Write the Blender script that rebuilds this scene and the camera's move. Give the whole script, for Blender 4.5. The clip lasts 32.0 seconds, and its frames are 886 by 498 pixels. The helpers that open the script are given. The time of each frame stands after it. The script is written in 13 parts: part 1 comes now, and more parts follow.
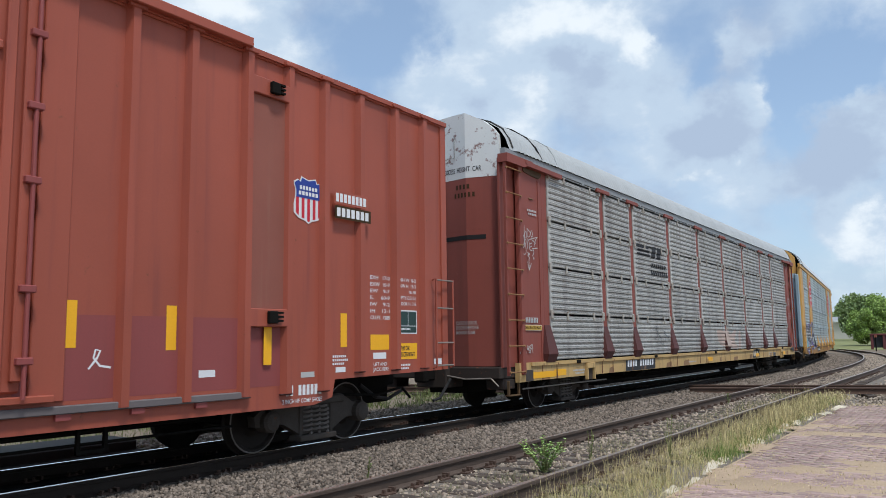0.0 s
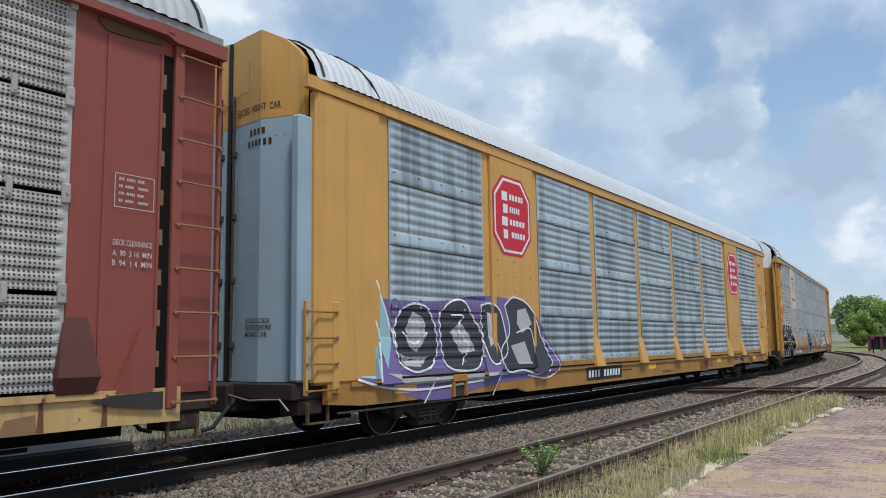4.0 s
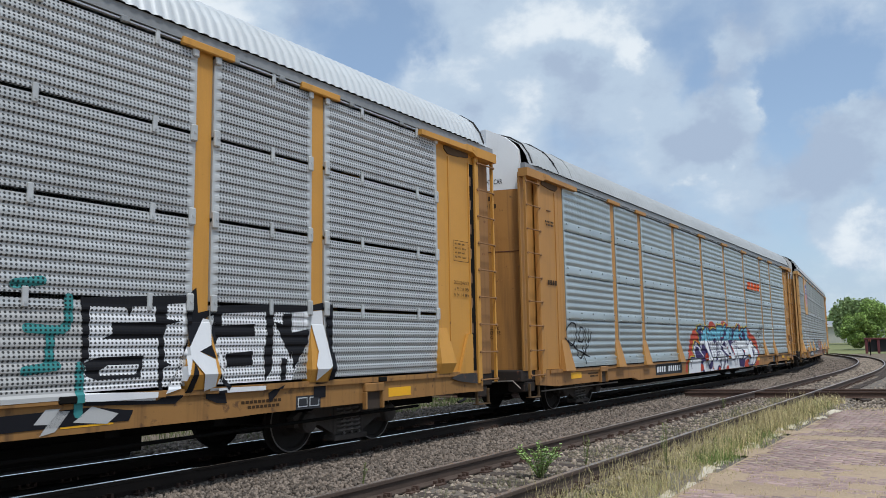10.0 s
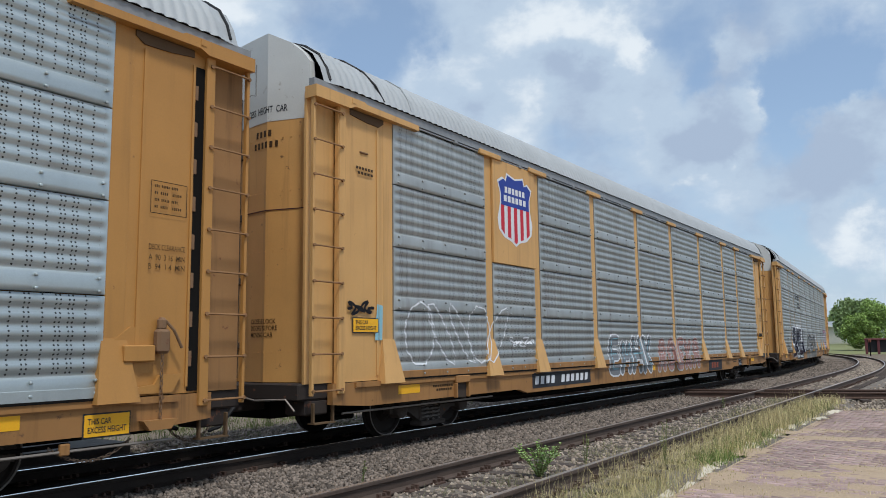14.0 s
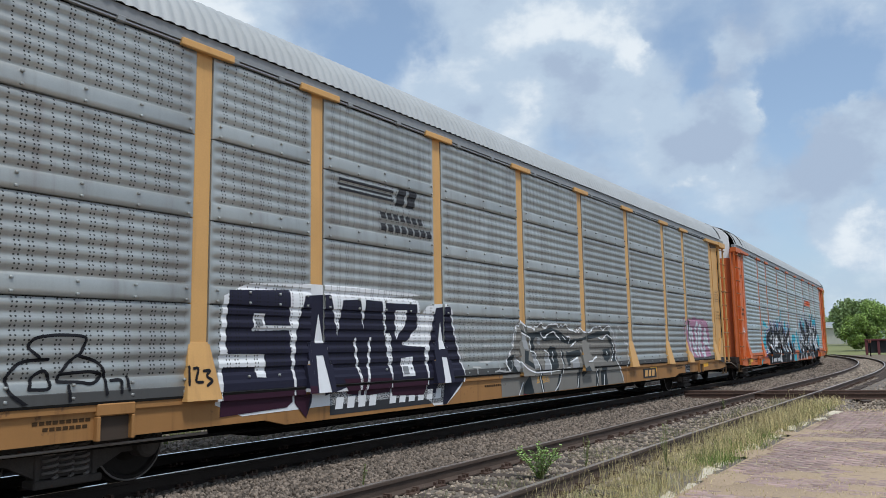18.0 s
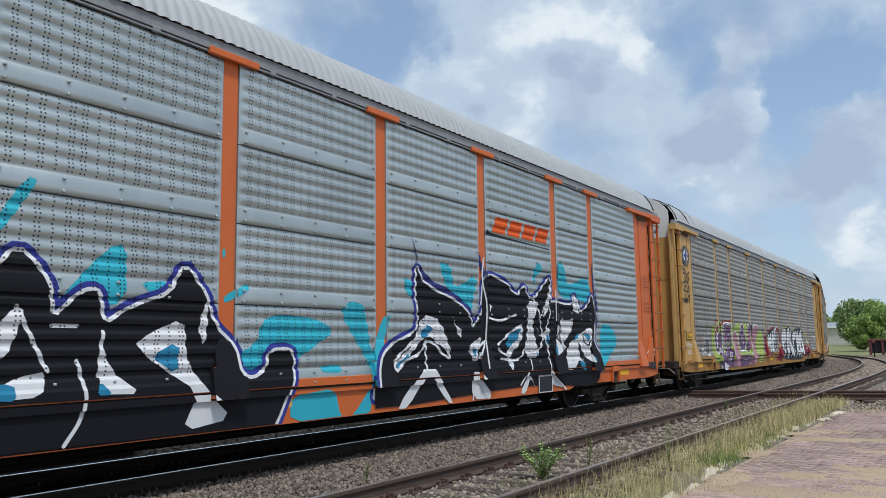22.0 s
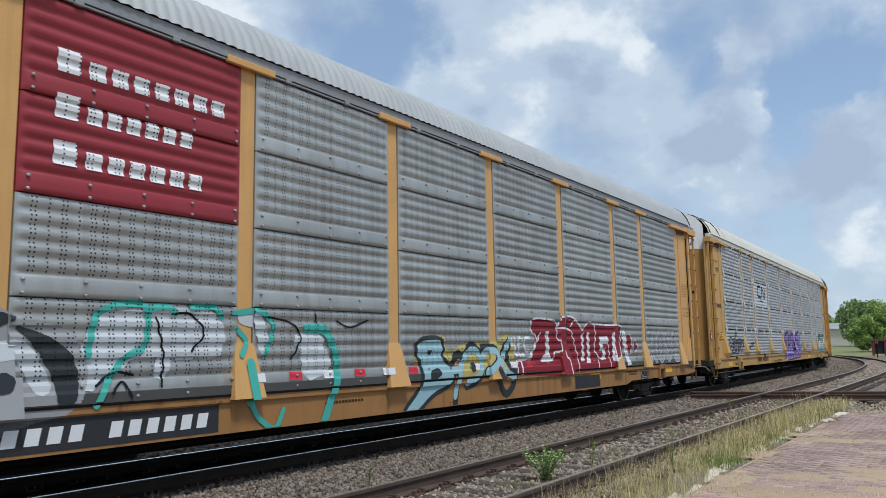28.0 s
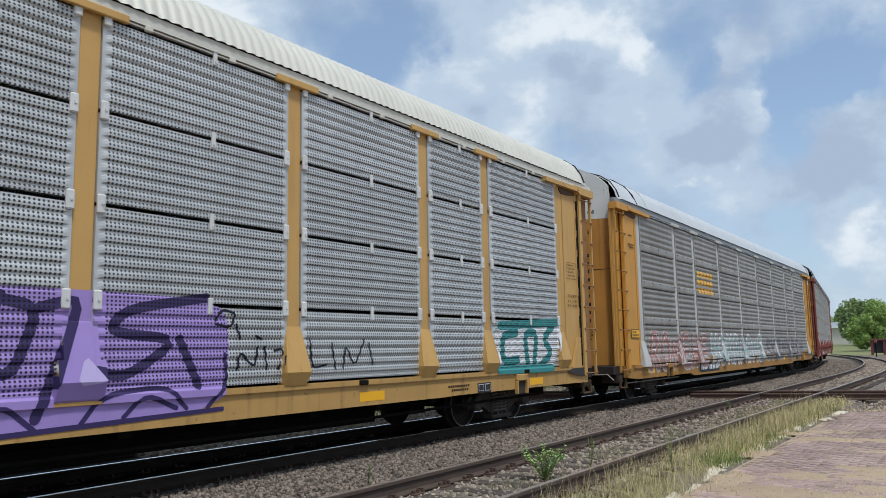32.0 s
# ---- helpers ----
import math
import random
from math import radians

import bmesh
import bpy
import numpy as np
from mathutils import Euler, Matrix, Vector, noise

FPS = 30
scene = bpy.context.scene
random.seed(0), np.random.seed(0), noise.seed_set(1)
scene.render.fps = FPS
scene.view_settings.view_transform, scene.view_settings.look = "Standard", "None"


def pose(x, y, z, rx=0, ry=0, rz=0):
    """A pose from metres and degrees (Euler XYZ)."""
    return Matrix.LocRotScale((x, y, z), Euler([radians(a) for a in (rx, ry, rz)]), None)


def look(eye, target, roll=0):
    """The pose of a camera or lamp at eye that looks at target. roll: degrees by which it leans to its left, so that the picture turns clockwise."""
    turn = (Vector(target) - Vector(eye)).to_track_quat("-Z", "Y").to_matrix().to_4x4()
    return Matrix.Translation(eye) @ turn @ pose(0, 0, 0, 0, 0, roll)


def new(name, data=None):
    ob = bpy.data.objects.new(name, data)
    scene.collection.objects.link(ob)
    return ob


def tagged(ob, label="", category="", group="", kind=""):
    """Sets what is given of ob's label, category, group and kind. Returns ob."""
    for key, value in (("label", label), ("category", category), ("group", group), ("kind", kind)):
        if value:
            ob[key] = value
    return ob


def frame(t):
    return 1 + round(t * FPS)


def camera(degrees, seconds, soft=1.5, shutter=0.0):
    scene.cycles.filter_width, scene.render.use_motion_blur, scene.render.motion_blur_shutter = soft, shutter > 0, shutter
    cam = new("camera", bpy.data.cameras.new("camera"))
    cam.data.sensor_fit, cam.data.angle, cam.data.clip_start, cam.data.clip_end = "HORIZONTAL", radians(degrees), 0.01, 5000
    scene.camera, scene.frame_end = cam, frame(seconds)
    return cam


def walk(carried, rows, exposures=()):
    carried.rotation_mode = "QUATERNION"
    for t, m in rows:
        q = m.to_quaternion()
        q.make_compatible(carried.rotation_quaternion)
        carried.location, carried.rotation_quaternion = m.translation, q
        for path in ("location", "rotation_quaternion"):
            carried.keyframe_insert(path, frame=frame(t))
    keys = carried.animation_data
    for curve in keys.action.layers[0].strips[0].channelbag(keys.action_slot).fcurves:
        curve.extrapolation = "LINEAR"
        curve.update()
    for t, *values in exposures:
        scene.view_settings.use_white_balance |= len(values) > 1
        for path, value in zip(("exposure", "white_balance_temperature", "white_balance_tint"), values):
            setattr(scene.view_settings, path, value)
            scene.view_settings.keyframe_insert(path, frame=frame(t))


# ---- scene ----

# ---- the train's running: distance gone at t seconds, and the track's line ----
RUN = (0.095, 141.445, 3.823, -5.233, 6.802, 13.874, -22.487, -13.842, 24.265, 4.742, -8.946)
BEND_AT, BEND_R = 35.0, 225.0


def gone(t):
    u = (t - 16) / 16
    return sum(c * u ** i for i, c in enumerate(RUN))


def on_track(s, off=0.0, start=BEND_AT, radius=BEND_R):
    """The place at s metres along a line: straight ahead, then a bend to the left. off: metres to the right of it. Returns x, y, heading."""
    if s <= start:
        return off, s, 0.0
    a = (s - start) / radius
    return -radius + (radius + off) * math.cos(a), start + (radius + off) * math.sin(a), a


# ---- the camera: held in the hand, it stands still and sways a little ----
SWAY = (
    (0, 96.80, 0.80, 34.17),
    (0.5, 96.87, 0.90, 34.16),
    (1, 96.94, 0.93, 34.18),
    (1.5, 96.94, 0.92, 34.18),
    (2, 96.89, 0.82, 34.22),
    (2.5, 96.93, 0.90, 34.17),
    (3, 96.92, 0.86, 34.13),
    (3.5, 96.99, 0.90, 34.03),
    (5.5, 96.93, 0.79, 33.93),
    (6, 97.06, 0.91, 33.92),
    (6.5, 97.11, 0.90, 33.91),
    (7, 97.11, 0.90, 33.97),
    (7.5, 96.98, 0.76, 33.99),
    (8, 96.91, 0.69, 33.97),
    (8.5, 96.96, 0.71, 33.90),
    (9, 97.04, 0.76, 33.82),
    (9.5, 97.11, 0.90, 33.76),
    (10, 97.16, 0.92, 33.84),
    (10.5, 97.10, 0.87, 33.92),
    (11, 97.04, 0.88, 33.93),
    (11.5, 97.11, 0.89, 33.86),
    (12, 97.17, 0.90, 33.82),
    (12.5, 97.22, 0.87, 33.86),
    (13, 97.17, 0.76, 33.87),
    (13.5, 97.06, 0.67, 33.90),
    (14, 97.07, 0.68, 33.84),
    (14.5, 97.19, 0.82, 33.73),
    (16.5, 97.07, 0.69, 33.78),
    (17, 97.11, 0.89, 33.81),
    (17.5, 97.14, 0.78, 33.83),
    (18, 97.24, 0.92, 33.84),
    (18.5, 97.28, 0.87, 33.85),
    (19, 97.22, 0.88, 33.91),
    (19.5, 97.14, 0.83, 33.95),
    (20, 97.21, 0.85, 33.86),
    (20.5, 97.28, 0.86, 33.92),
    (21, 97.32, 0.93, 33.95),
    (21.5, 97.25, 0.79, 33.99),
    (22, 97.20, 0.80, 34.06),
    (22.5, 97.22, 0.81, 34.06),
    (23, 97.30, 0.78, 33.96),
    (23.5, 97.34, 0.87, 33.90),
    (24, 97.35, 0.79, 33.94),
    (24.5, 97.37, 0.88, 34.06),
    (26.5, 97.41, 0.91, 34.07),
    (27, 97.40, 0.88, 34.10),
    (27.5, 97.37, 0.95, 34.17),
    (28, 97.33, 0.95, 34.22),
    (28.5, 97.28, 0.88, 34.17),
    (29, 97.35, 0.96, 34.19),
    (29.5, 97.31, 0.92, 34.21),
    (30, 97.31, 0.96, 34.27),
    (30.5, 97.29, 1.00, 34.31),
    (31, 97.23, 0.91, 34.26),
    (31.5, 97.23, 0.93, 34.21),
    (32, 97.29, 0.99, 34.16),
)
EYE = (8.72, 0.0, 1.40)
cam = camera(58.85, 32.0, soft=0.45, shutter=0.03)
walk(cam, [(t, pose(*EYE, rx, ry, rz)) for t, rx, ry, rz in SWAY], exposures=((0.0, 0.14, 6250, 10), (3.0, 0.10, 6250, 10), (6.5, 0.0, 6250, 10), (32.0, 0.0, 6250, 10)))

# ---- daylight: thin cloud over a blue sky, a veiled sun behind the camera ----
SUN_UP, SUN_TURN = 62.0, 118.0
world = bpy.data.worlds.new("sky")
scene.world = world
world.use_nodes = True
wn, wl = world.node_tree.nodes, world.node_tree.links
wn.clear()


def wnode(kind, operation=None, clamp=False):
    n = wn.new(kind)
    if operation:
        n.operation = operation
    if clamp:
        n.use_clamp = True
    return n


def build_sky():
    out, bg = wnode("ShaderNodeOutputWorld"), wnode("ShaderNodeBackground")
    wl.new(bg.outputs[0], out.inputs[0])
    sky = wnode("ShaderNodeTexSky")
    sky.sky_type, sky.sun_disc, sky.sun_elevation, sky.sun_rotation = "NISHITA", False, radians(SUN_UP), radians(SUN_TURN)
    sky.air_density, sky.dust_density, sky.ozone_density = 1.0, 1.2, 2.0
    co = wnode("ShaderNodeTexCoord")
    sep = wnode("ShaderNodeSeparateXYZ")
    wl.new(co.outputs["Generated"], sep.inputs[0])

    def math_node(op, a, b=None, clamp=False):
        n = wnode("ShaderNodeMath", op, clamp)
        for i, v in enumerate((a, b)):
            if v is None:
                continue
            if isinstance(v, (int, float)):
                n.inputs[i].default_value = v
            else:
                wl.new(v, n.inputs[i])
        return n.outputs[0]

    # a flat layer of cloud overhead, seen in perspective
    up = math_node("MAXIMUM", math_node("ADD", sep.outputs[2], 0.16), 0.02)
    flat = wnode("ShaderNodeCombineXYZ")
    wl.new(math_node("DIVIDE", sep.outputs[0], up), flat.inputs[0])
    wl.new(math_node("DIVIDE", sep.outputs[1], up), flat.inputs[1])
    flat.inputs[2].default_value = 3.1

    def clouds(scale, detail, rough, shift, distort=0.0):
        m = wnode("ShaderNodeMapping")
        m.inputs["Location"].default_value = shift
        wl.new(flat.outputs[0], m.inputs[0])
        n = wnode("ShaderNodeTexNoise")
        n.inputs["Scale"].default_value, n.inputs["Detail"].default_value = scale, detail
        n.inputs["Roughness"].default_value, n.inputs["Distortion"].default_value = rough, distort
        wl.new(m.outputs[0], n.inputs["Vector"])
        return n.outputs[0]

    def ramp(value, stops):
        r = wnode("ShaderNodeValToRGB")
        r.color_ramp.interpolation = "EASE"
        while len(r.color_ramp.elements) < len(stops):
            r.color_ramp.elements.new(0.5)
        for e, (p, c) in zip(r.color_ramp.elements, stops):
            e.position, e.color = p, (*c, 1) if len(c) == 3 else c
        wl.new(value, r.inputs[0])
        return r.outputs[0]

    def mix(f, a, b):
        n = wnode("ShaderNodeMix")
        n.data_type = "RGBA"
        wl.new(f, n.inputs[0])
        for i, v in ((6, a), (7, b)):
            if isinstance(v, tuple):
                n.inputs[i].default_value = (*v, 1)
            else:
                wl.new(v, n.inputs[i])
        return n.outputs[2]

    def puff(way, x, y, z, size):
        """1 in the middle of a bank of cloud in that direction, 0 outside it."""
        d = wnode("ShaderNodeVectorMath", "DISTANCE")
        wl.new(way, d.inputs[0])
        v = Vector((x, y, z)).normalized()
        d.inputs[1].default_value = v
        m = wnode("ShaderNodeMapRange")
        m.interpolation_type = "SMOOTHSTEP"
        for i, val in ((1, 0.0), (2, size), (3, 1.0), (4, 0.0)):
            m.inputs[i].default_value = val
        wl.new(d.outputs["Value"], m.inputs[0])
        return m.outputs[0]

    # edges of the banks are frayed by noise
    fray = wnode("ShaderNodeTexNoise")
    fray.inputs["Scale"].default_value, fray.inputs["Detail"].default_value, fray.inputs["Roughness"].default_value = 11.0, 8.0, 0.58
    wl.new(co.outputs["Generated"], fray.inputs["Vector"])
    sub = wnode("ShaderNodeVectorMath", "SUBTRACT")
    wl.new(fray.outputs["Color"], sub.inputs[0])
    sub.inputs[1].default_value = (0.5, 0.5, 0.5)
    mul = wnode("ShaderNodeVectorMath", "SCALE")
    wl.new(sub.outputs[0], mul.inputs[0])
    mul.inputs["Scale"].default_value = 0.125
    bent = wnode("ShaderNodeVectorMath", "ADD")
    wl.new(co.outputs["Generated"], bent.inputs[0])
    wl.new(mul.outputs[0], bent.inputs[1])

    banks, lit = None, None
    for x, y, z, size, weight, light in BANKS:
        one = puff(bent.outputs[0], x, y, z, size)
        p, q = math_node("MULTIPLY", one, weight), math_node("MULTIPLY", one, light)
        banks = p if banks is None else math_node("ADD", banks, p)
        lit = q if lit is None else math_node("ADD", lit, q)
    veil = clouds(1.1, 5, 0.5, (3.0, 1.0, 0))

    def puffs(scale, shift):
        m = wnode("ShaderNodeMapping")
        m.inputs["Location"].default_value, m.inputs["Scale"].default_value = shift, (1.0, 1.0, 1.5)
        wl.new(co.outputs["Generated"], m.inputs[0])
        n = wnode("ShaderNodeTexNoise")
        n.inputs["Scale"].default_value, n.inputs["Detail"].default_value, n.inputs["Roughness"].default_value = scale, 8.0, 0.55
        wl.new(m.outputs[0], n.inputs["Vector"])
        return n.outputs[0]
    billow = puffs(6.5, (0.4, 5.2, 0))
    shade = puffs(8.0, (7.4, 2.2, 0))
    cover = math_node("ADD", math_node("ADD", math_node("MULTIPLY", veil, 0.5), math_node("MULTIPLY", billow, 0.5)), banks)
    thick = ramp(cover, [(0.32, (0, 0, 0)), (0.61, (1, 1, 1))])
    bright = math_node("ADD", math_node("SUBTRACT", math_node("MULTIPLY", shade, 2.3), 0.69), lit)
    tint = ramp(bright, [(0.12, (3.9, 4.75, 6.0)), (0.52, (4.8, 5.8, 6.9)), (0.98, (7.6, 8.1, 8.4))])
    haze = wnode("ShaderNodeMapRange")
    haze.interpolation_type = "SMOOTHSTEP"
    for i, val in ((1, 0.0), (2, 0.32), (3, 0.62), (4, 0.34)):
        haze.inputs[i].default_value = val
    wl.new(sep.outputs[2], haze.inputs[0])
    deep = wnode("ShaderNodeHueSaturation")
    deep.inputs["Saturation"].default_value, deep.inputs["Value"].default_value = 1.05, 1.30
    wl.new(sky.outputs[0], deep.inputs["Color"])
    blue = mix(haze.outputs[0], deep.outputs[0], (4.6, 5.9, 7.2))
    wl.new(mix(thick, blue, tint), bg.inputs[0])
    bg.inputs[1].default_value = 0.105


# banks of cloud and gaps between them: direction, size, cover, light
BANKS = (
    (-0.373, 0.843, 0.388, 0.063, 0.50, 0.30), (-0.343, 0.863, 0.370, 0.059, 0.50, 0.33), (-0.319, 0.881, 0.349, 0.040, 0.50, 0.35), (-0.414, 0.831, 0.372, 0.067, 0.45, 0.14),
    (-0.390, 0.858, 0.336, 0.072, 0.30, -0.24), (-0.422, 0.850, 0.315, 0.049, 0.35, 0.24), (-0.444, 0.847, 0.293, 0.045, 0.30, 0.12), (-0.227, 0.941, 0.252, 0.072, 0.50, -0.41),
    (-0.269, 0.934, 0.234, 0.067, 0.40, -0.34), (-0.201, 0.941, 0.272, 0.029, 0.35, 0.16), (-0.322, 0.902, 0.288, 0.108, 0.25, -0.07), (-0.198, 0.922, 0.334, 0.040, 0.28, 0.05),
    (-0.138, 0.954, 0.267, 0.103, -0.33, 0.00), (-0.242, 0.899, 0.365, 0.085, -0.12, 0.00), (-0.534, 0.744, 0.401, 0.099, -0.22, 0.00), (-0.527, 0.770, 0.361, 0.054, -0.14, 0.00),
    (-0.233, 0.918, 0.320, 0.045, -0.14, 0.00), (-0.097, 0.946, 0.309, 0.072, -0.11, 0.00), (-0.226, 0.953, 0.203, 0.022, 0.30, 0.35), (-0.280, 0.941, 0.191, 0.022, 0.25, 0.30),
    (-0.117, 0.969, 0.217, 0.072, 0.45, -0.27), (-0.075, 0.965, 0.252, 0.045, 0.35, 0.12), (-0.114, 0.986, 0.124, 0.055, 0.50, 0.32), (-0.080, 0.988, 0.135, 0.035, 0.45, 0.32),
    (-0.165, 0.976, 0.139, 0.045, -0.14, 0.00), (-0.192, 0.966, 0.174, 0.081, 0.15, 0.05), (-0.511, 0.790, 0.338, 0.108, 0.25, 0.12), (-0.485, 0.838, 0.251, 0.090, 0.20, 0.04),
    (-0.600, 0.718, 0.354, 0.130, -0.25, 0.00), (-0.700, 0.600, 0.380, 0.120, 0.25, 0.15), (0.060, 0.985, 0.160, 0.120, 0.30, 0.10),
)
build_sky()
sun_data = bpy.data.lights.new("sun", "SUN")
sun_data.energy, sun_data.angle, sun_data.color = 2.5, radians(9), (1.0, 0.975, 0.93)
sun = new("sun", sun_data)
sun.matrix_world = look((0, 0, 60), (0, 0, 0))
_su, _st = radians(SUN_UP), radians(SUN_TURN)
SUN_WAY = Vector((math.cos(_su) * math.sin(_st), math.cos(_su) * math.cos(_st), math.sin(_su)))
sun.matrix_world = look(SUN_WAY * 80, (0, 0, 0))
scene.view_settings.exposure = 0.0

# ---- materials ----


def material(name, color, rough=0.6, metal=0.0, vary=0.12, scale=1.2, grain=0.06, grain_scale=60.0, bump=0.0, bump_scale=80.0,
             streak=0.0, streak_color=(0.05, 0.04, 0.035), spots=0.0, spot_color=(0.16, 0.06, 0.03), island=0.0, spec=0.4, each=0.0, holes=None, smear=0.0):
    """A painted, rusty, stony or woody surface: the colour, broad patches, fine grain, runs of dirt down it, spots of rust or soil, relief."""
    m = bpy.data.materials.new(name)
    m.use_nodes = True
    nt = m.node_tree
    N, L = nt.nodes, nt.links
    b = N["Principled BSDF"]
    b.inputs["Metallic"].default_value = metal
    b.inputs["Specular IOR Level"].default_value = spec
    co = N.new("ShaderNodeTexCoord")
    info = N.new("ShaderNodeObjectInfo")
    vec = N.new("ShaderNodeVectorMath")
    vec.operation = "ADD"
    off = N.new("ShaderNodeVectorMath")
    off.operation = "SCALE"
    off.inputs[0].default_value = (37.0, 17.0, 53.0)
    L.new(info.outputs["Random"], off.inputs["Scale"])
    L.new(co.outputs["Object"], vec.inputs[0])
    L.new(off.outputs[0], vec.inputs[1])

    def noise_tex(sc, det, stretch=(1, 1, 1), rgh=0.55):
        mp = N.new("ShaderNodeMapping")
        mp.inputs["Scale"].default_value = stretch
        L.new(vec.outputs[0], mp.inputs[0])
        n = N.new("ShaderNodeTexNoise")
        n.inputs["Scale"].default_value, n.inputs["Detail"].default_value, n.inputs["Roughness"].default_value = sc, det, rgh
        L.new(mp.outputs[0], n.inputs["Vector"])
        return n.outputs[0]

    def mathn(op, a, c=None, clamp=False):
        n = N.new("ShaderNodeMath")
        n.operation, n.use_clamp = op, clamp
        for i, v in enumerate((a, c)):
            if v is None:
                continue
            if isinstance(v, (int, float)):
                n.inputs[i].default_value = v
            else:
                L.new(v, n.inputs[i])
        return n.outputs[0]

    def mapr(v, a, c, d=0.0, e=1.0):
        n = N.new("ShaderNodeMapRange")
        n.interpolation_type = "SMOOTHSTEP"
        for i, val in ((1, a), (2, c), (3, d), (4, e)):
            n.inputs[i].default_value = val
        L.new(v, n.inputs[0])
        return n.outputs[0]

    def mixc(f, a, c):
        n = N.new("ShaderNodeMix")
        n.data_type = "RGBA"
        if isinstance(f, (int, float)):
            n.inputs[0].default_value = f
        else:
            L.new(f, n.inputs[0])
        for i, v in ((6, a), (7, c)):
            if isinstance(v, tuple):
                n.inputs[i].default_value = (*v, 1)
            else:
                L.new(v, n.inputs[i])
        return n.outputs[2]

    broad = noise_tex(scale, 5)
    fine = noise_tex(grain_scale, 3)
    level = mathn("ADD", mathn("MULTIPLY", mathn("SUBTRACT", broad, 0.5), vary * 3.2), mathn("MULTIPLY", mathn("SUBTRACT", fine, 0.5), grain * 3.0))
    level = mathn("ADD", level, 1.0)
    if island:
        geo = N.new("ShaderNodeNewGeometry")
        level = mathn("ADD", level, mathn("MULTIPLY", mathn("SUBTRACT", geo.outputs["Random Per Island"], 0.5), island * 2))
    if each:
        level = mathn("ADD", level, mathn("MULTIPLY", mathn("SUBTRACT", info.outputs["Random"], 0.5), each * 2))
    hsv = N.new("ShaderNodeHueSaturation")
    hsv.inputs["Color"].default_value = (*color, 1)
    L.new(mathn("MAXIMUM", level, 0.05), hsv.inputs["Value"])
    col = hsv.outputs[0]
    if streak:
        runs = mapr(noise_tex(1.0, 4, (6.0, 6.0, 0.35), 0.6), 0.50, 0.78, 0.0, streak)
        col = mixc(runs, col, streak_color)
    if smear:
        wide = mapr(noise_tex(1.0, 3, (2.6, 2.6, 0.16), 0.5), 0.46, 0.66, 0.0, smear)
        col = mixc(wide, col, streak_color)
    if spots:
        sp = mapr(noise_tex(7.0, 6, (1, 1, 1), 0.65), 0.68 - spots * 0.25, 0.76 - spots * 0.2, 0.0, 0.85)
        col = mixc(sp, col, spot_color)
    hole_mask = None
    if holes:
        # rows of small round holes: pitch along and up, radius as a share of the pitch, columns to a round of the pattern
        py, pz, r, gap, band = holes
        sepv = N.new("ShaderNodeSeparateXYZ")
        L.new(co.outputs["Object"], sepv.inputs[0])
        yy = mathn("MULTIPLY", sepv.outputs[1], 1 / py)
        zz = mathn("MULTIPLY", sepv.outputs[2], 1 / pz)
        dy = mathn("SUBTRACT", mathn("FRACT", yy), 0.5)
        dz = mathn("SUBTRACT", mathn("FRACT", zz), 0.5)
        dist = mathn("SQRT", mathn("ADD", mathn("POWER", mathn("MULTIPLY", dy, py / pz), 2.0), mathn("POWER", dz, 2.0)))
        hole_mask = mapr(dist, r, r * 1.35, 1.0, 0.0)
        if band:
            hole_mask = mathn("MULTIPLY", hole_mask, mathn("GREATER_THAN", sepv.outputs[2], band))
        if gap:
            # columns stand in fours with single ones between, seventeen to a round
            cr = N.new("ShaderNodeValToRGB")
            cr.color_ramp.interpolation = "CONSTANT"
            stops = ((0, 1), (2, 0), (3, 1), (5, 0), (7, 1), (8, 0), (10, 1), (12, 0), (14, 1), (15, 0))
            while len(cr.color_ramp.elements) < len(stops):
                cr.color_ramp.elements.new(0.5)
            for e, (p, c) in zip(cr.color_ramp.elements, stops):
                e.position, e.color = p / gap, (c, c, c, 1)
            L.new(mathn("FRACT", mathn("MULTIPLY", mathn("ADD", mathn("FLOOR", yy), 0.5), 1 / gap)), cr.inputs[0])
            hole_mask = mathn("MULTIPLY", hole_mask, cr.outputs[0])
        col = mixc(mathn("MULTIPLY", hole_mask, 0.92), col, (0.012, 0.012, 0.012))
    L.new(col, b.inputs["Base Color"])
    L.new(mathn("ADD", rough - 0.1, mathn("MULTIPLY", fine, 0.2), True), b.inputs["Roughness"])
    if bump:
        bp = N.new("ShaderNodeBump")
        bp.inputs["Strength"].default_value, bp.inputs["Distance"].default_value = min(1.0, bump), 0.02
        L.new(noise_tex(bump_scale, 4), bp.inputs["Height"])
        L.new(bp.outputs[0], b.inputs["Normal"])
    return m


M = {}


def mat(name, *args, **kw):
    if name not in M:
        M[name] = material(name, *args, **kw)
    return M[name]


# DARK is near-black: the shade under the wagons is put into its colour.
DARK = mat("shade_black_steel", (0.011, 0.010, 0.009), 0.95, 0.0, vary=0.2, grain=0.15, spec=0.08)
BLACK = mat("black_rubber", (0.012, 0.012, 0.013), 0.6)
STEEL = mat("worn_steel", (0.88, 0.87, 0.86), 0.20, 1.0, vary=0.1)
RAILRUST = mat("rail_rust", (0.085, 0.05, 0.036), 0.85, vary=0.2, scale=3, grain=0.15, bump=0.3)
TIEWOOD = mat("weathered_sleeper", (0.075, 0.058, 0.048), 0.9, vary=0.3, scale=4, grain=0.25, grain_scale=30, bump=0.5, bump_scale=40)
DARKTIE = mat("dark_sleeper", (0.03, 0.024, 0.02), 0.9, vary=0.3, scale=4, grain=0.25, grain_scale=30, bump=0.5, bump_scale=40)
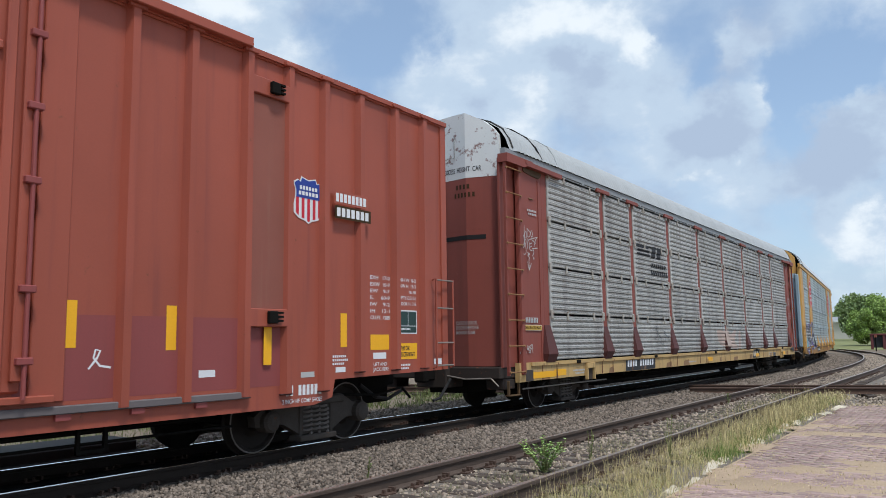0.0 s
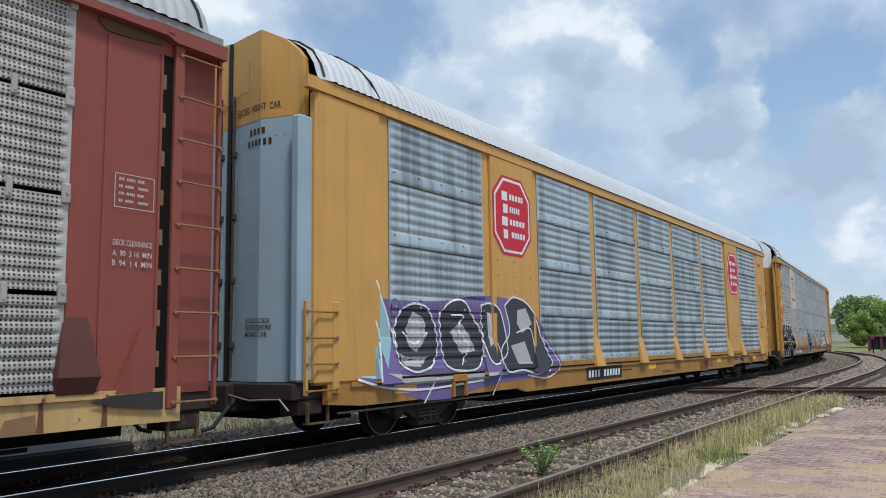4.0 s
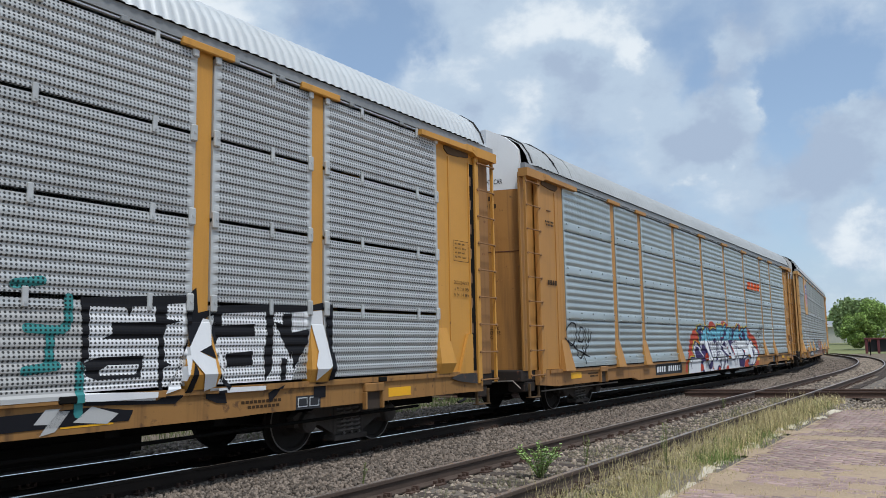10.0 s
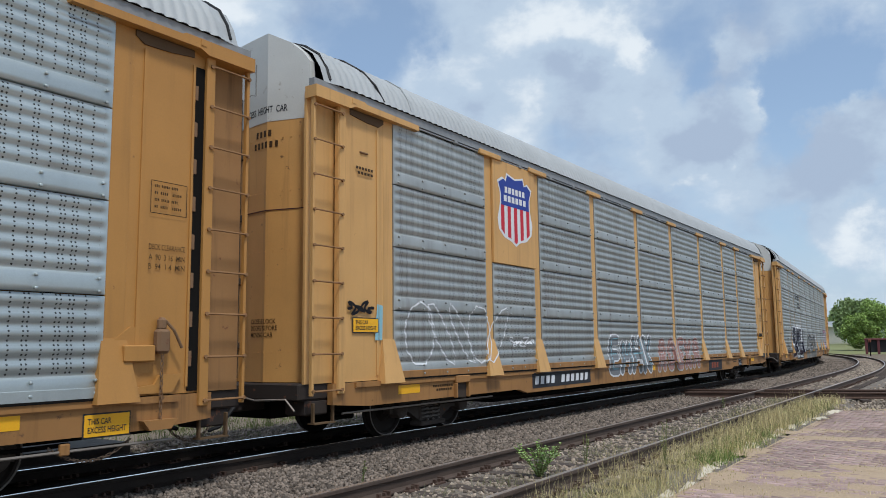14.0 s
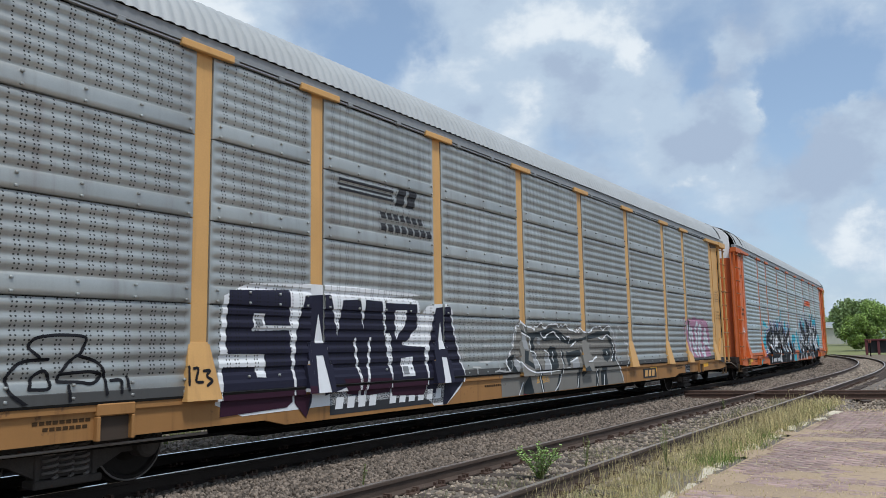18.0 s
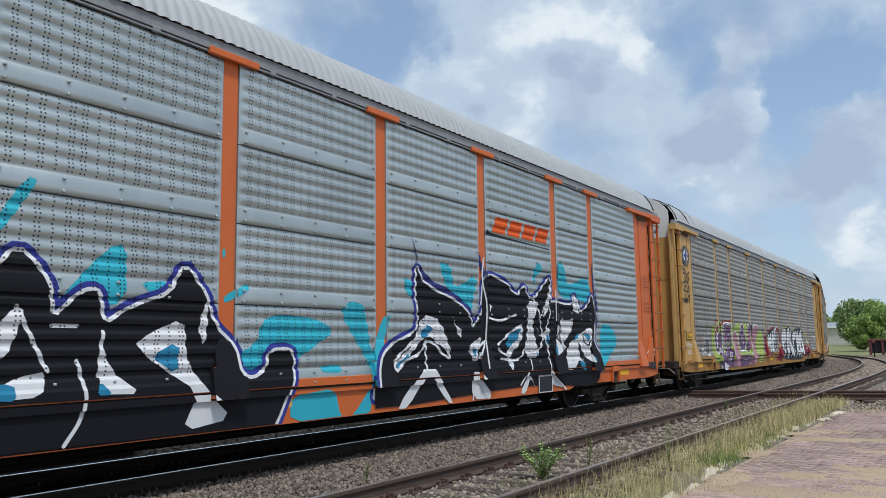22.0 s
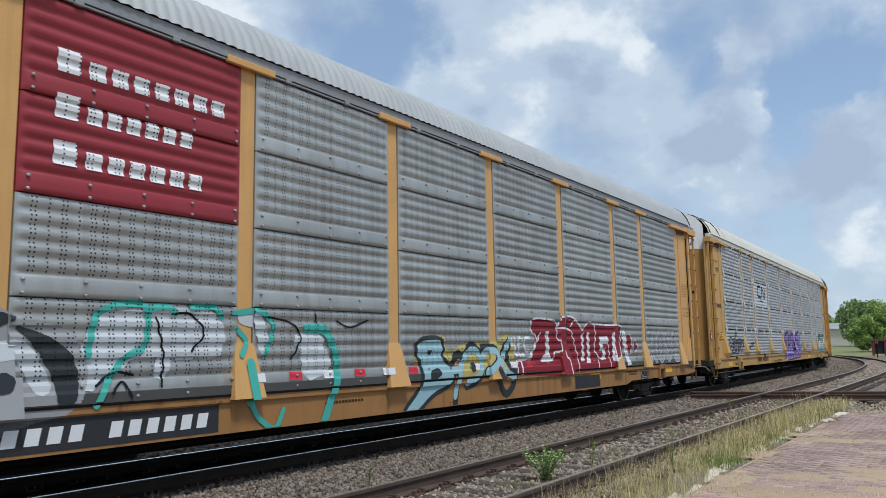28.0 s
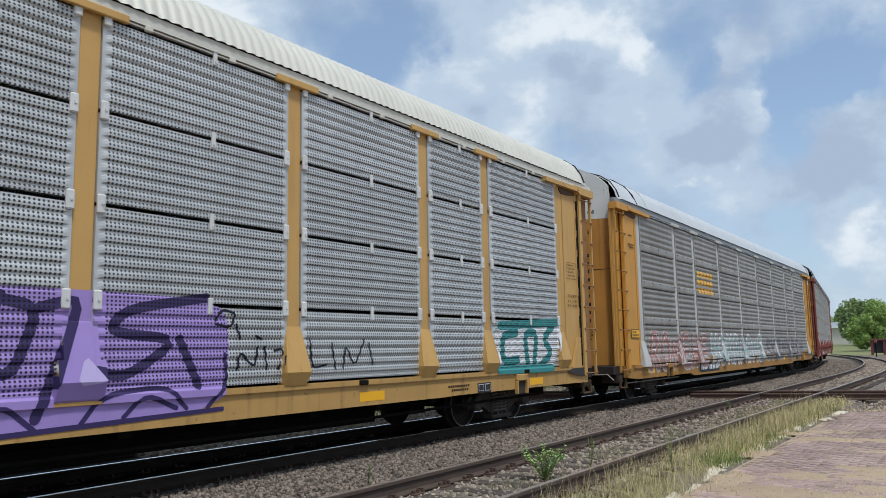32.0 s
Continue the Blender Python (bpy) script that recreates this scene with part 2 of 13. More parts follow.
WHITEP = mat("white_paint", (0.78, 0.79, 0.79), 0.55, vary=0.05, streak=0.18)
YELLOWP = mat("yellow_sticker", (0.86, 0.43, 0.012), 0.45, vary=0.04)

# ---- mesh helpers ----


def mesh_from(name, verts, faces, material_=None, smooth=False):
    me = bpy.data.meshes.new(name)
    me.from_pydata(verts, [], faces)
    if material_:
        me.materials.append(material_)
    if smooth:
        for p in me.polygons:
            p.use_smooth = True
    me.update()
    return me


def piece(name, me, parent=None, m=None, label=""):
    ob = new(name, me)
    if parent is not None:
        ob.parent = parent
    if m is not None:
        ob.matrix_basis = m
    if label:
        ob["label"] = label
    return ob


def part(name, bm, material_, parent, label="", m=None, smooth=False):
    me = bpy.data.meshes.new(name)
    bm.to_mesh(me)
    bm.free()
    me.materials.append(material_)
    if smooth:
        for p in me.polygons:
            p.use_smooth = True
    return piece(name, me, parent, m, label)


def add_box(bm, x0, y0, z0, x1, y1, z1, bevel=0.0):
    vs = [bm.verts.new(p) for p in ((x0, y0, z0), (x1, y0, z0), (x1, y1, z0), (x0, y1, z0), (x0, y0, z1), (x1, y0, z1), (x1, y1, z1), (x0, y1, z1))]
    fs = [bm.faces.new([vs[i] for i in q]) for q in ((3, 2, 1, 0), (4, 5, 6, 7), (0, 1, 5, 4), (1, 2, 6, 5), (2, 3, 7, 6), (3, 0, 4, 7))]
    if bevel:
        es = list({e for f in fs for e in f.edges})
        bmesh.ops.bevel(bm, geom=es, offset=bevel, segments=1, affect="EDGES", profile=0.5)


def box(x0, y0, z0, x1, y1, z1, bevel=0.0):
    bm = bmesh.new()
    add_box(bm, x0, y0, z0, x1, y1, z1, bevel)
    return bm


def add_prism(bm, outline, axis, a, b):
    """A closed outline of (u, v) pairs drawn out from a to b along an axis. x: (y, z); y: (x, z); z: (x, y)."""
    def at(u, v, w):
        return {"x": (w, u, v), "y": (u, w, v), "z": (u, v, w)}[axis]
    lo = [bm.verts.new(at(u, v, a)) for u, v in outline]
    hi = [bm.verts.new(at(u, v, b)) for u, v in outline]
    n = len(outline)
    fs = [bm.faces.new(lo), bm.faces.new(hi[::-1])]
    for i in range(n):
        fs.append(bm.faces.new((lo[i], hi[i], hi[(i + 1) % n], lo[(i + 1) % n])))
    bmesh.ops.recalc_face_normals(bm, faces=fs)


def prism(outline, axis, a, b):
    bm = bmesh.new()
    add_prism(bm, outline, axis, a, b)
    return bm


def add_rod(bm, points, r, sides=8):
    """A round bar through the points."""
    rings = []
    pts = [Vector(p) for p in points]
    for i, p in enumerate(pts):
        d = (pts[min(i + 1, len(pts) - 1)] - pts[max(i - 1, 0)]).normalized()
        side = d.orthogonal().normalized()
        if rings and abs(side.dot(last)) < 0.95:
            side = (last - d * last.dot(d)).normalized()
        last = side
        up = d.cross(side)
        rings.append([bm.verts.new(p + (side * math.cos(k * math.tau / sides) + up * math.sin(k * math.tau / sides)) * r) for k in range(sides)])
    fs = []
    for a, b in zip(rings, rings[1:]):
        for k in range(sides):
            fs.append(bm.faces.new((a[k], a[(k + 1) % sides], b[(k + 1) % sides], b[k])))
    fs += [bm.faces.new(rings[0][::-1]), bm.faces.new(rings[-1])]
    bmesh.ops.recalc_face_normals(bm, faces=fs)


def rod(points, r, sides=8):
    bm = bmesh.new()
    add_rod(bm, points, r, sides)
    return bm


def add_turned(bm, profile, axis_y=0.0, cx=0.0, cz=0.0, sides=20, along="x"):
    """A turned body: (distance along the axle, radius) pairs round an axle along x."""
    rings = []
    for w, r in profile:
        rings.append([bm.verts.new((w, axis_y + r * math.cos(k * math.tau / sides), cz + r * math.sin(k * math.tau / sides))) for k in range(sides)])
    fs = []
    for a, b in zip(rings, rings[1:]):
        for k in range(sides):
            fs.append(bm.faces.new((a[k], a[(k + 1) % sides], b[(k + 1) % sides], b[k])))
    fs += [bm.faces.new(rings[0][::-1]), bm.faces.new(rings[-1])]
    bmesh.ops.recalc_face_normals(bm, faces=fs)

# ---- ground, ballast and tracks ----
GROUND = mat("dry_soil", (0.18, 0.14, 0.10), 0.95, vary=0.25, scale=0.7, grain=0.2, grain_scale=25, bump=0.6, bump_scale=30)


def ground_height(x, y):
    """Level by the tracks; a slow rise towards the far field."""
    d = max(0.0, math.hypot(x - 8, y) - 75.0)
    k = min(1.0, d / 130.0)
    return -0.27 + 1.25 * k * k * (3 - 2 * k)


def build_ground():
    rings = [0, 4, 8, 12, 17, 23, 30, 40, 52, 66, 80, 95, 110, 130, 150, 175, 205, 300, 500, 900, 1800, 4000]
    n = 72
    verts, faces = [(8.0, 0.0, ground_height(8, 0))], []
    for r in rings[1:]:
        for k in range(n):
            x, y = 8 + r * math.sin(k * math.tau / n), r * math.cos(k * math.tau / n)
            verts.append((x, y, ground_height(x, y)))
    for k in range(n):
        faces.append((0, 1 + (k + 1) % n, 1 + k))
    for i in range(len(rings) - 2):
        for k in range(n):
            a, b = 1 + i * n, 1 + (i + 1) * n
            faces.append((a + k, a + (k + 1) % n, b + (k + 1) % n, b + k))
    ob = new("ground", mesh_from("ground", verts, faces, GROUND))
    tagged(ob, "dry brown soil with sparse grass round the tracks", "ground", kind="structure")


build_ground()

TRACK2 = 4.10
BEND2_AT, BEND2_R = 37.0, 224.0
BALLAST = mat("crushed_ballast", (0.115, 0.096, 0.080), 0.95, vary=0.2, scale=2.0, grain=0.35, grain_scale=35, bump=1.0, bump_scale=28)


def sweep(name, outline, line, s0, s1, material_, step=2.0, closed=True):
    """An outline of (off, z) pairs drawn along a track's line."""
    stations, s = [], s0
    while s < s1:
        stations.append(s)
        s += 12.0 if s + 12 < min(20, s1) else step
    stations.append(s1)
    verts, faces, n = [], [], len(outline)
    for s in stations:
        for off, z in outline:
            x, y, a = line(s, off)
            verts.append((x, y, z))
    for i in range(len(stations) - 1):
        for k in range(n if closed else n - 1):
            a, b = i * n + k, i * n + (k + 1) % n
            faces.append((a, a + n, b + n, b))
    if closed:
        faces.append(tuple(range(n)))
        faces.append(tuple((len(stations) - 1) * n + k for k in reversed(range(n))))
    return mesh_from(name, verts, faces, material_)


def line1(s, off):
    return on_track(s, off)


def line2(s, off):
    return on_track(s, TRACK2 + off, BEND2_AT, BEND2_R)


def rail_outline(c, top=0.0, side=1):
    w = [(0.075, -0.17), (0.075, -0.155), (0.012, -0.13), (0.012, -0.045), (0.036, -0.035), (0.036, -0.004), (0.028, 0.0)]
    return [(c + a, top + z) for a, z in w] + [(c - a, top + z) for a, z in reversed(w)]


def build_tracks():
    for nm, line, top, lab in (("train_track", line1, 0.0, "main railway track with bright worn railheads"),
                               ("siding_track", line2, 0.0, "rusty siding track in weedy ballast")):
        root = tagged(new(nm), lab, "railway track", kind="structure")
        for c in (-0.753, 0.753):
            # The main rails' colour is darkened to hold the train's shade.
            r = piece("rail", sweep("rail", rail_outline(c, top), line, -260, 330, mat("shade_dark_rail", (0.034, 0.025, 0.020), 0.8, vary=0.2, scale=3, grain=0.15, bump=0.3, spec=0.2) if nm == "train_track" else mat("siding_rust", (0.080, 0.055, 0.042), 0.85, vary=0.2, scale=3, grain=0.15, bump=0.3)), root)
            piece("railhead", sweep("railhead", [(c - 0.027, top + 0.001), (c - 0.027, top + 0.004), (c + 0.027, top + 0.004), (c + 0.027, top + 0.001)], line, -260, 330,
                                    STEEL if nm == "train_track" else mat("dull_railhead", (0.58, 0.50, 0.45), 0.36, 0.85, vary=0.15)), r)
    bed = [(-4.2, -0.30), (-2.4, -0.20), (-1.2, -0.17), (1.2, -0.17), (2.0, -0.19), (2.9, -0.23), (2.95, -0.5), (-4.2, -0.5)]
    tagged(new("ballast_bed", sweep("ballast_bed", bed, line1, -260, 330, BALLAST)), "grey-brown crushed stone bed under the main track", "ballast", kind="structure")
    # Near-black stone: the train's deep shade is put into its colour.
    oily_shade = mat("oily_ballast", (0.010, 0.009, 0.008), 0.9, spec=0.1, vary=0.3, scale=3.0, grain=0.35, grain_scale=40, bump=1.0, bump_scale=28)
    tagged(new("oily_ballast", sweep("oily_ballast", [(-0.70, -0.158), (0.70, -0.158), (0.70, -0.3), (-0.70, -0.3)], line1, -260, 330, oily_shade)), "oily stone between the main rails, blackened for the train's shade", "ballast", kind="structure")
    tagged(new("sooty_ballast", sweep("sooty_ballast", [(-2.34, -0.185), (-0.82, -0.158), (-0.82, -0.3), (-2.34, -0.3)], line1, -30.0, 7.72, oily_shade)), "soot-black stone between the far rail and the low wall", "ballast", kind="structure")
    bed2 = [(-1.25, -0.23), (-0.9, -0.19), (0.9, -0.19), (1.3, -0.22), (1.9, -0.27), (1.9, -0.5), (-1.25, -0.5)]
    tagged(new("siding_bed", sweep("siding_bed", bed2, line2, -260, 330, mat("pale_siding_gravel", (0.17, 0.145, 0.12), 0.95, vary=0.25, scale=2.5, grain=0.4, grain_scale=30, bump=1.0, bump_scale=25))),
           "pale weedy gravel bed of the siding", "gravel", kind="structure")


build_tracks()

# ---- the autorack wagons ----
LEN = 27.64
POSTS = (1.78, 4.75, 6.65, 9.52, 12.39, 15.25, 18.12, 20.99, 22.89, 25.86)
ROWS = (0.96, 1.95, 2.91, 3.87, 4.86)
ROWS_HIGH = (1.02, 1.95, 2.91, 3.87, 4.86)
SIDE = 1.575
POST_OUT = -0.026
TRUCKS = (3.55, LEN - 3.55)


def profile_a(z0, z1):
    """Front outline of a panel with a bulged bolted band at its foot and five ribs above."""
    out = [(0.004, z0), (0.016, z0 + 0.006), (0.021, z0 + 0.06), (0.020, z0 + 0.12), (0.012, z0 + 0.175), (-0.002, z0 + 0.20)]
    n = 5
    p = (z1 - z0 - 0.215) / n
    for i in range(n):
        b = z0 + 0.203 + i * p
        out += [(-0.015, b + 0.02 * p), (-0.014, b + 0.26 * p), (0.006, b + p * 0.40), (0.009, b + p * 0.70), (0.004, b + p * 0.78), (-0.013, b + p * 0.94)]
    out += [(-0.015, z1 - 0.012)]
    return out


def profile_b(z0, z1):
    """Front outline of a perforated panel: seven ribs between two flat edges."""
    out = [(0.0, z0 + 0.012), (0.0, z0 + 0.05)]
    n = 7
    p = (z1 - z0 - 0.11) / n
    for i in range(n):
        b = z0 + 0.05 + i * p
        out += [(-0.010, b + p * 0.10), (-0.010, b + p * 0.26), (0.006, b + p * 0.44), (0.008, b + p * 0.66), (0.002, b + p * 0.88)]
    out += [(0.0, z1 - 0.06), (0.0, z1 - 0.034)]
    return out


PANEL_MESH = {}
EDGES = {}          # the same sheet without holes, for the rims of a panel


def sheet(name, *args, **kw):
    """A perforated sheet metal and its plain rim."""
    EDGES[name] = mat(name + "_rim", *args, **{k: v for k, v in kw.items() if k != "holes"})
    return mat(name, *args, **kw)


def panel_mesh(kind, width, height, material_, clip_paint):
    key = (kind, round(width, 3), round(height, 3), material_.name, clip_paint.name)
    if key not in PANEL_MESH:
        prof = (profile_a if kind == "a" else profile_b)(0.0, height)
        outline = prof + [(-0.05, prof[-1][1]), (-0.05, prof[0][1])]
        n, m = len(outline), len(prof)
        low = -0.014 if kind == "a" else -0.008
        bm = bmesh.new()
        rings = []
        # the ribs run out into a flat rim beside the posts
        for y, k in ((0.0, 0.0), (0.03, 0.1), (0.085, 1.0), (width - 0.085, 1.0), (width - 0.03, 0.1), (width, 0.0)):
            rings.append([bm.verts.new((low + (x - low) * k if i < m else x, y, z)) for i, (x, z) in enumerate(outline)])
        for r, (a, b) in enumerate(zip(rings, rings[1:])):
            for i in range(n):
                f = bm.faces.new((a[i], b[i], b[(i + 1) % n], a[(i + 1) % n]))
                f.material_index = 0 if r == 2 else 1
        bm.faces.new(rings[0])
        bm.faces.new(rings[-1][::-1])
        bmesh.ops.recalc_face_normals(bm, faces=bm.faces)
        done = len(bm.faces)
        if kind == "a":
            # round bolt heads along the band
            k_ = max(2, round(width / 0.66))
            for k in range(k_ + 1):
                y = 0.09 + (width - 0.18) * k / k_
                for z in (0.030, 0.155):
                    add_box(bm, 0.014, y - 0.017, z - 0.015, 0.042, y + 0.017, z + 0.015, 0.006)
        else:
            # clips that hold the edge over the gap
            k_ = 1 if width < 2.2 or clip_paint is PALECLIP else 2
            for k in range(k_):
                y = width * (k + 0.5) / k_ + 0.1
                add_box(bm, 0.0, y - 0.030, height - 0.12, 0.028, y + 0.030, height + 0.07, 0.008)
                add_box(bm, 0.026, y - 0.010, height - 0.09, 0.036, y + 0.010, height - 0.07)
            for y in (0.040, width - 0.040):
                add_box(bm, -0.012, y - 0.045, height - 0.11, 0.034, y + 0.045, height + 0.09, 0.015)
                add_box(bm, 0.030, y - 0.012, height - 0.02, 0.044, y + 0.012, height + 0.004)
        bm.faces.ensure_lookup_table()
        for f in bm.faces[done:]:
            f.material_index = 2
        me = bpy.data.meshes.new("panel")
        bm.to_mesh(me)
        bm.free()
        if kind == "a":
            me.polygons.foreach_set("use_smooth", [True] * len(me.polygons))
            me.set_sharp_from_angle(angle=math.radians(50))
        for q in (material_, EDGES.get(material_.name, material_), clip_paint):
            me.materials.append(q)
        PANEL_MESH[key] = me
    return PANEL_MESH[key]


ROOF_LINE = ((1.632, 5.035), (1.615, 5.075), (1.543, 5.275), (1.398, 5.495), (1.138, 5.668), (0.808, 5.79), (0.40, 5.858), (0.0, 5.878))


def roof_mesh(material_, y0, y1):
    half = list(ROOF_LINE)
    line = half + [(-x, z) for x, z in reversed(half[:-1])]
    n = int((y1 - y0) / 0.026)
    verts, faces, w = [], [], len(line)
    for i in range(n + 1):
        y = y0 + (y1 - y0) * i / n
        h = (0.0, 0.012, 0.018, 0.018, 0.012, 0.0)[i % 6]
        for k, (x, z) in enumerate(line):
            d = Vector((x, 0, z - 4.4)).normalized() * h
            verts.append((x + d.x, y, z + d.z))
    for i in range(n):
        for k in range(w - 1):
            a = i * w + k
            faces.append((a, a + 1, a + w + 1, a + w))
    return mesh_from("roof", verts, faces, material_, True)


WHEEL_R = 0.42


def wheelset_mesh():
    bm = bmesh.new()
    for s in (-1, 1):
        prof = [(0.62, 0.10), (0.66, 0.13), (0.675, 0.33), (0.685, 0.36), (0.685, WHEEL_R + 0.025), (0.71, WHEEL_R + 0.025), (0.725, WHEEL_R), (0.815, WHEEL_R - 0.004), (0.82, 0.365),
                (0.775, 0.345), (0.755, 0.20), (0.80, 0.13), (0.80, 0.085)]
        add_turned(bm, [(s * w, r) for w, r in prof], sides=28)
        # balance marks and bolt heads that show the wheel turning
        for k in range(3):
            a = k * math.tau / 3
            add_box(bm, s * 0.80, math.cos(a) * 0.06 - 0.018, math.sin(a) * 0.06 - 0.018, s * 0.822, math.cos(a) * 0.06 + 0.018, math.sin(a) * 0.06 + 0.018)
    add_turned(bm, [(-0.98, 0.075), (0.98, 0.075)], sides=12)
    done = len(bm.faces)
    # worn bright rims
    for s in (-1, 1):
        rings = [[bm.verts.new((s * w, r * math.cos(k * math.tau / 28), r * math.sin(k * math.tau / 28))) for k in range(28)] for w, r in ((0.819, 0.395), (0.8235, 0.398), (0.8235, 0.411), (0.817, 0.4165))]
        for a, b in zip(rings, rings[1:]):
            for k in range(28):
                bm.faces.new((a[k], a[(k + 1) % 28], b[(k + 1) % 28], b[k]))
    bm.faces.ensure_lookup_table()
    for f in bm.faces[done:]:
        f.material_index = 1
    me = bpy.data.meshes.new("wheelset")
    bm.to_mesh(me)
    bm.free()
    me.materials.append(mat("wheel_steel", (0.028, 0.023, 0.020), 0.8, 0.0, spec=0.15, vary=0.2, scale=4, grain=0.15))
    me.materials.append(mat("worn_wheel_rim", (0.20, 0.18, 0.165), 0.5, 0.6, vary=0.2))
    return me


def sideframe_mesh():
    bm = bmesh.new()
    # cast side frame: bearing ends, sloped arms, a spring nest in the middle
    out = [(-1.12, 0.50), (-1.10, 0.36), (-0.74, 0.36), (-0.66, 0.30), (-0.42, 0.12), (0.42, 0.12), (0.66, 0.30), (0.74, 0.36), (1.10, 0.36), (1.12, 0.50), (1.02, 0.56), (0.78, 0.56), (0.52, 0.70),
           (-0.52, 0.70), (-0.78, 0.56), (-1.02, 0.56)]
    add_prism(bm, out[:3] + [(-0.62, 0.36), (-0.30, 0.20), (0.30, 0.20), (0.62, 0.36)] + out[8:], "x", 0.93, 1.06)
    add_box(bm, 0.90, -0.36, 0.11, 1.13, 0.36, 0.19, 0.015)
    for y in (-0.33, 0.27):
        add_box(bm, 0.92, y, 0.18, 1.08, y + 0.06, 0.60, 0.01)
    add_box(bm, 0.90, -0.55, 0.58, 1.10, 0.55, 0.69, 0.015)
    for y in (-0.89, 0.89):
        add_turned(bm, [(0.96, 0.14), (1.14, 0.14), (1.17, 0.11), (1.19, 0.05)], axis_y=y, cz=WHEEL_R, sides=14)
    me = bpy.data.meshes.new("side_frame")
    bm.to_mesh(me)
    bm.free()
    me.materials.append(mat("truck_iron", (0.075, 0.064, 0.056), 0.95, 0.0, spec=0.1, vary=0.25, scale=3, grain=0.2, spots=0.2, bump=0.2))
    return me


def spring_mesh():
    bm = bmesh.new()
    pts = []
    for i in range(61):
        a = i / 60 * math.tau * 6
        pts.append((1.04 + 0.075 * math.cos(a), 0.075 * math.sin(a), 0.20 + 0.36 * i / 60))
    add_rod(bm, pts, 0.017, 5)
    me = bpy.data.meshes.new("spring")
    bm.to_mesh(me)
    bm.free()
    me.materials.append(mat("spring_steel", (0.17, 0.15, 0.135), 0.85, 0.0, spec=0.15, vary=0.2))
    return me


WHEELSET, FRAME_R, SPRINGS = wheelset_mesh(), sideframe_mesh(), spring_mesh()
BOLSTER = None
AXLES = []          # (wheelset, car number, metres from the car's end)


def truck(car, number, y):
    global BOLSTER
    t = piece("truck", None, car, pose(0, y, 0), "black cast-steel truck with two axles")
    if BOLSTER is None:
        b = bmesh.new()
        add_box(b, -0.92, -0.22, 0.30, 0.92, 0.22, 0.60, 0.02)
        add_box(b, -0.3, -0.3, 0.55, 0.3, 0.3, 0.74, 0.02)
        BOLSTER = bpy.data.meshes.new("bolster")
        b.to_mesh(BOLSTER)
        b.free()
        BOLSTER.materials.append(DARK)
    piece("bolster", BOLSTER, t)
    for rz in (0, 180):
        piece("side_frame", FRAME_R, t, pose(0, 0, 0, 0, 0, rz))
        for dy in (-0.165, 0.0, 0.165):
            piece("spring", SPRINGS, t, pose(0, dy, 0, 0, 0, rz))
    for dy in (-0.89, 0.89):
        w = piece("wheelset", WHEELSET, t, pose(0, dy, WHEEL_R))
        AXLES.append((w, number, y + dy, dy))
    return t


RUNG = mat("rusty_rung", (0.26, 0.135, 0.055), 0.7, vary=0.2, spots=0.3)


def ladder_side(car, y0, y1, z0, z1, x, material_, rungs=9):
    """A thin outer stile, a broad inner one, and round rungs bolted on before them."""
    lad = piece("ladder", None, car, None)
    part("stile", box(x - 0.05, y0 - 0.03, z0, x + 0.008, y0 + 0.012, z1, 0.006), material_, lad)
    part("stile", box(x - 0.05, y1 - 0.045, z0, x + 0.008, y1 + 0.075, z1, 0.010), material_, lad)
    me = bpy.data.meshes.new("rung")
    r = rod([(x + 0.012, y0 - 0.01, 0), (x + 0.034, y0 + 0.02, 0), (x + 0.034, y1 - 0.03, 0), (x + 0.012, y1 + 0.01, 0)], 0.013, 6)
    for y in (y0 - 0.008, y1 + 0.012):
        add_rod(r, [(x, y, 0), (x + 0.018, y, 0), (x + 0.030, y, 0)], 0.024, 7)
    r.to_mesh(me)
    r.free()
    me.materials.append(RUNG)
    for i in range(rungs):
        piece("rung", me, lad, pose(0, 0, z0 + 0.06 + (z1 - z0 - 0.2) * i / (rungs - 1)))
    return lad


RUSTRETURN = mat("rust_stained_return", (0.30, 0.155, 0.058), 0.8, vary=0.2, streak=0.5, streak_color=(0.03, 0.02, 0.015), spots=0.2)
PALECLIP = mat("pale_clip", (0.62, 0.62, 0.60), 0.5, 0.1, vary=0.1, spots=0.15)
SEAM_AND_SHADE = mat("dark_seam_and_shade", (0.07, 0.022, 0.02), 0.8, vary=0.2)
KICKDARK = mat("pocket_shade_brown", (0.05, 0.035, 0.025), 0.85, vary=0.2)
CARS = {}


def door_y(x):
    """How far back the folded end doors stand at x metres from the middle."""
    return 0.20 - 0.13 * x / 0.75 if x < 0.75 else 0.07 + 0.18 * (x - 0.75) / 0.65


SHARED = {}


def shared(key, make, material_):
    """One mesh for all alike parts."""
    k = (key, material_.name)
    if k not in SHARED:
        bm = make()
        me = bpy.data.meshes.new(key[0] if isinstance(key, tuple) else key)
        bm.to_mesh(me)
        bm.free()
        me.materials.append(material_)
        SHARED[k] = me
    return SHARED[k]


def both_ends(car, name, me, label=""):
    """The same part at the front end and, turned round, at the rear end."""
    piece(name, me, car, None, label)
    piece(name, me, car, pose(0, LEN, 0, 0, 0, 180), label)


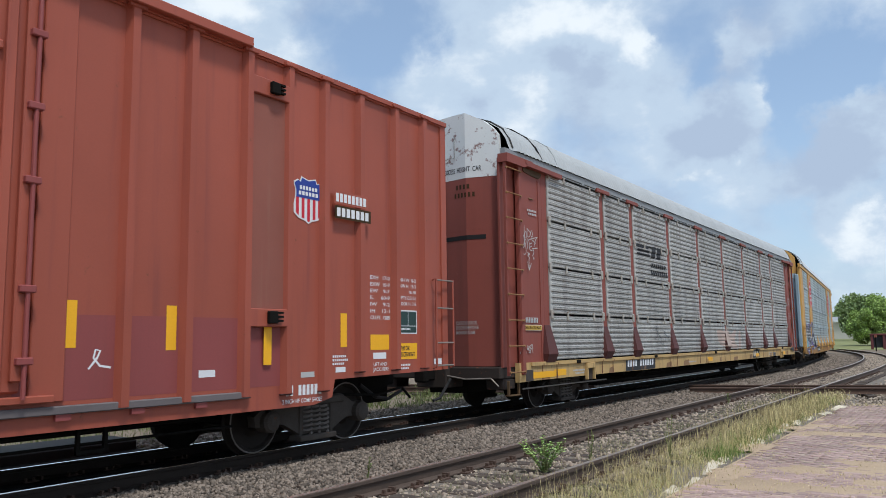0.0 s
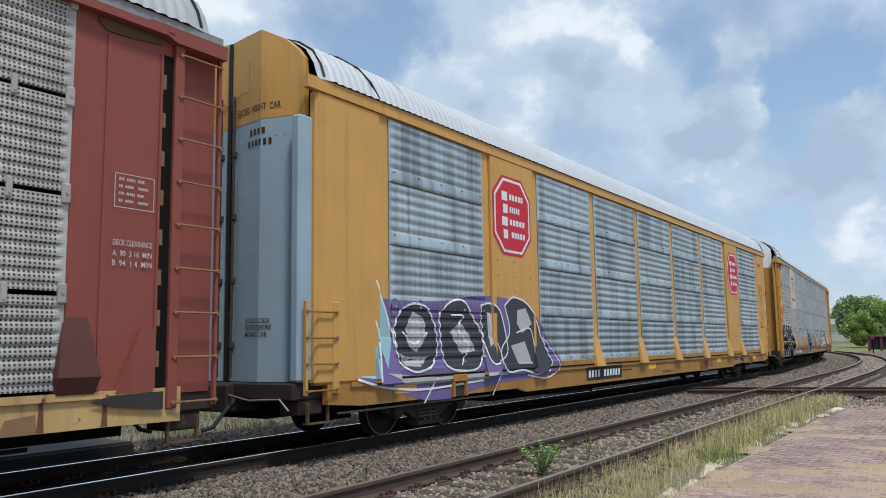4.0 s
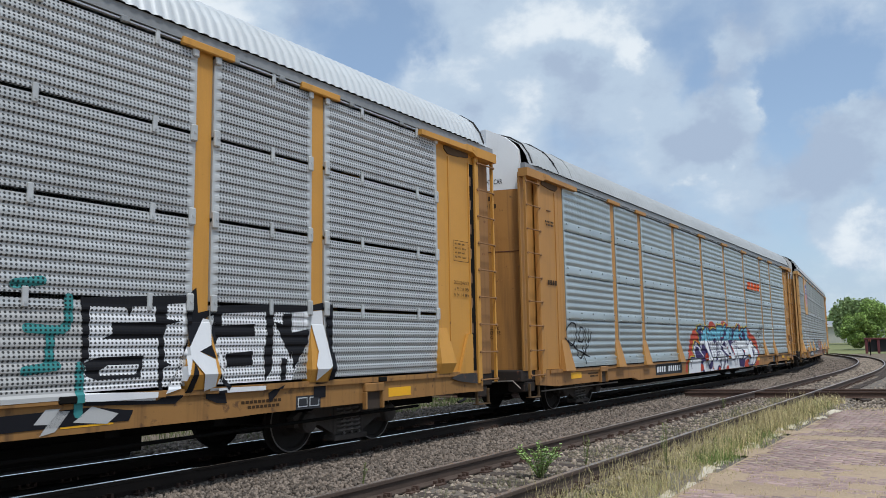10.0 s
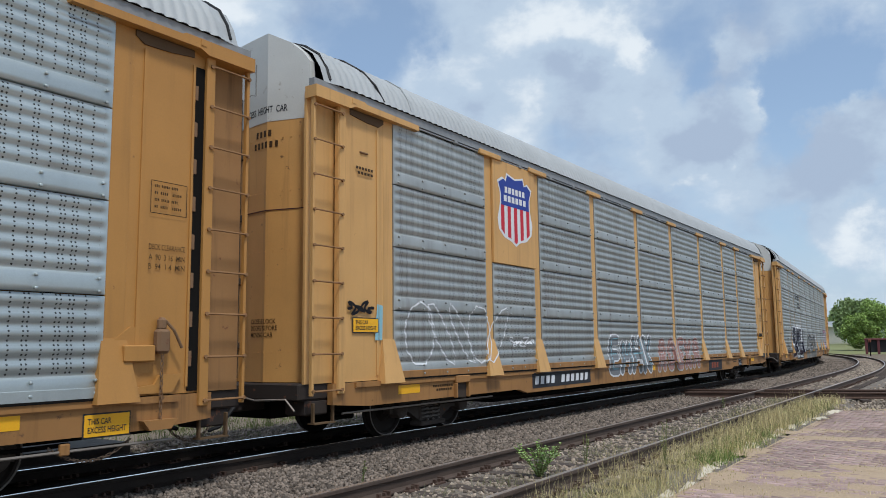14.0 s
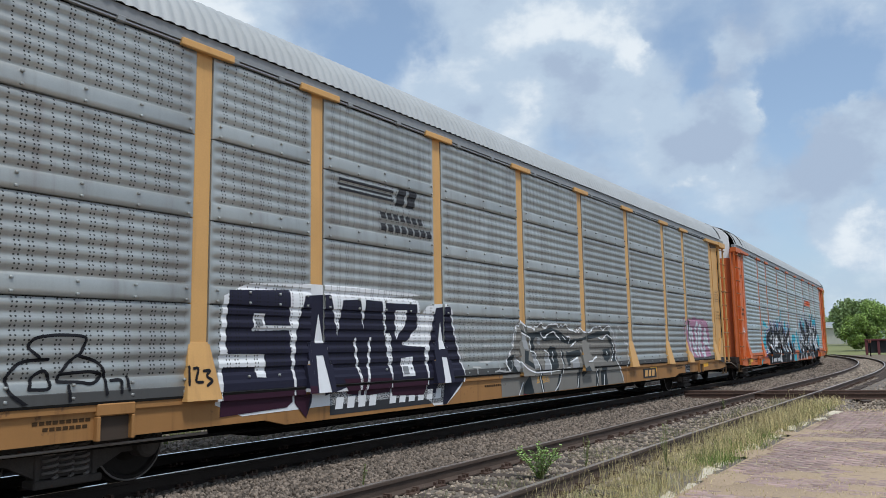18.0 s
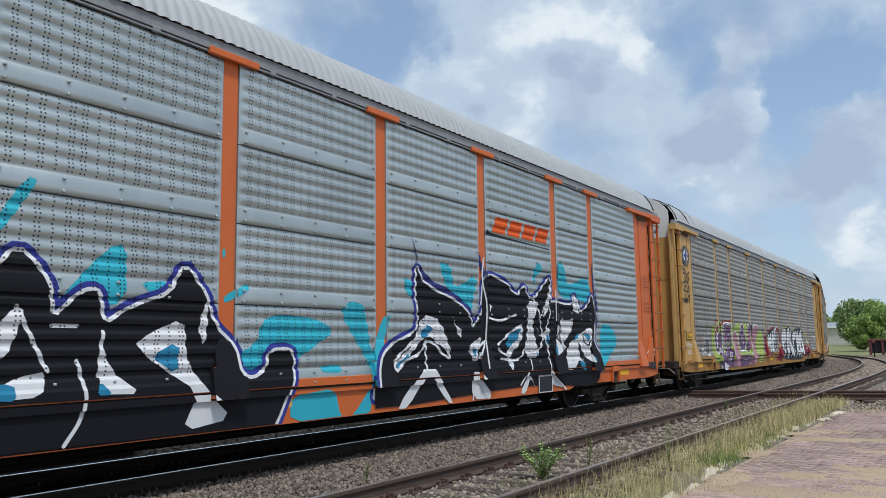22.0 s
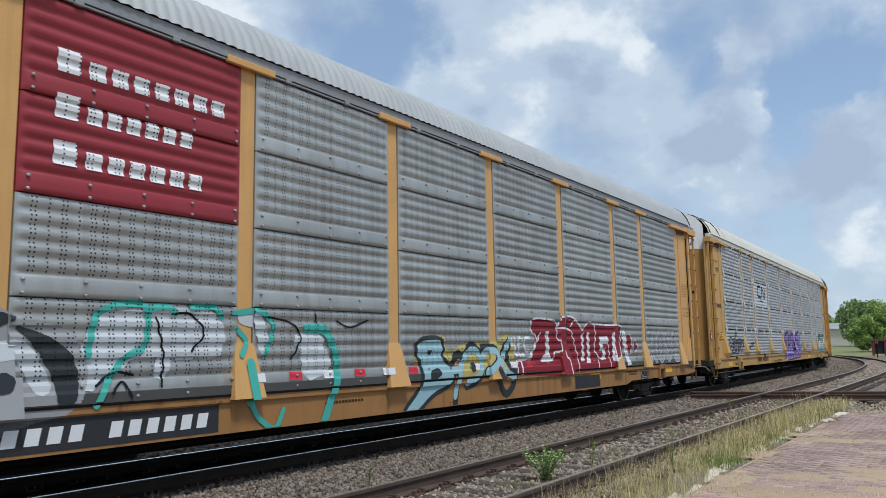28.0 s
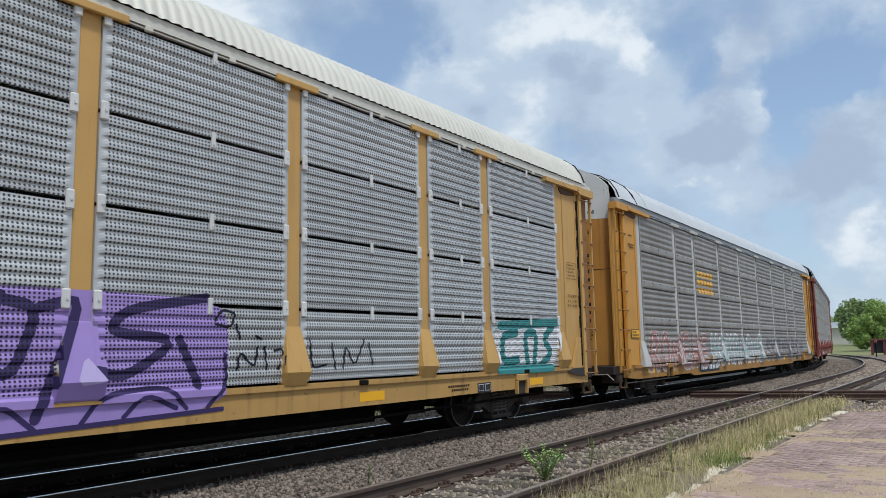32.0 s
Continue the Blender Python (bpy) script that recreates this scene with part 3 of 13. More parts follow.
def autorack(number, off, paint, panel, roof, kind, label, sill=None, top=WHITEP, plates=True, plain_ends=False, plate_bays=(), door=None, rows_painted=None, kick=None, foot=None, back=None, first_pad=None, clips=None, posts=None, locked=False):
    car = tagged(new("autorack_wagon"), label, "rail car", "wagons of the train")
    CARS[number] = (car, off, LEN, TRUCKS)
    sill = sill or paint
    rows = ROWS if kind == "a" else ROWS_HIGH
    post_paint = posts or paint
    clips = clips or (EDGES[panel.name] if kind == "a" else PALECLIP)
    door = door or GRIMY_SHADED.get(paint.name, paint)
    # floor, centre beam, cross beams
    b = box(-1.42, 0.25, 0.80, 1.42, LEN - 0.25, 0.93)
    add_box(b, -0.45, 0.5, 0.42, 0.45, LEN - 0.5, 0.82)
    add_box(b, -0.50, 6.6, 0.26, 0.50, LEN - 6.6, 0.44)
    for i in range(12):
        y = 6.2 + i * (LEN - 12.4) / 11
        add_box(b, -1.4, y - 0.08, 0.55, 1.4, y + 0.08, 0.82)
    part("underframe", b, DARK, car, "underframe coloured near-black for the shade beneath it")
    # side sills, cut up over the trucks
    sill_top, low, high = (0.92, 0.50, 0.58) if kind == "a" else (1.0, 0.64, 0.65)
    so = [(0.55, sill_top), (0.55, 0.64), (1.3, high), (5.75, high), (6.1, low), (LEN - 6.1, low), (LEN - 5.75, high), (LEN - 1.3, high), (LEN - 0.55, 0.64), (LEN - 0.55, sill_top)]

    def sill_bm():
        bm = prism(so, "x", 1.47, 1.565)
        add_box(bm, 1.565, 1.0, sill_top - 0.07, 1.60, LEN - 1.0, sill_top)
        return bm
    me = shared(("side_sill", kind), sill_bm, sill)
    piece("side_sill", me, car)
    piece("side_sill", me, car, pose(0, LEN, 0, 0, 0, 180))
    # panels of the near side, row by row and bay by bay
    for i in range(len(POSTS) - 1):
        for j in range(len(rows) - 1):
            y0, y1 = POSTS[i] + 0.124, POSTS[i + 1] - 0.124
            if (i, j) in plate_bays:
                if (i, j - 1) not in plate_bays:
                    top_row = max(r for b_, r in plate_bays if b_ == i)
                    part("logo_plate", box(SIDE - 0.04, y0, rows[j], SIDE + 0.022, y1, rows[top_row + 1], 0.008), plate_bays[(i, j)], car, "smooth painted plate")
                continue
            if rows_painted and (i, j) in rows_painted:
                piece("panel", panel_mesh(kind, y1 - y0, rows[j + 1] - rows[j], rows_painted[(i, j)], clips), car, pose(SIDE, y0, rows[j]))
                continue
            piece("panel", panel_mesh(kind, y1 - y0, rows[j + 1] - rows[j], panel, clips), car, pose(SIDE, y0, rows[j]))
        if kind == "a":
            me = shared(("kick_plate", round(y1 - y0, 3)), lambda: box(0.0, 0.0, 0.935, 0.034, y1 - y0, 1.045, 0.006), kick or sill)
            piece("kick_plate", me, car, pose(SIDE, y0, 0))
            # A solid dark bar plays the shaded slit above the sill.
            piece("sill_gap", shared(("sill_gap", round(y1 - y0, 3)), lambda: box(0.0, 0.0, 0.915, 0.037, y1 - y0, 0.942), DARK), car, pose(SIDE, y0, 0))
        elif i in (0, 2, 4, 6, 8):
            piece("sill_bracket", shared("sill_bracket", lambda: box(0.0, -0.09, 0.93, 0.05, 0.09, 1.0, 0.01), DARK), car, pose(SIDE, y0 + 1.2, 0))
    # the far side, one sheet
    far = bmesh.new()
    pr = []
    for j in range(len(rows) - 1):
        pr += (profile_a if kind == "a" else profile_b)(rows[j], rows[j + 1])
    add_prism(far, [(-SIDE - x, z) for x, z in pr] + [(-SIDE + 0.05, pr[-1][1]), (-SIDE + 0.05, pr[0][1])], "y", POSTS[0], POSTS[-1])
    part("far_side", far, panel, car)
    # posts with their flared feet and cap plates

    def post_bm():
        bm = box(-0.09, -0.118, 0.93, POST_OUT, 0.118, 4.90, 0.010)
        return bm

    def foot_bm():
        bm = bmesh.new()
        lo = [(-0.24, 0.88), (0.24, 0.88), (0.14, 1.52), (-0.14, 1.52)]
        if kind == "b":
            # broad at a fold, then cut back under it
            rows_ = ((0.985, 0.19, 0.035), (1.15, 0.215, 0.108), (1.72, 0.125, POST_OUT + 0.007))
            rings = [[bm.verts.new(p) for p in ((-0.09, -w, z), (-0.09, w, z), (x, w, z), (x, -w, z))] for z, w, x in rows_]
            for a, b in zip(rings, rings[1:]):
                for k in range(4):
                    bm.faces.new((a[k], a[(k + 1) % 4], b[(k + 1) % 4], b[k]))
            bm.faces.new(rings[0])
            bm.faces.new(rings[-1])
            bmesh.ops.recalc_face_normals(bm, faces=bm.faces)
            return bm
        vs = []
        for y, z in lo:
            vs.append(bm.verts.new((-0.09, y, z)))
        for (y, z), x in zip(lo, (0.115, 0.115, POST_OUT + 0.007, POST_OUT + 0.007)):
            vs.append(bm.verts.new((x, y, z)))
        for q in ((0, 1, 2, 3), (7, 6, 5, 4), (0, 4, 5, 1), (1, 5, 6, 2), (2, 6, 7, 3), (3, 7, 4, 0)):
            bm.faces.new([vs[k] for k in q])
        bmesh.ops.recalc_face_normals(bm, faces=bm.faces)
        return bm
    for i, y in enumerate(POSTS):
        for sgn, rz in ((1, 0), (-1, 180)):
            if sgn < 0 and i % 3:
                continue
            p = piece("post", shared("post", post_bm, post_paint), car, pose(sgn * SIDE, y, 0, 0, 0, rz))
            piece("foot", shared(("foot", kind), foot_bm, foot or post_paint), p)
            if plates and 0 < i < len(POSTS) - 1:
                piece("cap_plate", shared("cap_plate", lambda: box(0.0, -0.38, 4.84, 0.062, 0.38, 4.93, 0.01), post_paint), p)
    # eave beam and roof
    eave = (roof if roof is ROOF_C else mat("grey_eave_steel", (0.27, 0.28, 0.285), 0.55, 0.2, vary=0.12, streak=0.2)) if plates else paint
    for x in (1.56, -1.56):
        part("eave_beam", box(x - 0.05, 0.1, 4.90 if plates else 4.86, x + 0.05, LEN - 0.1, 5.034), eave, car)
    for s in (1, -1):
        # Dark strip drawn in for the shade below the roof's lower edge.
        piece("eave_joint", shared(("eave_joint", s), lambda s=s: box(s * 1.545, 0.6, 5.034, s * 1.613, LEN - 0.6, 5.052), DARK), car)
        if plates:
            piece("panel_rail", shared(("panel_rail", s), lambda s=s: box(s * 1.55, 1.9, 4.868, s * 1.596, LEN - 1.9, 4.886), roof), car)
    if plates:
        for i in range(len(POSTS) - 1):
            for k in (0.22, 0.62):
                y = POSTS[i] + (POSTS[i + 1] - POSTS[i]) * k
                piece("rail_clip", shared("rail_clip", lambda: box(1.57, -0.05, 4.845, 1.622, 0.05, 4.915, 0.01), eave), car, pose(0, y, 0))
    piece("roof", SHARED.setdefault(("roof", roof.name), roof_mesh(roof, 0.55, LEN - 0.55)), car, None, "ribbed galvanised roof")
    # ends: corner plates with ladders, curved doors, painted tops

    def corner_bm(s):
        bm = box(s * 1.50, 0.66, 0.93, s * 1.545, POSTS[0] - 0.11, 4.86)
        return bm

    def hood_bm(s):
        bm = prism([(0.08, 4.76), (0.78, 4.76), (0.90, 4.81), (2.45, 4.80), (2.45, 4.885), (1.15, 4.90), (1.10, 4.925), (0.08, 4.925)], "x", s * 1.46, s * 1.668)
        add_box(bm, s * 1.60, 0.82, 4.845, s * 1.676, 0.90, 4.915)
        return bm

    # A dark brown block put where the hood's shade falls.
    def shade_bm(s):
        return prism([(0.90, 4.72), (1.25, 4.68), (1.55, 4.67), (1.66, 4.74), (1.66, 4.80), (0.90, 4.80)], "x", s * 1.46, s * 1.565)

    def jamb_bm(s):
        return box(s * 1.50, 0.62, 0.80, s * 1.60, 0.78, 4.80, 0.02)
    for s in ((1, -1) if not plain_ends else ()):
        both_ends(car, "corner_plate", shared(("corner_plate", s), lambda s=s: corner_bm(s), paint))
        both_ends(car, "plate_fold", shared(("plate_fold", s), lambda s=s: box(s * 1.52, 1.50, 1.0, s * 1.562, 1.545, 4.63), paint))
        piece("plate_edge", shared(("plate_edge", s), lambda s=s: box(s * 1.50, 0.80, 1.0, s * 1.556, 0.83, 4.63), paint), car)
        piece("plate_edge", shared(("rear_plate_edge", s), lambda s=s: box(s * 1.50, 0.875, 1.0, s * 1.562, 0.905, 4.63), paint), car, pose(0, LEN, 0, 0, 0, 180))
        both_ends(car, "corner_hood", shared(("corner_hood", s), lambda s=s: hood_bm(s), paint))
        both_ends(car, "lintel", shared(("lintel", s), lambda s=s: shade_bm(s), mat("hood_shade_brown", (0.10, 0.06, 0.03), 0.8)))
        piece("jamb", shared(("jamb", s), lambda s=s: jamb_bm(s), paint), car)
    if not plain_ends:
        # the returns behind the ladders: painted in front, rust-stained behind
        for s in (1, -1):
            bm = lambda s=s: box(s * 1.43, 0.10, 0.93, s * 1.47, 0.70, 4.86)
            piece("corner_return", shared(("corner_return", s), bm, paint), car)
            piece("corner_return", shared(("corner_return", s), bm, back or RUSTRETURN), car, pose(0, LEN, 0, 0, 0, 180), "rust-brown return behind the ladder")
            # Dark strip coloured as the shade in the gap beside the ladder.
            piece("door_seal", shared(("door_seal", s), lambda s=s: box(s * 1.47, 0.66, 0.95, s * 1.560, 0.875, 4.62), DARK), car, pose(0, LEN, 0, 0, 0, 180), "dark strip standing in for the shaded door gap")
    if plain_ends:
        for s in (1, -1):
            both_ends(car, "corner_plate", shared(("smooth_corner", s), lambda s=s: box(s * 1.42, 0.30, 0.90, s * 1.585, POSTS[0] - 0.1, 4.88, 0.04), paint))
            both_ends(car, "door_track", shared(("door_track", s), lambda s=s: box(s * 1.34, 0.06, 0.95, s * 1.50, 0.34, 4.5, 0.03), mat("blue_grey_door_strip", (0.30, 0.40, 0.46), 0.5)))
    for k in range(2):
        for s in (1,):
            lad = ladder_side(car, 0.13, 0.67, 0.78, 4.80 if not plain_ends else 2.0, 1.60, paint, 9 if not plain_ends else 4)
            if k:
                lad.matrix_basis = Matrix.Translation((0, LEN, 0)) @ Matrix.Diagonal((1, -1, 1, 1))

    def door_bm(z0, z1, side=1):
        bm = bmesh.new()
        pts = [(side * x, door_y(x)) for x in (0.035, 0.25, 0.50, 0.75, 1.0, 1.2, 1.40)]
        inner = [(x, y + 0.05) for x, y in reversed(pts)]
        add_prism(bm, pts + inner, "z", z0, z1)
        return bm

    def rivets_bm():
        bm = bmesh.new()
        for s in (1, -1):
            for z in (1.35, 2.72, 3.55, 4.30):
                for k in range(11):
                    x = 0.12 + k * 0.125
                    y = door_y(x)
                    add_box(bm, s * x - 0.009, y - 0.008, z - 0.009, s * x + 0.009, y + 0.01, z + 0.009)
        return bm

    def bar_bm():
        bm = bmesh.new()
        add_rod(bm, [(0.0, 0.14, 1.0), (0.0, 0.14, 5.0)], 0.018, 6)
        for z in (1.4, 2.3, 3.2, 4.1):
            add_box(bm, -0.035, 0.12, z, 0.035, 0.20, z + 0.09, 0.008)
        return bm

    def top_bm(side=1):
        bm = bmesh.new()
        line = [(0.035, 5.84), (0.40, 5.845), (0.75, 5.84), (1.10, 5.66), (1.28, 5.50), (1.385, 5.36), (1.40, 5.10), (1.40, 4.90)]
        n = len(line)
        lo, hi = [], []
        for x, zt in line:
            lo.append((side * x, door_y(x) - 0.004, 4.55))
            hi.append((side * x, door_y(x) - 0.004, zt))
        vs = [[bm.verts.new(p) for p in row] for row in (lo, hi, [(x, 0.34, z) for x, y, z in hi], [(x, 0.34, z) for x, y, z in lo])]
        fs = []
        for a in range(4):
            for i in range(n - 1):
                fs.append(bm.faces.new((vs[a][i], vs[a][i + 1], vs[(a + 1) % 4][i + 1], vs[(a + 1) % 4][i])))
        fs += [bm.faces.new([vs[a][0] for a in range(4)]), bm.faces.new([vs[a][-1] for a in range(4)])]
        bmesh.ops.recalc_face_normals(bm, faces=fs)
        return bm
    for s in (1, -1):
        both_ends(car, "end_door", shared(("end_door", s), lambda s=s: door_bm(0.95, 4.56, s), door))
        both_ends(car, "door_top", shared(("door_top", s), lambda s=s: top_bm(s), top), "weathered white door top")
    # A black bar stands for the shaded gap between the two doors.
    both_ends(car, "door_seal", shared("door_seal", lambda: box(-0.034, 0.17, 0.95, 0.034, 0.30, 5.83), BLACK), "black seam between the end doors")
    both_ends(car, "door_rivets", shared("door_rivets", rivets_bm, door))
    for o in (car.children[-1], car.children[-2]):
        tagged(o, kind="stuff")
    bar = shared("lock_bar", bar_bm, mat("dark_lock_bar", (0.05, 0.035, 0.025), 0.7))
    for x in (-0.14, 0.14):
        piece("lock_bar", bar, car, pose(x, 0, 0))
        piece("lock_bar", bar, car, pose(x, LEN, 0, 0, 0, 180))

    def seal_bm():
        bm = bmesh.new()
        half = [(x * 0.995, 0.42, z + 0.006) for x, z in ROOF_LINE[1:]]
        pts = half + [(-x, y, z) for x, y, z in reversed(half[:-1])]
        add_rod(bm, pts, 0.02, 6)
        return bm
    both_ends(car, "roof_cable", shared("roof_cable", lambda: rod([(0.62, 1.05, 5.86), (0.82, 1.10, 5.81), (1.15, 1.22, 5.69), (1.41, 1.36, 5.51), (1.555, 1.48, 5.30), (1.63, 1.60, 5.06)], 0.017, 6), BLACK), "black cable across the roof")
    both_ends(car, "roof_lap", shared("roof_lap", lambda: rod([(x * 1.004, 2.30, z + 0.022) for x, z in ROOF_LINE[1:7]], 0.012, 4), roof))

    def grab_bm():
        bm = bmesh.new()
        for s_ in (1, -1):
            add_rod(bm, [(s_ * 0.05, door_y(0.05) - 0.01, 4.90), (s_ * 0.10, door_y(0.1) - 0.05, 4.93), (s_ * 0.42, door_y(0.42) - 0.05, 5.0), (s_ * 0.47, door_y(0.47) - 0.01, 4.99)], 0.007, 5)
            add_box(bm, s_ * 0.47 - 0.006, door_y(0.47) - 0.012, 4.99, s_ * 0.47 + 0.006, door_y(0.47), 5.45)
        return bm
    both_ends(car, "grab_rod", shared("grab_rod", grab_bm, mat("dull_grab_rod", (0.28, 0.27, 0.25), 0.6, 0.3)))

    def seam_bm():
        bm = bmesh.new()
        for s_ in (1, -1):
            add_prism(bm, [(s_ * x, door_y(x) - 0.007) for x in (0.06, 0.75, 1.39)] + [(s_ * x, door_y(x) + 0.01) for x in (1.39, 0.75, 0.06)], "z", 3.285, 3.298)
        return bm
    if kind == "a" and not plain_ends:
        both_ends(car, "door_seam", shared("door_seam", seam_bm, SEAM_AND_SHADE))
    both_ends(car, "roof_seal", shared("roof_seal", seal_bm, BLACK), "black rubber edge of the roof end")

    def cap_bm():
        bm = bmesh.new()
        a = [(x, 0.55, z) for x, z in ROOF_LINE] + [(-x, 0.55, z) for x, z in reversed(ROOF_LINE[:-1])]
        c = [(x * 0.985, 0.30, z - 0.012) for x, y, z in a]
        va, vc = [bm.verts.new(p) for p in a], [bm.verts.new(p) for p in c]
        for i in range(len(a) - 1):
            bm.faces.new((va[i], va[i + 1], vc[i + 1], vc[i]))
        return bm
    both_ends(car, "roof_end", shared("roof_end", cap_bm, roof))
    # end platform, coupler, hoses

    def sill_end_bm():
        bm = box(-1.45, 0.02, 0.72, 1.45, 0.60, 0.94, 0.02)
        add_box(bm, -0.35, -0.1, 0.55, 0.35, 0.5, 0.92, 0.02)
        return bm
    grimy = mat("grimy_frame", (0.030, 0.022, 0.018), 0.85, vary=0.25, spots=0.3)
    both_ends(car, "end_sill", shared("end_sill", sill_end_bm, grimy))
    for x in (-1.23, 1.25):
        both_ends(car, "sill_gusset", shared(("sill_gusset", x), lambda x=x: box(x - 0.19, 0.16, 0.52, x + 0.19, 0.60, 0.716, 0.02), grimy))

    def coupler_bm():
        bm = box(-0.09, -0.36, 0.70, 0.09, 0.0, 0.90, 0.02)
        add_box(bm, -0.16, -0.45, 0.66, 0.10, -0.28, 0.94, 0.03)
        return bm
    both_ends(car, "coupler", shared("coupler", coupler_bm, DARK))
    both_ends(car, "air_hose", shared("air_hose", lambda: rod([(0.35, 0.05, 0.72), (0.36, -0.12, 0.58), (0.33, -0.3, 0.38), (0.28, -0.44, 0.34)], 0.028, 8), BLACK), "black rubber brake hose")
    # things hung on the sill: jacking pads, steps, brake pipe, retaining valve box
    def pad_bm():
        bm = box(1.56, -0.21, 0.80, 1.63, 0.21, 0.92, 0.012)
        for y in (-0.21, 0.17):
            add_box(bm, 1.56, y, 0.56, 1.63, y + 0.04, 0.80, 0.008)
        return bm
    for y in (3.72, LEN - (4.55 if locked else 3.62)):
        pad = piece("jack_pad", shared("jack_pad", pad_bm, first_pad if first_pad and y < 9 else sill), car, pose(0, y, 0))
        # Flat dark plate: the hollow's shade is painted, nothing is recessed.
        piece("pocket", shared("pocket", lambda: box(1.561, -0.17, 0.56, 1.570, 0.17, 0.80), KICKDARK), pad)
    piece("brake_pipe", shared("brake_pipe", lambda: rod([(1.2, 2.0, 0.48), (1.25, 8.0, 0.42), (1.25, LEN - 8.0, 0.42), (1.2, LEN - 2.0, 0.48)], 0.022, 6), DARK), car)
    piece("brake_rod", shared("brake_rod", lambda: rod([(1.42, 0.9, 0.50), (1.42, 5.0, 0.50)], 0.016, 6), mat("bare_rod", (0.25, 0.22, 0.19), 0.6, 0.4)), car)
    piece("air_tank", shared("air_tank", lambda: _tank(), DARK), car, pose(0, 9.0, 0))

    def step_bm():
        bm = box(1.47, -0.22, 0.42, 1.52, -0.19, 0.68, 0.006)
        add_box(bm, 1.47, 0.16, 0.42, 1.52, 0.19, 0.68, 0.006)
        add_box(bm, 1.42, -0.22, 0.405, 1.54, 0.19, 0.422)
        return bm
    for y in (0.45, LEN - 0.45):
        piece("step", shared("step", step_bm, mat("grimy_step", (0.11, 0.065, 0.03), 0.8, vary=0.2)), car, pose(0, y, 0))
    both_ends(car, "cut_lever", shared("cut_lever", lambda: rod([(0.2, -0.05, 0.80), (0.8, -0.12, 0.72), (1.3, -0.06, 0.74), (1.46, -0.06, 0.60)], 0.014, 6), mat("bare_rod", (0.25, 0.22, 0.19), 0.6, 0.4)))
    # door lock gear, or a brace and grease, at the rear corner
    iron = mat("rusty_lock_iron", (0.20, 0.115, 0.06), 0.8, vary=0.2, spots=0.4)
    if locked:
        lock = piece("door_lock", shared("lock_box", lambda: box(1.545, -0.20, 1.28, 1.63, 0.16, 1.45, 0.012), paint), car, pose(0, LEN - 1.50, 0), "door lock with a rusty body and chain")

        def lock_bm():
            bm = box(1.545, 0.17, 1.36, 1.66, 0.33, 1.62, 0.03)
            add_box(bm, 1.55, 0.20, 1.60, 1.64, 0.30, 1.74, 0.03)
            add_rod(bm, [(1.63, 0.28, 1.70), (1.66, 0.36, 1.60), (1.65, 0.47, 1.42)], 0.016, 6)
            return bm

        def chain_bm():
            bm = bmesh.new()
            for k in range(14):
                z = 1.36 - k * 0.052
                w = 0.016
                ring = [(w, 0, z), (w * 0.6, 0, z - 0.034), (-w * 0.6, 0, z - 0.034), (-w, 0, z), (-w * 0.6, 0, z + 0.03), (w * 0.6, 0, z + 0.03), (w, 0, z)]
                add_rod(bm, [(1.63 + (p[0] if k % 2 else 0), 0.24 + (0 if k % 2 else p[0]), p[2]) for p in ring], 0.006, 4)
            return bm
        piece("lock_plate", shared("lock_plate", lambda: prism([(-0.48, 1.16), (0.14, 1.16), (0.14, 1.64), (-0.10, 1.64), (-0.34, 1.46), (-0.48, 1.46)], "x", 1.545, 1.560), paint), lock)
        piece("lock_wedge", shared("lock_wedge", lambda: prism([(-0.20, 0.95), (0.40, 0.95), (0.52, 1.14), (0.24, 1.14), (0.18, 1.04), (-0.20, 1.0)], "x", 1.56, 1.60), paint), lock)
        piece("chain_cup", shared("chain_cup", lambda: prism([(0.10, 0.58), (0.36, 0.58), (0.44, 0.68), (0.02, 0.68)], "x", 1.565, 1.66), sill), lock)
        piece("lock_body", shared("lock_body", lock_bm, iron), lock)
        tagged(piece("chain", shared("chain", chain_bm, iron), lock), kind="stuff")
    if not plain_ends:
        if not locked:
            piece("end_brace", shared("end_brace", lambda: prism([(-0.92, 0.97), (-1.36, 0.97), (-1.33, 1.02), (-1.06, 1.62), (-0.92, 1.62)], "x", 1.552, 1.605), paint), car, pose(0, LEN, 0))
            piece("grease_smear", shared("grease_smear", lambda: prism([(-0.80, 0.78), (-1.35, 0.84), (-1.62, 0.90), (-1.40, 0.955), (-0.80, 0.965)], "x", 1.60, 1.6065), mat("black_grease", (0.035, 0.03, 0.028), 0.55, vary=0.3, spots=0.3)), car, pose(0, LEN, 0), "black grease smear on the sill end")
        both_ends(car, "catch", shared("catch", lambda: box(1.54, 1.12, 4.20, 1.566, 1.30, 4.225, 0.006), iron))
        for k in range(8):
            piece("hinge_tab", shared("hinge_tab", lambda: box(1.50, 0.835, -0.085, 1.568, 0.876, 0.085, 0.004), iron), car, pose(0, LEN, 1.30 + k * 0.43, 0, 0, 0) @ Matrix.Diagonal((1, -1, 1, 1)))
    for y in TRUCKS:
        truck(car, number, y)
    return car


def _tank():
    bm = bmesh.new()
    pts = [(0.9, -0.9, 0.62), (0.9, -0.8, 0.62), (0.9, 0.8, 0.62), (0.9, 0.9, 0.62)]
    add_rod(bm, pts, 0.2, 14)
    return bm

# ---- loose stone, sleepers, weeds, paving ----
rng = np.random.default_rng(7)


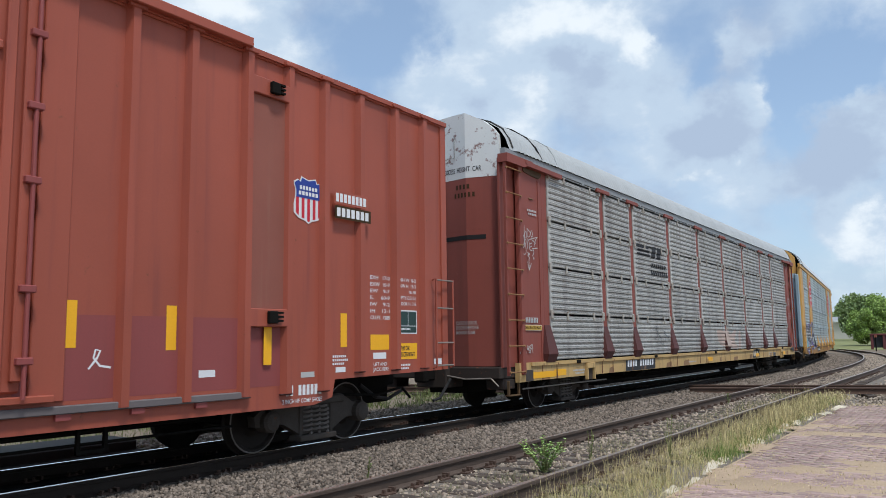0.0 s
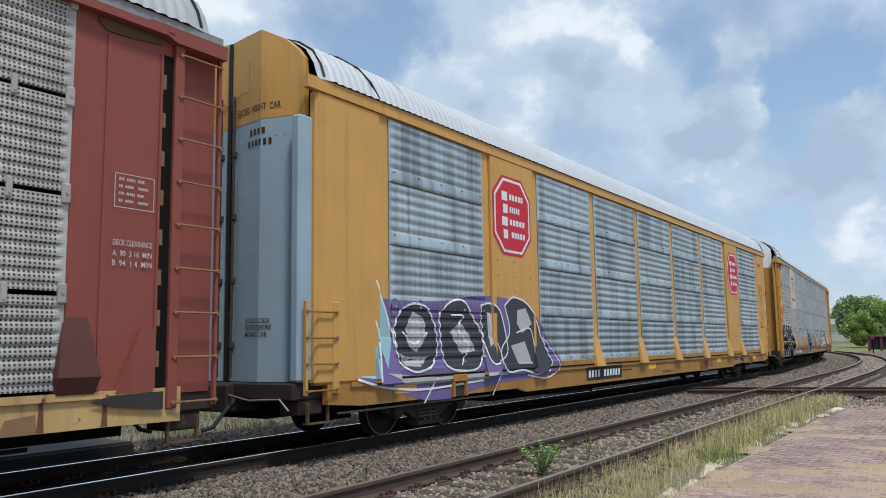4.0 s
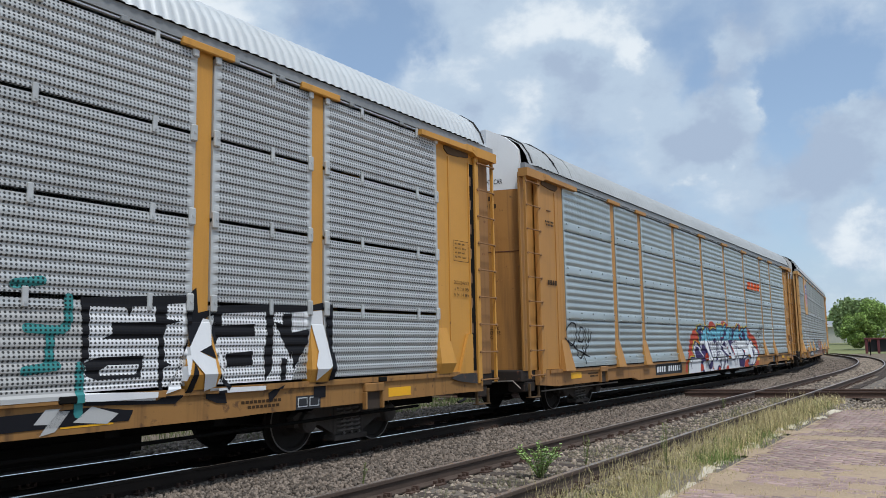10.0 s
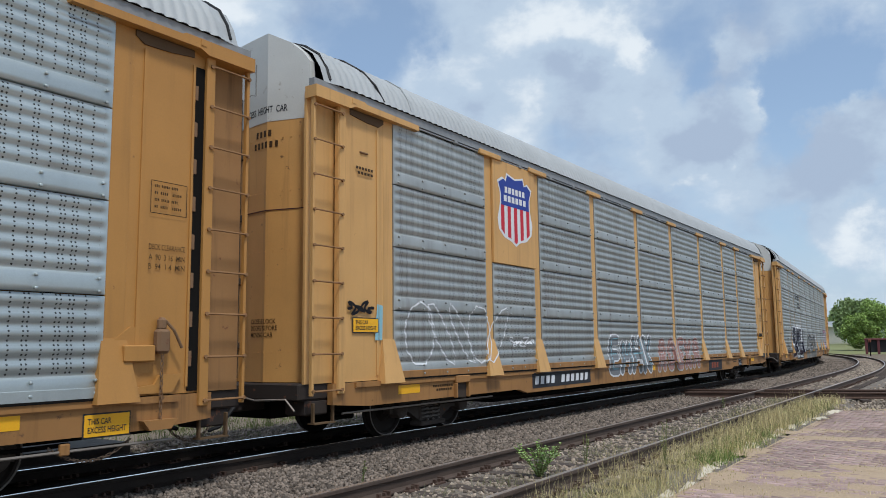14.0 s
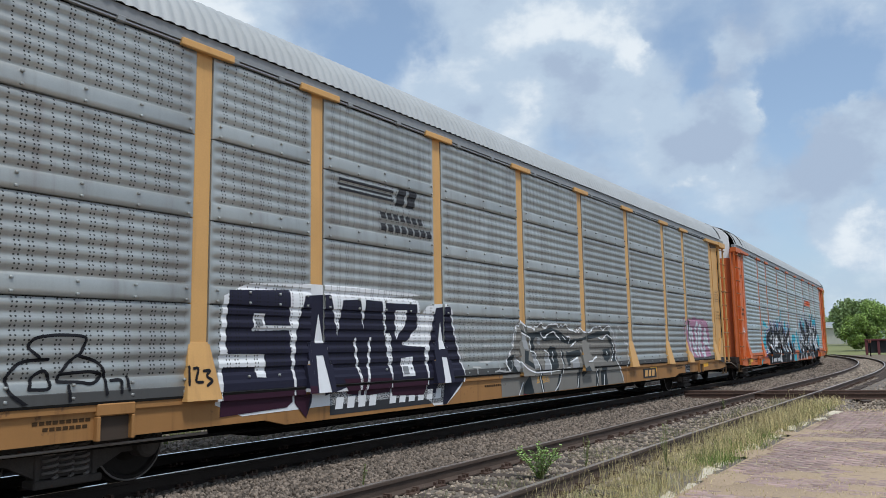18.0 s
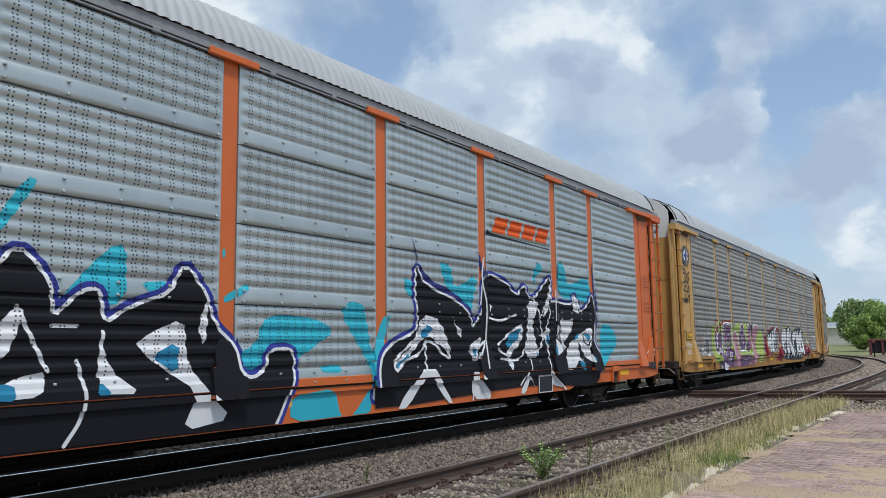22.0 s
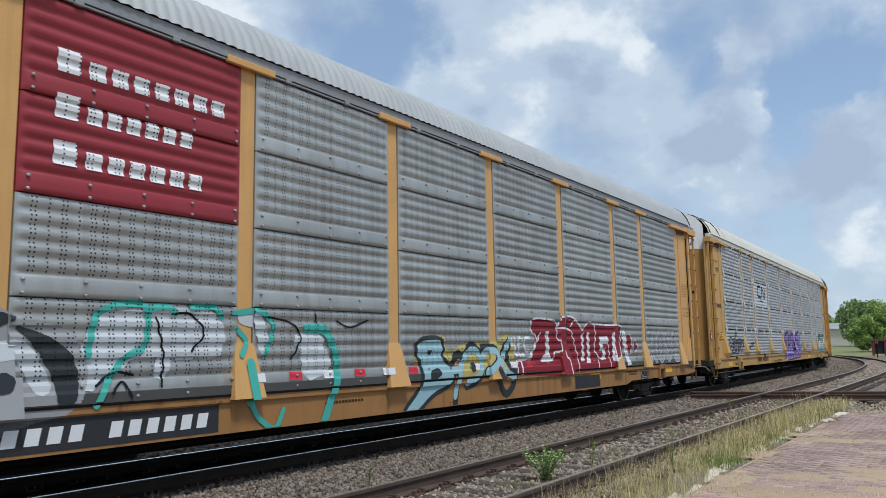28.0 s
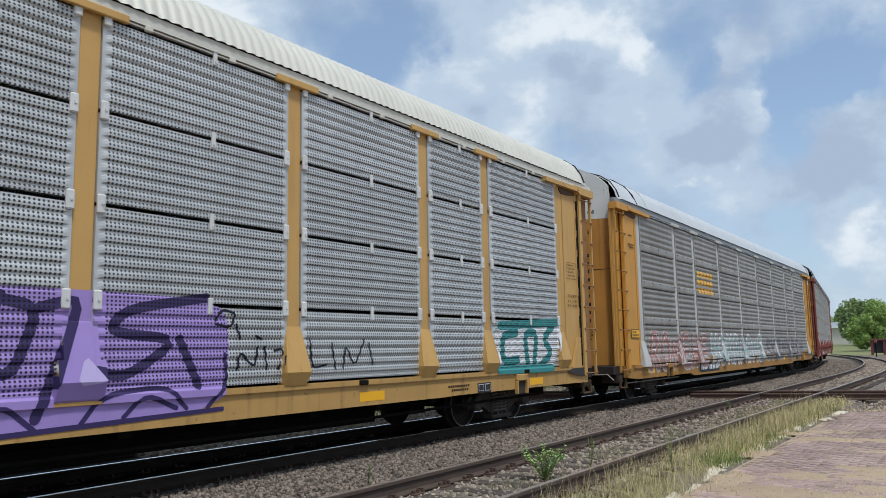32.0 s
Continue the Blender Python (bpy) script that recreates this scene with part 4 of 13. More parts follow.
def joined(name, verts, faces, material_, label, category, kind="stuff", smooth=False):
    me = bpy.data.meshes.new(name)
    verts, faces = np.asarray(verts, dtype=np.float32), np.asarray(faces, dtype=np.int32)
    me.vertices.add(len(verts))
    me.vertices.foreach_set("co", verts.ravel())
    k = faces.shape[1]
    me.loops.add(faces.size)
    me.loops.foreach_set("vertex_index", faces.ravel())
    me.polygons.add(len(faces))
    me.polygons.foreach_set("loop_start", np.arange(0, faces.size, k, dtype=np.int32))
    me.polygons.foreach_set("loop_total", np.full(len(faces), k, dtype=np.int32))
    me.update(calc_edges=True)
    me.validate()
    me.materials.append(material_)
    ob = new(name, me)
    return tagged(ob, label, category, kind=kind)


CUBE = np.array([(-1, -1, -1), (1, -1, -1), (1, 1, -1), (-1, 1, -1), (-1, -1, 1), (1, -1, 1), (1, 1, 1), (-1, 1, 1)], dtype=float) * 0.5
CUBE_F = np.array([(3, 2, 1, 0), (4, 5, 6, 7), (0, 1, 5, 4), (1, 2, 6, 5), (2, 3, 7, 6), (3, 0, 4, 7)])


def turns(n):
    """n random turns."""
    q = rng.normal(size=(n, 4))
    q /= np.linalg.norm(q, axis=1, keepdims=True)
    w, x, y, z = q.T
    return np.stack([np.stack([1 - 2 * (y * y + z * z), 2 * (x * y - z * w), 2 * (x * z + y * w)], -1),
                     np.stack([2 * (x * y + z * w), 1 - 2 * (x * x + z * z), 2 * (y * z - x * w)], -1),
                     np.stack([2 * (x * z - y * w), 2 * (y * z + x * w), 1 - 2 * (x * x + y * y)], -1)], 1)


def stones(xs, ys, zs, sizes):
    """Crushed stones: knocked-about blocks, one mesh."""
    n = len(xs)
    v = CUBE[None] * rng.uniform(0.55, 1.0, (n, 1, 3)) + rng.uniform(-0.19, 0.19, (n, 8, 3))
    v = np.einsum("nij,nkj->nki", turns(n), v) * np.asarray(sizes)[:, None, None]
    v += np.stack([xs, ys, zs], -1)[:, None, :]
    f = CUBE_F[None] + (np.arange(n) * 8)[:, None, None]
    return v.reshape(-1, 3), f.reshape(-1, 4)


def bed_height(off):
    return np.interp(off, [-4.2, -2.4, -1.2, 1.2, 2.0, 2.9], [-0.30, -0.20, -0.17, -0.17, -0.19, -0.23])


STONE = mat("ballast_stone", (0.180, 0.145, 0.116), 0.9, vary=0.12, scale=9, grain=0.2, grain_scale=90, island=0.6, bump=0.3)
PALESTONE = mat("siding_stone", (0.295, 0.241, 0.189), 0.9, vary=0.12, scale=9, grain=0.2, grain_scale=90, island=0.5, bump=0.3)


def build_stones():
    parts = []
    # between the two tracks: dense close by, sparser far off
    for y0, y1, per, a, b in ((3.5, 10, 860, 0.026, 0.052), (10, 18, 520, 0.032, 0.062), (18, 38, 240, 0.045, 0.08)):
        n = int((y1 - y0) * 2.4 * per)
        x, y = rng.uniform(1.0, 3.28, n), rng.uniform(y0, y1, n)
        parts.append((x, y, bed_height(x) + rng.uniform(-0.012, 0.022, n), rng.uniform(a, b, n)))
    for y0, y1, per in ((7.8, 12, 240), (12, 34, 120)):
        n = int((y1 - y0) * 3.2 * per)
        x, y = rng.uniform(-4.1, -0.85, n), rng.uniform(y0, y1, n)
        parts.append((x, y, bed_height(x) + rng.uniform(-0.01, 0.02, n), rng.uniform(0.04, 0.08, n)))
    far = [line1(a, c)[:2] + (c,) for a, c in zip(rng.uniform(36, 80, 6500), np.concatenate([rng.uniform(1.0, 3.25, 5200), rng.uniform(-0.6, 0.6, 1300)]))]
    far = np.array(far)
    parts.append((far[:, 0], far[:, 1], bed_height(far[:, 2]) + rng.uniform(-0.01, 0.03, len(far)), rng.uniform(0.06, 0.11, len(far))))
    x, y, z, s = (np.concatenate(c) for c in zip(*parts))
    joined("ballast", *stones(x, y, z, s), STONE, "loose grey-brown crushed ballast stones between the tracks", "ballast")
    parts = []
    for y0, y1, per, a, b in ((4, 14, 360, 0.02, 0.055), (14, 40, 120, 0.035, 0.07)):
        n = int((y1 - y0) * 1.5 * per)
        x, y = rng.uniform(3.42, 5.15, n), rng.uniform(y0, y1, n)
        parts.append((x, y, -0.195 + rng.uniform(-0.015, 0.015, n), rng.uniform(a, b, n)))
    far = np.array([line2(a, c)[:2] for a, c in zip(rng.uniform(36, 80, 3000), rng.uniform(-0.65, 0.65, 3000))])
    parts.append((far[:, 0], far[:, 1], -0.185 + rng.uniform(-0.01, 0.03, len(far)), rng.uniform(0.05, 0.10, len(far))))
    # scattered stones by the crossing and on the dirt beyond it
    n = 9000
    x, y = rng.uniform(4.9, 17, n), 21.0 + 30 * rng.uniform(0, 1, n) ** 1.7
    parts.append((x, y, -0.258 + rng.uniform(0, 0.02, n), rng.uniform(0.03, 0.085, n)))
    x, y, z, s = (np.concatenate(c) for c in zip(*parts))
    joined("siding_gravel", *stones(x, y, z, s), PALESTONE, "pale broken gravel among the siding's sleepers", "gravel")


build_stones()


def build_sleepers():
    for nm, line, s0, s1, top in (("main_sleepers", line1, 2.0, 80.0, -0.165), ("siding_sleepers", line2, 2.0, 80.0, -0.172)):
        root = tagged(new(nm), "weathered wooden sleepers sunk in the stone", "sleepers", kind="structure")
        b = box(-1.29, -0.11, -0.16, 1.29, 0.11, 0.0, 0.012)
        me = bpy.data.meshes.new("sleeper")
        b.to_mesh(me)
        b.free()
        me.materials.append(DARKTIE if nm == "main_sleepers" else TIEWOOD)
        b = bmesh.new()
        for c in (-0.753, 0.753):
            add_box(b, c - 0.17, -0.09, 0.0, c + 0.17, 0.09, 0.016)
            for dx in (-0.10, 0.10):
                for dy in (-0.05, 0.05):
                    add_box(b, c + dx - 0.02, dy - 0.012, 0.016, c + dx + 0.02, dy + 0.012, 0.05)
            add_box(b, c - 0.105, 0.13, 0.0, c + 0.105, 0.16, 0.05)
        plate = bpy.data.meshes.new("tie_plates")
        b.to_mesh(plate)
        b.free()
        plate.materials.append(RAILRUST)
        s, k = s0, 0
        while s < s1:
            x, y, a = line(s, 0.0)
            tilt = rng.uniform(-1.5, 1.5)
            t = piece("sleeper", me, root, pose(x, y, top + rng.uniform(-0.008, 0.004), 0, 0, math.degrees(a) + tilt))
            if s < 40:
                piece("tie_plates", plate, t)
            s += 0.52
            k += 1


build_sleepers()

# ---- the level crossing of a third track ----
CROSS, CROSS_TURN = (3.9, 24.95), 18.0


def build_diamond():
    root = tagged(new("crossing_track"), "rusty track that crosses the others on the level", "railway track", kind="structure")
    root.matrix_basis = pose(CROSS[0], CROSS[1], 0.0, 0, 0, CROSS_TURN)
    for c in (-0.753, 0.753):
        for a, b in ((-40, -5.6), (-4.35, -4.30), (-2.7, -1.38), (-0.0, 0.0), (-0.62, 0.62), (1.38, 60.0)):
            if b - a < 0.1:
                continue
            part("rail", _rail_x(c, a, b), RAILRUST, root)
    for c in (-0.62, 0.62):
        part("guard_rail", _rail_x(c, -2.6, 8.0), RAILRUST, root)
    b = bmesh.new()
    for k in range(60):
        x = -30 + k
        if -5.6 < x < 1.6:
            continue
        add_box(b, x - 0.11, -1.3, -0.30, x + 0.11, 1.3, -0.185)
    part("crossing_sleepers", b, TIEWOOD, root)


def _rail_x(c, a, b):
    bm = bmesh.new()
    pts = [(y + 0.0, z) for y, z in rail_outline(c, -0.006)]
    lo = [bm.verts.new((a, y, z)) for y, z in pts]
    hi = [bm.verts.new((b, y, z)) for y, z in pts]
    n = len(pts)
    fs = [bm.faces.new(lo), bm.faces.new(hi[::-1])] + [bm.faces.new((lo[i], hi[i], hi[(i + 1) % n], lo[(i + 1) % n])) for i in range(n)]
    bmesh.ops.recalc_face_normals(bm, faces=fs)
    return bm


build_diamond()

# ---- grass and weeds ----
STRAW = mat("straw_grass", (0.55, 0.46, 0.235), 0.8, vary=0.15, scale=3, grain=0.1, island=0.45)
GREEN = mat("green_grass", (0.18, 0.20, 0.065), 0.75, vary=0.15, scale=3, grain=0.1, island=0.4)
DULLLEAF = mat("dull_weed_leaf", (0.20, 0.24, 0.10), 0.7, vary=0.15, scale=6, island=0.4)
LEAF = mat("weed_leaf", (0.34, 0.50, 0.16), 0.6, vary=0.15, scale=6, island=0.4)


def blades(x, y, z, h, w, lean):
    """Bent, tapering grass blades of five corners each, one mesh."""
    n = len(x)
    a = rng.uniform(0, math.tau, n)
    side = np.stack([np.cos(a), np.sin(a), np.zeros(n)], -1) * (w / 2)[:, None]
    b = rng.uniform(0, math.tau, n)
    bend = np.stack([np.cos(b), np.sin(b), np.zeros(n)], -1) * (h * lean)[:, None]
    base = np.stack([x, y, z], -1)
    up = np.zeros((n, 3))
    up[:, 2] = h
    mid = base + up * 0.55 + bend * 0.35
    tip = base + up * (1 - 0.3 * lean)[:, None] + bend
    v = np.stack([base - side, base + side, mid + side * 0.7, mid - side * 0.7, tip + side * 0.12, tip - side * 0.12], 1)
    i = (np.arange(n) * 6)[:, None]
    f = np.concatenate([i + np.array([0, 1, 2, 3]), i + np.array([3, 2, 4, 5])])
    return v.reshape(-1, 3), f


def grass_patch(name, n, xf, y0, y1, h0, h1, wid, material_, label, lean=(0.15, 0.7), clump=0.35, z=-0.235):
    m = max(4, n // 48)
    cy = y0 + (y1 - y0) * rng.uniform(0, 1, m) ** 1.25
    lo, hi = xf(cy)
    cx = lo + (hi - lo) * rng.uniform(0, 1, m)
    pick = rng.integers(0, m, n)
    r = rng.normal(size=(n, 2)) * clump * 0.28
    x, y = cx[pick] + r[:, 0], cy[pick] + r[:, 1]
    tall = rng.uniform(0.3, 1.0, m)[pick]
    h = (h0 + (h1 - h0) * rng.uniform(0, 1, n) ** 2.0) * tall
    far = np.clip(y / 12.0, 0.8, 2.2)
    v, f = blades(x, y, np.full(n, z), h, wid * far * rng.uniform(0.6, 1.3, n), rng.uniform(*lean, n))
    return joined(name, v, f, material_, label, "grass")


def verge(y):
    return np.full_like(y, 4.95), np.interp(y, [4, 9, 13, 20, 25], [6.2, 5.75, 5.58, 5.55, 5.55])


def build_grass():
    grass_patch("dry_grass", 19000, verge, 3.5, 24.5, 0.05, 0.36, 0.0055, STRAW, "dry straw-coloured grass along the siding", lean=(0.3, 1.1), clump=0.6)
    grass_patch("faded_grass", 13000, verge, 3.5, 23, 0.05, 0.30, 0.006, mat("faded_grass", (0.38, 0.37, 0.15), 0.8, vary=0.15, scale=3, island=0.4), "faded olive grass among the straw", lean=(0.35, 1.1), clump=0.6)
    grass_patch("tall_dry_stalks", 5200, verge, 4.0, 22, 0.25, 0.62, 0.005, STRAW, "tall thin dry grass stalks", lean=(0.05, 0.3), clump=0.6)
    grass_patch("green_grass", 4500, lambda y: (np.full_like(y, 5.05), np.full_like(y, 5.65)), 4.5, 22, 0.05, 0.28, 0.006, GREEN, "short green grass in the verge", clump=0.4)
    grass_patch("lush_grass", 2600, lambda y: (np.full_like(y, 5.25), np.full_like(y, 5.75)), 11.0, 14.5, 0.08, 0.26, 0.006, mat("lush_green_grass", (0.16, 0.24, 0.05), 0.75, island=0.35), "brighter green grass tuft", clump=0.3)
    grass_patch("siding_weeds", 6500, lambda y: (np.full_like(y, 3.75), np.full_like(y, 4.75)), 5.0, 24, 0.03, 0.20, 0.006, mat("grey_green_weed", (0.21, 0.21, 0.11), 0.8, island=0.45), "low grey-green weeds in the siding", clump=0.35, z=-0.20)
    grass_patch("pavement_tufts", 9000, lambda y: (np.full_like(y, 5.9), np.full_like(y, 9.5)), 8, 22, 0.015, 0.06, 0.008, STRAW, "thin dry tufts in the paving joints", clump=0.7, z=-0.225)
    grass_patch("far_bank_grass", 20000, lambda y: (np.full_like(y, -9.0), np.full_like(y, -3.4)), 3.0, 34, 0.10, 0.45, 0.016, mat("bank_grass", (0.14, 0.17, 0.06), 0.8, island=0.4), "green grass on the bank beyond the train", clump=0.9, z=-0.29)


build_grass()
grass_patch("far_rail_weeds", 2600, lambda y: (np.full_like(y, -2.6), np.full_like(y, -1.5)), 7.8, 16, 0.03, 0.16, 0.008, mat("bank_grass", (0.14, 0.17, 0.06), 0.8, island=0.4), "low green weeds beyond the far rail", clump=0.6, z=-0.20)


def weed(x, y, h, n, label, spread=0.14, z=-0.2):
    """A leafy weed: stalks with many small leaves."""
    root = tagged(new("weed"), label, "weed")
    root.matrix_basis = pose(x, y, z)
    b = bmesh.new()
    tips = []
    for k in range(n):
        a, r = rng.uniform(0, math.tau), rng.uniform(0.2, 1.0) * spread
        top = Vector((math.cos(a) * r, math.sin(a) * r, h * rng.uniform(0.6, 1.0)))
        mid = top * 0.5 + Vector((0, 0, 0.04))
        add_rod(b, [(0, 0, 0), mid, top], 0.0035, 4)
        tips.append((mid, top))
    tagged(part("stem", b, GREEN, root), kind="stuff")
    vs, fs = [], []
    for mid, top in tips:
        for j in range(34 if n > 9 else 20):
            u = rng.uniform(0.1, 1.0)
            p = (mid * u * 2 if u < 0.5 else mid.lerp(top, u * 2 - 1))
            a, l = rng.uniform(0, math.tau), rng.uniform(0.02, 0.058) * (1.0 if n > 9 else 0.75)
            d = Vector((math.cos(a), math.sin(a), rng.uniform(-0.2, 0.7))).normalized() * l
            s = d.cross(Vector((0, 0, 1))).normalized() * l * 0.36
            i = len(vs)
            vs += [p, p + d * 0.5 + s, p + d, p + d * 0.5 - s]
            fs.append((i, i + 1, i + 2, i + 3))
    piece("leaves", mesh_from("leaves", vs, fs, LEAF if n > 9 else DULLLEAF), root)


weed(4.25, 8.72, 0.46, 26, "bright green leafy weed growing in the siding", 0.32)
weed(2.72, 7.24, 0.30, 4, "thin pale green weed among the ballast", 0.05)
weed(3.59, 19.75, 0.34, 7, "green weed beside the siding rail", 0.12)
weed(5.28, 10.3, 0.62, 5, "tall thin weed in the dry grass", 0.12)
weed(4.55, 9.4, 0.5, 4, "thin tall weed by the rail", 0.08)

# ---- brick paving with its broken kerb ----
BRICK = mat("worn_red_brick", (0.365, 0.258, 0.232), 0.9, vary=0.5, scale=0.8, grain=0.3, grain_scale=40, each=0.16, bump=0.4, bump_scale=50, spots=0.6, spot_color=(0.44, 0.34, 0.26))
BRICKS = mat("worn_red_bricks", (0.365, 0.258, 0.232), 0.9, vary=0.58, scale=0.7, grain=0.3, grain_scale=40, island=0.16, bump=0.4, bump_scale=50, spots=0.65, spot_color=(0.44, 0.36, 0.26))
SAND = mat("sandy_dust", (0.41, 0.305, 0.205), 0.95, vary=0.25, scale=0.8, grain=0.2, grain_scale=30, bump=0.4)


def build_paving():
    bed = mesh_from("paving", [(5.9, -14, -0.224), (26, -14, -0.224), (26, 22.5, -0.224), (14, 24.0, -0.224), (6.4, 21.8, -0.224), (5.9, 18.0, -0.224)], [(0, 1, 2, 3, 4, 5)], SAND)
    root = tagged(new("paving", bed), "worn purple-red brick paving with sandy dust and tufts", "paving", kind="structure")
    bw, bl, gap = 0.098, 0.205, 0.009
    me = bpy.data.meshes.new("brick")
    b = box(-bl / 2, -bw / 2, -0.05, bl / 2, bw / 2, 0.0, 0.008)
    b.to_mesh(me)
    b.free()
    me.materials.append(BRICK)
    xs, ys = [], []
    count = 0
    y = 5.2
    row = 0
    rest = []
    while y < 22.4:
        x = 6.05 + (row % 2) * (bl + gap) / 2
        while x < min(19.0, 7.6 + y * 0.55):
            edge = 0.25 * noise.noise((x * 1.3, y * 1.3, 0.0))
            patch = noise.noise((x * 0.45 + 9.0, y * 0.9, 2.0))
            if x > 6.0 + edge and y < 21.4 + (x - 6.4) * 0.25 + edge and patch < 0.5:
                z = -0.216 + 0.008 * noise.noise((x * 0.7, y * 0.7, 5.0)) + rng.uniform(-0.003, 0.003) - 0.030 * max(0.0, patch - 0.09)
                tilt = rng.uniform(-1.2, 1.2)
                if 8.3 < y < 11.2 and x < 8.6 and count < 300:
                    piece("brick", me, root, pose(x, y, z, rng.uniform(-1, 1), rng.uniform(-1, 1), tilt))
                    count += 1
                else:
                    rest.append((x, y, z))
            x += bl + gap
        y += bw + gap
        row += 1
    r = np.array(rest)
    n = len(r)
    v = CUBE[None] * np.array([bl, bw, 0.05])
    v = np.repeat(v, n, 0) + rng.uniform(-0.004, 0.004, (n, 8, 3))
    v += (r - np.array([0, 0, 0.025]))[:, None, :]
    f = CUBE_F[None] + (np.arange(n) * 8)[:, None, None]
    ob = joined("bricks", v.reshape(-1, 3), f.reshape(-1, 4), BRICKS, "worn purple-red paving bricks", "")
    ob.parent = root
    n = 1500
    x, y = 5.75 + 3.6 * rng.uniform(0, 1, n) ** 1.6, rng.uniform(5.5, 21.5, n)
    grit = np.array([noise.noise((a * 1.1, b * 0.8, 4.0)) for a, b in zip(x, y)]) + 0.35 > rng.uniform(0, 1, n) * 0.8
    x, y = x[grit], y[grit]
    joined("paving_grit", *stones(x, y, np.full(len(x), -0.212), rng.uniform(0.005, 0.014, len(x))), mat("tan_grit", (0.60, 0.49, 0.36), 0.95, island=0.4), "tan grit and crumbs strewn over the paving", "grit")
    # low drifts of sandy dust with short dry tufts over the bricks
    vs, fs, tx, ty = [], [], [], []
    for cx, cy, rx, ry in ((6.56, 14.85, 0.75, 0.34), (7.53, 15.02, 0.9, 0.3), (6.81, 10.74, 0.34, 0.36), (7.47, 11.61, 0.5, 0.22), (5.73, 12.54, 0.35, 0.5), (6.09, 10.1, 0.25, 0.45), (5.71, 15.61, 0.45, 0.3), (7.72, 10.13, 0.4, 0.2)):
        k = len(vs)
        n = 40
        vs.append((cx, cy, -0.203))
        for ring, (scale, z) in enumerate(((0.55, -0.207), (1.0, -0.222))):
            for j in range(n):
                a = j * math.tau / n
                q = scale * (1.0 + 0.55 * noise.noise((cx + 1.7 * math.cos(a), cy + 1.7 * math.sin(a), 3.0)) + 0.25 * noise.noise((cx + 6 * math.cos(a), cy + 6 * math.sin(a), 7.0)))
                vs.append((cx + rx * q * math.cos(a), cy + ry * q * math.sin(a), z + 0.003 * noise.noise((j * 0.9, cx, 1.0))))
        for j in range(n):
            j2 = (j + 1) % n
            fs.append((k, k + 1 + j, k + 1 + j2, k + 1 + j2))
            fs.append((k + 1 + j, k + 1 + n + j, k + 1 + n + j2, k + 1 + j2))
        m = int(200 * rx * ry / 0.5)
        tx.append(cx + rx * 0.45 * rng.normal(size=m))
        ty.append(cy + ry * 0.45 * rng.normal(size=m))
    fs3 = [f[:3] for f in fs if f[2] == f[3]]
    fs4 = [f for f in fs if f[2] != f[3]]
    tagged(new("dust_drift", mesh_from("dust_drift", vs, fs3 + fs4, SAND, True)), "thin tan sandy dust drifted over brick paving", "dust", kind="stuff")
    tx, ty = np.concatenate(tx), np.concatenate(ty)
    v, f = blades(tx, ty, np.full(len(tx), -0.21), rng.uniform(0.01, 0.035, len(tx)), rng.uniform(0.004, 0.009, len(tx)), rng.uniform(0.4, 1.2, len(tx)))
    joined("dust_tufts", v, f, mat("olive_straw", (0.42, 0.36, 0.17), 0.85, vary=0.15, island=0.4), "short olive and straw tufts in the dust", "grass")
    # broken pale kerb stones
    kerb = tagged(new("kerb"), "broken pale concrete kerb at the paving's edge", "kerb", kind="structure")
    pale = mat("pale_kerb_stone", (0.60, 0.53, 0.41), 0.9, vary=0.15, scale=4, grain=0.2, bump=0.4, bump_scale=30, each=0.1)
    y = 5.0
    while y < 20.6:
        x = float(np.interp(y, [4, 9, 12.3, 15.5, 19, 21], [6.1, 5.82, 5.66, 5.64, 5.8, 6.0]))
        l = rng.uniform(0.16, 0.7)
        w = rng.uniform(0.10, 0.24)
        bm = box(-w / 2, -l / 2, -0.12, w / 2, l / 2, 0.0, 0.02)
        for vert in bm.verts:
            vert.co += Vector(rng.uniform(-0.025, 0.025, 3))
        part("kerb_stone", bm, pale, kerb, "", pose(x + rng.uniform(-0.05, 0.05), y + l / 2, -0.215 + rng.uniform(-0.03, 0.012), rng.uniform(-4, 4), rng.uniform(-5, 5), rng.uniform(-9, 9)))
        y += l + rng.choice([0.02, 0.1, 0.35, 0.7])


build_paving()

# ---- far field: trees, a shed, a rack ----
BARK = mat("tree_bark", (0.09, 0.07, 0.055), 0.9, vary=0.2, scale=5, bump=0.6, bump_scale=20)
CROWN = mat("tree_leaves", (0.27, 0.38, 0.10), 0.6, vary=0.15, scale=0.4, island=0.5)
CROWN_FAR = mat("far_tree_leaves", (0.24, 0.32, 0.13), 0.7, vary=0.15, scale=0.3, island=0.45)


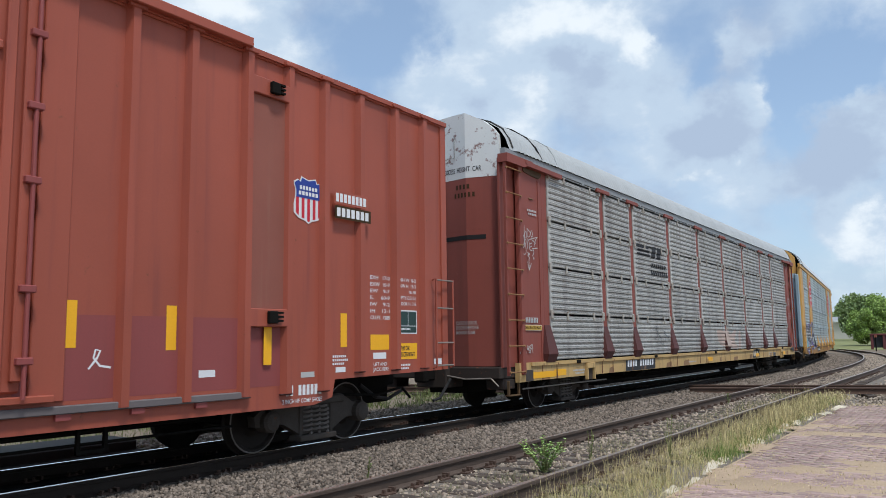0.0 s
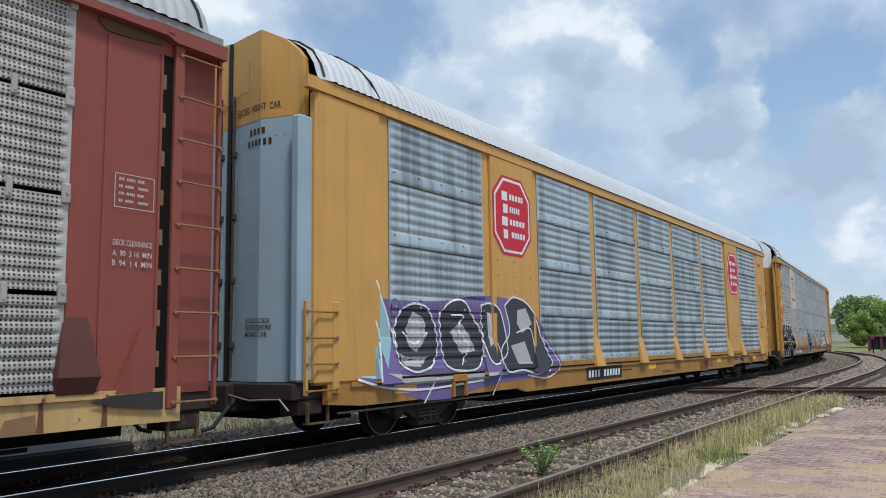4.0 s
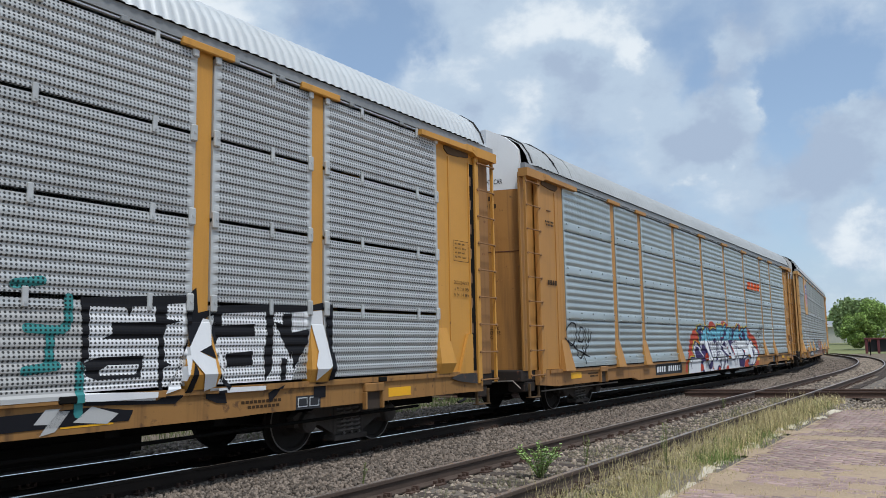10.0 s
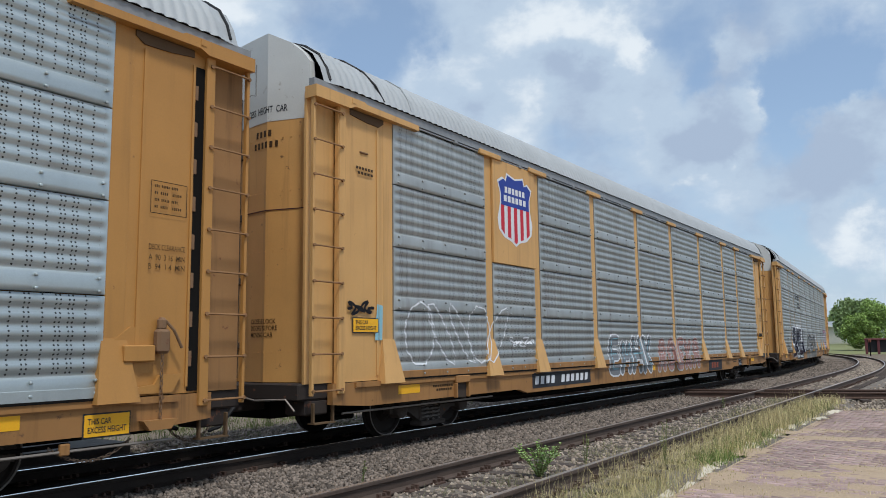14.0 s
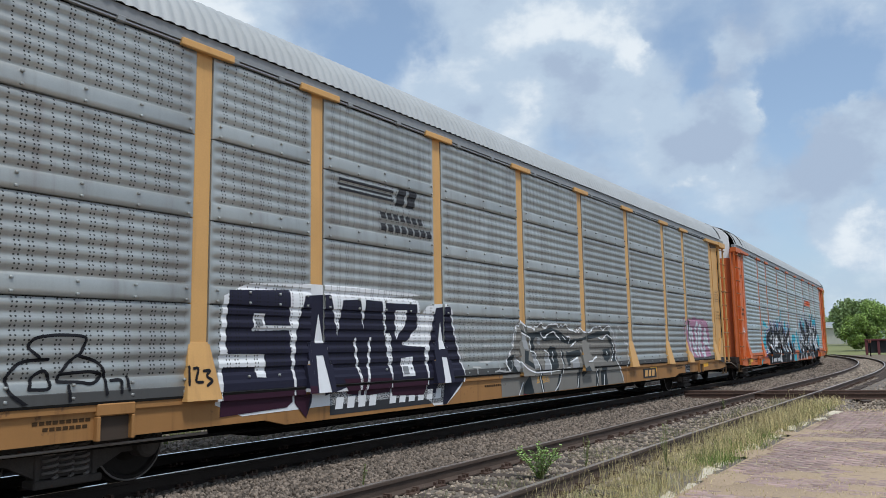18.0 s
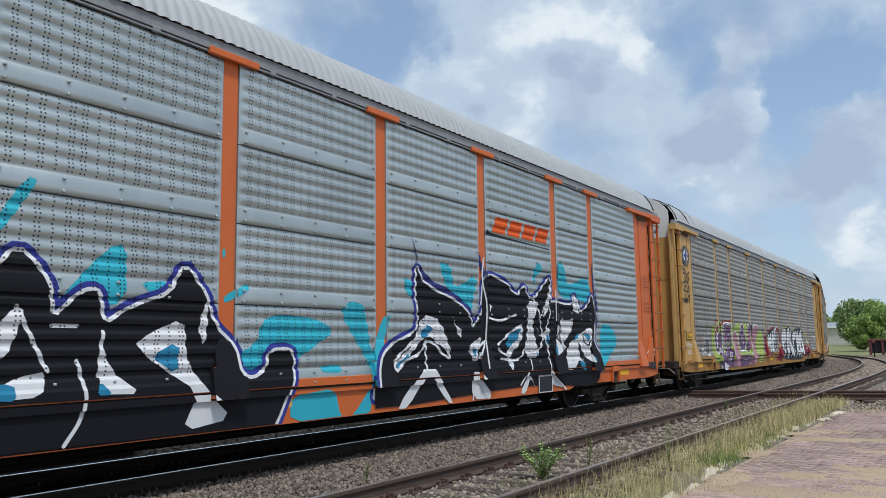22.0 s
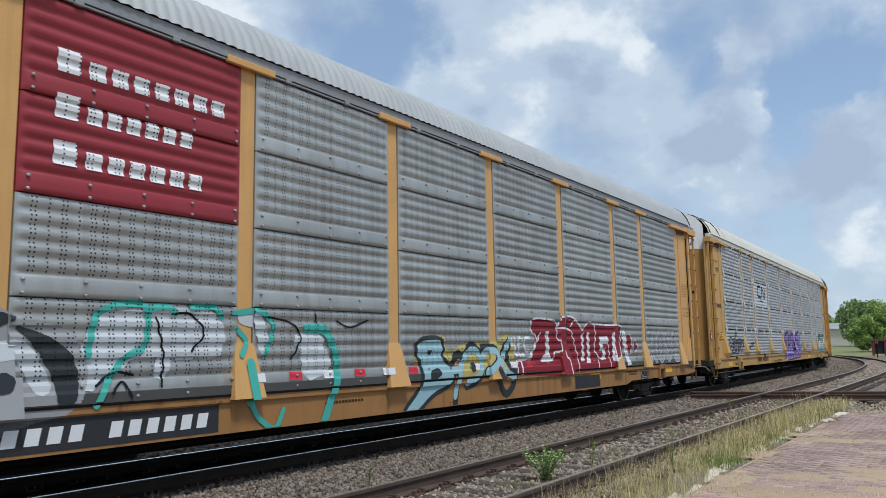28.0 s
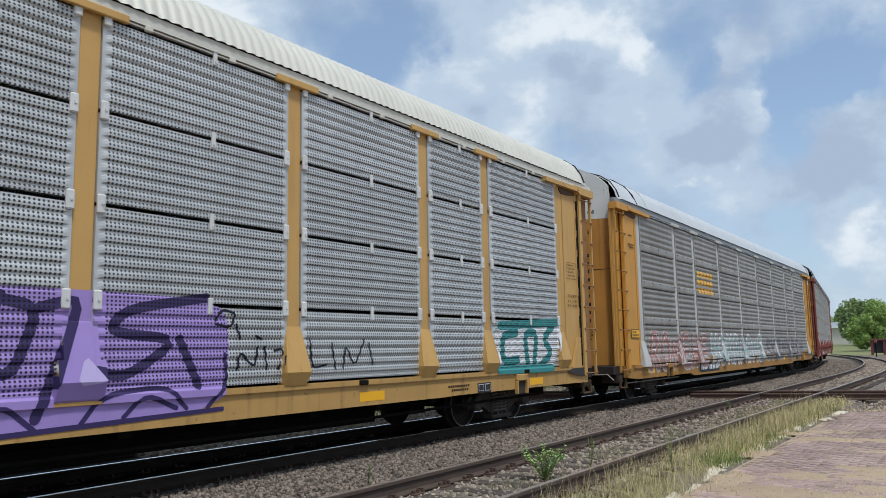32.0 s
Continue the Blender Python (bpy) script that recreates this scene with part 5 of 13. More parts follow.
def tree(x, y, z, height, width, n, label, leaf, material_, low=0.15, name="tree"):
    root = tagged(new(name), label, "tree")
    root.matrix_basis = pose(x, y, z)
    b = bmesh.new()
    add_rod(b, [(0, 0, -0.3), (0.05, 0, height * 0.3), (0.1, 0.1, height * 0.75)], height * 0.022, 7)
    blobs = []
    for k in range(34):
        a, r = rng.uniform(0, math.tau), width * 0.5 * math.sqrt(rng.uniform(0.02, 0.72))
        h = height * rng.uniform(low + 0.06, 0.88)
        c = Vector((math.cos(a) * r, math.sin(a) * r, h))
        shrink = 1 - 0.55 * max(0, (h / height - 0.5) * 2) ** 1.5
        c.x, c.y = c.x * shrink, c.y * shrink
        blobs.append((c, width * rng.uniform(0.09, 0.20)))
        add_rod(b, [(0.03, 0, height * rng.uniform(0.12, 0.4)), c * 0.6 + Vector((0, 0, height * 0.12)), c], height * 0.006, 5)
    part("trunk", b, BARK, root)
    per = n // len(blobs)
    vs, fs = [], []
    for c, r in blobs:
        d = rng.normal(size=(per, 3))
        d /= np.linalg.norm(d, axis=1, keepdims=True)
        p = np.array(c) + d * (r * rng.uniform(0.55, 1.08, per) ** 0.7)[:, None]
        p[:, 2] = np.maximum(p[:, 2], height * low * rng.uniform(0.1, 1.2, per))
        m = turns(per)
        s = leaf * rng.uniform(0.6, 1.4, per)
        quad = np.array([(-0.5, 0, 0), (0, -0.3, 0.08), (0.5, 0, 0), (0, 0.3, 0.08)])
        q = np.einsum("nij,kj->nki", m, quad) * s[:, None, None] + p[:, None, :]
        vs.append(q.reshape(-1, 3))
    v = np.concatenate(vs)
    f = (np.arange(len(v) // 4) * 4)[:, None] + np.arange(4)
    ob = joined("crown", v, f, material_, "", "", kind="")
    ob.parent = root
    return root


tree(-3.4, 124.4, 0.3, 6.6, 7.4, 20000, "round green bushy tree beyond the bend", 0.26, CROWN, 0.04)
tree(1.6, 127.0, 0.3, 6.2, 6.8, 16000, "green bushy tree beside another", 0.26, CROWN, 0.04)
tree(-9.0, 170.0, 0.75, 9.4, 10.0, 7000, "dark green tree behind the field", 0.6, CROWN_FAR, 0.15)
tree(0.5, 168.0, 0.75, 8.6, 9.5, 5000, "dark green tree behind the field", 0.6, CROWN_FAR, 0.15)
for k in range(16):
    tree(-75 + k * 7.5 + rng.uniform(-2, 2), 236 + rng.uniform(-8, 14), 0.9, rng.uniform(6.5, 9.0), rng.uniform(9, 13), 2200, "tree of the distant tree line", 1.0, CROWN_FAR, 0.1)

FIELD = mat("mown_field", (0.20, 0.21, 0.085), 0.95, vary=0.2, scale=0.15, grain=0.15, grain_scale=3)


def build_platform():
    """A low concrete edge beyond the main track, its shade put into the colour."""
    root = tagged(new("low_wall"), "low sooty concrete wall with a dusty top beyond the track", "low wall", kind="structure")
    part("wall_body", box(-3.3, -30.0, -0.45, -2.35, 7.72, -0.04, 0.02), mat("shade_dark_concrete", (0.035, 0.033, 0.032), 0.9, vary=0.25, streak=0.3), root)
    part("dusty_top", box(-3.3, -30.0, -0.036, -2.38, 7.70, -0.02), mat("dark_top_concrete", (0.05, 0.048, 0.045), 0.9, vary=0.3, spots=0.3, spot_color=(0.05, 0.05, 0.045)), root)


build_platform()


def build_far():
    # the mown field beyond the bend
    vs, fs, n = [], [], 26
    for i in range(n):
        for j in range(8):
            x, y = -160 + i * 13, 103 + j * 19
            vs.append((x, y, ground_height(x, y) + 0.02))
    for i in range(n - 1):
        for j in range(7):
            a = i * 8 + j
            fs.append((a, a + 8, a + 9, a + 1))
    tagged(new("field", mesh_from("field", vs, fs, FIELD)), "mown yellow-green field beyond the railway bend", "field", kind="structure")
    # long low shed
    shed = tagged(new("shed"), "long low cream metal shed with a shallow grey roof", "shed")
    shed.matrix_basis = pose(-28.0, 200.0, 0.85, 0, 0, 6)
    wallm = mat("cream_cladding", (0.55, 0.53, 0.47), 0.7, vary=0.06)
    b = box(-14, -5, -0.6, 14, 5, 4.1)
    part("wall", b, wallm, shed)
    b = bmesh.new()
    for k in range(47):
        x = -13.9 + k * 0.6
        add_box(b, x - 0.05, -5.05, 0.0, x + 0.05, -5.0, 4.05)
    part("cladding_ribs", b, wallm, shed)
    b = prism([(-5.5, 4.05), (0, 5.05), (5.5, 4.05), (5.5, 4.18), (0, 5.2), (-5.5, 4.18)], "x", -14.4, 14.4)
    part("roof", b, mat("grey_sheet_roof", (0.33, 0.34, 0.35), 0.5, 0.2), shed)
    part("fascia", box(-14.4, -5.56, 3.82, 14.4, -5.5, 4.2), WHITEP, shed)
    part("door", box(2.0, -5.08, 0.0, 4.4, -5.0, 2.9), mat("pale_blue_door", (0.50, 0.56, 0.60), 0.6), shed)
    # maroon stand by the track, kind unknown; dark panel painted for its shaded gaps
    rack = tagged(new("signal_case"), "low maroon rack with a dark panel behind its posts", "cabinet")
    rack.matrix_basis = pose(0.2, 104.6, 0.12, 0, 0, 8)
    maroon = mat("maroon_paint", (0.13, 0.035, 0.04), 0.6)
    for x in (-1.9, -0.65, 0.6, 1.9):
        part("post", box(x - 0.14, -0.14, -0.3, x + 0.14, 0.14, 1.55, 0.02), maroon, rack)
    part("top_rail", box(-2.1, -0.2, 1.42, 2.1, 0.2, 1.62, 0.03), maroon, rack)
    part("back", box(-1.9, 0.12, 0.0, 1.9, 0.2, 1.42), mat("rack_gap_shade", (0.02, 0.02, 0.025), 0.7), rack)
    pole = tagged(new("marker_post"), "thin dark marker post beside the far track", "post")
    pole.matrix_basis = pose(-0.6, 97.0, 0.0)
    part("shaft", rod([(0, 0, -0.3), (0, 0, 1.55)], 0.06, 8), DARK, pole)
    part("cap", box(-0.12, -0.05, 1.3, 0.12, 0.05, 1.6, 0.01), mat("post_cap", (0.30, 0.10, 0.06), 0.6), pole)


build_far()

from mathutils.geometry import tessellate_polygon

# ---- painted marks that follow the ribs, posts and sills ----


HOLES_A, HOLES_B = (0.043, 0.043, 0.20, 17, 0.215), (0.046, 0.040, 0.27, 0.0, 0.0)
PAINTS = {}


def on_holes(material_, kind):
    """The same paint where it lies on perforated sheet."""
    if material_.name not in PAINTS:
        return material_
    rgb, rough = PAINTS[material_.name]
    return mat(material_.name + "_on_sheet_" + kind, rgb, rough + 0.15, vary=0.06, scale=2.0, grain=0.05, streak=0.12, streak_color=tuple(c * 0.45 for c in rgb), spec=0.2,
               holes=HOLES_A[:4] + (1.16,) if kind == "a" else HOLES_B[:4] + (1.05,))


def paint_of(name, rgb, rough=0.5):
    PAINTS[name] = (rgb, rough)
    return mat(name, rgb, rough + 0.15, vary=0.05, scale=2.0, grain=0.04, streak=0.10, streak_color=tuple(c * 0.45 for c in rgb), spec=0.2)


P_WHITE = paint_of("white_spray", (0.72, 0.73, 0.74))
P_BLACK = paint_of("black_spray", (0.009, 0.009, 0.012))
P_NAVY = paint_of("navy_spray", (0.018, 0.018, 0.035))
P_CYAN = paint_of("cyan_spray", (0.045, 0.42, 0.53))
P_SKY = paint_of("pale_blue_spray", (0.28, 0.52, 0.60))
P_BLUE = paint_of("deep_blue_spray", (0.035, 0.045, 0.26))
P_RED = paint_of("red_spray", (0.46, 0.065, 0.035))
P_WINE = paint_of("wine_red_spray", (0.24, 0.022, 0.035))
P_MINT = paint_of("mint_spray", (0.10, 0.40, 0.35))
P_LILAC = paint_of("lilac_spray", (0.34, 0.24, 0.55))
P_GREY = paint_of("grey_spray", (0.20, 0.21, 0.22))
P_CHALK = paint_of("faded_white_spray", (0.46, 0.46, 0.45))
P_TEAL = paint_of("teal_spray", (0.05, 0.24, 0.24))
P_DULLRED = paint_of("faded_red_spray", (0.38, 0.21, 0.18))
P_YEL = paint_of("yellow_spray", (0.62, 0.52, 0.06))
P_SKYBLUE = paint_of("sky_blue_spray", (0.17, 0.47, 0.58))
P_VIOLET = paint_of("dark_violet_spray", (0.042, 0.030, 0.10))
P_PLUM = paint_of("dark_plum_spray", (0.035, 0.010, 0.022))
P_ROSE = paint_of("rose_spray", (0.37, 0.185, 0.265))
P_SILVERY = paint_of("silver_spray", (0.52, 0.56, 0.58))
P_AQUA = paint_of("sea_blue_spray", (0.03, 0.22, 0.38))
P_NAVYBLUE = paint_of("ink_blue_spray", (0.03, 0.035, 0.16))
P_ROSEPINK = paint_of("dusky_pink_spray", (0.46, 0.22, 0.29))
P_TURQ = paint_of("turquoise_spray", (0.07, 0.40, 0.34))
P_YELPALE = paint_of("faded_yellow_spray", (0.46, 0.40, 0.14))
P_ASH = paint_of("ash_grey_spray", (0.31, 0.32, 0.325))
P_DUN = paint_of("dun_grey_spray", (0.205, 0.195, 0.175))
P_GRAPE = paint_of("grape_spray", (0.17, 0.13, 0.29))
P_SLATE = paint_of("slate_spray", (0.055, 0.06, 0.072))
P_INK = paint_of("ink_grey_spray", (0.03, 0.038, 0.042))
P_PLUMGREY = paint_of("plum_grey_spray", (0.155, 0.085, 0.165))
P_FADEPINK = paint_of("faded_pink_spray", (0.52, 0.25, 0.33))
P_FADELIME = paint_of("faded_lime_spray", (0.40, 0.50, 0.13))
P_PALEBLUE = paint_of("powder_blue_spray", (0.30, 0.48, 0.53))
P_LILACPALE = paint_of("pale_lilac_spray", (0.48, 0.40, 0.66))
L_BLUE = paint_of("shield_blue", (0.035, 0.065, 0.30))
L_RED = paint_of("shield_red", (0.55, 0.035, 0.055))
L_ORANGE = paint_of("orange_mark", (0.72, 0.11, 0.02))
L_CREAM = paint_of("cream_plate", (0.66, 0.55, 0.42))
L_DARK = paint_of("dark_mark", (0.035, 0.036, 0.04))
L_STEN = paint_of("stencil_brown", (0.055, 0.03, 0.012))
L_SILVER = paint_of("silver_mark", (0.55, 0.57, 0.58))


def clip(poly, axis, limit, above):
    out = []
    for i, p in enumerate(poly):
        q = poly[(i + 1) % len(poly)]
        a, b = p[axis] - limit, q[axis] - limit
        if not above:
            a, b = -a, -b
        if a >= 0:
            out.append(p)
        if (a > 0 > b) or (a < 0 < b):
            t = a / (a - b)
            out.append((p[0] + (q[0] - p[0]) * t, p[1] + (q[1] - p[1]) * t))
    return out


def sill_steps(low=0.512):
    up = 0.0 if low < 0.6 else 0.08
    return [(low, 1.565), (0.8499 + up, 1.565), (0.85 + up, 1.60), (0.925 + up, 1.60)]


def face_lines(kind):
    """The wagon side's outlines, as (height, distance out) pairs: over a bay, over a post, over a post's foot, at the corner."""
    low, rows = (0.512, ROWS) if kind == "a" else (0.65, ROWS_HIGH)
    bay = sill_steps(low)
    if kind == "a":
        bay += [(0.955, 1.612), (1.045, 1.612)]
    for j in range(len(rows) - 1):
        bay += [(z, SIDE + x) for x, z in (profile_a if kind == "a" else profile_b)(rows[j], rows[j + 1]) if kind != "a" or z > 1.046]
    bay += [(5.2, SIDE)]
    flare = [(0.86, SIDE + 0.117), (1.52, SIDE + POST_OUT + 0.009)] if kind == "a" else [(0.985, SIDE + 0.037), (1.15, SIDE + 0.110), (1.72, SIDE + POST_OUT + 0.009)]
    post = sill_steps(low)[:2] + flare + [(flare[-1][0] + 0.01, SIDE + POST_OUT), (5.2, SIDE + POST_OUT)]
    corner = sill_steps(low) + [(1.01, 1.563), (5.2, 1.563)]
    plate = sill_steps(low) + [(0.955, 1.612), (1.045, 1.612), (1.05, SIDE + 0.023), (5.2, SIDE + 0.023)]
    return {"bay": bay, "post": post, "corner": corner, "plate": plate}


def foot_line(above, z, kind):
    """Beside a post: its flared foot up to a height, the bay or the corner above it."""
    if kind == "a":
        flare = [(above[1][0] + 0.01, SIDE + 0.117), (z, SIDE + 0.118 - 0.205 * (z - 0.86))]
    else:
        flare = [(0.985, SIDE + 0.038), (1.15, SIDE + 0.111), (z, SIDE + 0.112 - 0.223 * (z - 1.15))]
    return above[:2] + flare + [(z + 0.0001, SIDE)] + [q for q in above if q[0] > z + 0.01]


FACES = {k: face_lines(k) for k in "ab"}
for _k in FACES:
    for _n in ("bay", "corner"):
        FACES[_k]["low_" + _n], FACES[_k]["high_" + _n] = foot_line(FACES[_k][_n], 1.22 if _k == "a" else 1.36, _k), foot_line(FACES[_k][_n], 1.50 if _k == "a" else 1.70, _k)
CELLS = [(-1.0, POSTS[0] - 0.245, "corner")]
for _i, _p in enumerate(POSTS):
    _l, _r = "corner" if _i == 0 else "bay", "corner" if _i == len(POSTS) - 1 else "bay"
    CELLS += [(_p - 0.245, _p - 0.185, "low_" + _l), (_p - 0.185, _p - 0.13, "high_" + _l), (_p - 0.13, _p + 0.13, "post"), (_p + 0.13, _p + 0.185, "high_" + _r), (_p + 0.185, _p + 0.245, "low_" + _r)]
    CELLS.append((_p + 0.245, POSTS[_i + 1] - 0.245, "bay") if _r == "bay" else (_p + 0.245, 99.0, "corner"))


SPAN = {"pos": (1.50, 5.0), "hig": (1.22, 1.50), "low": (0.93, 1.22)}


def lay(car, name, tris, material_, layer=1, kind="a", label="", flat=None):
    """Paints flat triangles of (along, up) onto the wagon's side, cut at every fold of it. Kind c: ribbed sheet, but for two smooth bays."""
    smooth, kind = kind == "c", "a" if kind == "c" else kind
    verts, faces, sheet = [], [], []
    lift = 0.0035 * layer
    for tri in tris:
        y_lo, y_hi = min(p[0] for p in tri), max(p[0] for p in tri)
        for a, b, what in CELLS if flat is None else ((-99, 99, "flat"),):
            if b <= y_lo or a >= y_hi:
                continue
            if smooth and what == "bay" and (4.6 < a < 6.0 or 20.8 < a < 22.0):
                what = "plate"
            poly = list(tri)
            if a > y_lo:
                poly = clip(poly, 0, a, True)
            if b < y_hi and len(poly) > 2:
                poly = clip(poly, 0, b, False)
            if len(poly) < 3:
                continue
            line = FACES[kind][what] if flat is None else [(-9.0, flat), (9.0, flat)]
            z_lo, z_hi = min(p[1] for p in poly), max(p[1] for p in poly)
            for (z0, x0), (z1, x1) in zip(line, line[1:]):
                if z1 <= z_lo or z0 >= z_hi or z1 - z0 < 1e-4:
                    continue
                if what == "bay" and kind == "a" and z0 > 0.92 and z1 < 0.97:
                    continue
                bit = poly
                if z0 > z_lo:
                    bit = clip(bit, 1, z0, True)
                if z1 < z_hi and len(bit) > 2:
                    bit = clip(bit, 1, z1, False)
                if len(bit) < 3:
                    continue
                i = len(verts)
                for y, z in bit:
                    verts.append((x0 + (x1 - x0) * (z - z0) / (z1 - z0) + lift, y, z))
                faces.append(tuple(range(i, i + len(bit))))
                sheet.append(what == "bay" and z0 > 1.0)
                # the flank of a post or foot that stands out
                if what[:3] in SPAN and a >= y_lo:
                    lo, hi = SPAN[what[:3]]
                    for (ya, za), (yb, zb) in zip(bit, bit[1:] + bit[:1]):
                        if abs(ya - a) < 1e-6 and abs(yb - a) < 1e-6 and lo < (za + zb) / 2 < hi:
                            i = len(verts)
                            verts += [(x0 + (x1 - x0) * (za - z0) / (z1 - z0) + lift, a, za), (x0 + (x1 - x0) * (zb - z0) / (z1 - z0) + lift, a, zb), (SIDE - 0.02, a - lift * 0.2, zb), (SIDE - 0.02, a - lift * 0.2, za)]
                            faces.append((i, i + 1, i + 2, i + 3))
                            sheet.append(False)
    me = mesh_from(name, verts, faces, material_)
    if any(sheet):
        me.materials.append(on_holes(material_, kind))
        me.polygons.foreach_set("material_index", [int(s) for s in sheet])
    ob = piece(name, me, car, None, label)
    return tagged(ob, kind="stuff") if len(tris) > 2 else ob


def fan(poly):
    """An outline cut into triangles."""
    return [[poly[i] for i in t] for t in tessellate_polygon([[Vector((p[0], p[1], 0)) for p in poly]])]


def rect(y0, z0, y1, z1):
    return [[(y0, z0), (y1, z0), (y1, z1)], [(y0, z0), (y1, z1), (y0, z1)]]


def stroke(points, w):
    """A sprayed line of width w through the points."""
    out = []
    n = len(points)
    sides = []
    for i in range(n):
        a, b = points[max(i - 1, 0)], points[min(i + 1, n - 1)]
        d = Vector((b[0] - a[0], b[1] - a[1]))
        d = d.normalized() if d.length > 1e-6 else Vector((1, 0))
        k = Vector((-d.y, d.x)) * w / 2
        sides.append(((points[i][0] + k.x, points[i][1] + k.y), (points[i][0] - k.x, points[i][1] - k.y)))
    for (a, b), (c, d) in zip(sides, sides[1:]):
        out += [[a, b, d], [a, d, c]]
    return out


def glyphs(body, fat, space=1.0, shear=0.0):
    cu = bpy.data.curves.new("glyphs", "FONT")
    cu.body, cu.offset, cu.space_character, cu.shear = body, fat, space, shear
    cu.resolution_u = 3
    ob = bpy.data.objects.new("glyphs", cu)
    me = bpy.data.meshes.new_from_object(ob)
    me.calc_loop_triangles()
    tris = [[tuple(me.vertices[i].co[:2]) for i in t.vertices] for t in me.loop_triangles]
    bpy.data.objects.remove(ob)
    bpy.data.curves.remove(cu)
    bpy.data.meshes.remove(me)
    return tris


def fitted(tris, within, y0, z0, y1, z1, warp=None):
    """Triangles moved from their bounds (those of within) to a box on the wagon."""
    us, vs = [p[0] for t in within for p in t], [p[1] for t in within for p in t]
    u0, v0, du, dv = min(us), min(vs), max(us) - min(us), max(vs) - min(vs)
    out = []
    for t in tris:
        q = []
        for u, v in t:
            u, v = (u - u0) / du, (v - v0) / dv
            if warp:
                u, v = warp(u, v)
            q.append((y0 + (y1 - y0) * u, z0 + (z1 - z0) * v))
        out.append(q)
    return out


def words(car, body, y0, z0, y1, z1, material_, kind="a", layer=1, fat=0.012, flat=None, name="stencil", label=""):
    t = glyphs(body, fat)
    return lay(car, name, fitted(t, t, y0, z0, y1, z1), material_, layer, kind, label, flat)


def bars(car, y0, z0, y1, z1, n, material_, kind="a", layer=1, slant=0.0, flat=None, name="stencil", gap=0.28, skip=()):
    """Writing as a row of plain blocks."""
    w = (y1 - y0) / n
    t = []
    for i in range(n):
        if i in skip:
            continue
        a, b = y0 + i * w, y0 + (i + 1 - gap) * w
        t += [[(a, z0), (b, z0), (b + slant, z1)], [(a, z0), (b + slant, z1), (a + slant, z1)]]
    return lay(car, name, t, material_, layer, kind, "", flat)


def spray(car, body, box4, coats, kind="a", space=1.0, shear=0.0, wave=0.0, name="graffiti", label="", split=None):
    """Fat spray-painted lettering in coats of (fatness, paint), widest first; split: a second paint above a height."""
    sets = [glyphs(body, f, space, shear) for f, _ in coats]

    def warp(u, v):
        return u + 0.012 * math.sin(v * 7 + u * 19), v + wave * math.sin(u * 9.0 + 1.0) * (v - 0.2)
    for k, (tris, (f, paint)) in enumerate(zip(sets, coats)):
        t = fitted(tris, sets[0], *box4, warp)
        lay(car, name if k else name + "_outline", t, paint, k + 2, kind, label if k == len(coats) - 1 else "")
        if split and k == len(coats) - 1:
            up = [c for c in (clip(q, 1, split[0], True) for q in t) if len(c) > 2]
            lay(car, name + "_fade", [[c[0], c[i], c[i + 1]] for c in up for i in range(1, len(c) - 1)], split[1], k + 3, kind)


def rounded(pts, times=1, closed=True):
    """The outline with its corners cut round."""
    pts = list(pts)
    for _ in range(times):
        out = [] if closed else [pts[0]]
        n = len(pts)
        for i in range(n if closed else n - 1):
            a, b = pts[i], pts[(i + 1) % n]
            k = 0.2
            out += [(a[0] + (b[0] - a[0]) * k, a[1] + (b[1] - a[1]) * k), (a[0] + (b[0] - a[0]) * (1 - k), a[1] + (b[1] - a[1]) * (1 - k))]
        if not closed:
            out = [pts[0]] + out[2:-1] + [pts[-1]] if len(pts) > 2 else pts
        pts = out
    return pts


def brush(pts, w):
    """A line with round ends."""
    out = stroke(pts, w)
    for p in (pts[0], pts[-1]):
        out += fan([(p[0] + w / 2 * math.cos(k * math.tau / 8), p[1] + w / 2 * math.sin(k * math.tau / 8)) for k in range(8)])
    return out


def forms(car, name, paint, layer, kind, shapes, smooth=1, label=""):
    """Filled areas of spray paint."""
    t = []
    for s in shapes:
        t += fan(rounded(s, smooth))
    return lay(car, name, t, paint, layer, kind, label)


def forms_above(car, name, paint, layer, kind, shape, height):
    s = rounded(shape, 1)
    t = [c for c in (clip(q, 1, height + 0.05 * math.sin(q[0][0] * 3), True) for q in fan(s)) if len(c) > 2]
    return lay(car, name, [[c[0], c[i], c[i + 1]] for c in t for i in range(1, len(c) - 1)], paint, layer, kind)


def lines(car, name, paint, layer, kind, w, shapes, label=""):
    """Sprayed lines of one width."""
    t = []
    for s in shapes:
        t += brush(rounded(s, 2, False) if len(s) > 2 else s, w)
    return lay(car, name, t, paint, layer, kind, label)


def blob(cy, cz, ry, rz, r, spikes=0.22, n=26):
    """A rounded, jagged outline."""
    ph = [r.uniform(0, math.tau) for _ in range(4)]
    pts = []
    for i in range(n):
        a = i * math.tau / n
        k = 1 + spikes * (0.6 * math.sin(3 * a + ph[0]) + 0.5 * math.sin(5 * a + ph[1]) + 0.3 * math.sin(8 * a + ph[2]))
        pts.append((cy + ry * k * math.cos(a), cz + rz * k * math.sin(a)))
    return pts


def shrink(pts, k):
    cy, cz = sum(p[0] for p in pts) / len(pts), sum(p[1] for p in pts) / len(pts)
    return [(cy + (p[0] - cy) * k, cz + (p[1] - cz) * k) for p in pts]


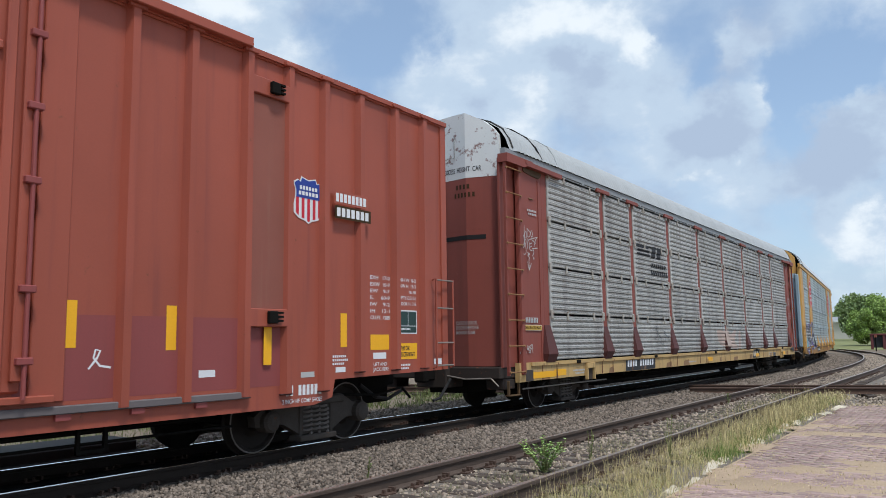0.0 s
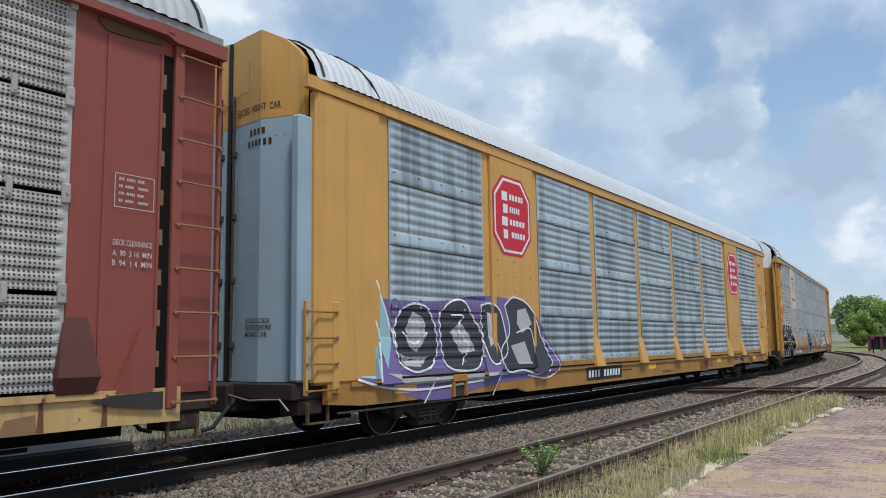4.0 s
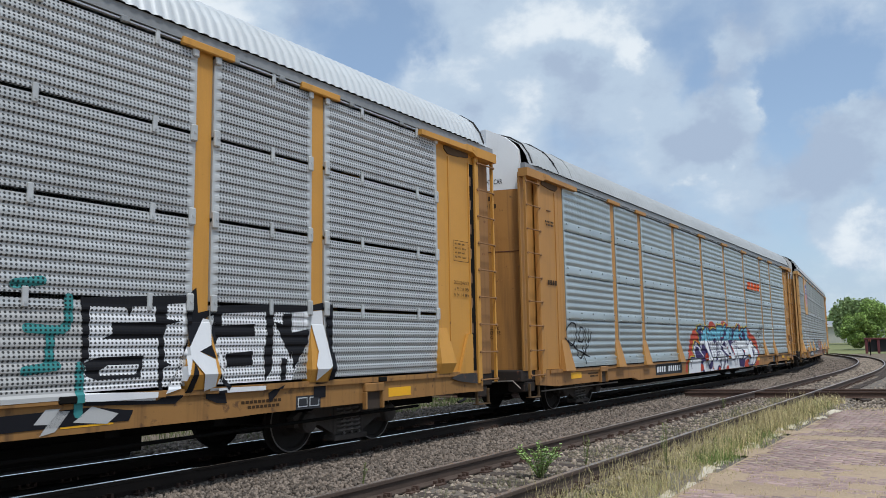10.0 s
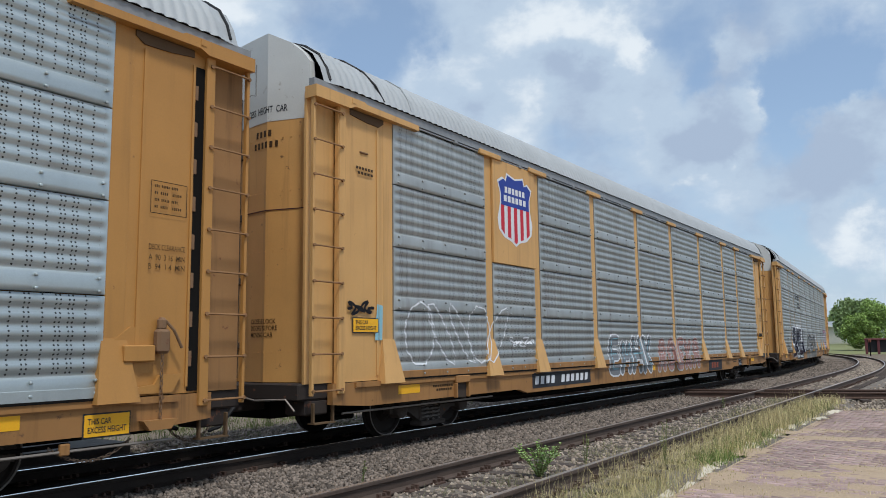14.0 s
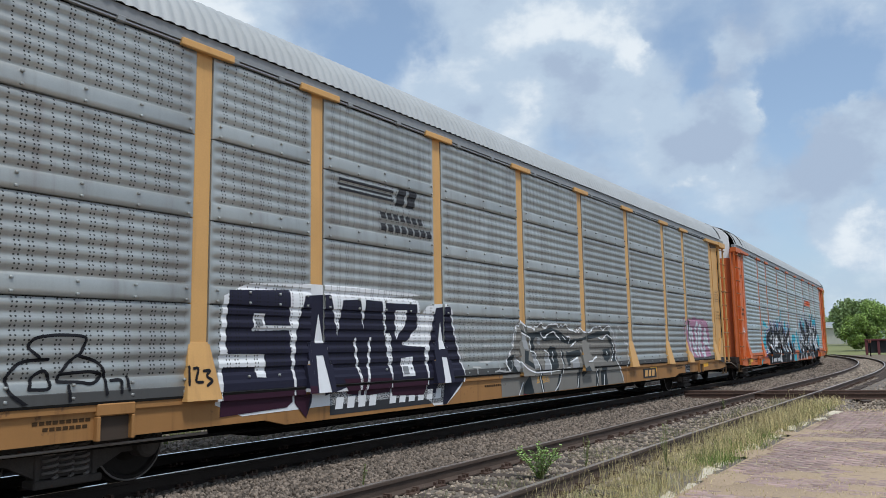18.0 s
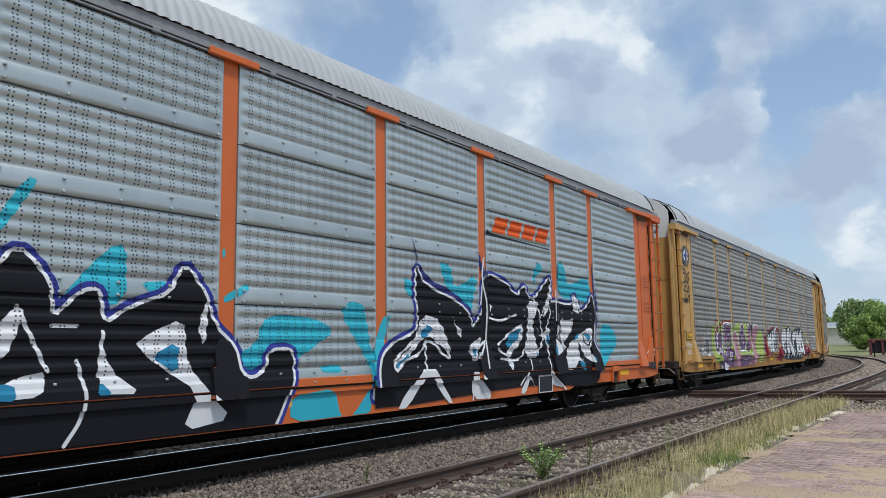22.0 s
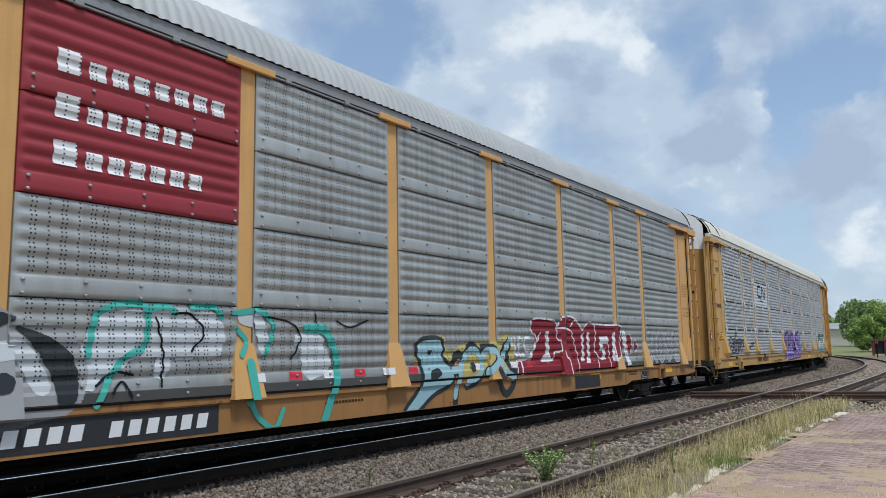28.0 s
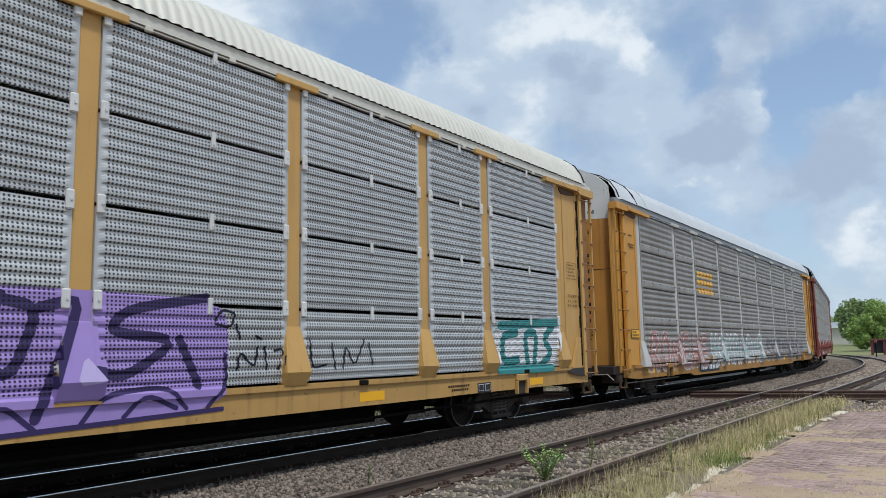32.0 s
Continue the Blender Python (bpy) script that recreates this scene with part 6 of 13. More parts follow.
BONES = {
    "S": (((0.9, 0.88), (0.5, 1.0), (0.1, 0.8), (0.3, 0.55), (0.75, 0.45), (0.9, 0.2), (0.5, 0.0), (0.05, 0.1)),),
    "R": (((0.1, 0.0), (0.1, 1.0), (0.7, 1.0), (0.9, 0.75), (0.6, 0.5), (0.15, 0.5)), ((0.5, 0.5), (0.95, 0.0))),
    "E": (((0.9, 1.0), (0.1, 1.0), (0.1, 0.0), (0.95, 0.0)), ((0.1, 0.5), (0.75, 0.5))),
    "O": (((0.5, 1.0), (0.1, 0.8), (0.05, 0.4), (0.3, 0.0), (0.7, 0.0), (0.95, 0.4), (0.9, 0.8), (0.5, 1.0)),),
    "K": (((0.1, 0.0), (0.1, 1.0)), ((0.9, 1.0), (0.15, 0.45), (0.9, 0.0))),
    "A": (((0.0, 0.0), (0.45, 1.0), (0.6, 1.0), (1.0, 0.0)), ((0.2, 0.35), (0.8, 0.35))),
    "N": (((0.05, 0.0), (0.1, 1.0), (0.85, 0.0), (0.95, 1.0)),),
    "M": (((0.0, 0.0), (0.1, 1.0), (0.5, 0.3), (0.9, 1.0), (1.0, 0.0)),),
    "T": (((0.0, 1.0), (1.0, 0.95)), ((0.5, 1.0), (0.45, 0.0))),
    "H": (((0.1, 0.0), (0.1, 1.0)), ((0.9, 0.0), (0.9, 1.0)), ((0.1, 0.5), (0.9, 0.5))),
}


def wild(car, box4, n, seed, outline, fill, core, kind="a", back=None, name="graffiti", label="", top=None, spikes=0.22, text="", wide=1.35):
    """Spray-painted lettering: thick bent strokes with an edge and thin inner lines."""
    r = random.Random(seed)
    y0, z0, y1, z1 = box4
    text = text or "".join(r.choice("SREOKANMH") for _ in range(n))
    if back:
        lay(car, name + "_ground", fan(blob((y0 + y1) / 2, (z0 + z1) / 2, (y1 - y0) * 0.53, (z1 - z0) * 0.6, r, 0.05)), back, 1, kind)
    w = (y1 - y0) / len(text)
    fat = min(0.30, w * 0.30, (z1 - z0) * 0.28)
    edge, body, thin = [], [], []
    for i, ch in enumerate(text):
        lean, up, tall = r.uniform(-0.12, 0.12), r.uniform(-0.03, 0.03), r.uniform(0.92, 1.05)
        for bone in BONES[ch]:
            pts = [(y0 + w * (i + 0.16 + 0.70 * (u + lean * (v - 0.5)) + 0.05 * r.uniform(-1, 1)), z0 + fat * 0.5 + (z1 - z0 - fat) * min(1.0, max(0.0, v * tall + up))) for u, v in bone]
            pts = rounded(pts, 2, False) if len(pts) > 2 else pts
            edge += brush(pts, fat * wide)
            body += brush(pts, fat)
            thin += stroke([(a + fat * 0.18, b + fat * 0.14) for a, b in pts], fat * 0.11)
    for key, tris, paint, k in (("_line", edge, outline, 2), ("", body, fill, 3), ("_line", thin, core, 4)):
        lay(car, name + key, tris, paint, k, kind, label if not key else "")


def scrawl(car, box4, seed, paint, kind="a", w=0.03, n=22, name="tag", layer=3, loops=2.5):
    """A quick looping tag in one line."""
    r = random.Random(seed)
    y0, z0, y1, z1 = box4
    pts = []
    a, b, c = r.uniform(2, 4), r.uniform(0, 6), r.uniform(0.5, 1.0)
    for i in range(n * 3):
        u = i / (n * 3 - 1)
        pts.append((y0 + (y1 - y0) * min(1, max(0, u + 0.10 * math.sin(u * math.tau * a * loops / 2 + b))),
                    (z0 + z1) / 2 + (z1 - z0) * 0.5 * math.sin(u * math.tau * loops * c + b) * (0.55 + 0.45 * math.sin(u * 13 + b))))
    return lay(car, name, stroke(pts, w), paint, layer, kind)


def shield(car, y0, z0, y1, z1, kind="a", layer=2, flat=None):
    """A shield: white edge, blue head with white bars, red and white stripes."""
    form = [(0.0, 0.86), (0.14, 0.93), (0.22, 0.90), (0.26, 1.0), (0.5, 0.95), (0.74, 1.0), (0.78, 0.90), (0.86, 0.93), (1.0, 0.86), (0.93, 0.70), (0.93, 0.56), (1.0, 0.35), (0.97, 0.20),
            (0.82, 0.10), (0.62, 0.06), (0.5, 0.0), (0.38, 0.06), (0.18, 0.10), (0.03, 0.20), (0.0, 0.35), (0.07, 0.56), (0.07, 0.70)]
    pts = [(y0 + (y1 - y0) * u, z0 + (z1 - z0) * v) for u, v in form]
    lay(car, "shield_edge", fan(pts), P_WHITE, layer, kind, "", flat)
    inner = shrink(pts, 0.93)
    zs = z0 + (z1 - z0) * 0.54
    lay(car, "shield_head", fan(clip(inner, 1, zs, True)), L_BLUE, layer + 1, kind, "blue head of a railway shield", flat)
    w = (y1 - y0) / 11
    red = []
    for k in range(1, 11, 2):
        s = clip(clip(clip(inner, 1, zs, False), 0, y0 + (k - 0.05) * w + w * 0.05, True), 0, y0 + (k + 1) * w, False)
        if len(s) > 2:
            red += fan(s)
    lay(car, "shield_stripes", red, L_RED, layer + 1, kind, "red stripes of a railway shield", flat)
    h = z1 - z0
    for c, half in ((0.76, 0.30), (0.64, 0.33)):
        bars(car, (y0 + y1) / 2 - half * (y1 - y0), z0 + h * (c - 0.042), (y0 + y1) / 2 + half * (y1 - y0), z0 + h * (c + 0.042), 6, P_WHITE, kind, layer + 2, 0, flat)


def octagon(car, y0, z0, y1, z1, kind="a"):
    flat = SIDE + 0.022
    def ring(m):
        a, b, c, d = y0 + m, z0 + m, y1 - m, z1 - m
        k = 0.24 * (y1 - y0) - m * 0.4
        return [(a + k, b), (c - k, b), (c, b + k), (c, d - k), (c - k, d), (a + k, d), (a, d - k), (a, b + k)]
    lay(car, "emblem_edge", fan(ring(0.0)), L_RED, 2, kind, "", flat)
    lay(car, "emblem_line", fan(ring(0.05)), P_WHITE, 3, kind, "", flat)
    lay(car, "emblem", fan(ring(0.10)), L_RED, 4, kind, "red eight-sided railway emblem", flat)
    h = z1 - z0
    for k, (a, b) in enumerate(((0.42, 0.80), (0.42, 0.70), (0.42, 0.84), (0.46, 0.84))):
        z = z1 - h * (0.26 + 0.16 * k)
        bars(car, y0 + (y1 - y0) * a, z - 0.055, y0 + (y1 - y0) * b, z + 0.055, 5, P_WHITE, kind, 5, 0, flat)
        bars(car, y0 + (y1 - y0) * (0.22 + 0.03 * (k % 2)), z - 0.085, y0 + (y1 - y0) * 0.38, z + 0.085, 1, P_WHITE, kind, 5, 0, flat, gap=0.1)


def swoosh(car, y0, z0, y1, z1, kind="a"):
    """A slanted orange word mark as blocks, over a dark wedge, on a bright band."""
    h = z1 - z0
    w = (y1 - y0 - 0.1) / 4
    t = []
    for k in range(4):
        a = y0 + 0.04 + k * w
        b = a + w * 0.82
        s = h * 0.45
        zt, zb = z1, z0 + h * 0.25
        t += fan([(a, zb), (b, zb), (b + s, zt), (a + s, zt)])
    lay(car, "word_mark", t, L_ORANGE, 2, kind, "slanted orange word mark")
    lay(car, "mark_wedge", fan([(y0 - 0.15, z0 + h * 0.32), (y0 - 0.2, z0 + h * 0.08), (y1, z0 - h * 0.02), (y1, z0 + h * 0.03), (y0, z0 + h * 0.2)]), L_DARK, 2, kind)


def end_words(car, body, x0, z0, x1, z1, material_, name="stencil"):
    """Stencilled words on the folded end door."""
    t = glyphs(body, 0.012)
    vs, fs = [], []
    for tri in fitted(t, t, x0, z0, x1, z1):
        i = len(vs)
        vs += [(x, door_y(x) - 0.008, z) for x, z in tri]
        fs.append((i, i + 1, i + 2))
    tagged(piece(name, mesh_from(name, vs, fs, material_), car), kind="stuff")


def end_bars(car, x0, z0, x1, z1, n, material_):
    w = (x1 - x0) / n
    vs, fs = [], []
    for k in range(n):
        a, b = x0 + k * w, x0 + (k + 0.55) * w
        i = len(vs)
        vs += [(x, door_y(x) - 0.006, z) for x, z in ((a, z0), (b, z0), (b, z1), (a, z1))]
        fs.append((i, i + 1, i + 2, i + 3))
    tagged(piece("stencil", mesh_from("stencil", vs, fs, material_), car), kind="stuff")


def common_marks(car, kind, dark=L_STEN, number_at=None, number_ground=None, number_paint=P_WHITE, excess_at=(0.95, 1.56), flat=None):
    """What every wagon carries: end stencils, the height notice, reflectors, small print on the sill, the number."""
    end_words(car, "EXCESS  HEIGHT  CAR", 0.20, 4.675, 1.06, 4.775, L_DARK)
    end_bars(car, 0.50, 4.34, 0.86, 4.43, 4, L_STEN)
    end_bars(car, 0.46, 4.18, 0.96, 4.27, 6, L_STEN)
    end_words(car, "CLOSE & LOCK\nDOORS BEFORE\nMOVING CAR", 0.45, 1.55, 0.95, 1.80, dark)
    if excess_at:
        y, z = excess_at
        lay(car, "notice_edge", rect(y, z, y + 0.58, z + 0.22), L_DARK, 1, kind, "", flat)
        lay(car, "notice", rect(y + 0.015, z + 0.015, y + 0.565, z + 0.205), YELLOWP, 2, kind, "yellow notice plate", flat)
        words(car, "THIS CAR\nEXCESS HEIGHT", y + 0.06, z + 0.045, y + 0.52, z + 0.18, L_DARK, kind, 3, 0.012, flat)
    for y in (2.0, 12.9, 19.4, 24.4):
        lay(car, "reflector", rect(y, 0.70, y + 0.55, 0.83), YELLOWP, 1, kind, "yellow reflective strip")
    for y, n, z in ((2.9, 9, 0.76), (3.0, 7, 0.70), (10.9, 12, 0.72), (21.6, 10, 0.78), (21.7, 8, 0.72)):
        bars(car, y, z, y + n * 0.065, z + 0.035, n, dark, kind, 1, gap=0.2)
    a, b, c, d = 26.22, 2.85, 26.68, 3.20
    t = []
    for q in (rect(a, b, c, b + 0.008), rect(a, d, c, d + 0.008), rect(a, b, a + 0.008, d), rect(c, b, c + 0.008, d)):
        t += q
    lay(car, "data_box", t, dark, 1, kind, flat=flat)
    for k in range(4):
        bars(car, a + 0.05, b + 0.06 + k * 0.075, c - 0.06 - 0.05 * (k % 2), b + 0.09 + k * 0.075, 14, dark, kind, 1, 0.0, flat, gap=0.4, skip=(3, 9) if k % 2 else (2, 7, 8))
    words(car, "DECK CLEARANCE", a, 2.46, c, 2.52, dark, kind, 1, 0.004, flat)
    words(car, "A  90  3 16  MIN", a, 2.35, c, 2.41, dark, kind, 1, 0.004, flat)
    words(car, "B  94  1 4  MIN", a, 2.25, c, 2.31, dark, kind, 1, 0.004, flat)
    bars(car, 1.02, 3.95, 1.42, 3.99, 6, dark, kind, 1)
    bars(car, 1.06, 3.88, 1.42, 3.92, 5, dark, kind, 1)
    if number_at:
        y, z, l = number_at
        if number_ground:
            lay(car, "number_ground", rect(y - 0.10, z - 0.05, y + l + 0.10, z + 0.25), number_ground, 1, kind)
        z += 0.07 if kind == "b" else 0.0
        bars(car, y, z + 0.02, y + l, z + 0.175, 11, number_paint, kind, 2, 0.03, gap=0.36, skip=(4,), name="number")
    # clearance board
    lay(car, "data_plate", rect(22.5, 0.58, 22.95, 0.82), L_DARK, 1, kind, "black data plate")
    for q in ((22.53, 0.68, 22.70, 0.80), (22.74, 0.68, 22.92, 0.80), (22.53, 0.60, 22.92, 0.65)):
        lay(car, "data_field", rect(*q), L_SILVER, 2, kind)
        lay(car, "data_field", rect(q[0] + 0.012, q[1] + 0.012, q[2] - 0.012, q[3] - 0.012), L_DARK, 3, kind)

YEL = mat("yellow_wagon_paint", (0.56, 0.275, 0.05), 0.55, vary=0.10, streak=0.30, spots=0.03, spot_color=(0.16, 0.075, 0.03), streak_color=(0.16, 0.09, 0.03))
TAN = mat("tan_wagon_paint", (0.61, 0.345, 0.122), 0.55, vary=0.10, streak=0.30, spots=0.03, spot_color=(0.16, 0.075, 0.03), streak_color=(0.2, 0.11, 0.045))
PALEYEL = mat("pale_yellow_wagon_paint", (0.53, 0.315, 0.10), 0.55, vary=0.10, streak=0.30, spots=0.04, spot_color=(0.16, 0.075, 0.03), streak_color=(0.16, 0.09, 0.03))
BUFF = mat("buff_wagon_paint", (0.44, 0.215, 0.055), 0.55, vary=0.10, streak=0.30, spots=0.03, spot_color=(0.16, 0.075, 0.03), streak_color=(0.17, 0.09, 0.035))
ORANGE = mat("orange_wagon_paint", (0.60, 0.135, 0.03), 0.5, vary=0.06, streak=0.14, streak_color=(0.16, 0.06, 0.03))
RED = mat("red_wagon_paint", (0.24, 0.062, 0.045), 0.6, vary=0.1, streak=0.2, streak_color=(0.07, 0.03, 0.025))
DULLYEL = mat("dull_yellow_sill", (0.50, 0.33, 0.135), 0.65, vary=0.2, spots=0.2, spot_color=(0.14, 0.08, 0.04), streak=0.55, streak_color=(0.09, 0.06, 0.035))
GALV_L = sheet("bright_galvanised_panel", (0.455, 0.505, 0.505), 0.36, 0.55, vary=0.12, scale=1.6, streak=0.12, streak_color=(0.2, 0.22, 0.23), holes=HOLES_A, each=0.06)
GALV_D = sheet("weathered_galvanised_panel", (0.395, 0.41, 0.395), 0.40, 0.5, vary=0.14, scale=1.6, streak=0.30, smear=0.16, streak_color=(0.155, 0.115, 0.10), holes=HOLES_A, each=0.08)
GALV_B = sheet("brown_grey_galvanised_panel", (0.345, 0.322, 0.29), 0.46, 0.4, vary=0.14, scale=1.6, streak=0.35, smear=0.18, streak_color=(0.13, 0.095, 0.078), holes=HOLES_A, each=0.08)
PERF_D = sheet("grimy_perforated_panel", (0.47, 0.455, 0.42), 0.55, 0.25, vary=0.12, scale=1.5, streak=0.40, smear=0.3, streak_color=(0.15, 0.115, 0.10), holes=HOLES_B, each=0.08)
PERF_L = sheet("grey_perforated_panel", (0.50, 0.51, 0.505), 0.5, 0.3, vary=0.1, scale=1.5, streak=0.2, streak_color=(0.14, 0.14, 0.13), holes=HOLES_B, each=0.08)
ROOF_L = mat("pale_roof_metal", (0.60, 0.62, 0.62), 0.45, 0.3, vary=0.08, streak=0.1)
ROOF_D = mat("dull_roof_metal", (0.40, 0.415, 0.415), 0.6, 0.1, vary=0.1, streak=0.12)
ROOF_C = mat("cream_roof_metal", (0.62, 0.60, 0.52), 0.5, 0.15, vary=0.08, streak=0.1)

# End-door paints: grime, and the shade between wagons in a darker base.
GRIMY_SHADED = {}
for _m, _c in ((YEL, (0.42, 0.19, 0.032)), (TAN, (0.56, 0.295, 0.092)), (BUFF, (0.40, 0.19, 0.048)), (PALEYEL, (0.42, 0.23, 0.06))):
    GRIMY_SHADED[_m.name] = mat("grimy_" + _m.name, _c, 0.6, vary=0.18, scale=0.9, streak=0.58, streak_color=(0.14, 0.072, 0.03), spots=0.16, spot_color=(0.13, 0.065, 0.03))


KICK = mat("grimy_kick_plate", (0.07, 0.07, 0.068), 0.6, vary=0.15, streak=0.3)
SLOT = mat("slot_shade_black", (0.01, 0.01, 0.011), 0.8)
PEEL = mat("peeling_white_paint", (0.66, 0.68, 0.67), 0.6, vary=0.08, spots=0.5, spot_color=(0.17, 0.06, 0.045))
# Grimy sill paints; their base is also darkened for shade low down.
SILLYEL = mat("grimy_yellow_sill", (0.37, 0.185, 0.042), 0.65, vary=0.16, streak=0.6, streak_color=(0.06, 0.032, 0.015), spots=0.25, spot_color=(0.12, 0.06, 0.025))
SILLTAN = mat("grimy_tan_sill", (0.33, 0.162, 0.052), 0.65, vary=0.16, streak=0.6, streak_color=(0.07, 0.035, 0.018), spots=0.25, spot_color=(0.13, 0.065, 0.03))
GREYTOP = mat("scuffed_white_paint", (0.55, 0.55, 0.52), 0.6, vary=0.12, spots=0.25, spot_color=(0.30, 0.27, 0.22))


# The slot is not cut: a black strip carries its shade.
def slot(car, z=3.35):
    bm = bmesh.new()
    add_prism(bm, [(x, door_y(x) - 0.006) for x in (0.22, 0.50, 0.75, 0.95, 1.12)] + [(1.12, door_y(1.12) + 0.02), (0.75, 0.10), (0.22, door_y(0.22) + 0.02)], "z", z, z + 0.085)
    part("door_slot", bm, SLOT, car, "black strip standing in for the shade of an open door slot")


# 1: brown-red wagon, grimy panels
c1 = autorack(1, -124.91, RED, PERF_D, ROOF_D, "b", "brown-red autorack wagon with grimy perforated panels", DULLYEL, top=PEEL, back=RED, clips=mat("chalky_clip", (0.38, 0.35, 0.31), 0.7, vary=0.2, spots=0.3), foot=mat("dark_maroon_foot", (0.095, 0.03, 0.027), 0.7, vary=0.15, streak=0.3))
common_marks(c1, "b", P_CHALK, (6.0, 0.66, 1.9), L_DARK, P_WHITE, None)
slot(c1)
for q in ((7.0, 3.70, 7.9, 3.76), (6.95, 3.60, 7.9, 3.66), (6.9, 3.80, 7.85, 3.86)):
    lay(c1, "mark_stripe", rect(*q), L_DARK, 2, "b")
bars(c1, 8.0, 3.58, 8.85, 3.90, 2, L_DARK, "b", 2, 0.12, name="word_mark")
bars(c1, 8.0, 3.32, 9.2, 3.44, 7, L_DARK, "b", 2, name="word_mark")
bars(c1, 7.95, 3.12, 9.35, 3.25, 8, L_DARK, "b", 2, name="word_mark")
lines(c1, "tag", P_CHALK, 5, "b", 0.016, (((0.73, 3.58), (0.77, 3.46), (0.79, 3.36), (0.81, 3.44), (0.85, 3.44)),
      ((0.85, 3.63), (0.85, 3.43), (0.85, 3.25)),
      ((0.86, 3.47), (0.89, 3.53), (0.94, 3.51), (0.95, 3.44), (0.91, 3.39), (0.86, 3.42), (0.86, 3.47)),
      ((0.96, 3.59), (0.97, 3.41), (1.08, 3.45), (1.09, 3.53), (0.96, 3.59)),
      ((1.14, 3.56), (1.09, 3.51), (1.16, 3.42), (1.2, 3.5), (1.16, 3.57)),
      ((0.96, 3.39), (0.96, 3.2)),), "thin chalky tag")
lines(c1, "tag", P_CHALK, 5, "b", 0.016, (((0.73, 3.38), (0.74, 3.28), (0.81, 3.25), (0.86, 3.34), (0.89, 3.38), (0.92, 3.33), (0.89, 3.27), (0.85, 3.3), (0.91, 3.17), (0.89, 3.09), (0.83, 3.06), (0.77, 3.09), (0.75, 3.15), (0.82, 3.22), (0.89, 3.26)),
      ((1, 3.37), (1.04, 3.33), (1.04, 3.18), (1.16, 3.17)),
      ((1.05, 3.29), (1.15, 3.32)),
      ((1.06, 3.23), (1.15, 3.26)),
      ((1.04, 3.38), (1.39, 3.46)),
      ((1.15, 3.39), (1.31, 3.33)),
      ((1.39, 3.46), (1.31, 3.4), (1.24, 3.26)),))
lines(c1, "tag", P_CHALK, 5, "b", 0.02, (((1.17, 3.21), (1.38, 3.24)),
      ((1.19, 3.2), (1.24, 3.15), (1.17, 3.07)),
      ((0.95, 3.12), (1.07, 3.09), (0.95, 3.07), (1.04, 3.03), (1.01, 2.98), (1.02, 2.78)),
      ((0.96, 2.93), (1.01, 2.76), (1.1, 2.91)),
      ((1.19, 3.05), (1.2, 3.01)),
      ((1.22, 3.04), (1.23, 3.01)),))
scrawl(c1, (8.0, 1.15, 9.2, 1.75), 8, P_GREY, "b", 0.03, loops=3)
lay(c1, "notice_edge", rect(0.74, 1.61, 1.51, 1.72), L_CREAM, 1, "b")
lay(c1, "notice", rect(0.755, 1.623, 1.495, 1.707), mat("faded_gold_sticker", (0.52, 0.33, 0.06), 0.6, vary=0.2), 2, "b", "faded gold height notice")
words(c1, "THIS CAR EXCESS HEIGHT", 0.80, 1.639, 1.45, 1.691, L_STEN, "b", 3, 0.008)
bars(c1, 0.84, 1.76, 1.37, 1.86, 8, P_CHALK, "b", 1, gap=0.35)
scrawl(c1, (0.87, 1.18, 1.09, 1.36), 9, P_CHALK, "b", 0.014, loops=6)
bars(c1, 0.59, 1.17, 0.84, 1.21, 9, P_CHALK, "b", 1, gap=0.3)
lay(c1, "reflector", rect(1.07, 0.69, 2.03, 0.81), YELLOWP, 3, "b", "yellow reflective strip")
lay(c1, "grease_patch", rect(0.78, 0.60, 1.08, 0.86), mat("dark_grease", (0.05, 0.04, 0.035), 0.7, vary=0.3), 3, "b")
lay(c1, "mark_ground", rect(18.93, 0.66, 20.02, 0.98), L_DARK, 0.4, "b")
bars(c1, 19.02, 0.73, 19.85, 0.91, 3, L_CREAM, "b", 0.8, name="word_mark")
for k in (0, 1, 2, 3, 4, 5, 6, 7, 8, 9, 11, 12, 13):
    a, w, h = 1.4 + k * 1.85 + 0.3 * math.sin(k * 2.3), 0.42 + 0.25 * math.sin(k * 1.7), 0.80 + 0.05 * math.sin(k * 3.1)
    lay(c1, "sill_patch", fan([(a, 0.58), (a + w, 0.56), (a + w * 0.9, h), (a + 0.08, h - 0.03)]), mat("rusty_patch", (0.26, 0.15, 0.075), 0.8, vary=0.25, spots=0.3), 1, "b")
for y in POSTS:
    for d in (-0.34, 0.30):
        lay(c1, "rust_run", fan([(y + d, 0.66), (y + d + 0.07, 0.66), (y + d + 0.05, 0.97), (y + d + 0.02, 0.97)]), mat("rust_run", (0.15, 0.065, 0.03), 0.85, vary=0.3), 2, "b")

# 2: bright yellow wagon with smooth emblem plates
FADEYEL = mat("sun_faded_yellow_paint", (0.57, 0.31, 0.08), 0.55, vary=0.10, streak=0.30, spots=0.03, spot_color=(0.16, 0.075, 0.03), streak_color=(0.18, 0.10, 0.035))
GALV_S = sheet("streaked_galvanised_panel", (0.47, 0.545, 0.57), 0.36, 0.55, vary=0.16, scale=1.4, streak=0.42, smear=0.55, streak_color=(0.14, 0.155, 0.165), holes=HOLES_A, each=0.08)
plates2 = {(i, j): FADEYEL for i in (1, 7) for j in range(4)}
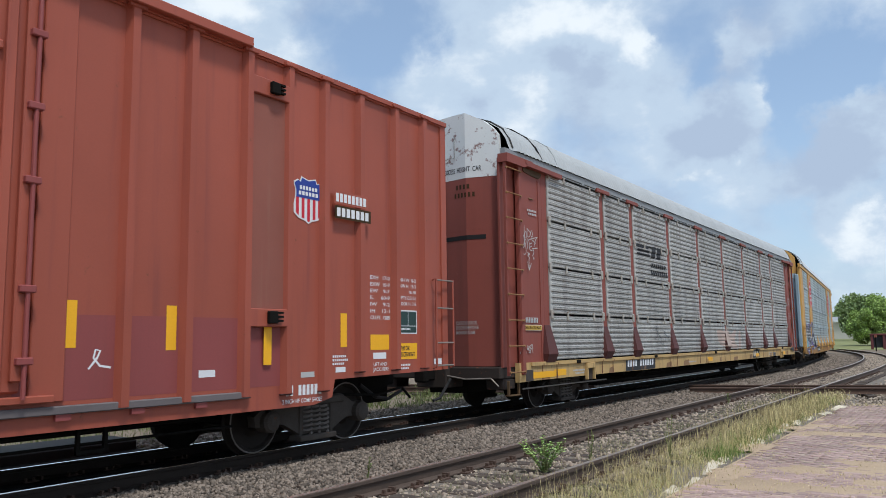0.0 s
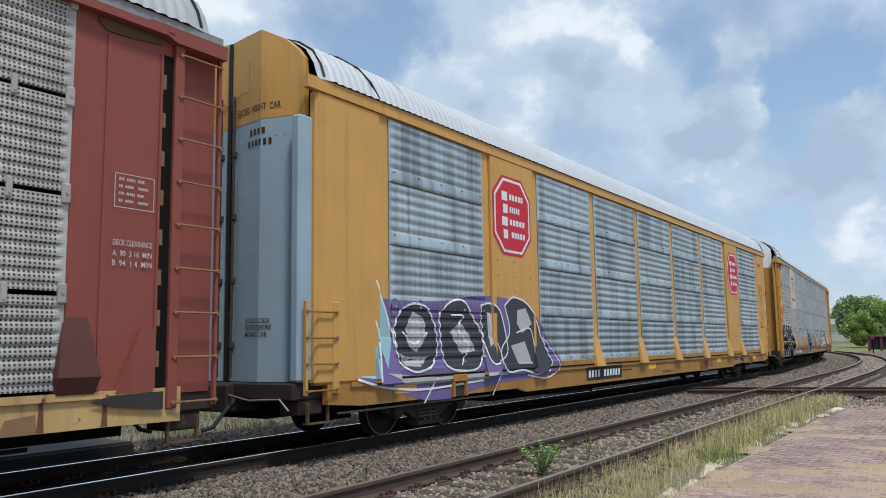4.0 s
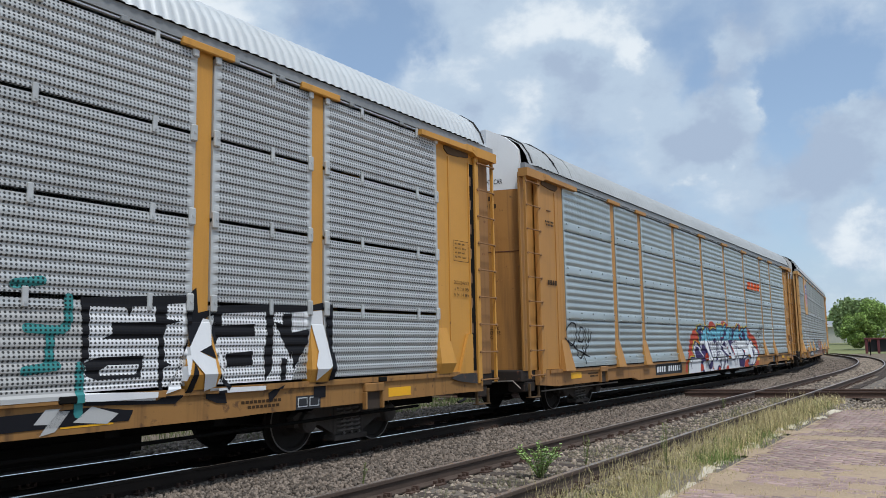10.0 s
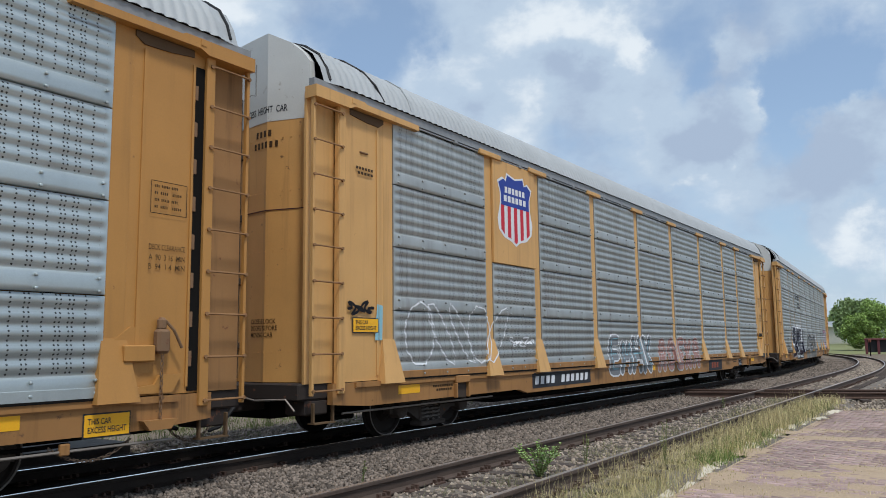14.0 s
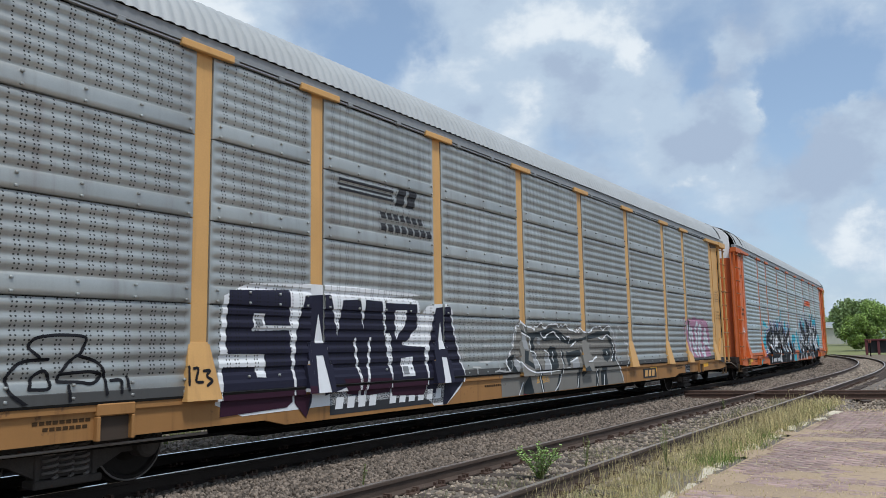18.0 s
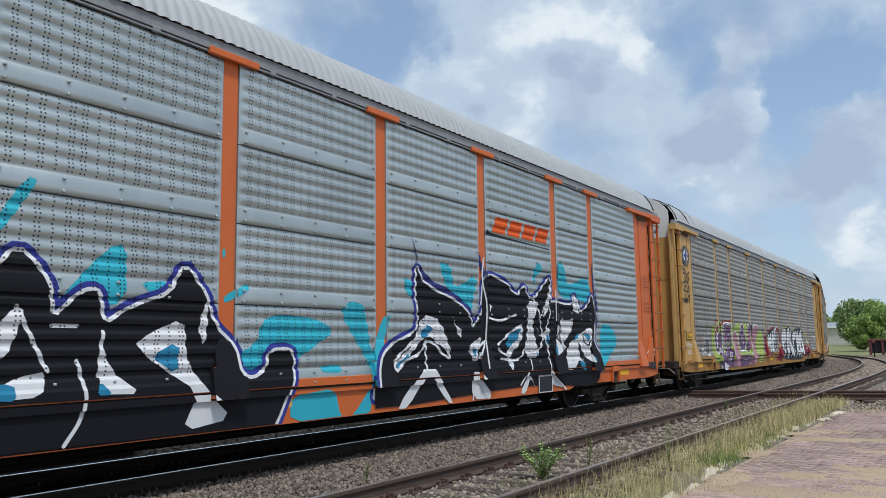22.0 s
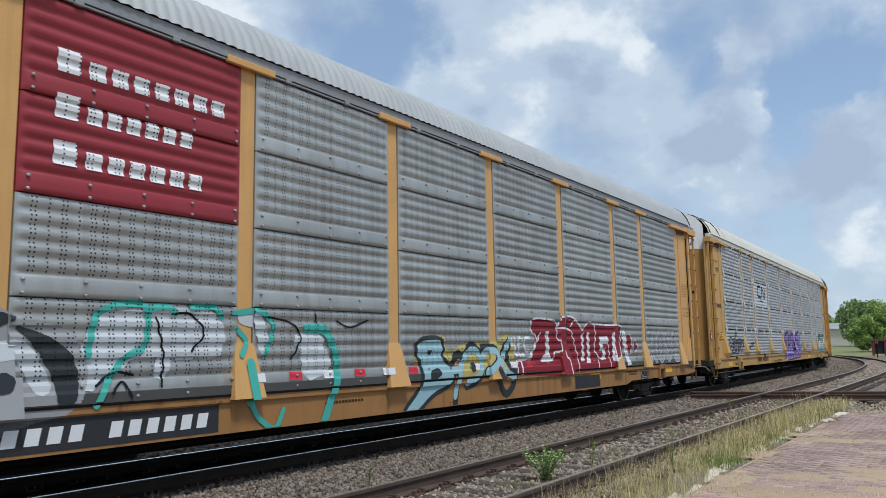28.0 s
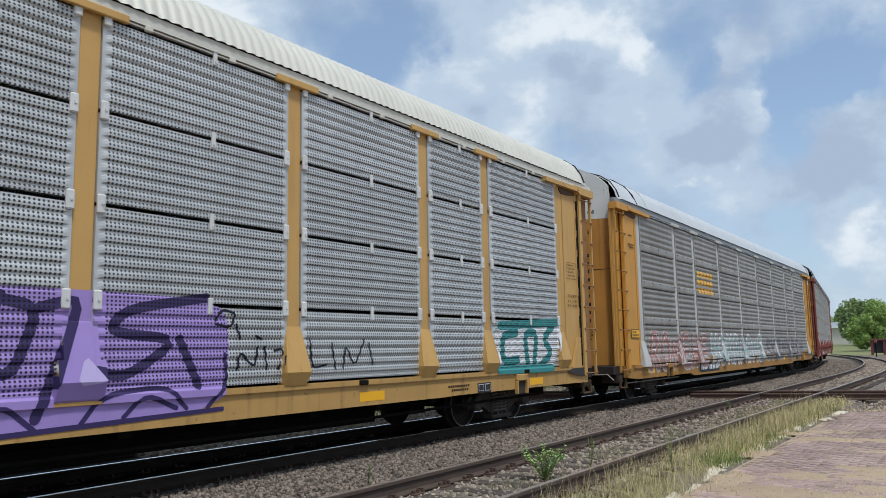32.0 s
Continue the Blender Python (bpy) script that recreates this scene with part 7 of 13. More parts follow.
c2 = autorack(2, -96.04, FADEYEL, GALV_S, ROOF_L, "a", "yellow autorack wagon with bright galvanised panels and red emblems", SILLYEL, plates=False, plain_ends=True, plate_bays=plates2, top=FADEYEL,
              door=mat("blue_grey_door_strip", (0.30, 0.40, 0.46), 0.5))
common_marks(c2, "a", L_STEN, (9.0, 0.62, 1.9), L_DARK, P_WHITE, (26.1, 1.9), flat=1.588)
words(c2, "EXH 10-0 W 4-7\nEXW 10-8 H 4-10\nEW 9-10 H 15-8\nIL 89-5\nIW 9-1", 26.12, 3.24, 26.74, 3.60, L_STEN, "a", 1, 0.004, 1.588)
bars(c2, 26.12, 4.45, 26.62, 4.48, 16, L_STEN, "a", 1, 0.0, 1.588)
bars(c2, 26.12, 4.38, 26.66, 4.41, 16, L_STEN, "a", 1, 0.0, 1.588, skip=(5, 6))
words(c2, "BI", 26.98, 2.62, 27.22, 2.85, P_WHITE, "a", 1, 0.01, 1.588)
lay(c2, "data_sticker", rect(26.0, 1.06, 26.24, 1.17), P_WHITE, 1, "a", "small white data sticker", 1.588)
for y0_, y1_ in ((4.95, 6.45), (21.19, 22.69)):
    rv = bmesh.new()
    for k in range(13):
        for y in (y0_ + 0.12, (y0_ + y1_) / 2, y1_ - 0.12):
            z = 1.25 + k * 0.14
            if k in (0, 2, 3, 5, 8, 10, 12):
                add_box(rv, SIDE + 0.02, y - 0.012, z - 0.012, SIDE + 0.027, y + 0.012, z + 0.012)
    tagged(part("plate_rivets", rv, mat("rusty_rivet", (0.13, 0.06, 0.03), 0.8), c2), kind="stuff")
octagon(c2, 4.92, 3.05, 6.38, 4.55)
octagon(c2, 21.30, 3.05, 22.80, 4.55)
bars(c2, 17.5, 0.52, 18.5, 0.80, 3, mat("brown_mark", (0.24, 0.05, 0.02), 0.6), "a", 2, 0.06, name="word_mark")
words(c2, "RETAINING VALVE", 14.0, 0.555, 14.7, 0.635, L_STEN, "a", 2)
words(c2, "L 69-4", 18.62, 0.74, 18.86, 0.80, L_STEN, "a", 2)
words(c2, "GLH18", 18.60, 0.62, 18.95, 0.71, L_STEN, "a", 2)

# 3: yellow wagon, perforated panels, cream plate with a shield
c3 = autorack(3, -67.32, YEL, PERF_L, ROOF_L, "b", "yellow autorack wagon with grey perforated panels and graffiti", mat("rust_stained_yellow_sill", (0.31, 0.155, 0.045), 0.7, vary=0.22, streak=0.7, streak_color=(0.05, 0.028, 0.015), spots=0.4, spot_color=(0.11, 0.055, 0.025)), clips=EDGES[PERF_L.name], plate_bays={(1, 2): L_CREAM, (1, 3): L_CREAM}, first_pad=P_BLACK)
common_marks(c3, "b", L_STEN, (5.6, 0.64, 2.6), L_DARK, P_WHITE, (0.95, 2.25))
slot(c3)
shield(c3, 5.24, 3.64, 6.06, 4.50, "b", 1, SIDE + 0.022)
bars(c3, 4.92, 3.30, 6.45, 3.41, 15, L_DARK, "b", 1, 0, SIDE + 0.022, skip=(8,))
bars(c3, 0.98, 2.58, 1.5, 2.66, 7, L_STEN, "b", 1)
lay(c3, "notice", rect(0.98, 2.9, 1.5, 3.12), YELLOWP, 1, "b")

# 4: buff wagon with blue and red graffiti
c4 = autorack(4, -38.62, BUFF, GALV_L, ROOF_D, "a", "buff autorack wagon with bright panels and blue-red graffiti", SILLTAN, kick=EDGES[GALV_L.name], locked=True)
common_marks(c4, "a", L_STEN, (7.5, 0.62, 2.1), L_DARK, P_WHITE, None)
swoosh(c4, 18.45, 3.38, 20.75, 3.78)
bars(c4, 1.05, 2.65, 1.5, 2.75, 4, L_STEN, "a", 1)

def notice_on_sill(car, y, z, kind="a"):
    lay(car, "notice_edge", rect(y, z, y + 0.52, z + 0.24), L_DARK, 2, kind)
    lay(car, "notice", rect(y + 0.015, z + 0.015, y + 0.505, z + 0.225), YELLOWP, 3, kind, "yellow notice plate")
    words(car, "THIS CAR\nEXCESS HEIGHT", y + 0.05, z + 0.05, y + 0.47, z + 0.19, L_DARK, kind, 4)


def slack_chain(car, y0, y1, x, z, sag):
    """A chain that hangs in a bow under the sill."""
    bm = bmesh.new()
    n = max(6, round((y1 - y0) / 0.042))
    at = [Vector((x, y0 + (y1 - y0) * k / n, z - sag * (1 - (2 * k / n - 1) ** 2))) for k in range(n + 1)]
    for k, (a, b) in enumerate(zip(at, at[1:])):
        side = Vector((0.013, 0, 0)) if k % 2 else Vector((0, 0, 0.013))
        e = (b - a) * 0.25
        add_rod(bm, [a + side, b + e + side, b + e - side, a - side, a + side], 0.006, 4)
    tagged(part("slack_chain", bm, mat("rusty_chain", (0.11, 0.075, 0.05), 0.8, vary=0.2), car, "slack rusty chain under the sill"), kind="stuff")


notice_on_sill(c4, 25.55, 0.555)
slack_chain(c4, 25.25, 26.1, 1.52, 0.50, 0.16)
slack_chain(c4, 26.6, 27.3, 1.40, 0.62, 0.22)
part("long_rod", rod([(1.53, 18.6, 0.455), (1.53, 26.6, 0.455)], 0.014, 6), mat("bare_rod", (0.25, 0.22, 0.19), 0.6, 0.4), c4, "thin pale rod hung below the sill")
for y in (19.4, 21.4, 23.4, 25.4):
    part("rod_hanger", box(1.505, y - 0.05, 0.42, 1.555, y + 0.05, 0.53, 0.01), SILLTAN, c4)
# 5: tan wagon with a shield plate
words(c4, "SPECIAL NO. 26", 23.55, 0.85, 24.08, 0.93, L_STEN, "a", 2)
words(c4, "BRAKE BEAM REQUIRED", 23.39, 0.77, 24.18, 0.85, L_STEN, "a", 2)
words(c4, "26 WHEELS", 24.39, 0.66, 24.76, 0.72, L_STEN, "a", 2)
c5 = autorack(5, -10.05, TAN, GALV_D, ROOF_D, "a", "tan autorack wagon with weathered panels and a shield", SILLTAN, plate_bays={(1, 2): TAN, (1, 3): TAN}, top=GREYTOP)
common_marks(c5, "a", L_STEN, (6.4, 0.62, 2.6), L_DARK, P_WHITE, (0.95, 1.60))
shield(c5, 5.02, 3.27, 6.40, 4.66, "a", 1, SIDE + 0.022)
lines5 = []
for k in range(5):
    y = 2.35 + k * 0.6
    lines5 += stroke([(y + 0.45 * math.sin(a * 0.7) * 0.9 + 0.2, 1.6 + 0.5 * math.cos(a * 0.7 + k)) for a in range(10)], 0.03)
lay(c5, "graffiti_line", lines5, P_WHITE, 2, "a", "thin white spray-painted outlines")
scrawl(c5, (5.4, 1.36, 6.4, 1.56), 52, P_WHITE, "a", 0.03, loops=4)
scrawl(c5, (0.85, 1.85, 1.42, 2.05), 53, P_BLACK, "a", 0.04, loops=5)
lay(c5, "blue_smear", fan([(1.45, 1.5), (1.6, 1.5), (1.62, 2.0), (1.5, 2.02)]), P_SKY, 1, "a")
wild(c5, (10.1, 0.65, 13.2, 1.62), 4, 54, P_WHITE, P_GREY, P_SKY, "a", label="white and grey spray-painted forms")
wild(c5, (13.6, 0.65, 17.6, 1.58), 5, 55, P_CHALK, P_DULLRED, P_CHALK, "a", name="faded_graffiti")
lay(c5, "mark_ground", rect(18.6, 0.52, 20.2, 0.86), L_DARK, 2, "a")
bars(c5, 18.9, 0.60, 19.8, 0.78, 3, mat("brown_mark", (0.24, 0.05, 0.02), 0.6), "a", 3, 0.04, name="word_mark")

# 6: tan wagon with navy block letters
c6 = autorack(6, 18.88, TAN, GALV_D, ROOF_D, "a", "tan autorack wagon with navy block-letter graffiti", SILLTAN, top=GREYTOP, kick=KICK, back=TAN)
common_marks(c6, "a", L_STEN, (7.0, 0.60, 2.6), L_DARK, P_WHITE, None)
for k in range(3):
    lay(c6, "mark_stripe", rect(7.05, 3.62 + 0.07 * k, 8.3, 3.655 + 0.07 * k), L_DARK, 2, "a")
bars(c6, 8.35, 3.58, 8.9, 3.86, 2, L_DARK, "a", 2, 0.1, name="word_mark")
bars(c6, 8.0, 3.34, 9.1, 3.44, 7, L_DARK, "a", 2, name="word_mark")
bars(c6, 8.0, 3.16, 9.35, 3.27, 8, L_DARK, "a", 2, name="word_mark")
lay(c6, "mark_ground", rect(18.9, 0.56, 19.9, 0.80), L_DARK, 2, "a")
bars(c6, 26.22, 1.0, 26.85, 1.12, 5, L_STEN, "a", 4, name="word_mark")
bars(c6, 19.0, 0.60, 19.8, 0.76, 3, TAN, "a", 3, 0.04, name="word_mark")

# 7: orange wagon with black and cyan graffiti
c7 = autorack(7, 47.32, ORANGE, GALV_L, ROOF_D, "a", "orange autorack wagon with black and cyan graffiti", back=ORANGE)
common_marks(c7, "a", L_STEN, None, None, P_WHITE, None)
swoosh(c7, 18.4, 3.38, 20.75, 3.78)
bars(c7, 7.1, 0.60, 9.3, 0.76, 11, P_WHITE, "a", 8, 0.03, skip=(4,), name="number")
lay(c7, "data_plate", rect(20.1, 0.5, 20.7, 0.85), P_WHITE, 8, "a")
lay(c7, "data_plate", rect(20.13, 0.53, 20.67, 0.82), L_DARK, 9, "a")
lay(c7, "graffiti_ground", rect(6.29, 0.50, 12.22, 0.92), P_BLACK, 1.5, "a", "black spray paint over the sill")
notice_on_sill(c7, 1.62, 0.59)
bars(c7, 0.98, 2.62, 1.42, 2.72, 4, L_STEN, "a", 1, name="number")
bars(c7, 0.95, 2.46, 1.45, 2.56, 5, L_STEN, "a", 1, name="number")
scrawl(c7, (0.92, 1.75, 1.42, 2.0), 74, P_WHITE, "a", 0.03, loops=4)
scrawl(c7, (1.62, 1.0, 1.9, 1.55), 75, P_CHALK, "a", 0.02, loops=4)
scrawl(c7, (26.3, 1.1, 26.9, 1.35), 73, P_WHITE, "a", 0.025, loops=5)

# 8: yellow wagon with lilac and lime graffiti
c8 = autorack(8, 76.0, PALEYEL, GALV_B, ROOF_D, "a", "yellow autorack wagon with lilac and lime graffiti", SILLYEL, top=GREYTOP, back=PALEYEL)
common_marks(c8, "a", L_STEN, (7.3, 0.62, 2.0), None, P_CHALK, (0.95, 1.55))
rnd = [(1.26 + 0.38 * math.cos(a * math.tau / 28), 4.08 + 0.31 * math.sin(a * math.tau / 28)) for a in range(28)]
lay(c8, "emblem", fan(rnd), mat("dark_green_emblem", (0.03, 0.055, 0.06), 0.5), 1, "a", "round dark emblem with a white and blue cross")
lay(c8, "emblem_field", fan(shrink(rnd, 0.62)), P_WHITE, 2, "a")
lay(c8, "emblem_bar", rect(1.19, 3.90, 1.33, 4.26), L_BLUE, 3, "a")
lay(c8, "emblem_bar", rect(1.05, 4.04, 1.47, 4.12), L_BLUE, 3, "a")
lay(c8, "worn_patch", fan([(1.26, 3.80), (1.36, 3.82), (1.38, 4.1), (1.36, 4.36), (1.28, 4.36), (1.32, 4.1)]), PALEYEL, 4, "a")
for k in range(4):
    scrawl(c8, (0.85, 2.6 + k * 0.27, 1.5, 2.9 + k * 0.27), 80 + k, P_NAVY, "a", 0.04, loops=2.5)
bars(c8, 0.86, 2.66, 1.35, 2.78, 5, L_STEN, "a", 1)
scrawl(c8, (0.92, 1.30, 1.42, 1.50), 801, P_WHITE, "a", 0.02, loops=3)
scrawl(c8, (0.95, 1.05, 1.35, 1.24), 802, P_WHITE, "a", 0.02, loops=3)

# 9: tan wagon with a crimson panel field
cp = mat("crimson_ribbed_panel", (0.27, 0.028, 0.038), 0.5, vary=0.08, each=0.03)
c9 = autorack(9, 104.86, TAN, GALV_D, ROOF_D, "a", "tan autorack wagon with a crimson panel field and graffiti", SILLTAN, top=GREYTOP, kick=KICK, rows_painted={(2, 2): cp, (2, 3): cp})
common_marks(c9, "a", L_STEN, (6.75, 0.58, 2.3), L_DARK, P_WHITE, None)
for z, a, b, n in ((4.24, 7.1, 9.2, 8), (3.78, 7.1, 8.75, 7), (3.32, 7.1, 8.9, 7)):
    bars(c9, a, z - 0.10, a + 0.28, z + 0.14, 1, P_WHITE, "a", 3, name="word_mark", gap=0.15)
    bars(c9, a + 0.33, z - 0.10, b, z + 0.08, n - 1, P_WHITE, "a", 3, name="word_mark")
scrawl(c9, (0.8, 4.1, 1.3, 4.6), 93, P_WHITE, "a", 0.03, loops=3)
lay(c9, "mark_ground", rect(18.6, 0.54, 19.9, 0.80), L_DARK, 2, "a")

# 10: yellow wagon, perforated panels, cream roof
c10 = autorack(10, 133.61, PALEYEL, PERF_L, ROOF_C, "b", "yellow autorack wagon with perforated panels and cream roof", mat("dusty_yellow_sill", (0.46, 0.27, 0.085), 0.65, vary=0.16, streak=0.5, streak_color=(0.08, 0.045, 0.02), spots=0.2, spot_color=(0.14, 0.07, 0.03)), rows_painted={(2, 2): mat("silver_perforated_panel", (0.60, 0.63, 0.65), 0.42, 0.4, vary=0.08, streak=0.15)})
common_marks(c10, "b", L_STEN, (6.75, 0.66, 2.1), None, L_STEN, (0.92, 1.60))
slot(c10, 3.1)
lay(c10, "logo_stroke", stroke([(8.04, 3.72), (7.59, 3.74), (7.45, 3.66), (7.43, 3.42), (7.53, 3.32), (8.09, 3.31)], 0.10), L_DARK, 2, "b", "dark thick-line railway logo")
lay(c10, "logo_stroke", stroke([(8.27, 3.30), (8.27, 3.74)], 0.10), L_DARK, 2, "b")
lay(c10, "logo_stroke", stroke([(8.27, 3.70), (8.44, 3.72), (8.69, 3.33), (8.84, 3.30)], 0.10), L_DARK, 2, "b")
lay(c10, "logo_stroke", stroke([(8.84, 3.28), (8.84, 3.72)], 0.10), L_DARK, 2, "b")
bars(c10, 7.79, 3.13, 8.49, 3.18, 9, L_DARK, "b", 2)
bars(c10, 0.86, 2.66, 1.5, 2.78, 9, L_STEN, "b", 1)
rnd = [(0.33 + 0.17 * math.cos(a * math.tau / 24), 1.72 + 0.17 * math.sin(a * math.tau / 24)) for a in range(24)]
for k, (sc, pnt) in enumerate(((1.0, L_RED), (0.72, P_WHITE))):
    lay(c10, "round_sign", fan(shrink(rnd, sc)), pnt, 1 + k, "b", "round red and white prohibition sticker" if k == 0 else "", flat=1.48)
lay(c10, "round_sign_bar", stroke([(0.22, 1.83), (0.44, 1.61)], 0.05), L_RED, 3, "b", flat=1.48)
lines(c10, "tag", P_NAVY, 3, "b", 0.045, (((2.23, 1.55), (2.3, 1.63), (2.43, 1.67), (2.57, 1.66), (2.68, 1.58), (2.69, 1.49), (2.54, 1.37), (2.48, 1.32)),
      ((2.23, 1.55), (2.3, 1.47), (2.38, 1.51), (2.47, 1.49), (2.49, 1.42), (2.37, 1.32), (2.28, 1.22), (2.27, 1.13), (2.35, 1.08), (2.48, 1.09), (2.56, 1.18), (2.57, 1.27)),
      ((2.16, 1.41), (2.12, 1.34), (2.15, 1.28), (2.23, 1.26), (2.28, 1.31), (2.26, 1.39), (2.16, 1.41)),
      ((2.87, 1.62), (3.14, 1.63), (3.04, 1.42), (2.97, 1.23), (2.94, 1.11), (2.62, 1.15), (2.72, 1.4), (2.87, 1.62)),), "dark outlined letters")
lines(c10, "tag", P_NAVY, 3, "b", 0.045, (((3.44, 1.6), (3.28, 1.56), (3.17, 1.41), (3.32, 1.39), (3.39, 1.52)),
      ((3.03, 1.15), (3.06, 1.26), (3.23, 1.29), (3.28, 1.19), (3.16, 1.1), (3.38, 1.08), (3.54, 1.28), (3.59, 1.46), (3.44, 1.6)),
      ((3.59, 1.61), (3.92, 1.62), (3.81, 1.35), (3.69, 1.19), (3.42, 1.19), (3.54, 1.42), (3.59, 1.61)),
      ((3.98, 1.57), (4.34, 1.6), (4.43, 1.51), (4.28, 1.4), (4.17, 1.27), (4.01, 1.14), (3.85, 1.2), (3.98, 1.57)),
      ((4.35, 1.43), (4.28, 1.38), (4.35, 1.32), (4.42, 1.38), (4.35, 1.43)),))
lines(c10, "tag", P_NAVY, 3, "b", 0.06, (((2.9, 1.52), (3.06, 1.51)),
      ((2.81, 1.43), (3.02, 1.42)),
      ((2.79, 1.33), (2.97, 1.3)),
      ((3.25, 1.48), (3.31, 1.51), (3.33, 1.45)),
      ((3.59, 1.49), (3.76, 1.48), (3.54, 1.37)),
      ((4.06, 1.51), (4.17, 1.53), (4.15, 1.45), (4.04, 1.42)),
      ((3.69, 1.28), (3.77, 1.35)),
      ((2.54, 1.21), (2.61, 1.24)),
      ((3.11, 1.19), (3.2, 1.22)),))
lines(c10, "tag", P_NAVY, 3, "b", 0.03, (((3.01, 1.76), (3.15, 1.84), (3.29, 1.86), (3.45, 1.8), (3.29, 1.72), (3.1, 1.7), (3.01, 1.76)),
      ((3.15, 1.82), (3.24, 1.79), (3.13, 1.74)),))
lines(c10, "tag", P_NAVY, 3, "b", 0.025, (((4.99, 1.25), (5.12, 1.31), (5.09, 1.17), (5.22, 1.34), (5.2, 1.18), (5.38, 1.32), (5.35, 1.16), (5.52, 1.36), (5.47, 1.2), (5.58, 1.4)),
      ((5.72, 1.23), (5.74, 1.53), (5.82, 1.32), (5.85, 1.55), (5.93, 1.27), (6.01, 1.53), (6.08, 1.44), (6.3, 1.46), (6.57, 1.61)),
      ((5.06, 1.28), (5.62, 1.32)),
      ((5.68, 1.38), (6.05, 1.41)),))
words(c10, "LD LMT 80000 20 12-90", 10.0, 0.66, 11.8, 0.74, L_STEN, "b", 2)

# 11: yellow wagon with faded pale graffiti
# The posts' pale colour imitates light on the panel rims beside them.
c11 = autorack(11, 162.45, YEL, GALV_B, ROOF_L, "a", "yellow autorack wagon with pale posts and faded graffiti", SILLYEL, top=GREYTOP, posts=mat("lit_rim_grey", (0.50, 0.50, 0.47), 0.6, vary=0.1, streak=0.25))
common_marks(c11, "a", L_STEN, (6.8, 0.62, 2.0), L_DARK, P_WHITE, (0.95, 1.6))
for z in (3.62, 3.36, 3.10):
    bars(c11, 6.9, z - 0.09, 8.7, z + 0.09, 5, YELLOWP, "a", 2, name="word_mark")
wild(c11, (2.1, 0.72, 7.6, 1.8), 6, 121, P_CHALK, P_DULLRED, P_WHITE, "a", label="pale pink spray-painted forms")
wild(c11, (8.0, 0.72, 15.5, 1.75), 8, 122, P_WHITE, P_CHALK, P_MINT, "a", label="pale white spray-painted forms")
wild(c11, (16.0, 0.72, 24.5, 1.7), 8, 123, P_CHALK, P_GREY, P_DULLRED, "a", name="faded_graffiti")
for k in range(9):
    end_bars(c11, 0.45 + 0.04 * (k % 3), 2.0 + k * 0.2, 0.95, 2.08 + k * 0.2, 3, P_NAVY)

# 12: red wagon far back
c12 = autorack(12, 191.1, RED, PERF_D, ROOF_D, "b", "red autorack wagon at the end of the visible train", back=RED, clips=mat("chalky_clip", (0.38, 0.35, 0.31), 0.7, vary=0.2, spots=0.3))
common_marks(c12, "b", P_CHALK, (6.8, 0.62, 2.0), L_DARK, P_WHITE, None)


# ---- spray-painted lettering on the wagons, drawn in areas and lines ----
# 2: dark lettering with white outlines on a purple ground
forms(c2, "graffiti_ground", P_GRAPE, 1, "c", (((1.08, 0.98), (1.48, 2.1), (1.91, 2.09), (2.37, 2.08), (3.17, 2.1), (4.64, 2.28), (6.08, 2.19), (6.73, 1.88), (7.04, 1.44), (7.66, 1.08), (7.19, 0.76), (4.88, 0.72), (3.06, 0.49), (1.69, 0.79)),), 1, "purple ground of the lettering")
forms(c2, "graffiti", P_SLATE, 2, "c", (((1.96, 1.67), (2.13, 1.95), (2.44, 2.06), (2.84, 2), (3.06, 1.68), (3.11, 1.31), (2.93, 1.06), (2.45, 0.98), (2.08, 1.13)),
      ((3.16, 1.9), (3.43, 2.11), (3.88, 2.18), (4.13, 1.91), (4.48, 1.61), (4.54, 1.22), (4.23, 0.95), (3.34, 1), (3.2, 1.38)),
      ((4.43, 2.08), (4.82, 2.15), (5.11, 2.01), (5.27, 1.61), (5.38, 1.2), (4.71, 0.99), (4.48, 1.61)),
      ((5.26, 2.1), (5.55, 2.29), (6.08, 2.21), (6.61, 1.87), (6.8, 1.44), (7.22, 1), (6.6, 0.78), (5.94, 0.93), (5.3, 0.87), (5.04, 1.29), (5.48, 1.61)),), 1, "dark grey lettering with white outlines")
forms(c2, "graffiti", P_PALEBLUE, 3, "c", (((1.16, 2.49), (1.34, 2.13), (1.67, 1.6), (1.58, 0.93), (1.21, 0.97), (1.18, 1.66)),
      ((1.57, 2.34), (1.76, 2.01), (1.97, 1.6), (1.73, 1.06), (1.59, 1.6)),), 0, "")
forms(c2, "graffiti", P_CHALK, 3, "c", (((2.26, 1.67), (2.43, 1.92), (2.74, 1.82), (2.8, 1.53), (2.55, 1.3), (2.32, 1.39)),
      ((3.48, 1.6), (3.76, 1.79), (4.01, 1.61), (4.26, 1.3), (3.8, 1.25)),
      ((4.7, 1.97), (5, 1.93), (4.95, 1.45), (4.75, 1.36)),
      ((5.74, 2.03), (6.07, 2.08), (6.31, 1.78), (5.91, 1.6), (5.71, 1.78)),
      ((1.7, 1.01), (3.08, 0.9), (4.9, 0.92), (4.69, 0.81), (2.28, 0.82)),
      ((5.46, 1.37), (6, 1.45), (6.29, 1.02), (5.74, 1.03)),
      ((2.09, 1.29), (2.38, 1.18), (2.86, 1.24), (2.61, 1.07), (2.22, 1.1)),), 0, "")
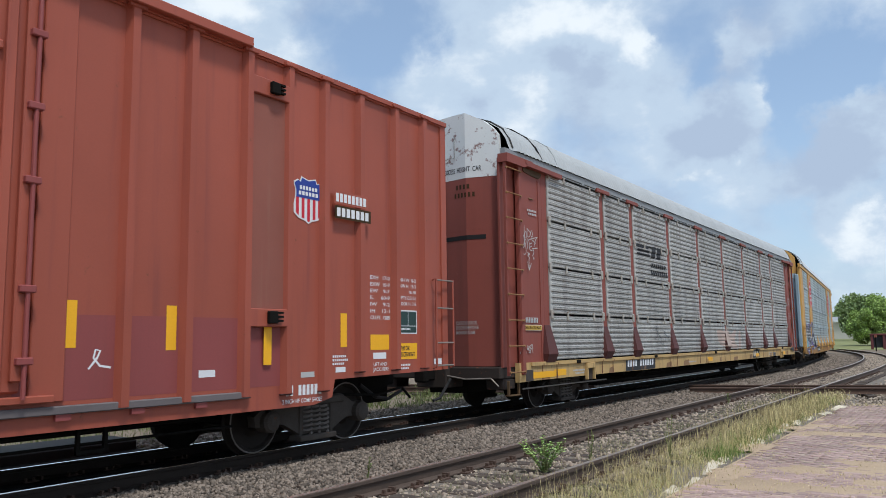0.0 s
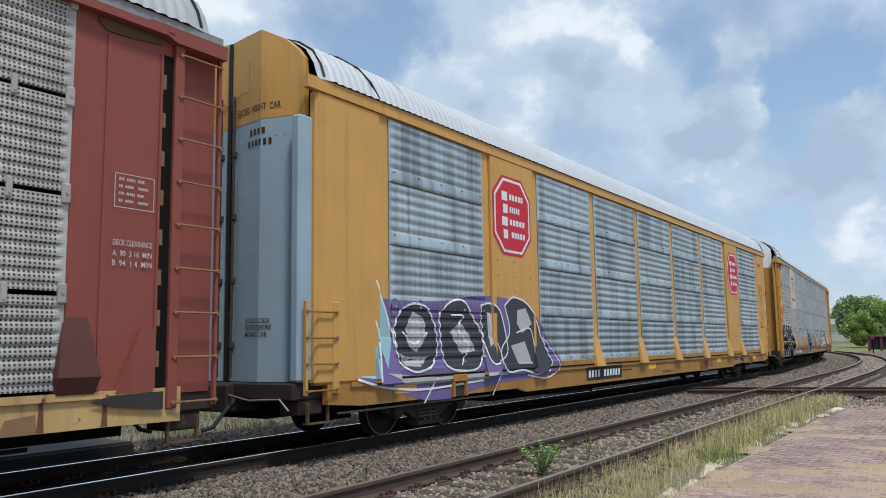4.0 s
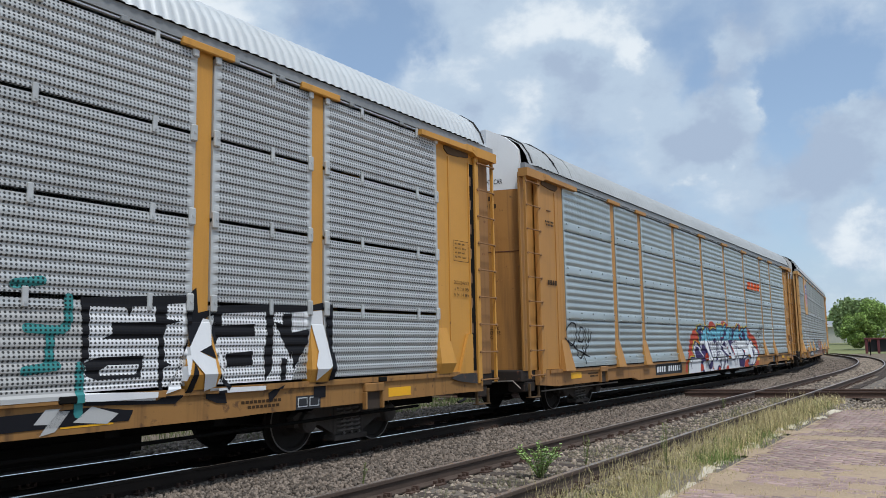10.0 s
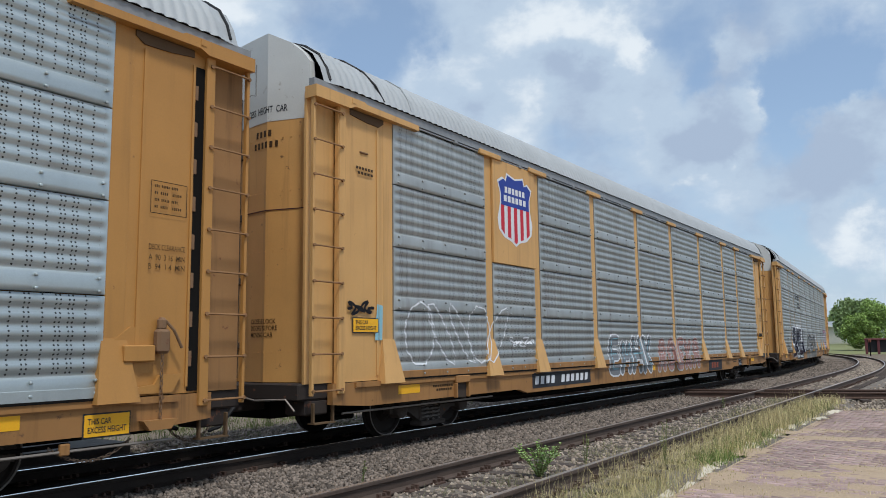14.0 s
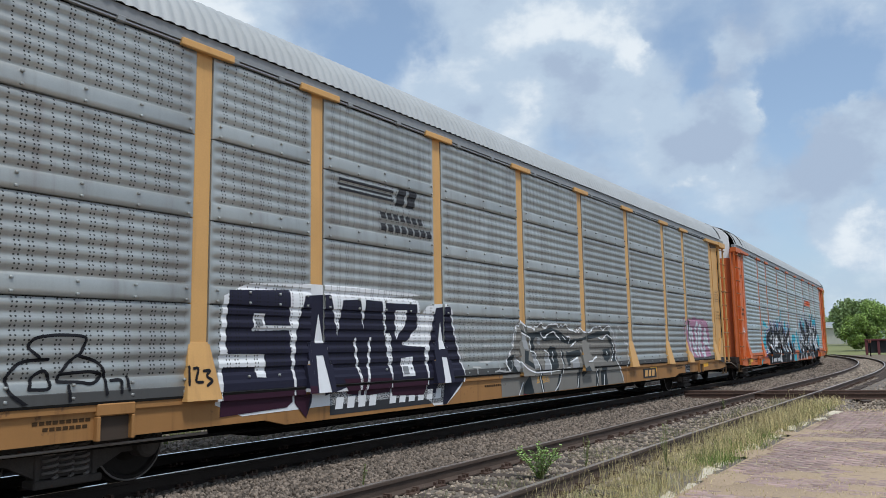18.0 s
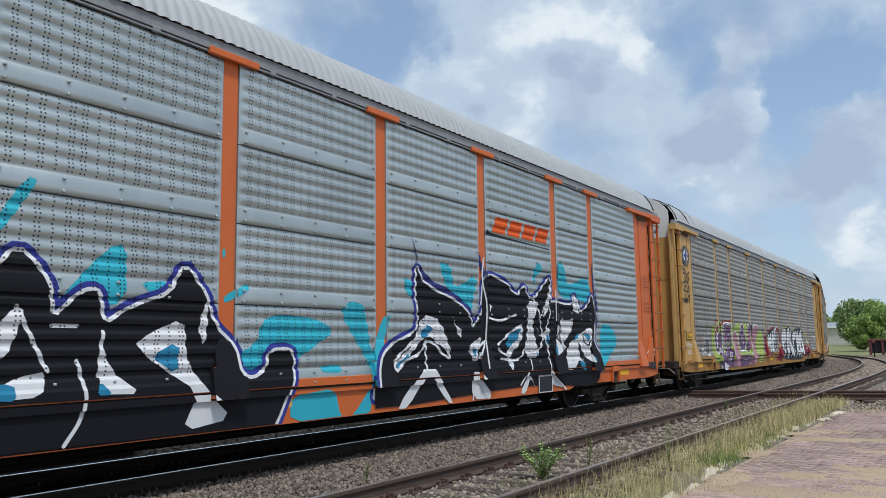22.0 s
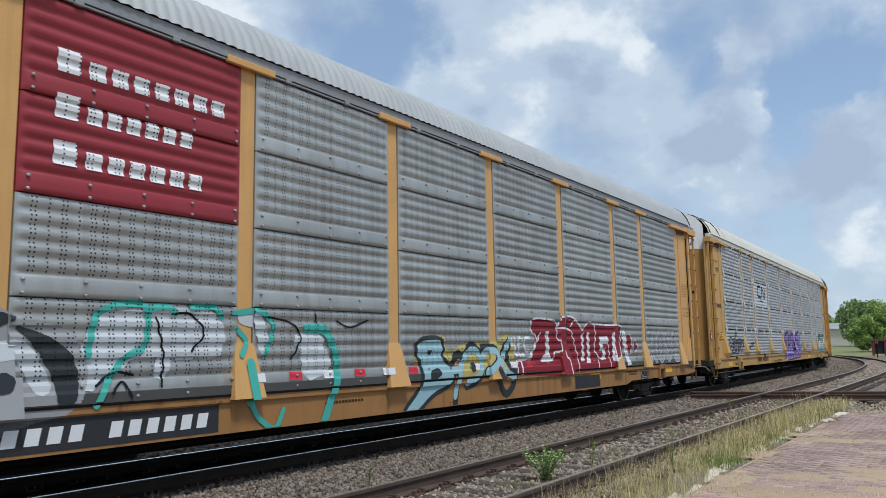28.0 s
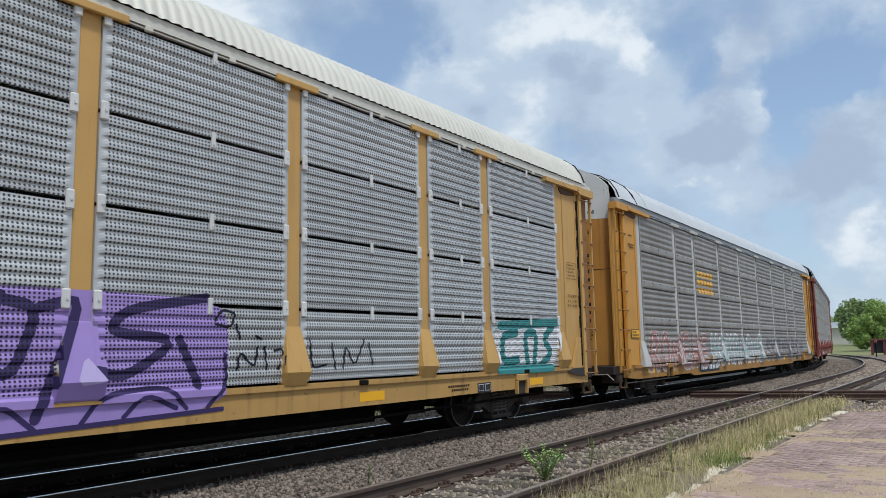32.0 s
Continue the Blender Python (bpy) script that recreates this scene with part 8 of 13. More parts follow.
lines(c2, "graffiti_line", P_WHITE, 4, "c", 0.035, (((1.96, 1.67), (2.13, 1.95), (2.44, 2.06), (2.84, 2), (3.06, 1.68), (3.11, 1.31), (2.93, 1.06), (2.45, 0.98), (2.08, 1.13), (1.96, 1.67)),
      ((3.16, 1.9), (3.43, 2.11), (3.88, 2.18), (4.13, 1.91), (4.48, 1.61), (4.54, 1.22), (4.23, 0.95), (3.34, 1), (3.2, 1.38), (3.16, 1.9)),
      ((4.43, 2.08), (4.82, 2.15), (5.11, 2.01), (5.27, 1.61), (5.38, 1.2), (4.71, 0.99), (4.48, 1.61), (4.43, 2.08)),
      ((5.26, 2.1), (5.55, 2.29), (6.08, 2.21), (6.61, 1.87), (6.8, 1.44), (7.22, 1), (6.6, 0.78), (5.94, 0.93), (5.3, 0.87), (5.04, 1.29), (5.48, 1.61), (5.26, 2.1)),
      ((1.16, 2.49), (1.41, 2), (1.66, 1.53), (1.55, 0.9)),
      ((1.57, 2.34), (1.83, 1.87), (1.99, 1.39)),), "")
lines(c2, "graffiti_line", P_WHITE, 4, "c", 0.035, (((1.14, 0.94), (1.69, 0.8), (2.74, 0.71), (4.5, 0.79)),), "")
lines(c2, "graffiti_line", P_WHITE, 4, "c", 0.03, (((6.81, 1.53), (7.37, 1.17), (7.53, 0.86), (6.95, 0.7), (6.15, 0.81)),
      ((3.5, 1.89), (3.94, 1.9), (3.66, 1.68), (4.08, 1.38), (3.79, 1.08)),
      ((2.18, 1.6), (2.47, 1.39), (2.81, 1.6)),
      ((4.76, 1.94), (4.87, 1.61), (5.16, 1.13)),
      ((2.74, 0.52), (3.08, 0.88)),
      ((4.77, 0.46), (5.13, 0.85)),
      ((5.69, 1.61), (6.26, 1.74), (6.39, 1.36)),
      ((2.23, 1.22), (2.78, 1.21)),), "")
# 3: black bubble lettering, a dark piece with white lines
OUTLINE_3_A = ((1.49, 2.13), (1.24, 2.13), (1.01, 2.04), (0.86, 1.88), (0.81, 1.71), (0.89, 1.47), (1.05, 1.23), (1.01, 1.1), (0.97, 0.95), (0.96, 0.81), (1.05, 0.67), (1.71, 0.65), (2.42, 0.68), (3.17, 0.66), (4.55, 0.66), (4.79, 0.83), (4.87, 1.09), (4.83, 1.46), (4.63, 1.67), (4.33, 1.73), (4.3, 2.05), (4.09, 2.1), (3.8, 2.04), (3.63, 2.07), (3.43, 2.03), (3.14, 2.12), (2.92, 2.06), (2.66, 2.13), (2.46, 2.06), (2.19, 2.13), (2.01, 2.08), (1.9, 2.13), (1.7, 2.14))
forms(c3, "graffiti", P_BLACK, 2, "b", (OUTLINE_3_A,), 1, "black bubble lettering with white outlines")
lines(c3, "graffiti_line", P_WHITE, 3, "b", 0.045, (((1.49, 2.13), (1.24, 2.13), (1.01, 2.04), (0.86, 1.88), (0.81, 1.71), (0.89, 1.47), (1.05, 1.23), (1.01, 1.1), (0.97, 0.95), (0.96, 0.81), (1.05, 0.67)),
      ((4.55, 0.66), (4.79, 0.83), (4.87, 1.09), (4.83, 1.46), (4.63, 1.67), (4.33, 1.73), (4.3, 2.05), (4.09, 2.1), (3.8, 2.04), (3.63, 2.07), (3.43, 2.03), (3.14, 2.12), (2.92, 2.06), (2.66, 2.13), (2.46, 2.06), (2.19, 2.13), (2.01, 2.08), (1.9, 2.13), (1.7, 2.14), (1.49, 2.13)),
      ((1.47, 2.12), (1.53, 1.87), (1.56, 1.61), (1.38, 1.57), (1.23, 1.5)),
      ((1.05, 1.22), (1.23, 1.3), (1.5, 1.34), (1.69, 1.32)),), "")
lines(c3, "graffiti_line", P_WHITE, 3, "b", 0.045, (((1.63, 1.6), (1.87, 1.59), (2.02, 1.53), (2.1, 1.41), (2.11, 1.24), (1.99, 1.06), (1.87, 0.9), (1.75, 0.77), (1.64, 0.66)),
      ((1.81, 1.63), (2.07, 1.72), (2.3, 1.7), (2.47, 1.58), (2.45, 1.38), (2.29, 1.32), (2.08, 1.31)),
      ((2.01, 2.08), (2.03, 1.74)),
      ((2.46, 2.06), (2.48, 1.6)),
      ((2.45, 1.32), (2.57, 1.16), (2.58, 0.99), (2.49, 0.78), (2.36, 0.66)),
      ((2.71, 1.96), (2.64, 1.6), (2.69, 1.33), (2.91, 1.35), (3.09, 1.3), (3.19, 1.14), (3.19, 0.96), (3.1, 0.78), (2.98, 0.66)),
      ((2.92, 2.06), (3.1, 1.83), (2.99, 1.56), (2.97, 1.49), (3.29, 1.46)),
      ((2.69, 1.33), (2.97, 1.4), (3.29, 1.46)),
      ((3.43, 2.03), (3.45, 1.61), (3.42, 1.19)),), "")
lines(c3, "graffiti_line", P_WHITE, 3, "b", 0.045, (((3.73, 2.04), (3.82, 1.81), (3.74, 1.51), (3.81, 1.34), (3.71, 1.29), (3.88, 1.12), (3.89, 0.88), (3.75, 0.64)),
      ((4.3, 2.05), (4.32, 1.73)),
      ((3.88, 1.63), (4.17, 1.71), (4.51, 1.69), (4.75, 1.54), (4.85, 1.25)),
      ((3.92, 1.3), (4.24, 1.33), (4.63, 1.29), (4.85, 1.22)),), "")
lines(c3, "faded_outline", P_CHALK, 2, "b", 0.03, (((5.08, 1.89), (5.04, 1.57), (5.56, 1.51), (5.52, 1.1), (5.12, 1.16)),
      ((5.12, 1.9), (5.94, 1.87), (6.19, 1.72), (6.04, 1.63)),
      ((5.7, 1.46), (5.67, 1.01)),
      ((6.04, 1.48), (6.28, 1.39), (6.08, 1.14), (5.84, 1.13)),), "")
OUTLINE_3_B = ((11.12, 1.91), (11.7, 1.96), (11.57, 1.72), (11.97, 1.77), (12.32, 1.73), (12.39, 2), (12.77, 1.98), (12.64, 1.59), (12.86, 1.54), (12.9, 1.32), (12.99, 1.06), (13.29, 0.98), (13.31, 0.77), (13.12, 0.65), (12.67, 0.69), (12.3, 0.65), (11.64, 0.54), (11.21, 0.67), (11.25, 0.91), (11.32, 1.13), (11.37, 1.39), (11.24, 1.41), (11.22, 1.61))
forms(c3, "graffiti", P_SLATE, 2, "b", (OUTLINE_3_B,), 1, "dark lettering sprayed with thin white outlines")
lines(c3, "graffiti_line", P_WHITE, 3, "b", 0.032, (((11.67, 1.94), (11.1, 1.9), (11.22, 1.65), (11.25, 1.4), (11.36, 1.46), (11.31, 1.13), (11.26, 0.97), (11.18, 0.67)),
      ((11.67, 1.94), (11.51, 1.63), (11.67, 1.75), (11.95, 1.78), (12.01, 1.63), (11.92, 1.48), (11.74, 1.37), (12.04, 1.19), (12.05, 1.51)),
      ((11.5, 1.51), (11.67, 1.49), (11.6, 1.37), (11.66, 1.17), (11.8, 1)),
      ((12.25, 1.96), (12.32, 1.58), (12.37, 1.14)),
      ((12.74, 1.97), (12.57, 1.5), (12.8, 1.51), (12.9, 1.35), (12.77, 1.21)),
      ((12.5, 1.36), (12.65, 1.4), (12.58, 1.23), (12.5, 1.36)),
      ((11.18, 0.67), (11.22, 0.81), (11.45, 0.94), (11.74, 0.95), (11.85, 0.87), (11.65, 0.72), (11.4, 0.67), (11.18, 0.67)),
      ((11.42, 0.93), (11.35, 0.7)),
      ((12.4, 1.58), (12.42, 1.39), (12.26, 1.02), (12.07, 0.79), (12.14, 0.64), (12.39, 0.66), (12.54, 0.78), (12.63, 0.98), (12.53, 1.17)),
      ((12.77, 1.21), (12.99, 1.16), (13.06, 1), (13.28, 0.88), (13.24, 0.74), (13.09, 0.63), (12.94, 0.71), (12.98, 0.9)),
      ((12.39, 0.66), (12.7, 0.64), (12.94, 0.73)),
      ((11.71, 0.68), (12.13, 0.64)),
      ((12.84, 1.51), (12.83, 1.71), (13, 1.8), (13.2, 1.78), (13.24, 1.58), (13.09, 1.5), (12.88, 1.53)),
      ((13, 1.73), (13.13, 1.7), (13.1, 1.58), (12.98, 1.59), (13, 1.73)),), "")
forms(c3, "faded_graffiti", P_ASH, 1, "b", (((13.21, 1.73), (13.72, 1.76), (13.86, 1.64), (14.5, 1.75), (14.89, 1.76), (15.05, 1.5), (15.22, 1.28), (14.89, 1.13), (14.36, 1.15), (13.87, 1.12), (13.47, 1.13), (13.17, 1.05), (13.22, 1.36)),), 1, "")
lines(c3, "faded_graffiti", P_CHALK, 2, "b", 0.05, (((13.25, 1.59), (13.34, 1.36), (13.6, 1.31), (13.79, 1.5), (13.69, 1.64)),
      ((14, 1.6), (14.07, 1.25)),
      ((14.35, 1.85), (14.65, 2.01), (15.05, 1.71)),
      ((14.65, 1.5), (14.73, 1.19)),
      ((14.89, 1.6), (14.97, 1.29)),
      ((14.43, 1.6), (14.5, 1.3)),
      ((13.46, 1.76), (13.69, 1.78), (13.72, 1.93)),
      ((13.17, 1.05), (13.87, 1.14), (14.73, 1.6)),), "")
lines(c3, "striped_tail", P_CHALK, 3, "b", 0.11, (((15.22, 1.23), (15.65, 1.41), (16.11, 1.5), (16.46, 1.79), (16.77, 1.7), (16.79, 1.38)),
      ((15.39, 1.01), (14.89, 0.82), (14.47, 0.75)),
      ((16.11, 1.04), (16.06, 0.76)),), "")
lines(c3, "striped_tail", P_BLACK, 4, "b", 0.02, (((15.61, 1.5), (15.7, 1.33)),
      ((15.83, 1.52), (15.92, 1.38)),
      ((16.07, 1.58), (16.19, 1.45)),
      ((16.23, 1.7), (16.39, 1.58)),
      ((16.46, 1.85), (16.53, 1.7)),
      ((16.7, 1.76), (16.89, 1.8)),
      ((16.69, 1.58), (16.88, 1.59)),
      ((15.39, 1.28), (15.47, 1.14)),
      ((15.13, 0.97), (15.22, 0.86)),
      ((14.81, 0.85), (14.87, 0.77)),), "")
lines(c3, "graffiti_line", P_CHALK, 2, "b", 0.035, (((10.88, 1.05), (10.97, 1.36), (11.06, 1.04)),
      ((10.92, 1.18), (11.03, 1.17)),
      ((11.06, 1.36), (11.13, 1.24), (11.18, 1.35)),
      ((11.13, 1.24), (11.14, 1.06)),
      ((11.33, 1.41), (11.23, 1.39), (11.25, 1.07), (11.32, 1.07)),
      ((11.24, 1.24), (11.31, 1.25)),), "")
forms(c3, "graffiti_word", P_WHITE, 2, "b", (((19.61, 1.91), (20.77, 1.96), (20.76, 1.41), (20.66, 1.17), (20.56, 1.04), (19.61, 1.03)),
      ((21.14, 1.88), (22.72, 1.95), (22.63, 1.47), (22.41, 1.03), (21.23, 1.03)),
      ((19.61, 1.02), (20.44, 0.99), (20.43, 0.9), (19.62, 0.94)),
      ((21.11, 0.99), (21.95, 0.98), (21.95, 0.92), (21.11, 0.93)),), 0, "white block lettering edged in black")
OUTLINE_3_D = ((19.57, 1.94), (20.8, 2.02), (20.77, 1.93), (20.53, 1.91), (20.53, 1.75), (20.71, 1.73), (20.54, 1.69), (20.5, 1.59), (20.52, 1.3), (20.6, 1.27), (20.51, 1.24), (20.49, 1.01), (20.45, 1.01), (20.43, 1.55), (20.02, 1.54), (19.79, 1.54), (19.89, 1.59), (19.89, 1.7), (20.39, 1.72), (20.39, 1.88), (20.11, 1.87), (20.09, 1.77), (20.03, 1.86), (19.64, 1.86), (19.65, 1.34), (19.6, 1.34))
forms(c3, "graffiti_word", P_BLACK, 3, "b", (OUTLINE_3_D,
      ((19.61, 1.31), (19.75, 1.36), (20.26, 1.37), (20.23, 1.15), (19.74, 1.14), (19.63, 1.18)),), 0, "")
forms(c3, "graffiti_word", P_BLACK, 3, "b", (((20.78, 2.01), (20.93, 2.11), (20.96, 1.83), (21.14, 1.87), (21.26, 1.92), (21.94, 1.96), (22.74, 1.97), (23.04, 2.03), (23.04, 1.93), (22.4, 1.87), (21.97, 1.87), (21.27, 1.83), (21.09, 1.79), (20.98, 1.59), (20.76, 1.4), (20.81, 1.59)),
      ((21.13, 1.71), (21.11, 1.47), (21.15, 1.32), (20.94, 1.4)),
      ((20.85, 1.28), (20.89, 1.18), (20.86, 0.92), (20.77, 0.93), (20.82, 1.18)),
      ((21.17, 1.83), (21.28, 1.83), (21.27, 1.69), (21.77, 1.72), (21.78, 1.57), (21.24, 1.56), (21.16, 1.47), (21.13, 1.61)),
      ((21.34, 1.37), (21.75, 1.4), (21.75, 1.23), (21.36, 1.22)),
      ((21.94, 1.92), (22.09, 1.93), (22.07, 1.19), (21.95, 1.03), (21.93, 1.39), (21.98, 1.59)),), 0, "")
forms(c3, "graffiti_word", P_BLACK, 3, "b", (((22.24, 1.85), (22.4, 1.86), (22.4, 1.28), (22.26, 1.49), (22.1, 1.75), (22.24, 1.72)),
      ((22.22, 1.31), (22.32, 1.29), (22.3, 1.04), (22.21, 1.03)),
      ((22.4, 1.62), (22.72, 1.67), (22.69, 1.49), (22.52, 1.28), (22.44, 1.14), (22.4, 1.39)),
      ((23.04, 2.01), (23.17, 2), (23.15, 1.01), (23.04, 0.99), (23.04, 1.24), (22.92, 1.3), (23.04, 1.33)),
      ((19.62, 0.94), (20.45, 0.9), (20.54, 0.94), (20.8, 0.94), (20.67, 0.85), (19.62, 0.9)),
      ((21.08, 0.95), (21.35, 0.96), (21.38, 0.81), (21.23, 0.82), (21.08, 0.88)),
      ((22.02, 0.89), (22.27, 0.98), (22.16, 0.86), (22.04, 0.77)),
      ((22.82, 0.98), (23.04, 0.97), (23.04, 0.78), (22.81, 0.77)),
      ((21.19, 1.24), (21.42, 1), (21.38, 0.95), (21.3, 1.05)),), 0, "")
forms(c3, "graffiti_word", P_WHITE, 4, "b", (((19.76, 1.23), (19.85, 1.28), (20.2, 1.28), (20.18, 1.18), (19.78, 1.18)),
      ((21.03, 1.77), (21.14, 1.75), (21.1, 1.47), (20.93, 1.4), (21.13, 1.31), (21.16, 1.01), (21.02, 0.96), (20.96, 1.16), (20.82, 1.32), (20.72, 1.01), (20.52, 0.96), (20.69, 1.19), (20.76, 1.39)),
      ((22.74, 1.89), (22.98, 1.92), (23.06, 1.19), (22.8, 1), (22.75, 1.2), (22.83, 1.38)),), 0, "")
forms(c3, "pale_graffiti", P_CHALK, 1, "b", (((18.78, 1.82), (19.62, 1.85), (19.63, 0.97), (18.82, 0.96)),), 0, "pale white and teal spray-painted strokes")
forms(c3, "pale_graffiti", P_CHALK, 2, "b", (((19.2, 0.65), (19.36, 0.87), (19.49, 0.86), (19.35, 0.68)),), 0, "")
lines(c3, "pale_graffiti", P_TEAL, 3, "b", 0.09, (((19.42, 1.93), (19.43, 1.61), (19.03, 1.64)),
      ((19.26, 1.61), (19.25, 1.3)),
      ((19.03, 1.25), (19.33, 1.29)),
      ((19.56, 1.28), (19.57, 0.83)),
      ((18.9, 2.04), (19.15, 2.08)),), "")
lines(c3, "pale_graffiti", P_BLACK, 3, "b", 0.04, (((19.56, 1.93), (19.6, 1.57), (19.59, 1.24)),), "")
forms(c3, "pale_graffiti", P_BLACK, 2, "b", (((18.83, 0.86), (19.71, 0.88), (20.17, 0.82), (20.12, 0.72), (19.56, 0.72), (18.84, 0.71)),), 0, "")
forms(c3, "pale_graffiti", P_CHALK, 3, "b", (((19.25, 0.89), (19.39, 0.89), (19.28, 0.75), (19.14, 0.76)),
      ((19.52, 0.75), (19.71, 0.89), (20, 0.8), (19.88, 0.71)),), 0, "")
lines(c3, "faint_outline", P_CHALK, 2, "b", 0.022, (((4.9, 1.89), (5.53, 1.94), (5.53, 1.84), (5.33, 1.82), (5.32, 1.19), (5.14, 1.17), (5.11, 1.8), (4.91, 1.78), (4.9, 1.89)),
      ((5.61, 1.93), (5.76, 1.93), (5.77, 1.64), (5.96, 1.65), (5.96, 1.94), (6.14, 1.94), (6.1, 1.19), (5.92, 1.18), (5.94, 1.52), (5.77, 1.5), (5.75, 1.17), (5.58, 1.16), (5.61, 1.93)),
      ((6.66, 1.93), (7.31, 1.98), (7.33, 1.85), (6.91, 1.81), (6.91, 1.65), (7.25, 1.67), (7.28, 1.55), (6.91, 1.52), (6.91, 1.2), (6.69, 1.19), (6.66, 1.93)),), "faint pale letter outlines")
lines(c3, "faint_outline", P_CHALK, 2, "b", 0.022, (((7.44, 1.94), (7.87, 1.99), (8.02, 1.83), (7.87, 1.61), (8.04, 1.23), (7.77, 1.22), (7.66, 1.55), (7.63, 1.2), (7.44, 1.19), (7.44, 1.94)),
      ((8.17, 1.94), (8.39, 1.95), (8.57, 1.58), (8.77, 1.98), (9.01, 1.99), (8.72, 1.23), (8.44, 1.22), (8.17, 1.94)),), "")
forms(c5, "notice", YELLOWP, 2, "a", (((25.95, 1.69), (26.58, 1.7), (26.58, 1.58), (25.95, 1.6)),), 0, "yellow notice under black spray")
lines(c5, "tag", P_BLACK, 4, "a", 0.05, (((25.9, 1.77), (25.92, 1.67), (25.96, 1.77), (26.01, 1.66), (26.03, 1.76)),
      ((26.08, 1.64), (26.11, 1.78), (26.18, 1.64), (26.09, 1.69)),
      ((26.28, 1.78), (26.21, 1.74), (26.27, 1.69), (26.2, 1.64)),
      ((26.31, 1.77), (26.32, 1.65), (26.39, 1.65), (26.4, 1.78)),
      ((26.42, 1.64), (26.43, 1.78), (26.51, 1.64), (26.54, 1.8), (26.6, 1.73), (26.55, 1.58)),
      ((25.88, 1.71), (26.59, 1.7)),), "thick black tag")
lines(c6, "tag", mat("maroon_marker", (0.10, 0.03, 0.035), 0.6, vary=0.1), 4, "a", 0.022, (((0.95, 2.45), (0.88, 2.63), (0.95, 2.72), (1.04, 2.65), (0.95, 2.42), (0.88, 2.33)),
      ((1.01, 2.49), (1.11, 2.51), (1.13, 2.36)),
      ((1.17, 2.43), (1.32, 2.47), (1.24, 2.42)),
      ((0.9, 2.26), (1.1, 2.41), (1.06, 2.23), (1.22, 2.39), (1.24, 2.21)),
      ((0.94, 2.1), (1.06, 2.21), (1.12, 2.09), (1.24, 2.25), (1.38, 2.23), (1.33, 2.07)),
      ((1.1, 2.07), (1.07, 1.74), (1.17, 2.04)),
      ((0.88, 2.17), (1.41, 2.29)),), "thin maroon tag")
# 1: faded pinkish forms
forms(c1, "graffiti", mat("chalky_pink_spray", (0.42, 0.32, 0.27), 0.7, vary=0.2), 1, "b", (((16.9, 1.58), (17.06, 1.74), (17.17, 1.58), (17.21, 1.17), (17.09, 1.03), (16.84, 1.07), (16.89, 1.38)),
      ((14.01, 1.74), (15.18, 1.63), (15.36, 1.85), (15.7, 1.48), (16.65, 1.78), (16.24, 1.24), (17.11, 1.02), (15.17, 1.12), (14.29, 1.21)),), 1, "faded pinkish spray-painted forms")
lines(c1, "graffiti_line", P_CHALK, 2, "b", 0.05, (((16.58, 1.35), (16.78, 1.61), (16.95, 1.82), (17.1, 1.78), (17.21, 1.62)),
      ((17.2, 1.78), (17.32, 1.62), (17.48, 1.66)),
      ((16.58, 1.04), (16.76, 1.07)),), "")
lines(c1, "graffiti_line", P_GREY, 2, "b", 0.05, (((17.14, 1.78), (17.28, 1.58), (17.45, 1.35)),), "")
# 4: white and sky-blue lettering on red
OUTLINE_4_A = ((10.01, 0.5), (10.2, 0.94), (10.45, 1.2), (10.65, 1.57), (10.93, 1.78), (11.39, 1.9), (11.7, 1.89), (11.82, 1.83), (11.96, 1.78), (12.63, 1.96), (12.82, 2.1), (13.13, 2.13), (13.43, 2.03), (13.58, 1.92), (14.11, 2.04), (14.51, 2.18), (14.95, 2.11), (15.19, 1.93), (15.98, 1.9), (16.42, 2.14), (16.84, 2.06), (17.2, 1.91), (17.88, 1.81), (17.98, 1.91), (18.18, 1.96), (18.46, 1.85), (18.63, 1.72), (19.11, 1.68), (19.51, 1.47), (19.75, 1.13), (19.72, 0.4), (17.15, 0.45), (11.69, 0.4))
forms(c4, "graffiti_ground", P_RED, 1, "a", (OUTLINE_4_A,), 1, "red cloud of spray paint behind the lettering")
OUTLINE_4_B = ((10.31, 0.49), (10.39, 0.93), (10.52, 0.99), (10.91, 0.95), (10.81, 1.15), (10.9, 1.33), (11.11, 1.48), (11.4, 1.38), (11.7, 1.24), (11.54, 1.53), (11.58, 1.73), (11.32, 1.78), (11.47, 1.93), (11.77, 1.97), (11.97, 1.79), (11.61, 1.88), (11.74, 1.88), (11.91, 1.66), (12.07, 1.84), (12.29, 1.94), (12.47, 1.94), (12.68, 1.88), (12.89, 1.77), (12.92, 1.82), (13.05, 1.87), (13.28, 1.89), (13.56, 1.83), (13.6, 1.94), (13.65, 2.01), (13.84, 1.99), (14.32, 2), (14.4, 1.9), (14.74, 2.09), (14.87, 1.88), (15.15, 1.94), (15.45, 1.94), (15.83, 1.87), (15.88, 1.97), (16.02, 1.82), (16.59, 2.11), (16.68, 1.77), (17.21, 1.98), (17.33, 1.89), (17.64, 1.95), (17.81, 2), (17.98, 1.88), (18.05, 1.63), (18.24, 1.46), (18.59, 1.52), (18.88, 1.28), (19.35, 1.19), (19.52, 0.97), (19.34, 0.73), (18.87, 0.54), (18.09, 0.56), (17.57, 0.48), (10.31, 0.48))
forms(c4, "graffiti", P_WHITE, 3, "a", (OUTLINE_4_B,), 0, "large white and sky-blue lettering edged in dark purple")
forms_above(c4, "graffiti_fade", P_SKYBLUE, 4, "a", OUTLINE_4_B, 1.50)
lines(c4, "graffiti_line", P_YEL, 2, "a", 0.12, (OUTLINE_4_B[:-2],), "")
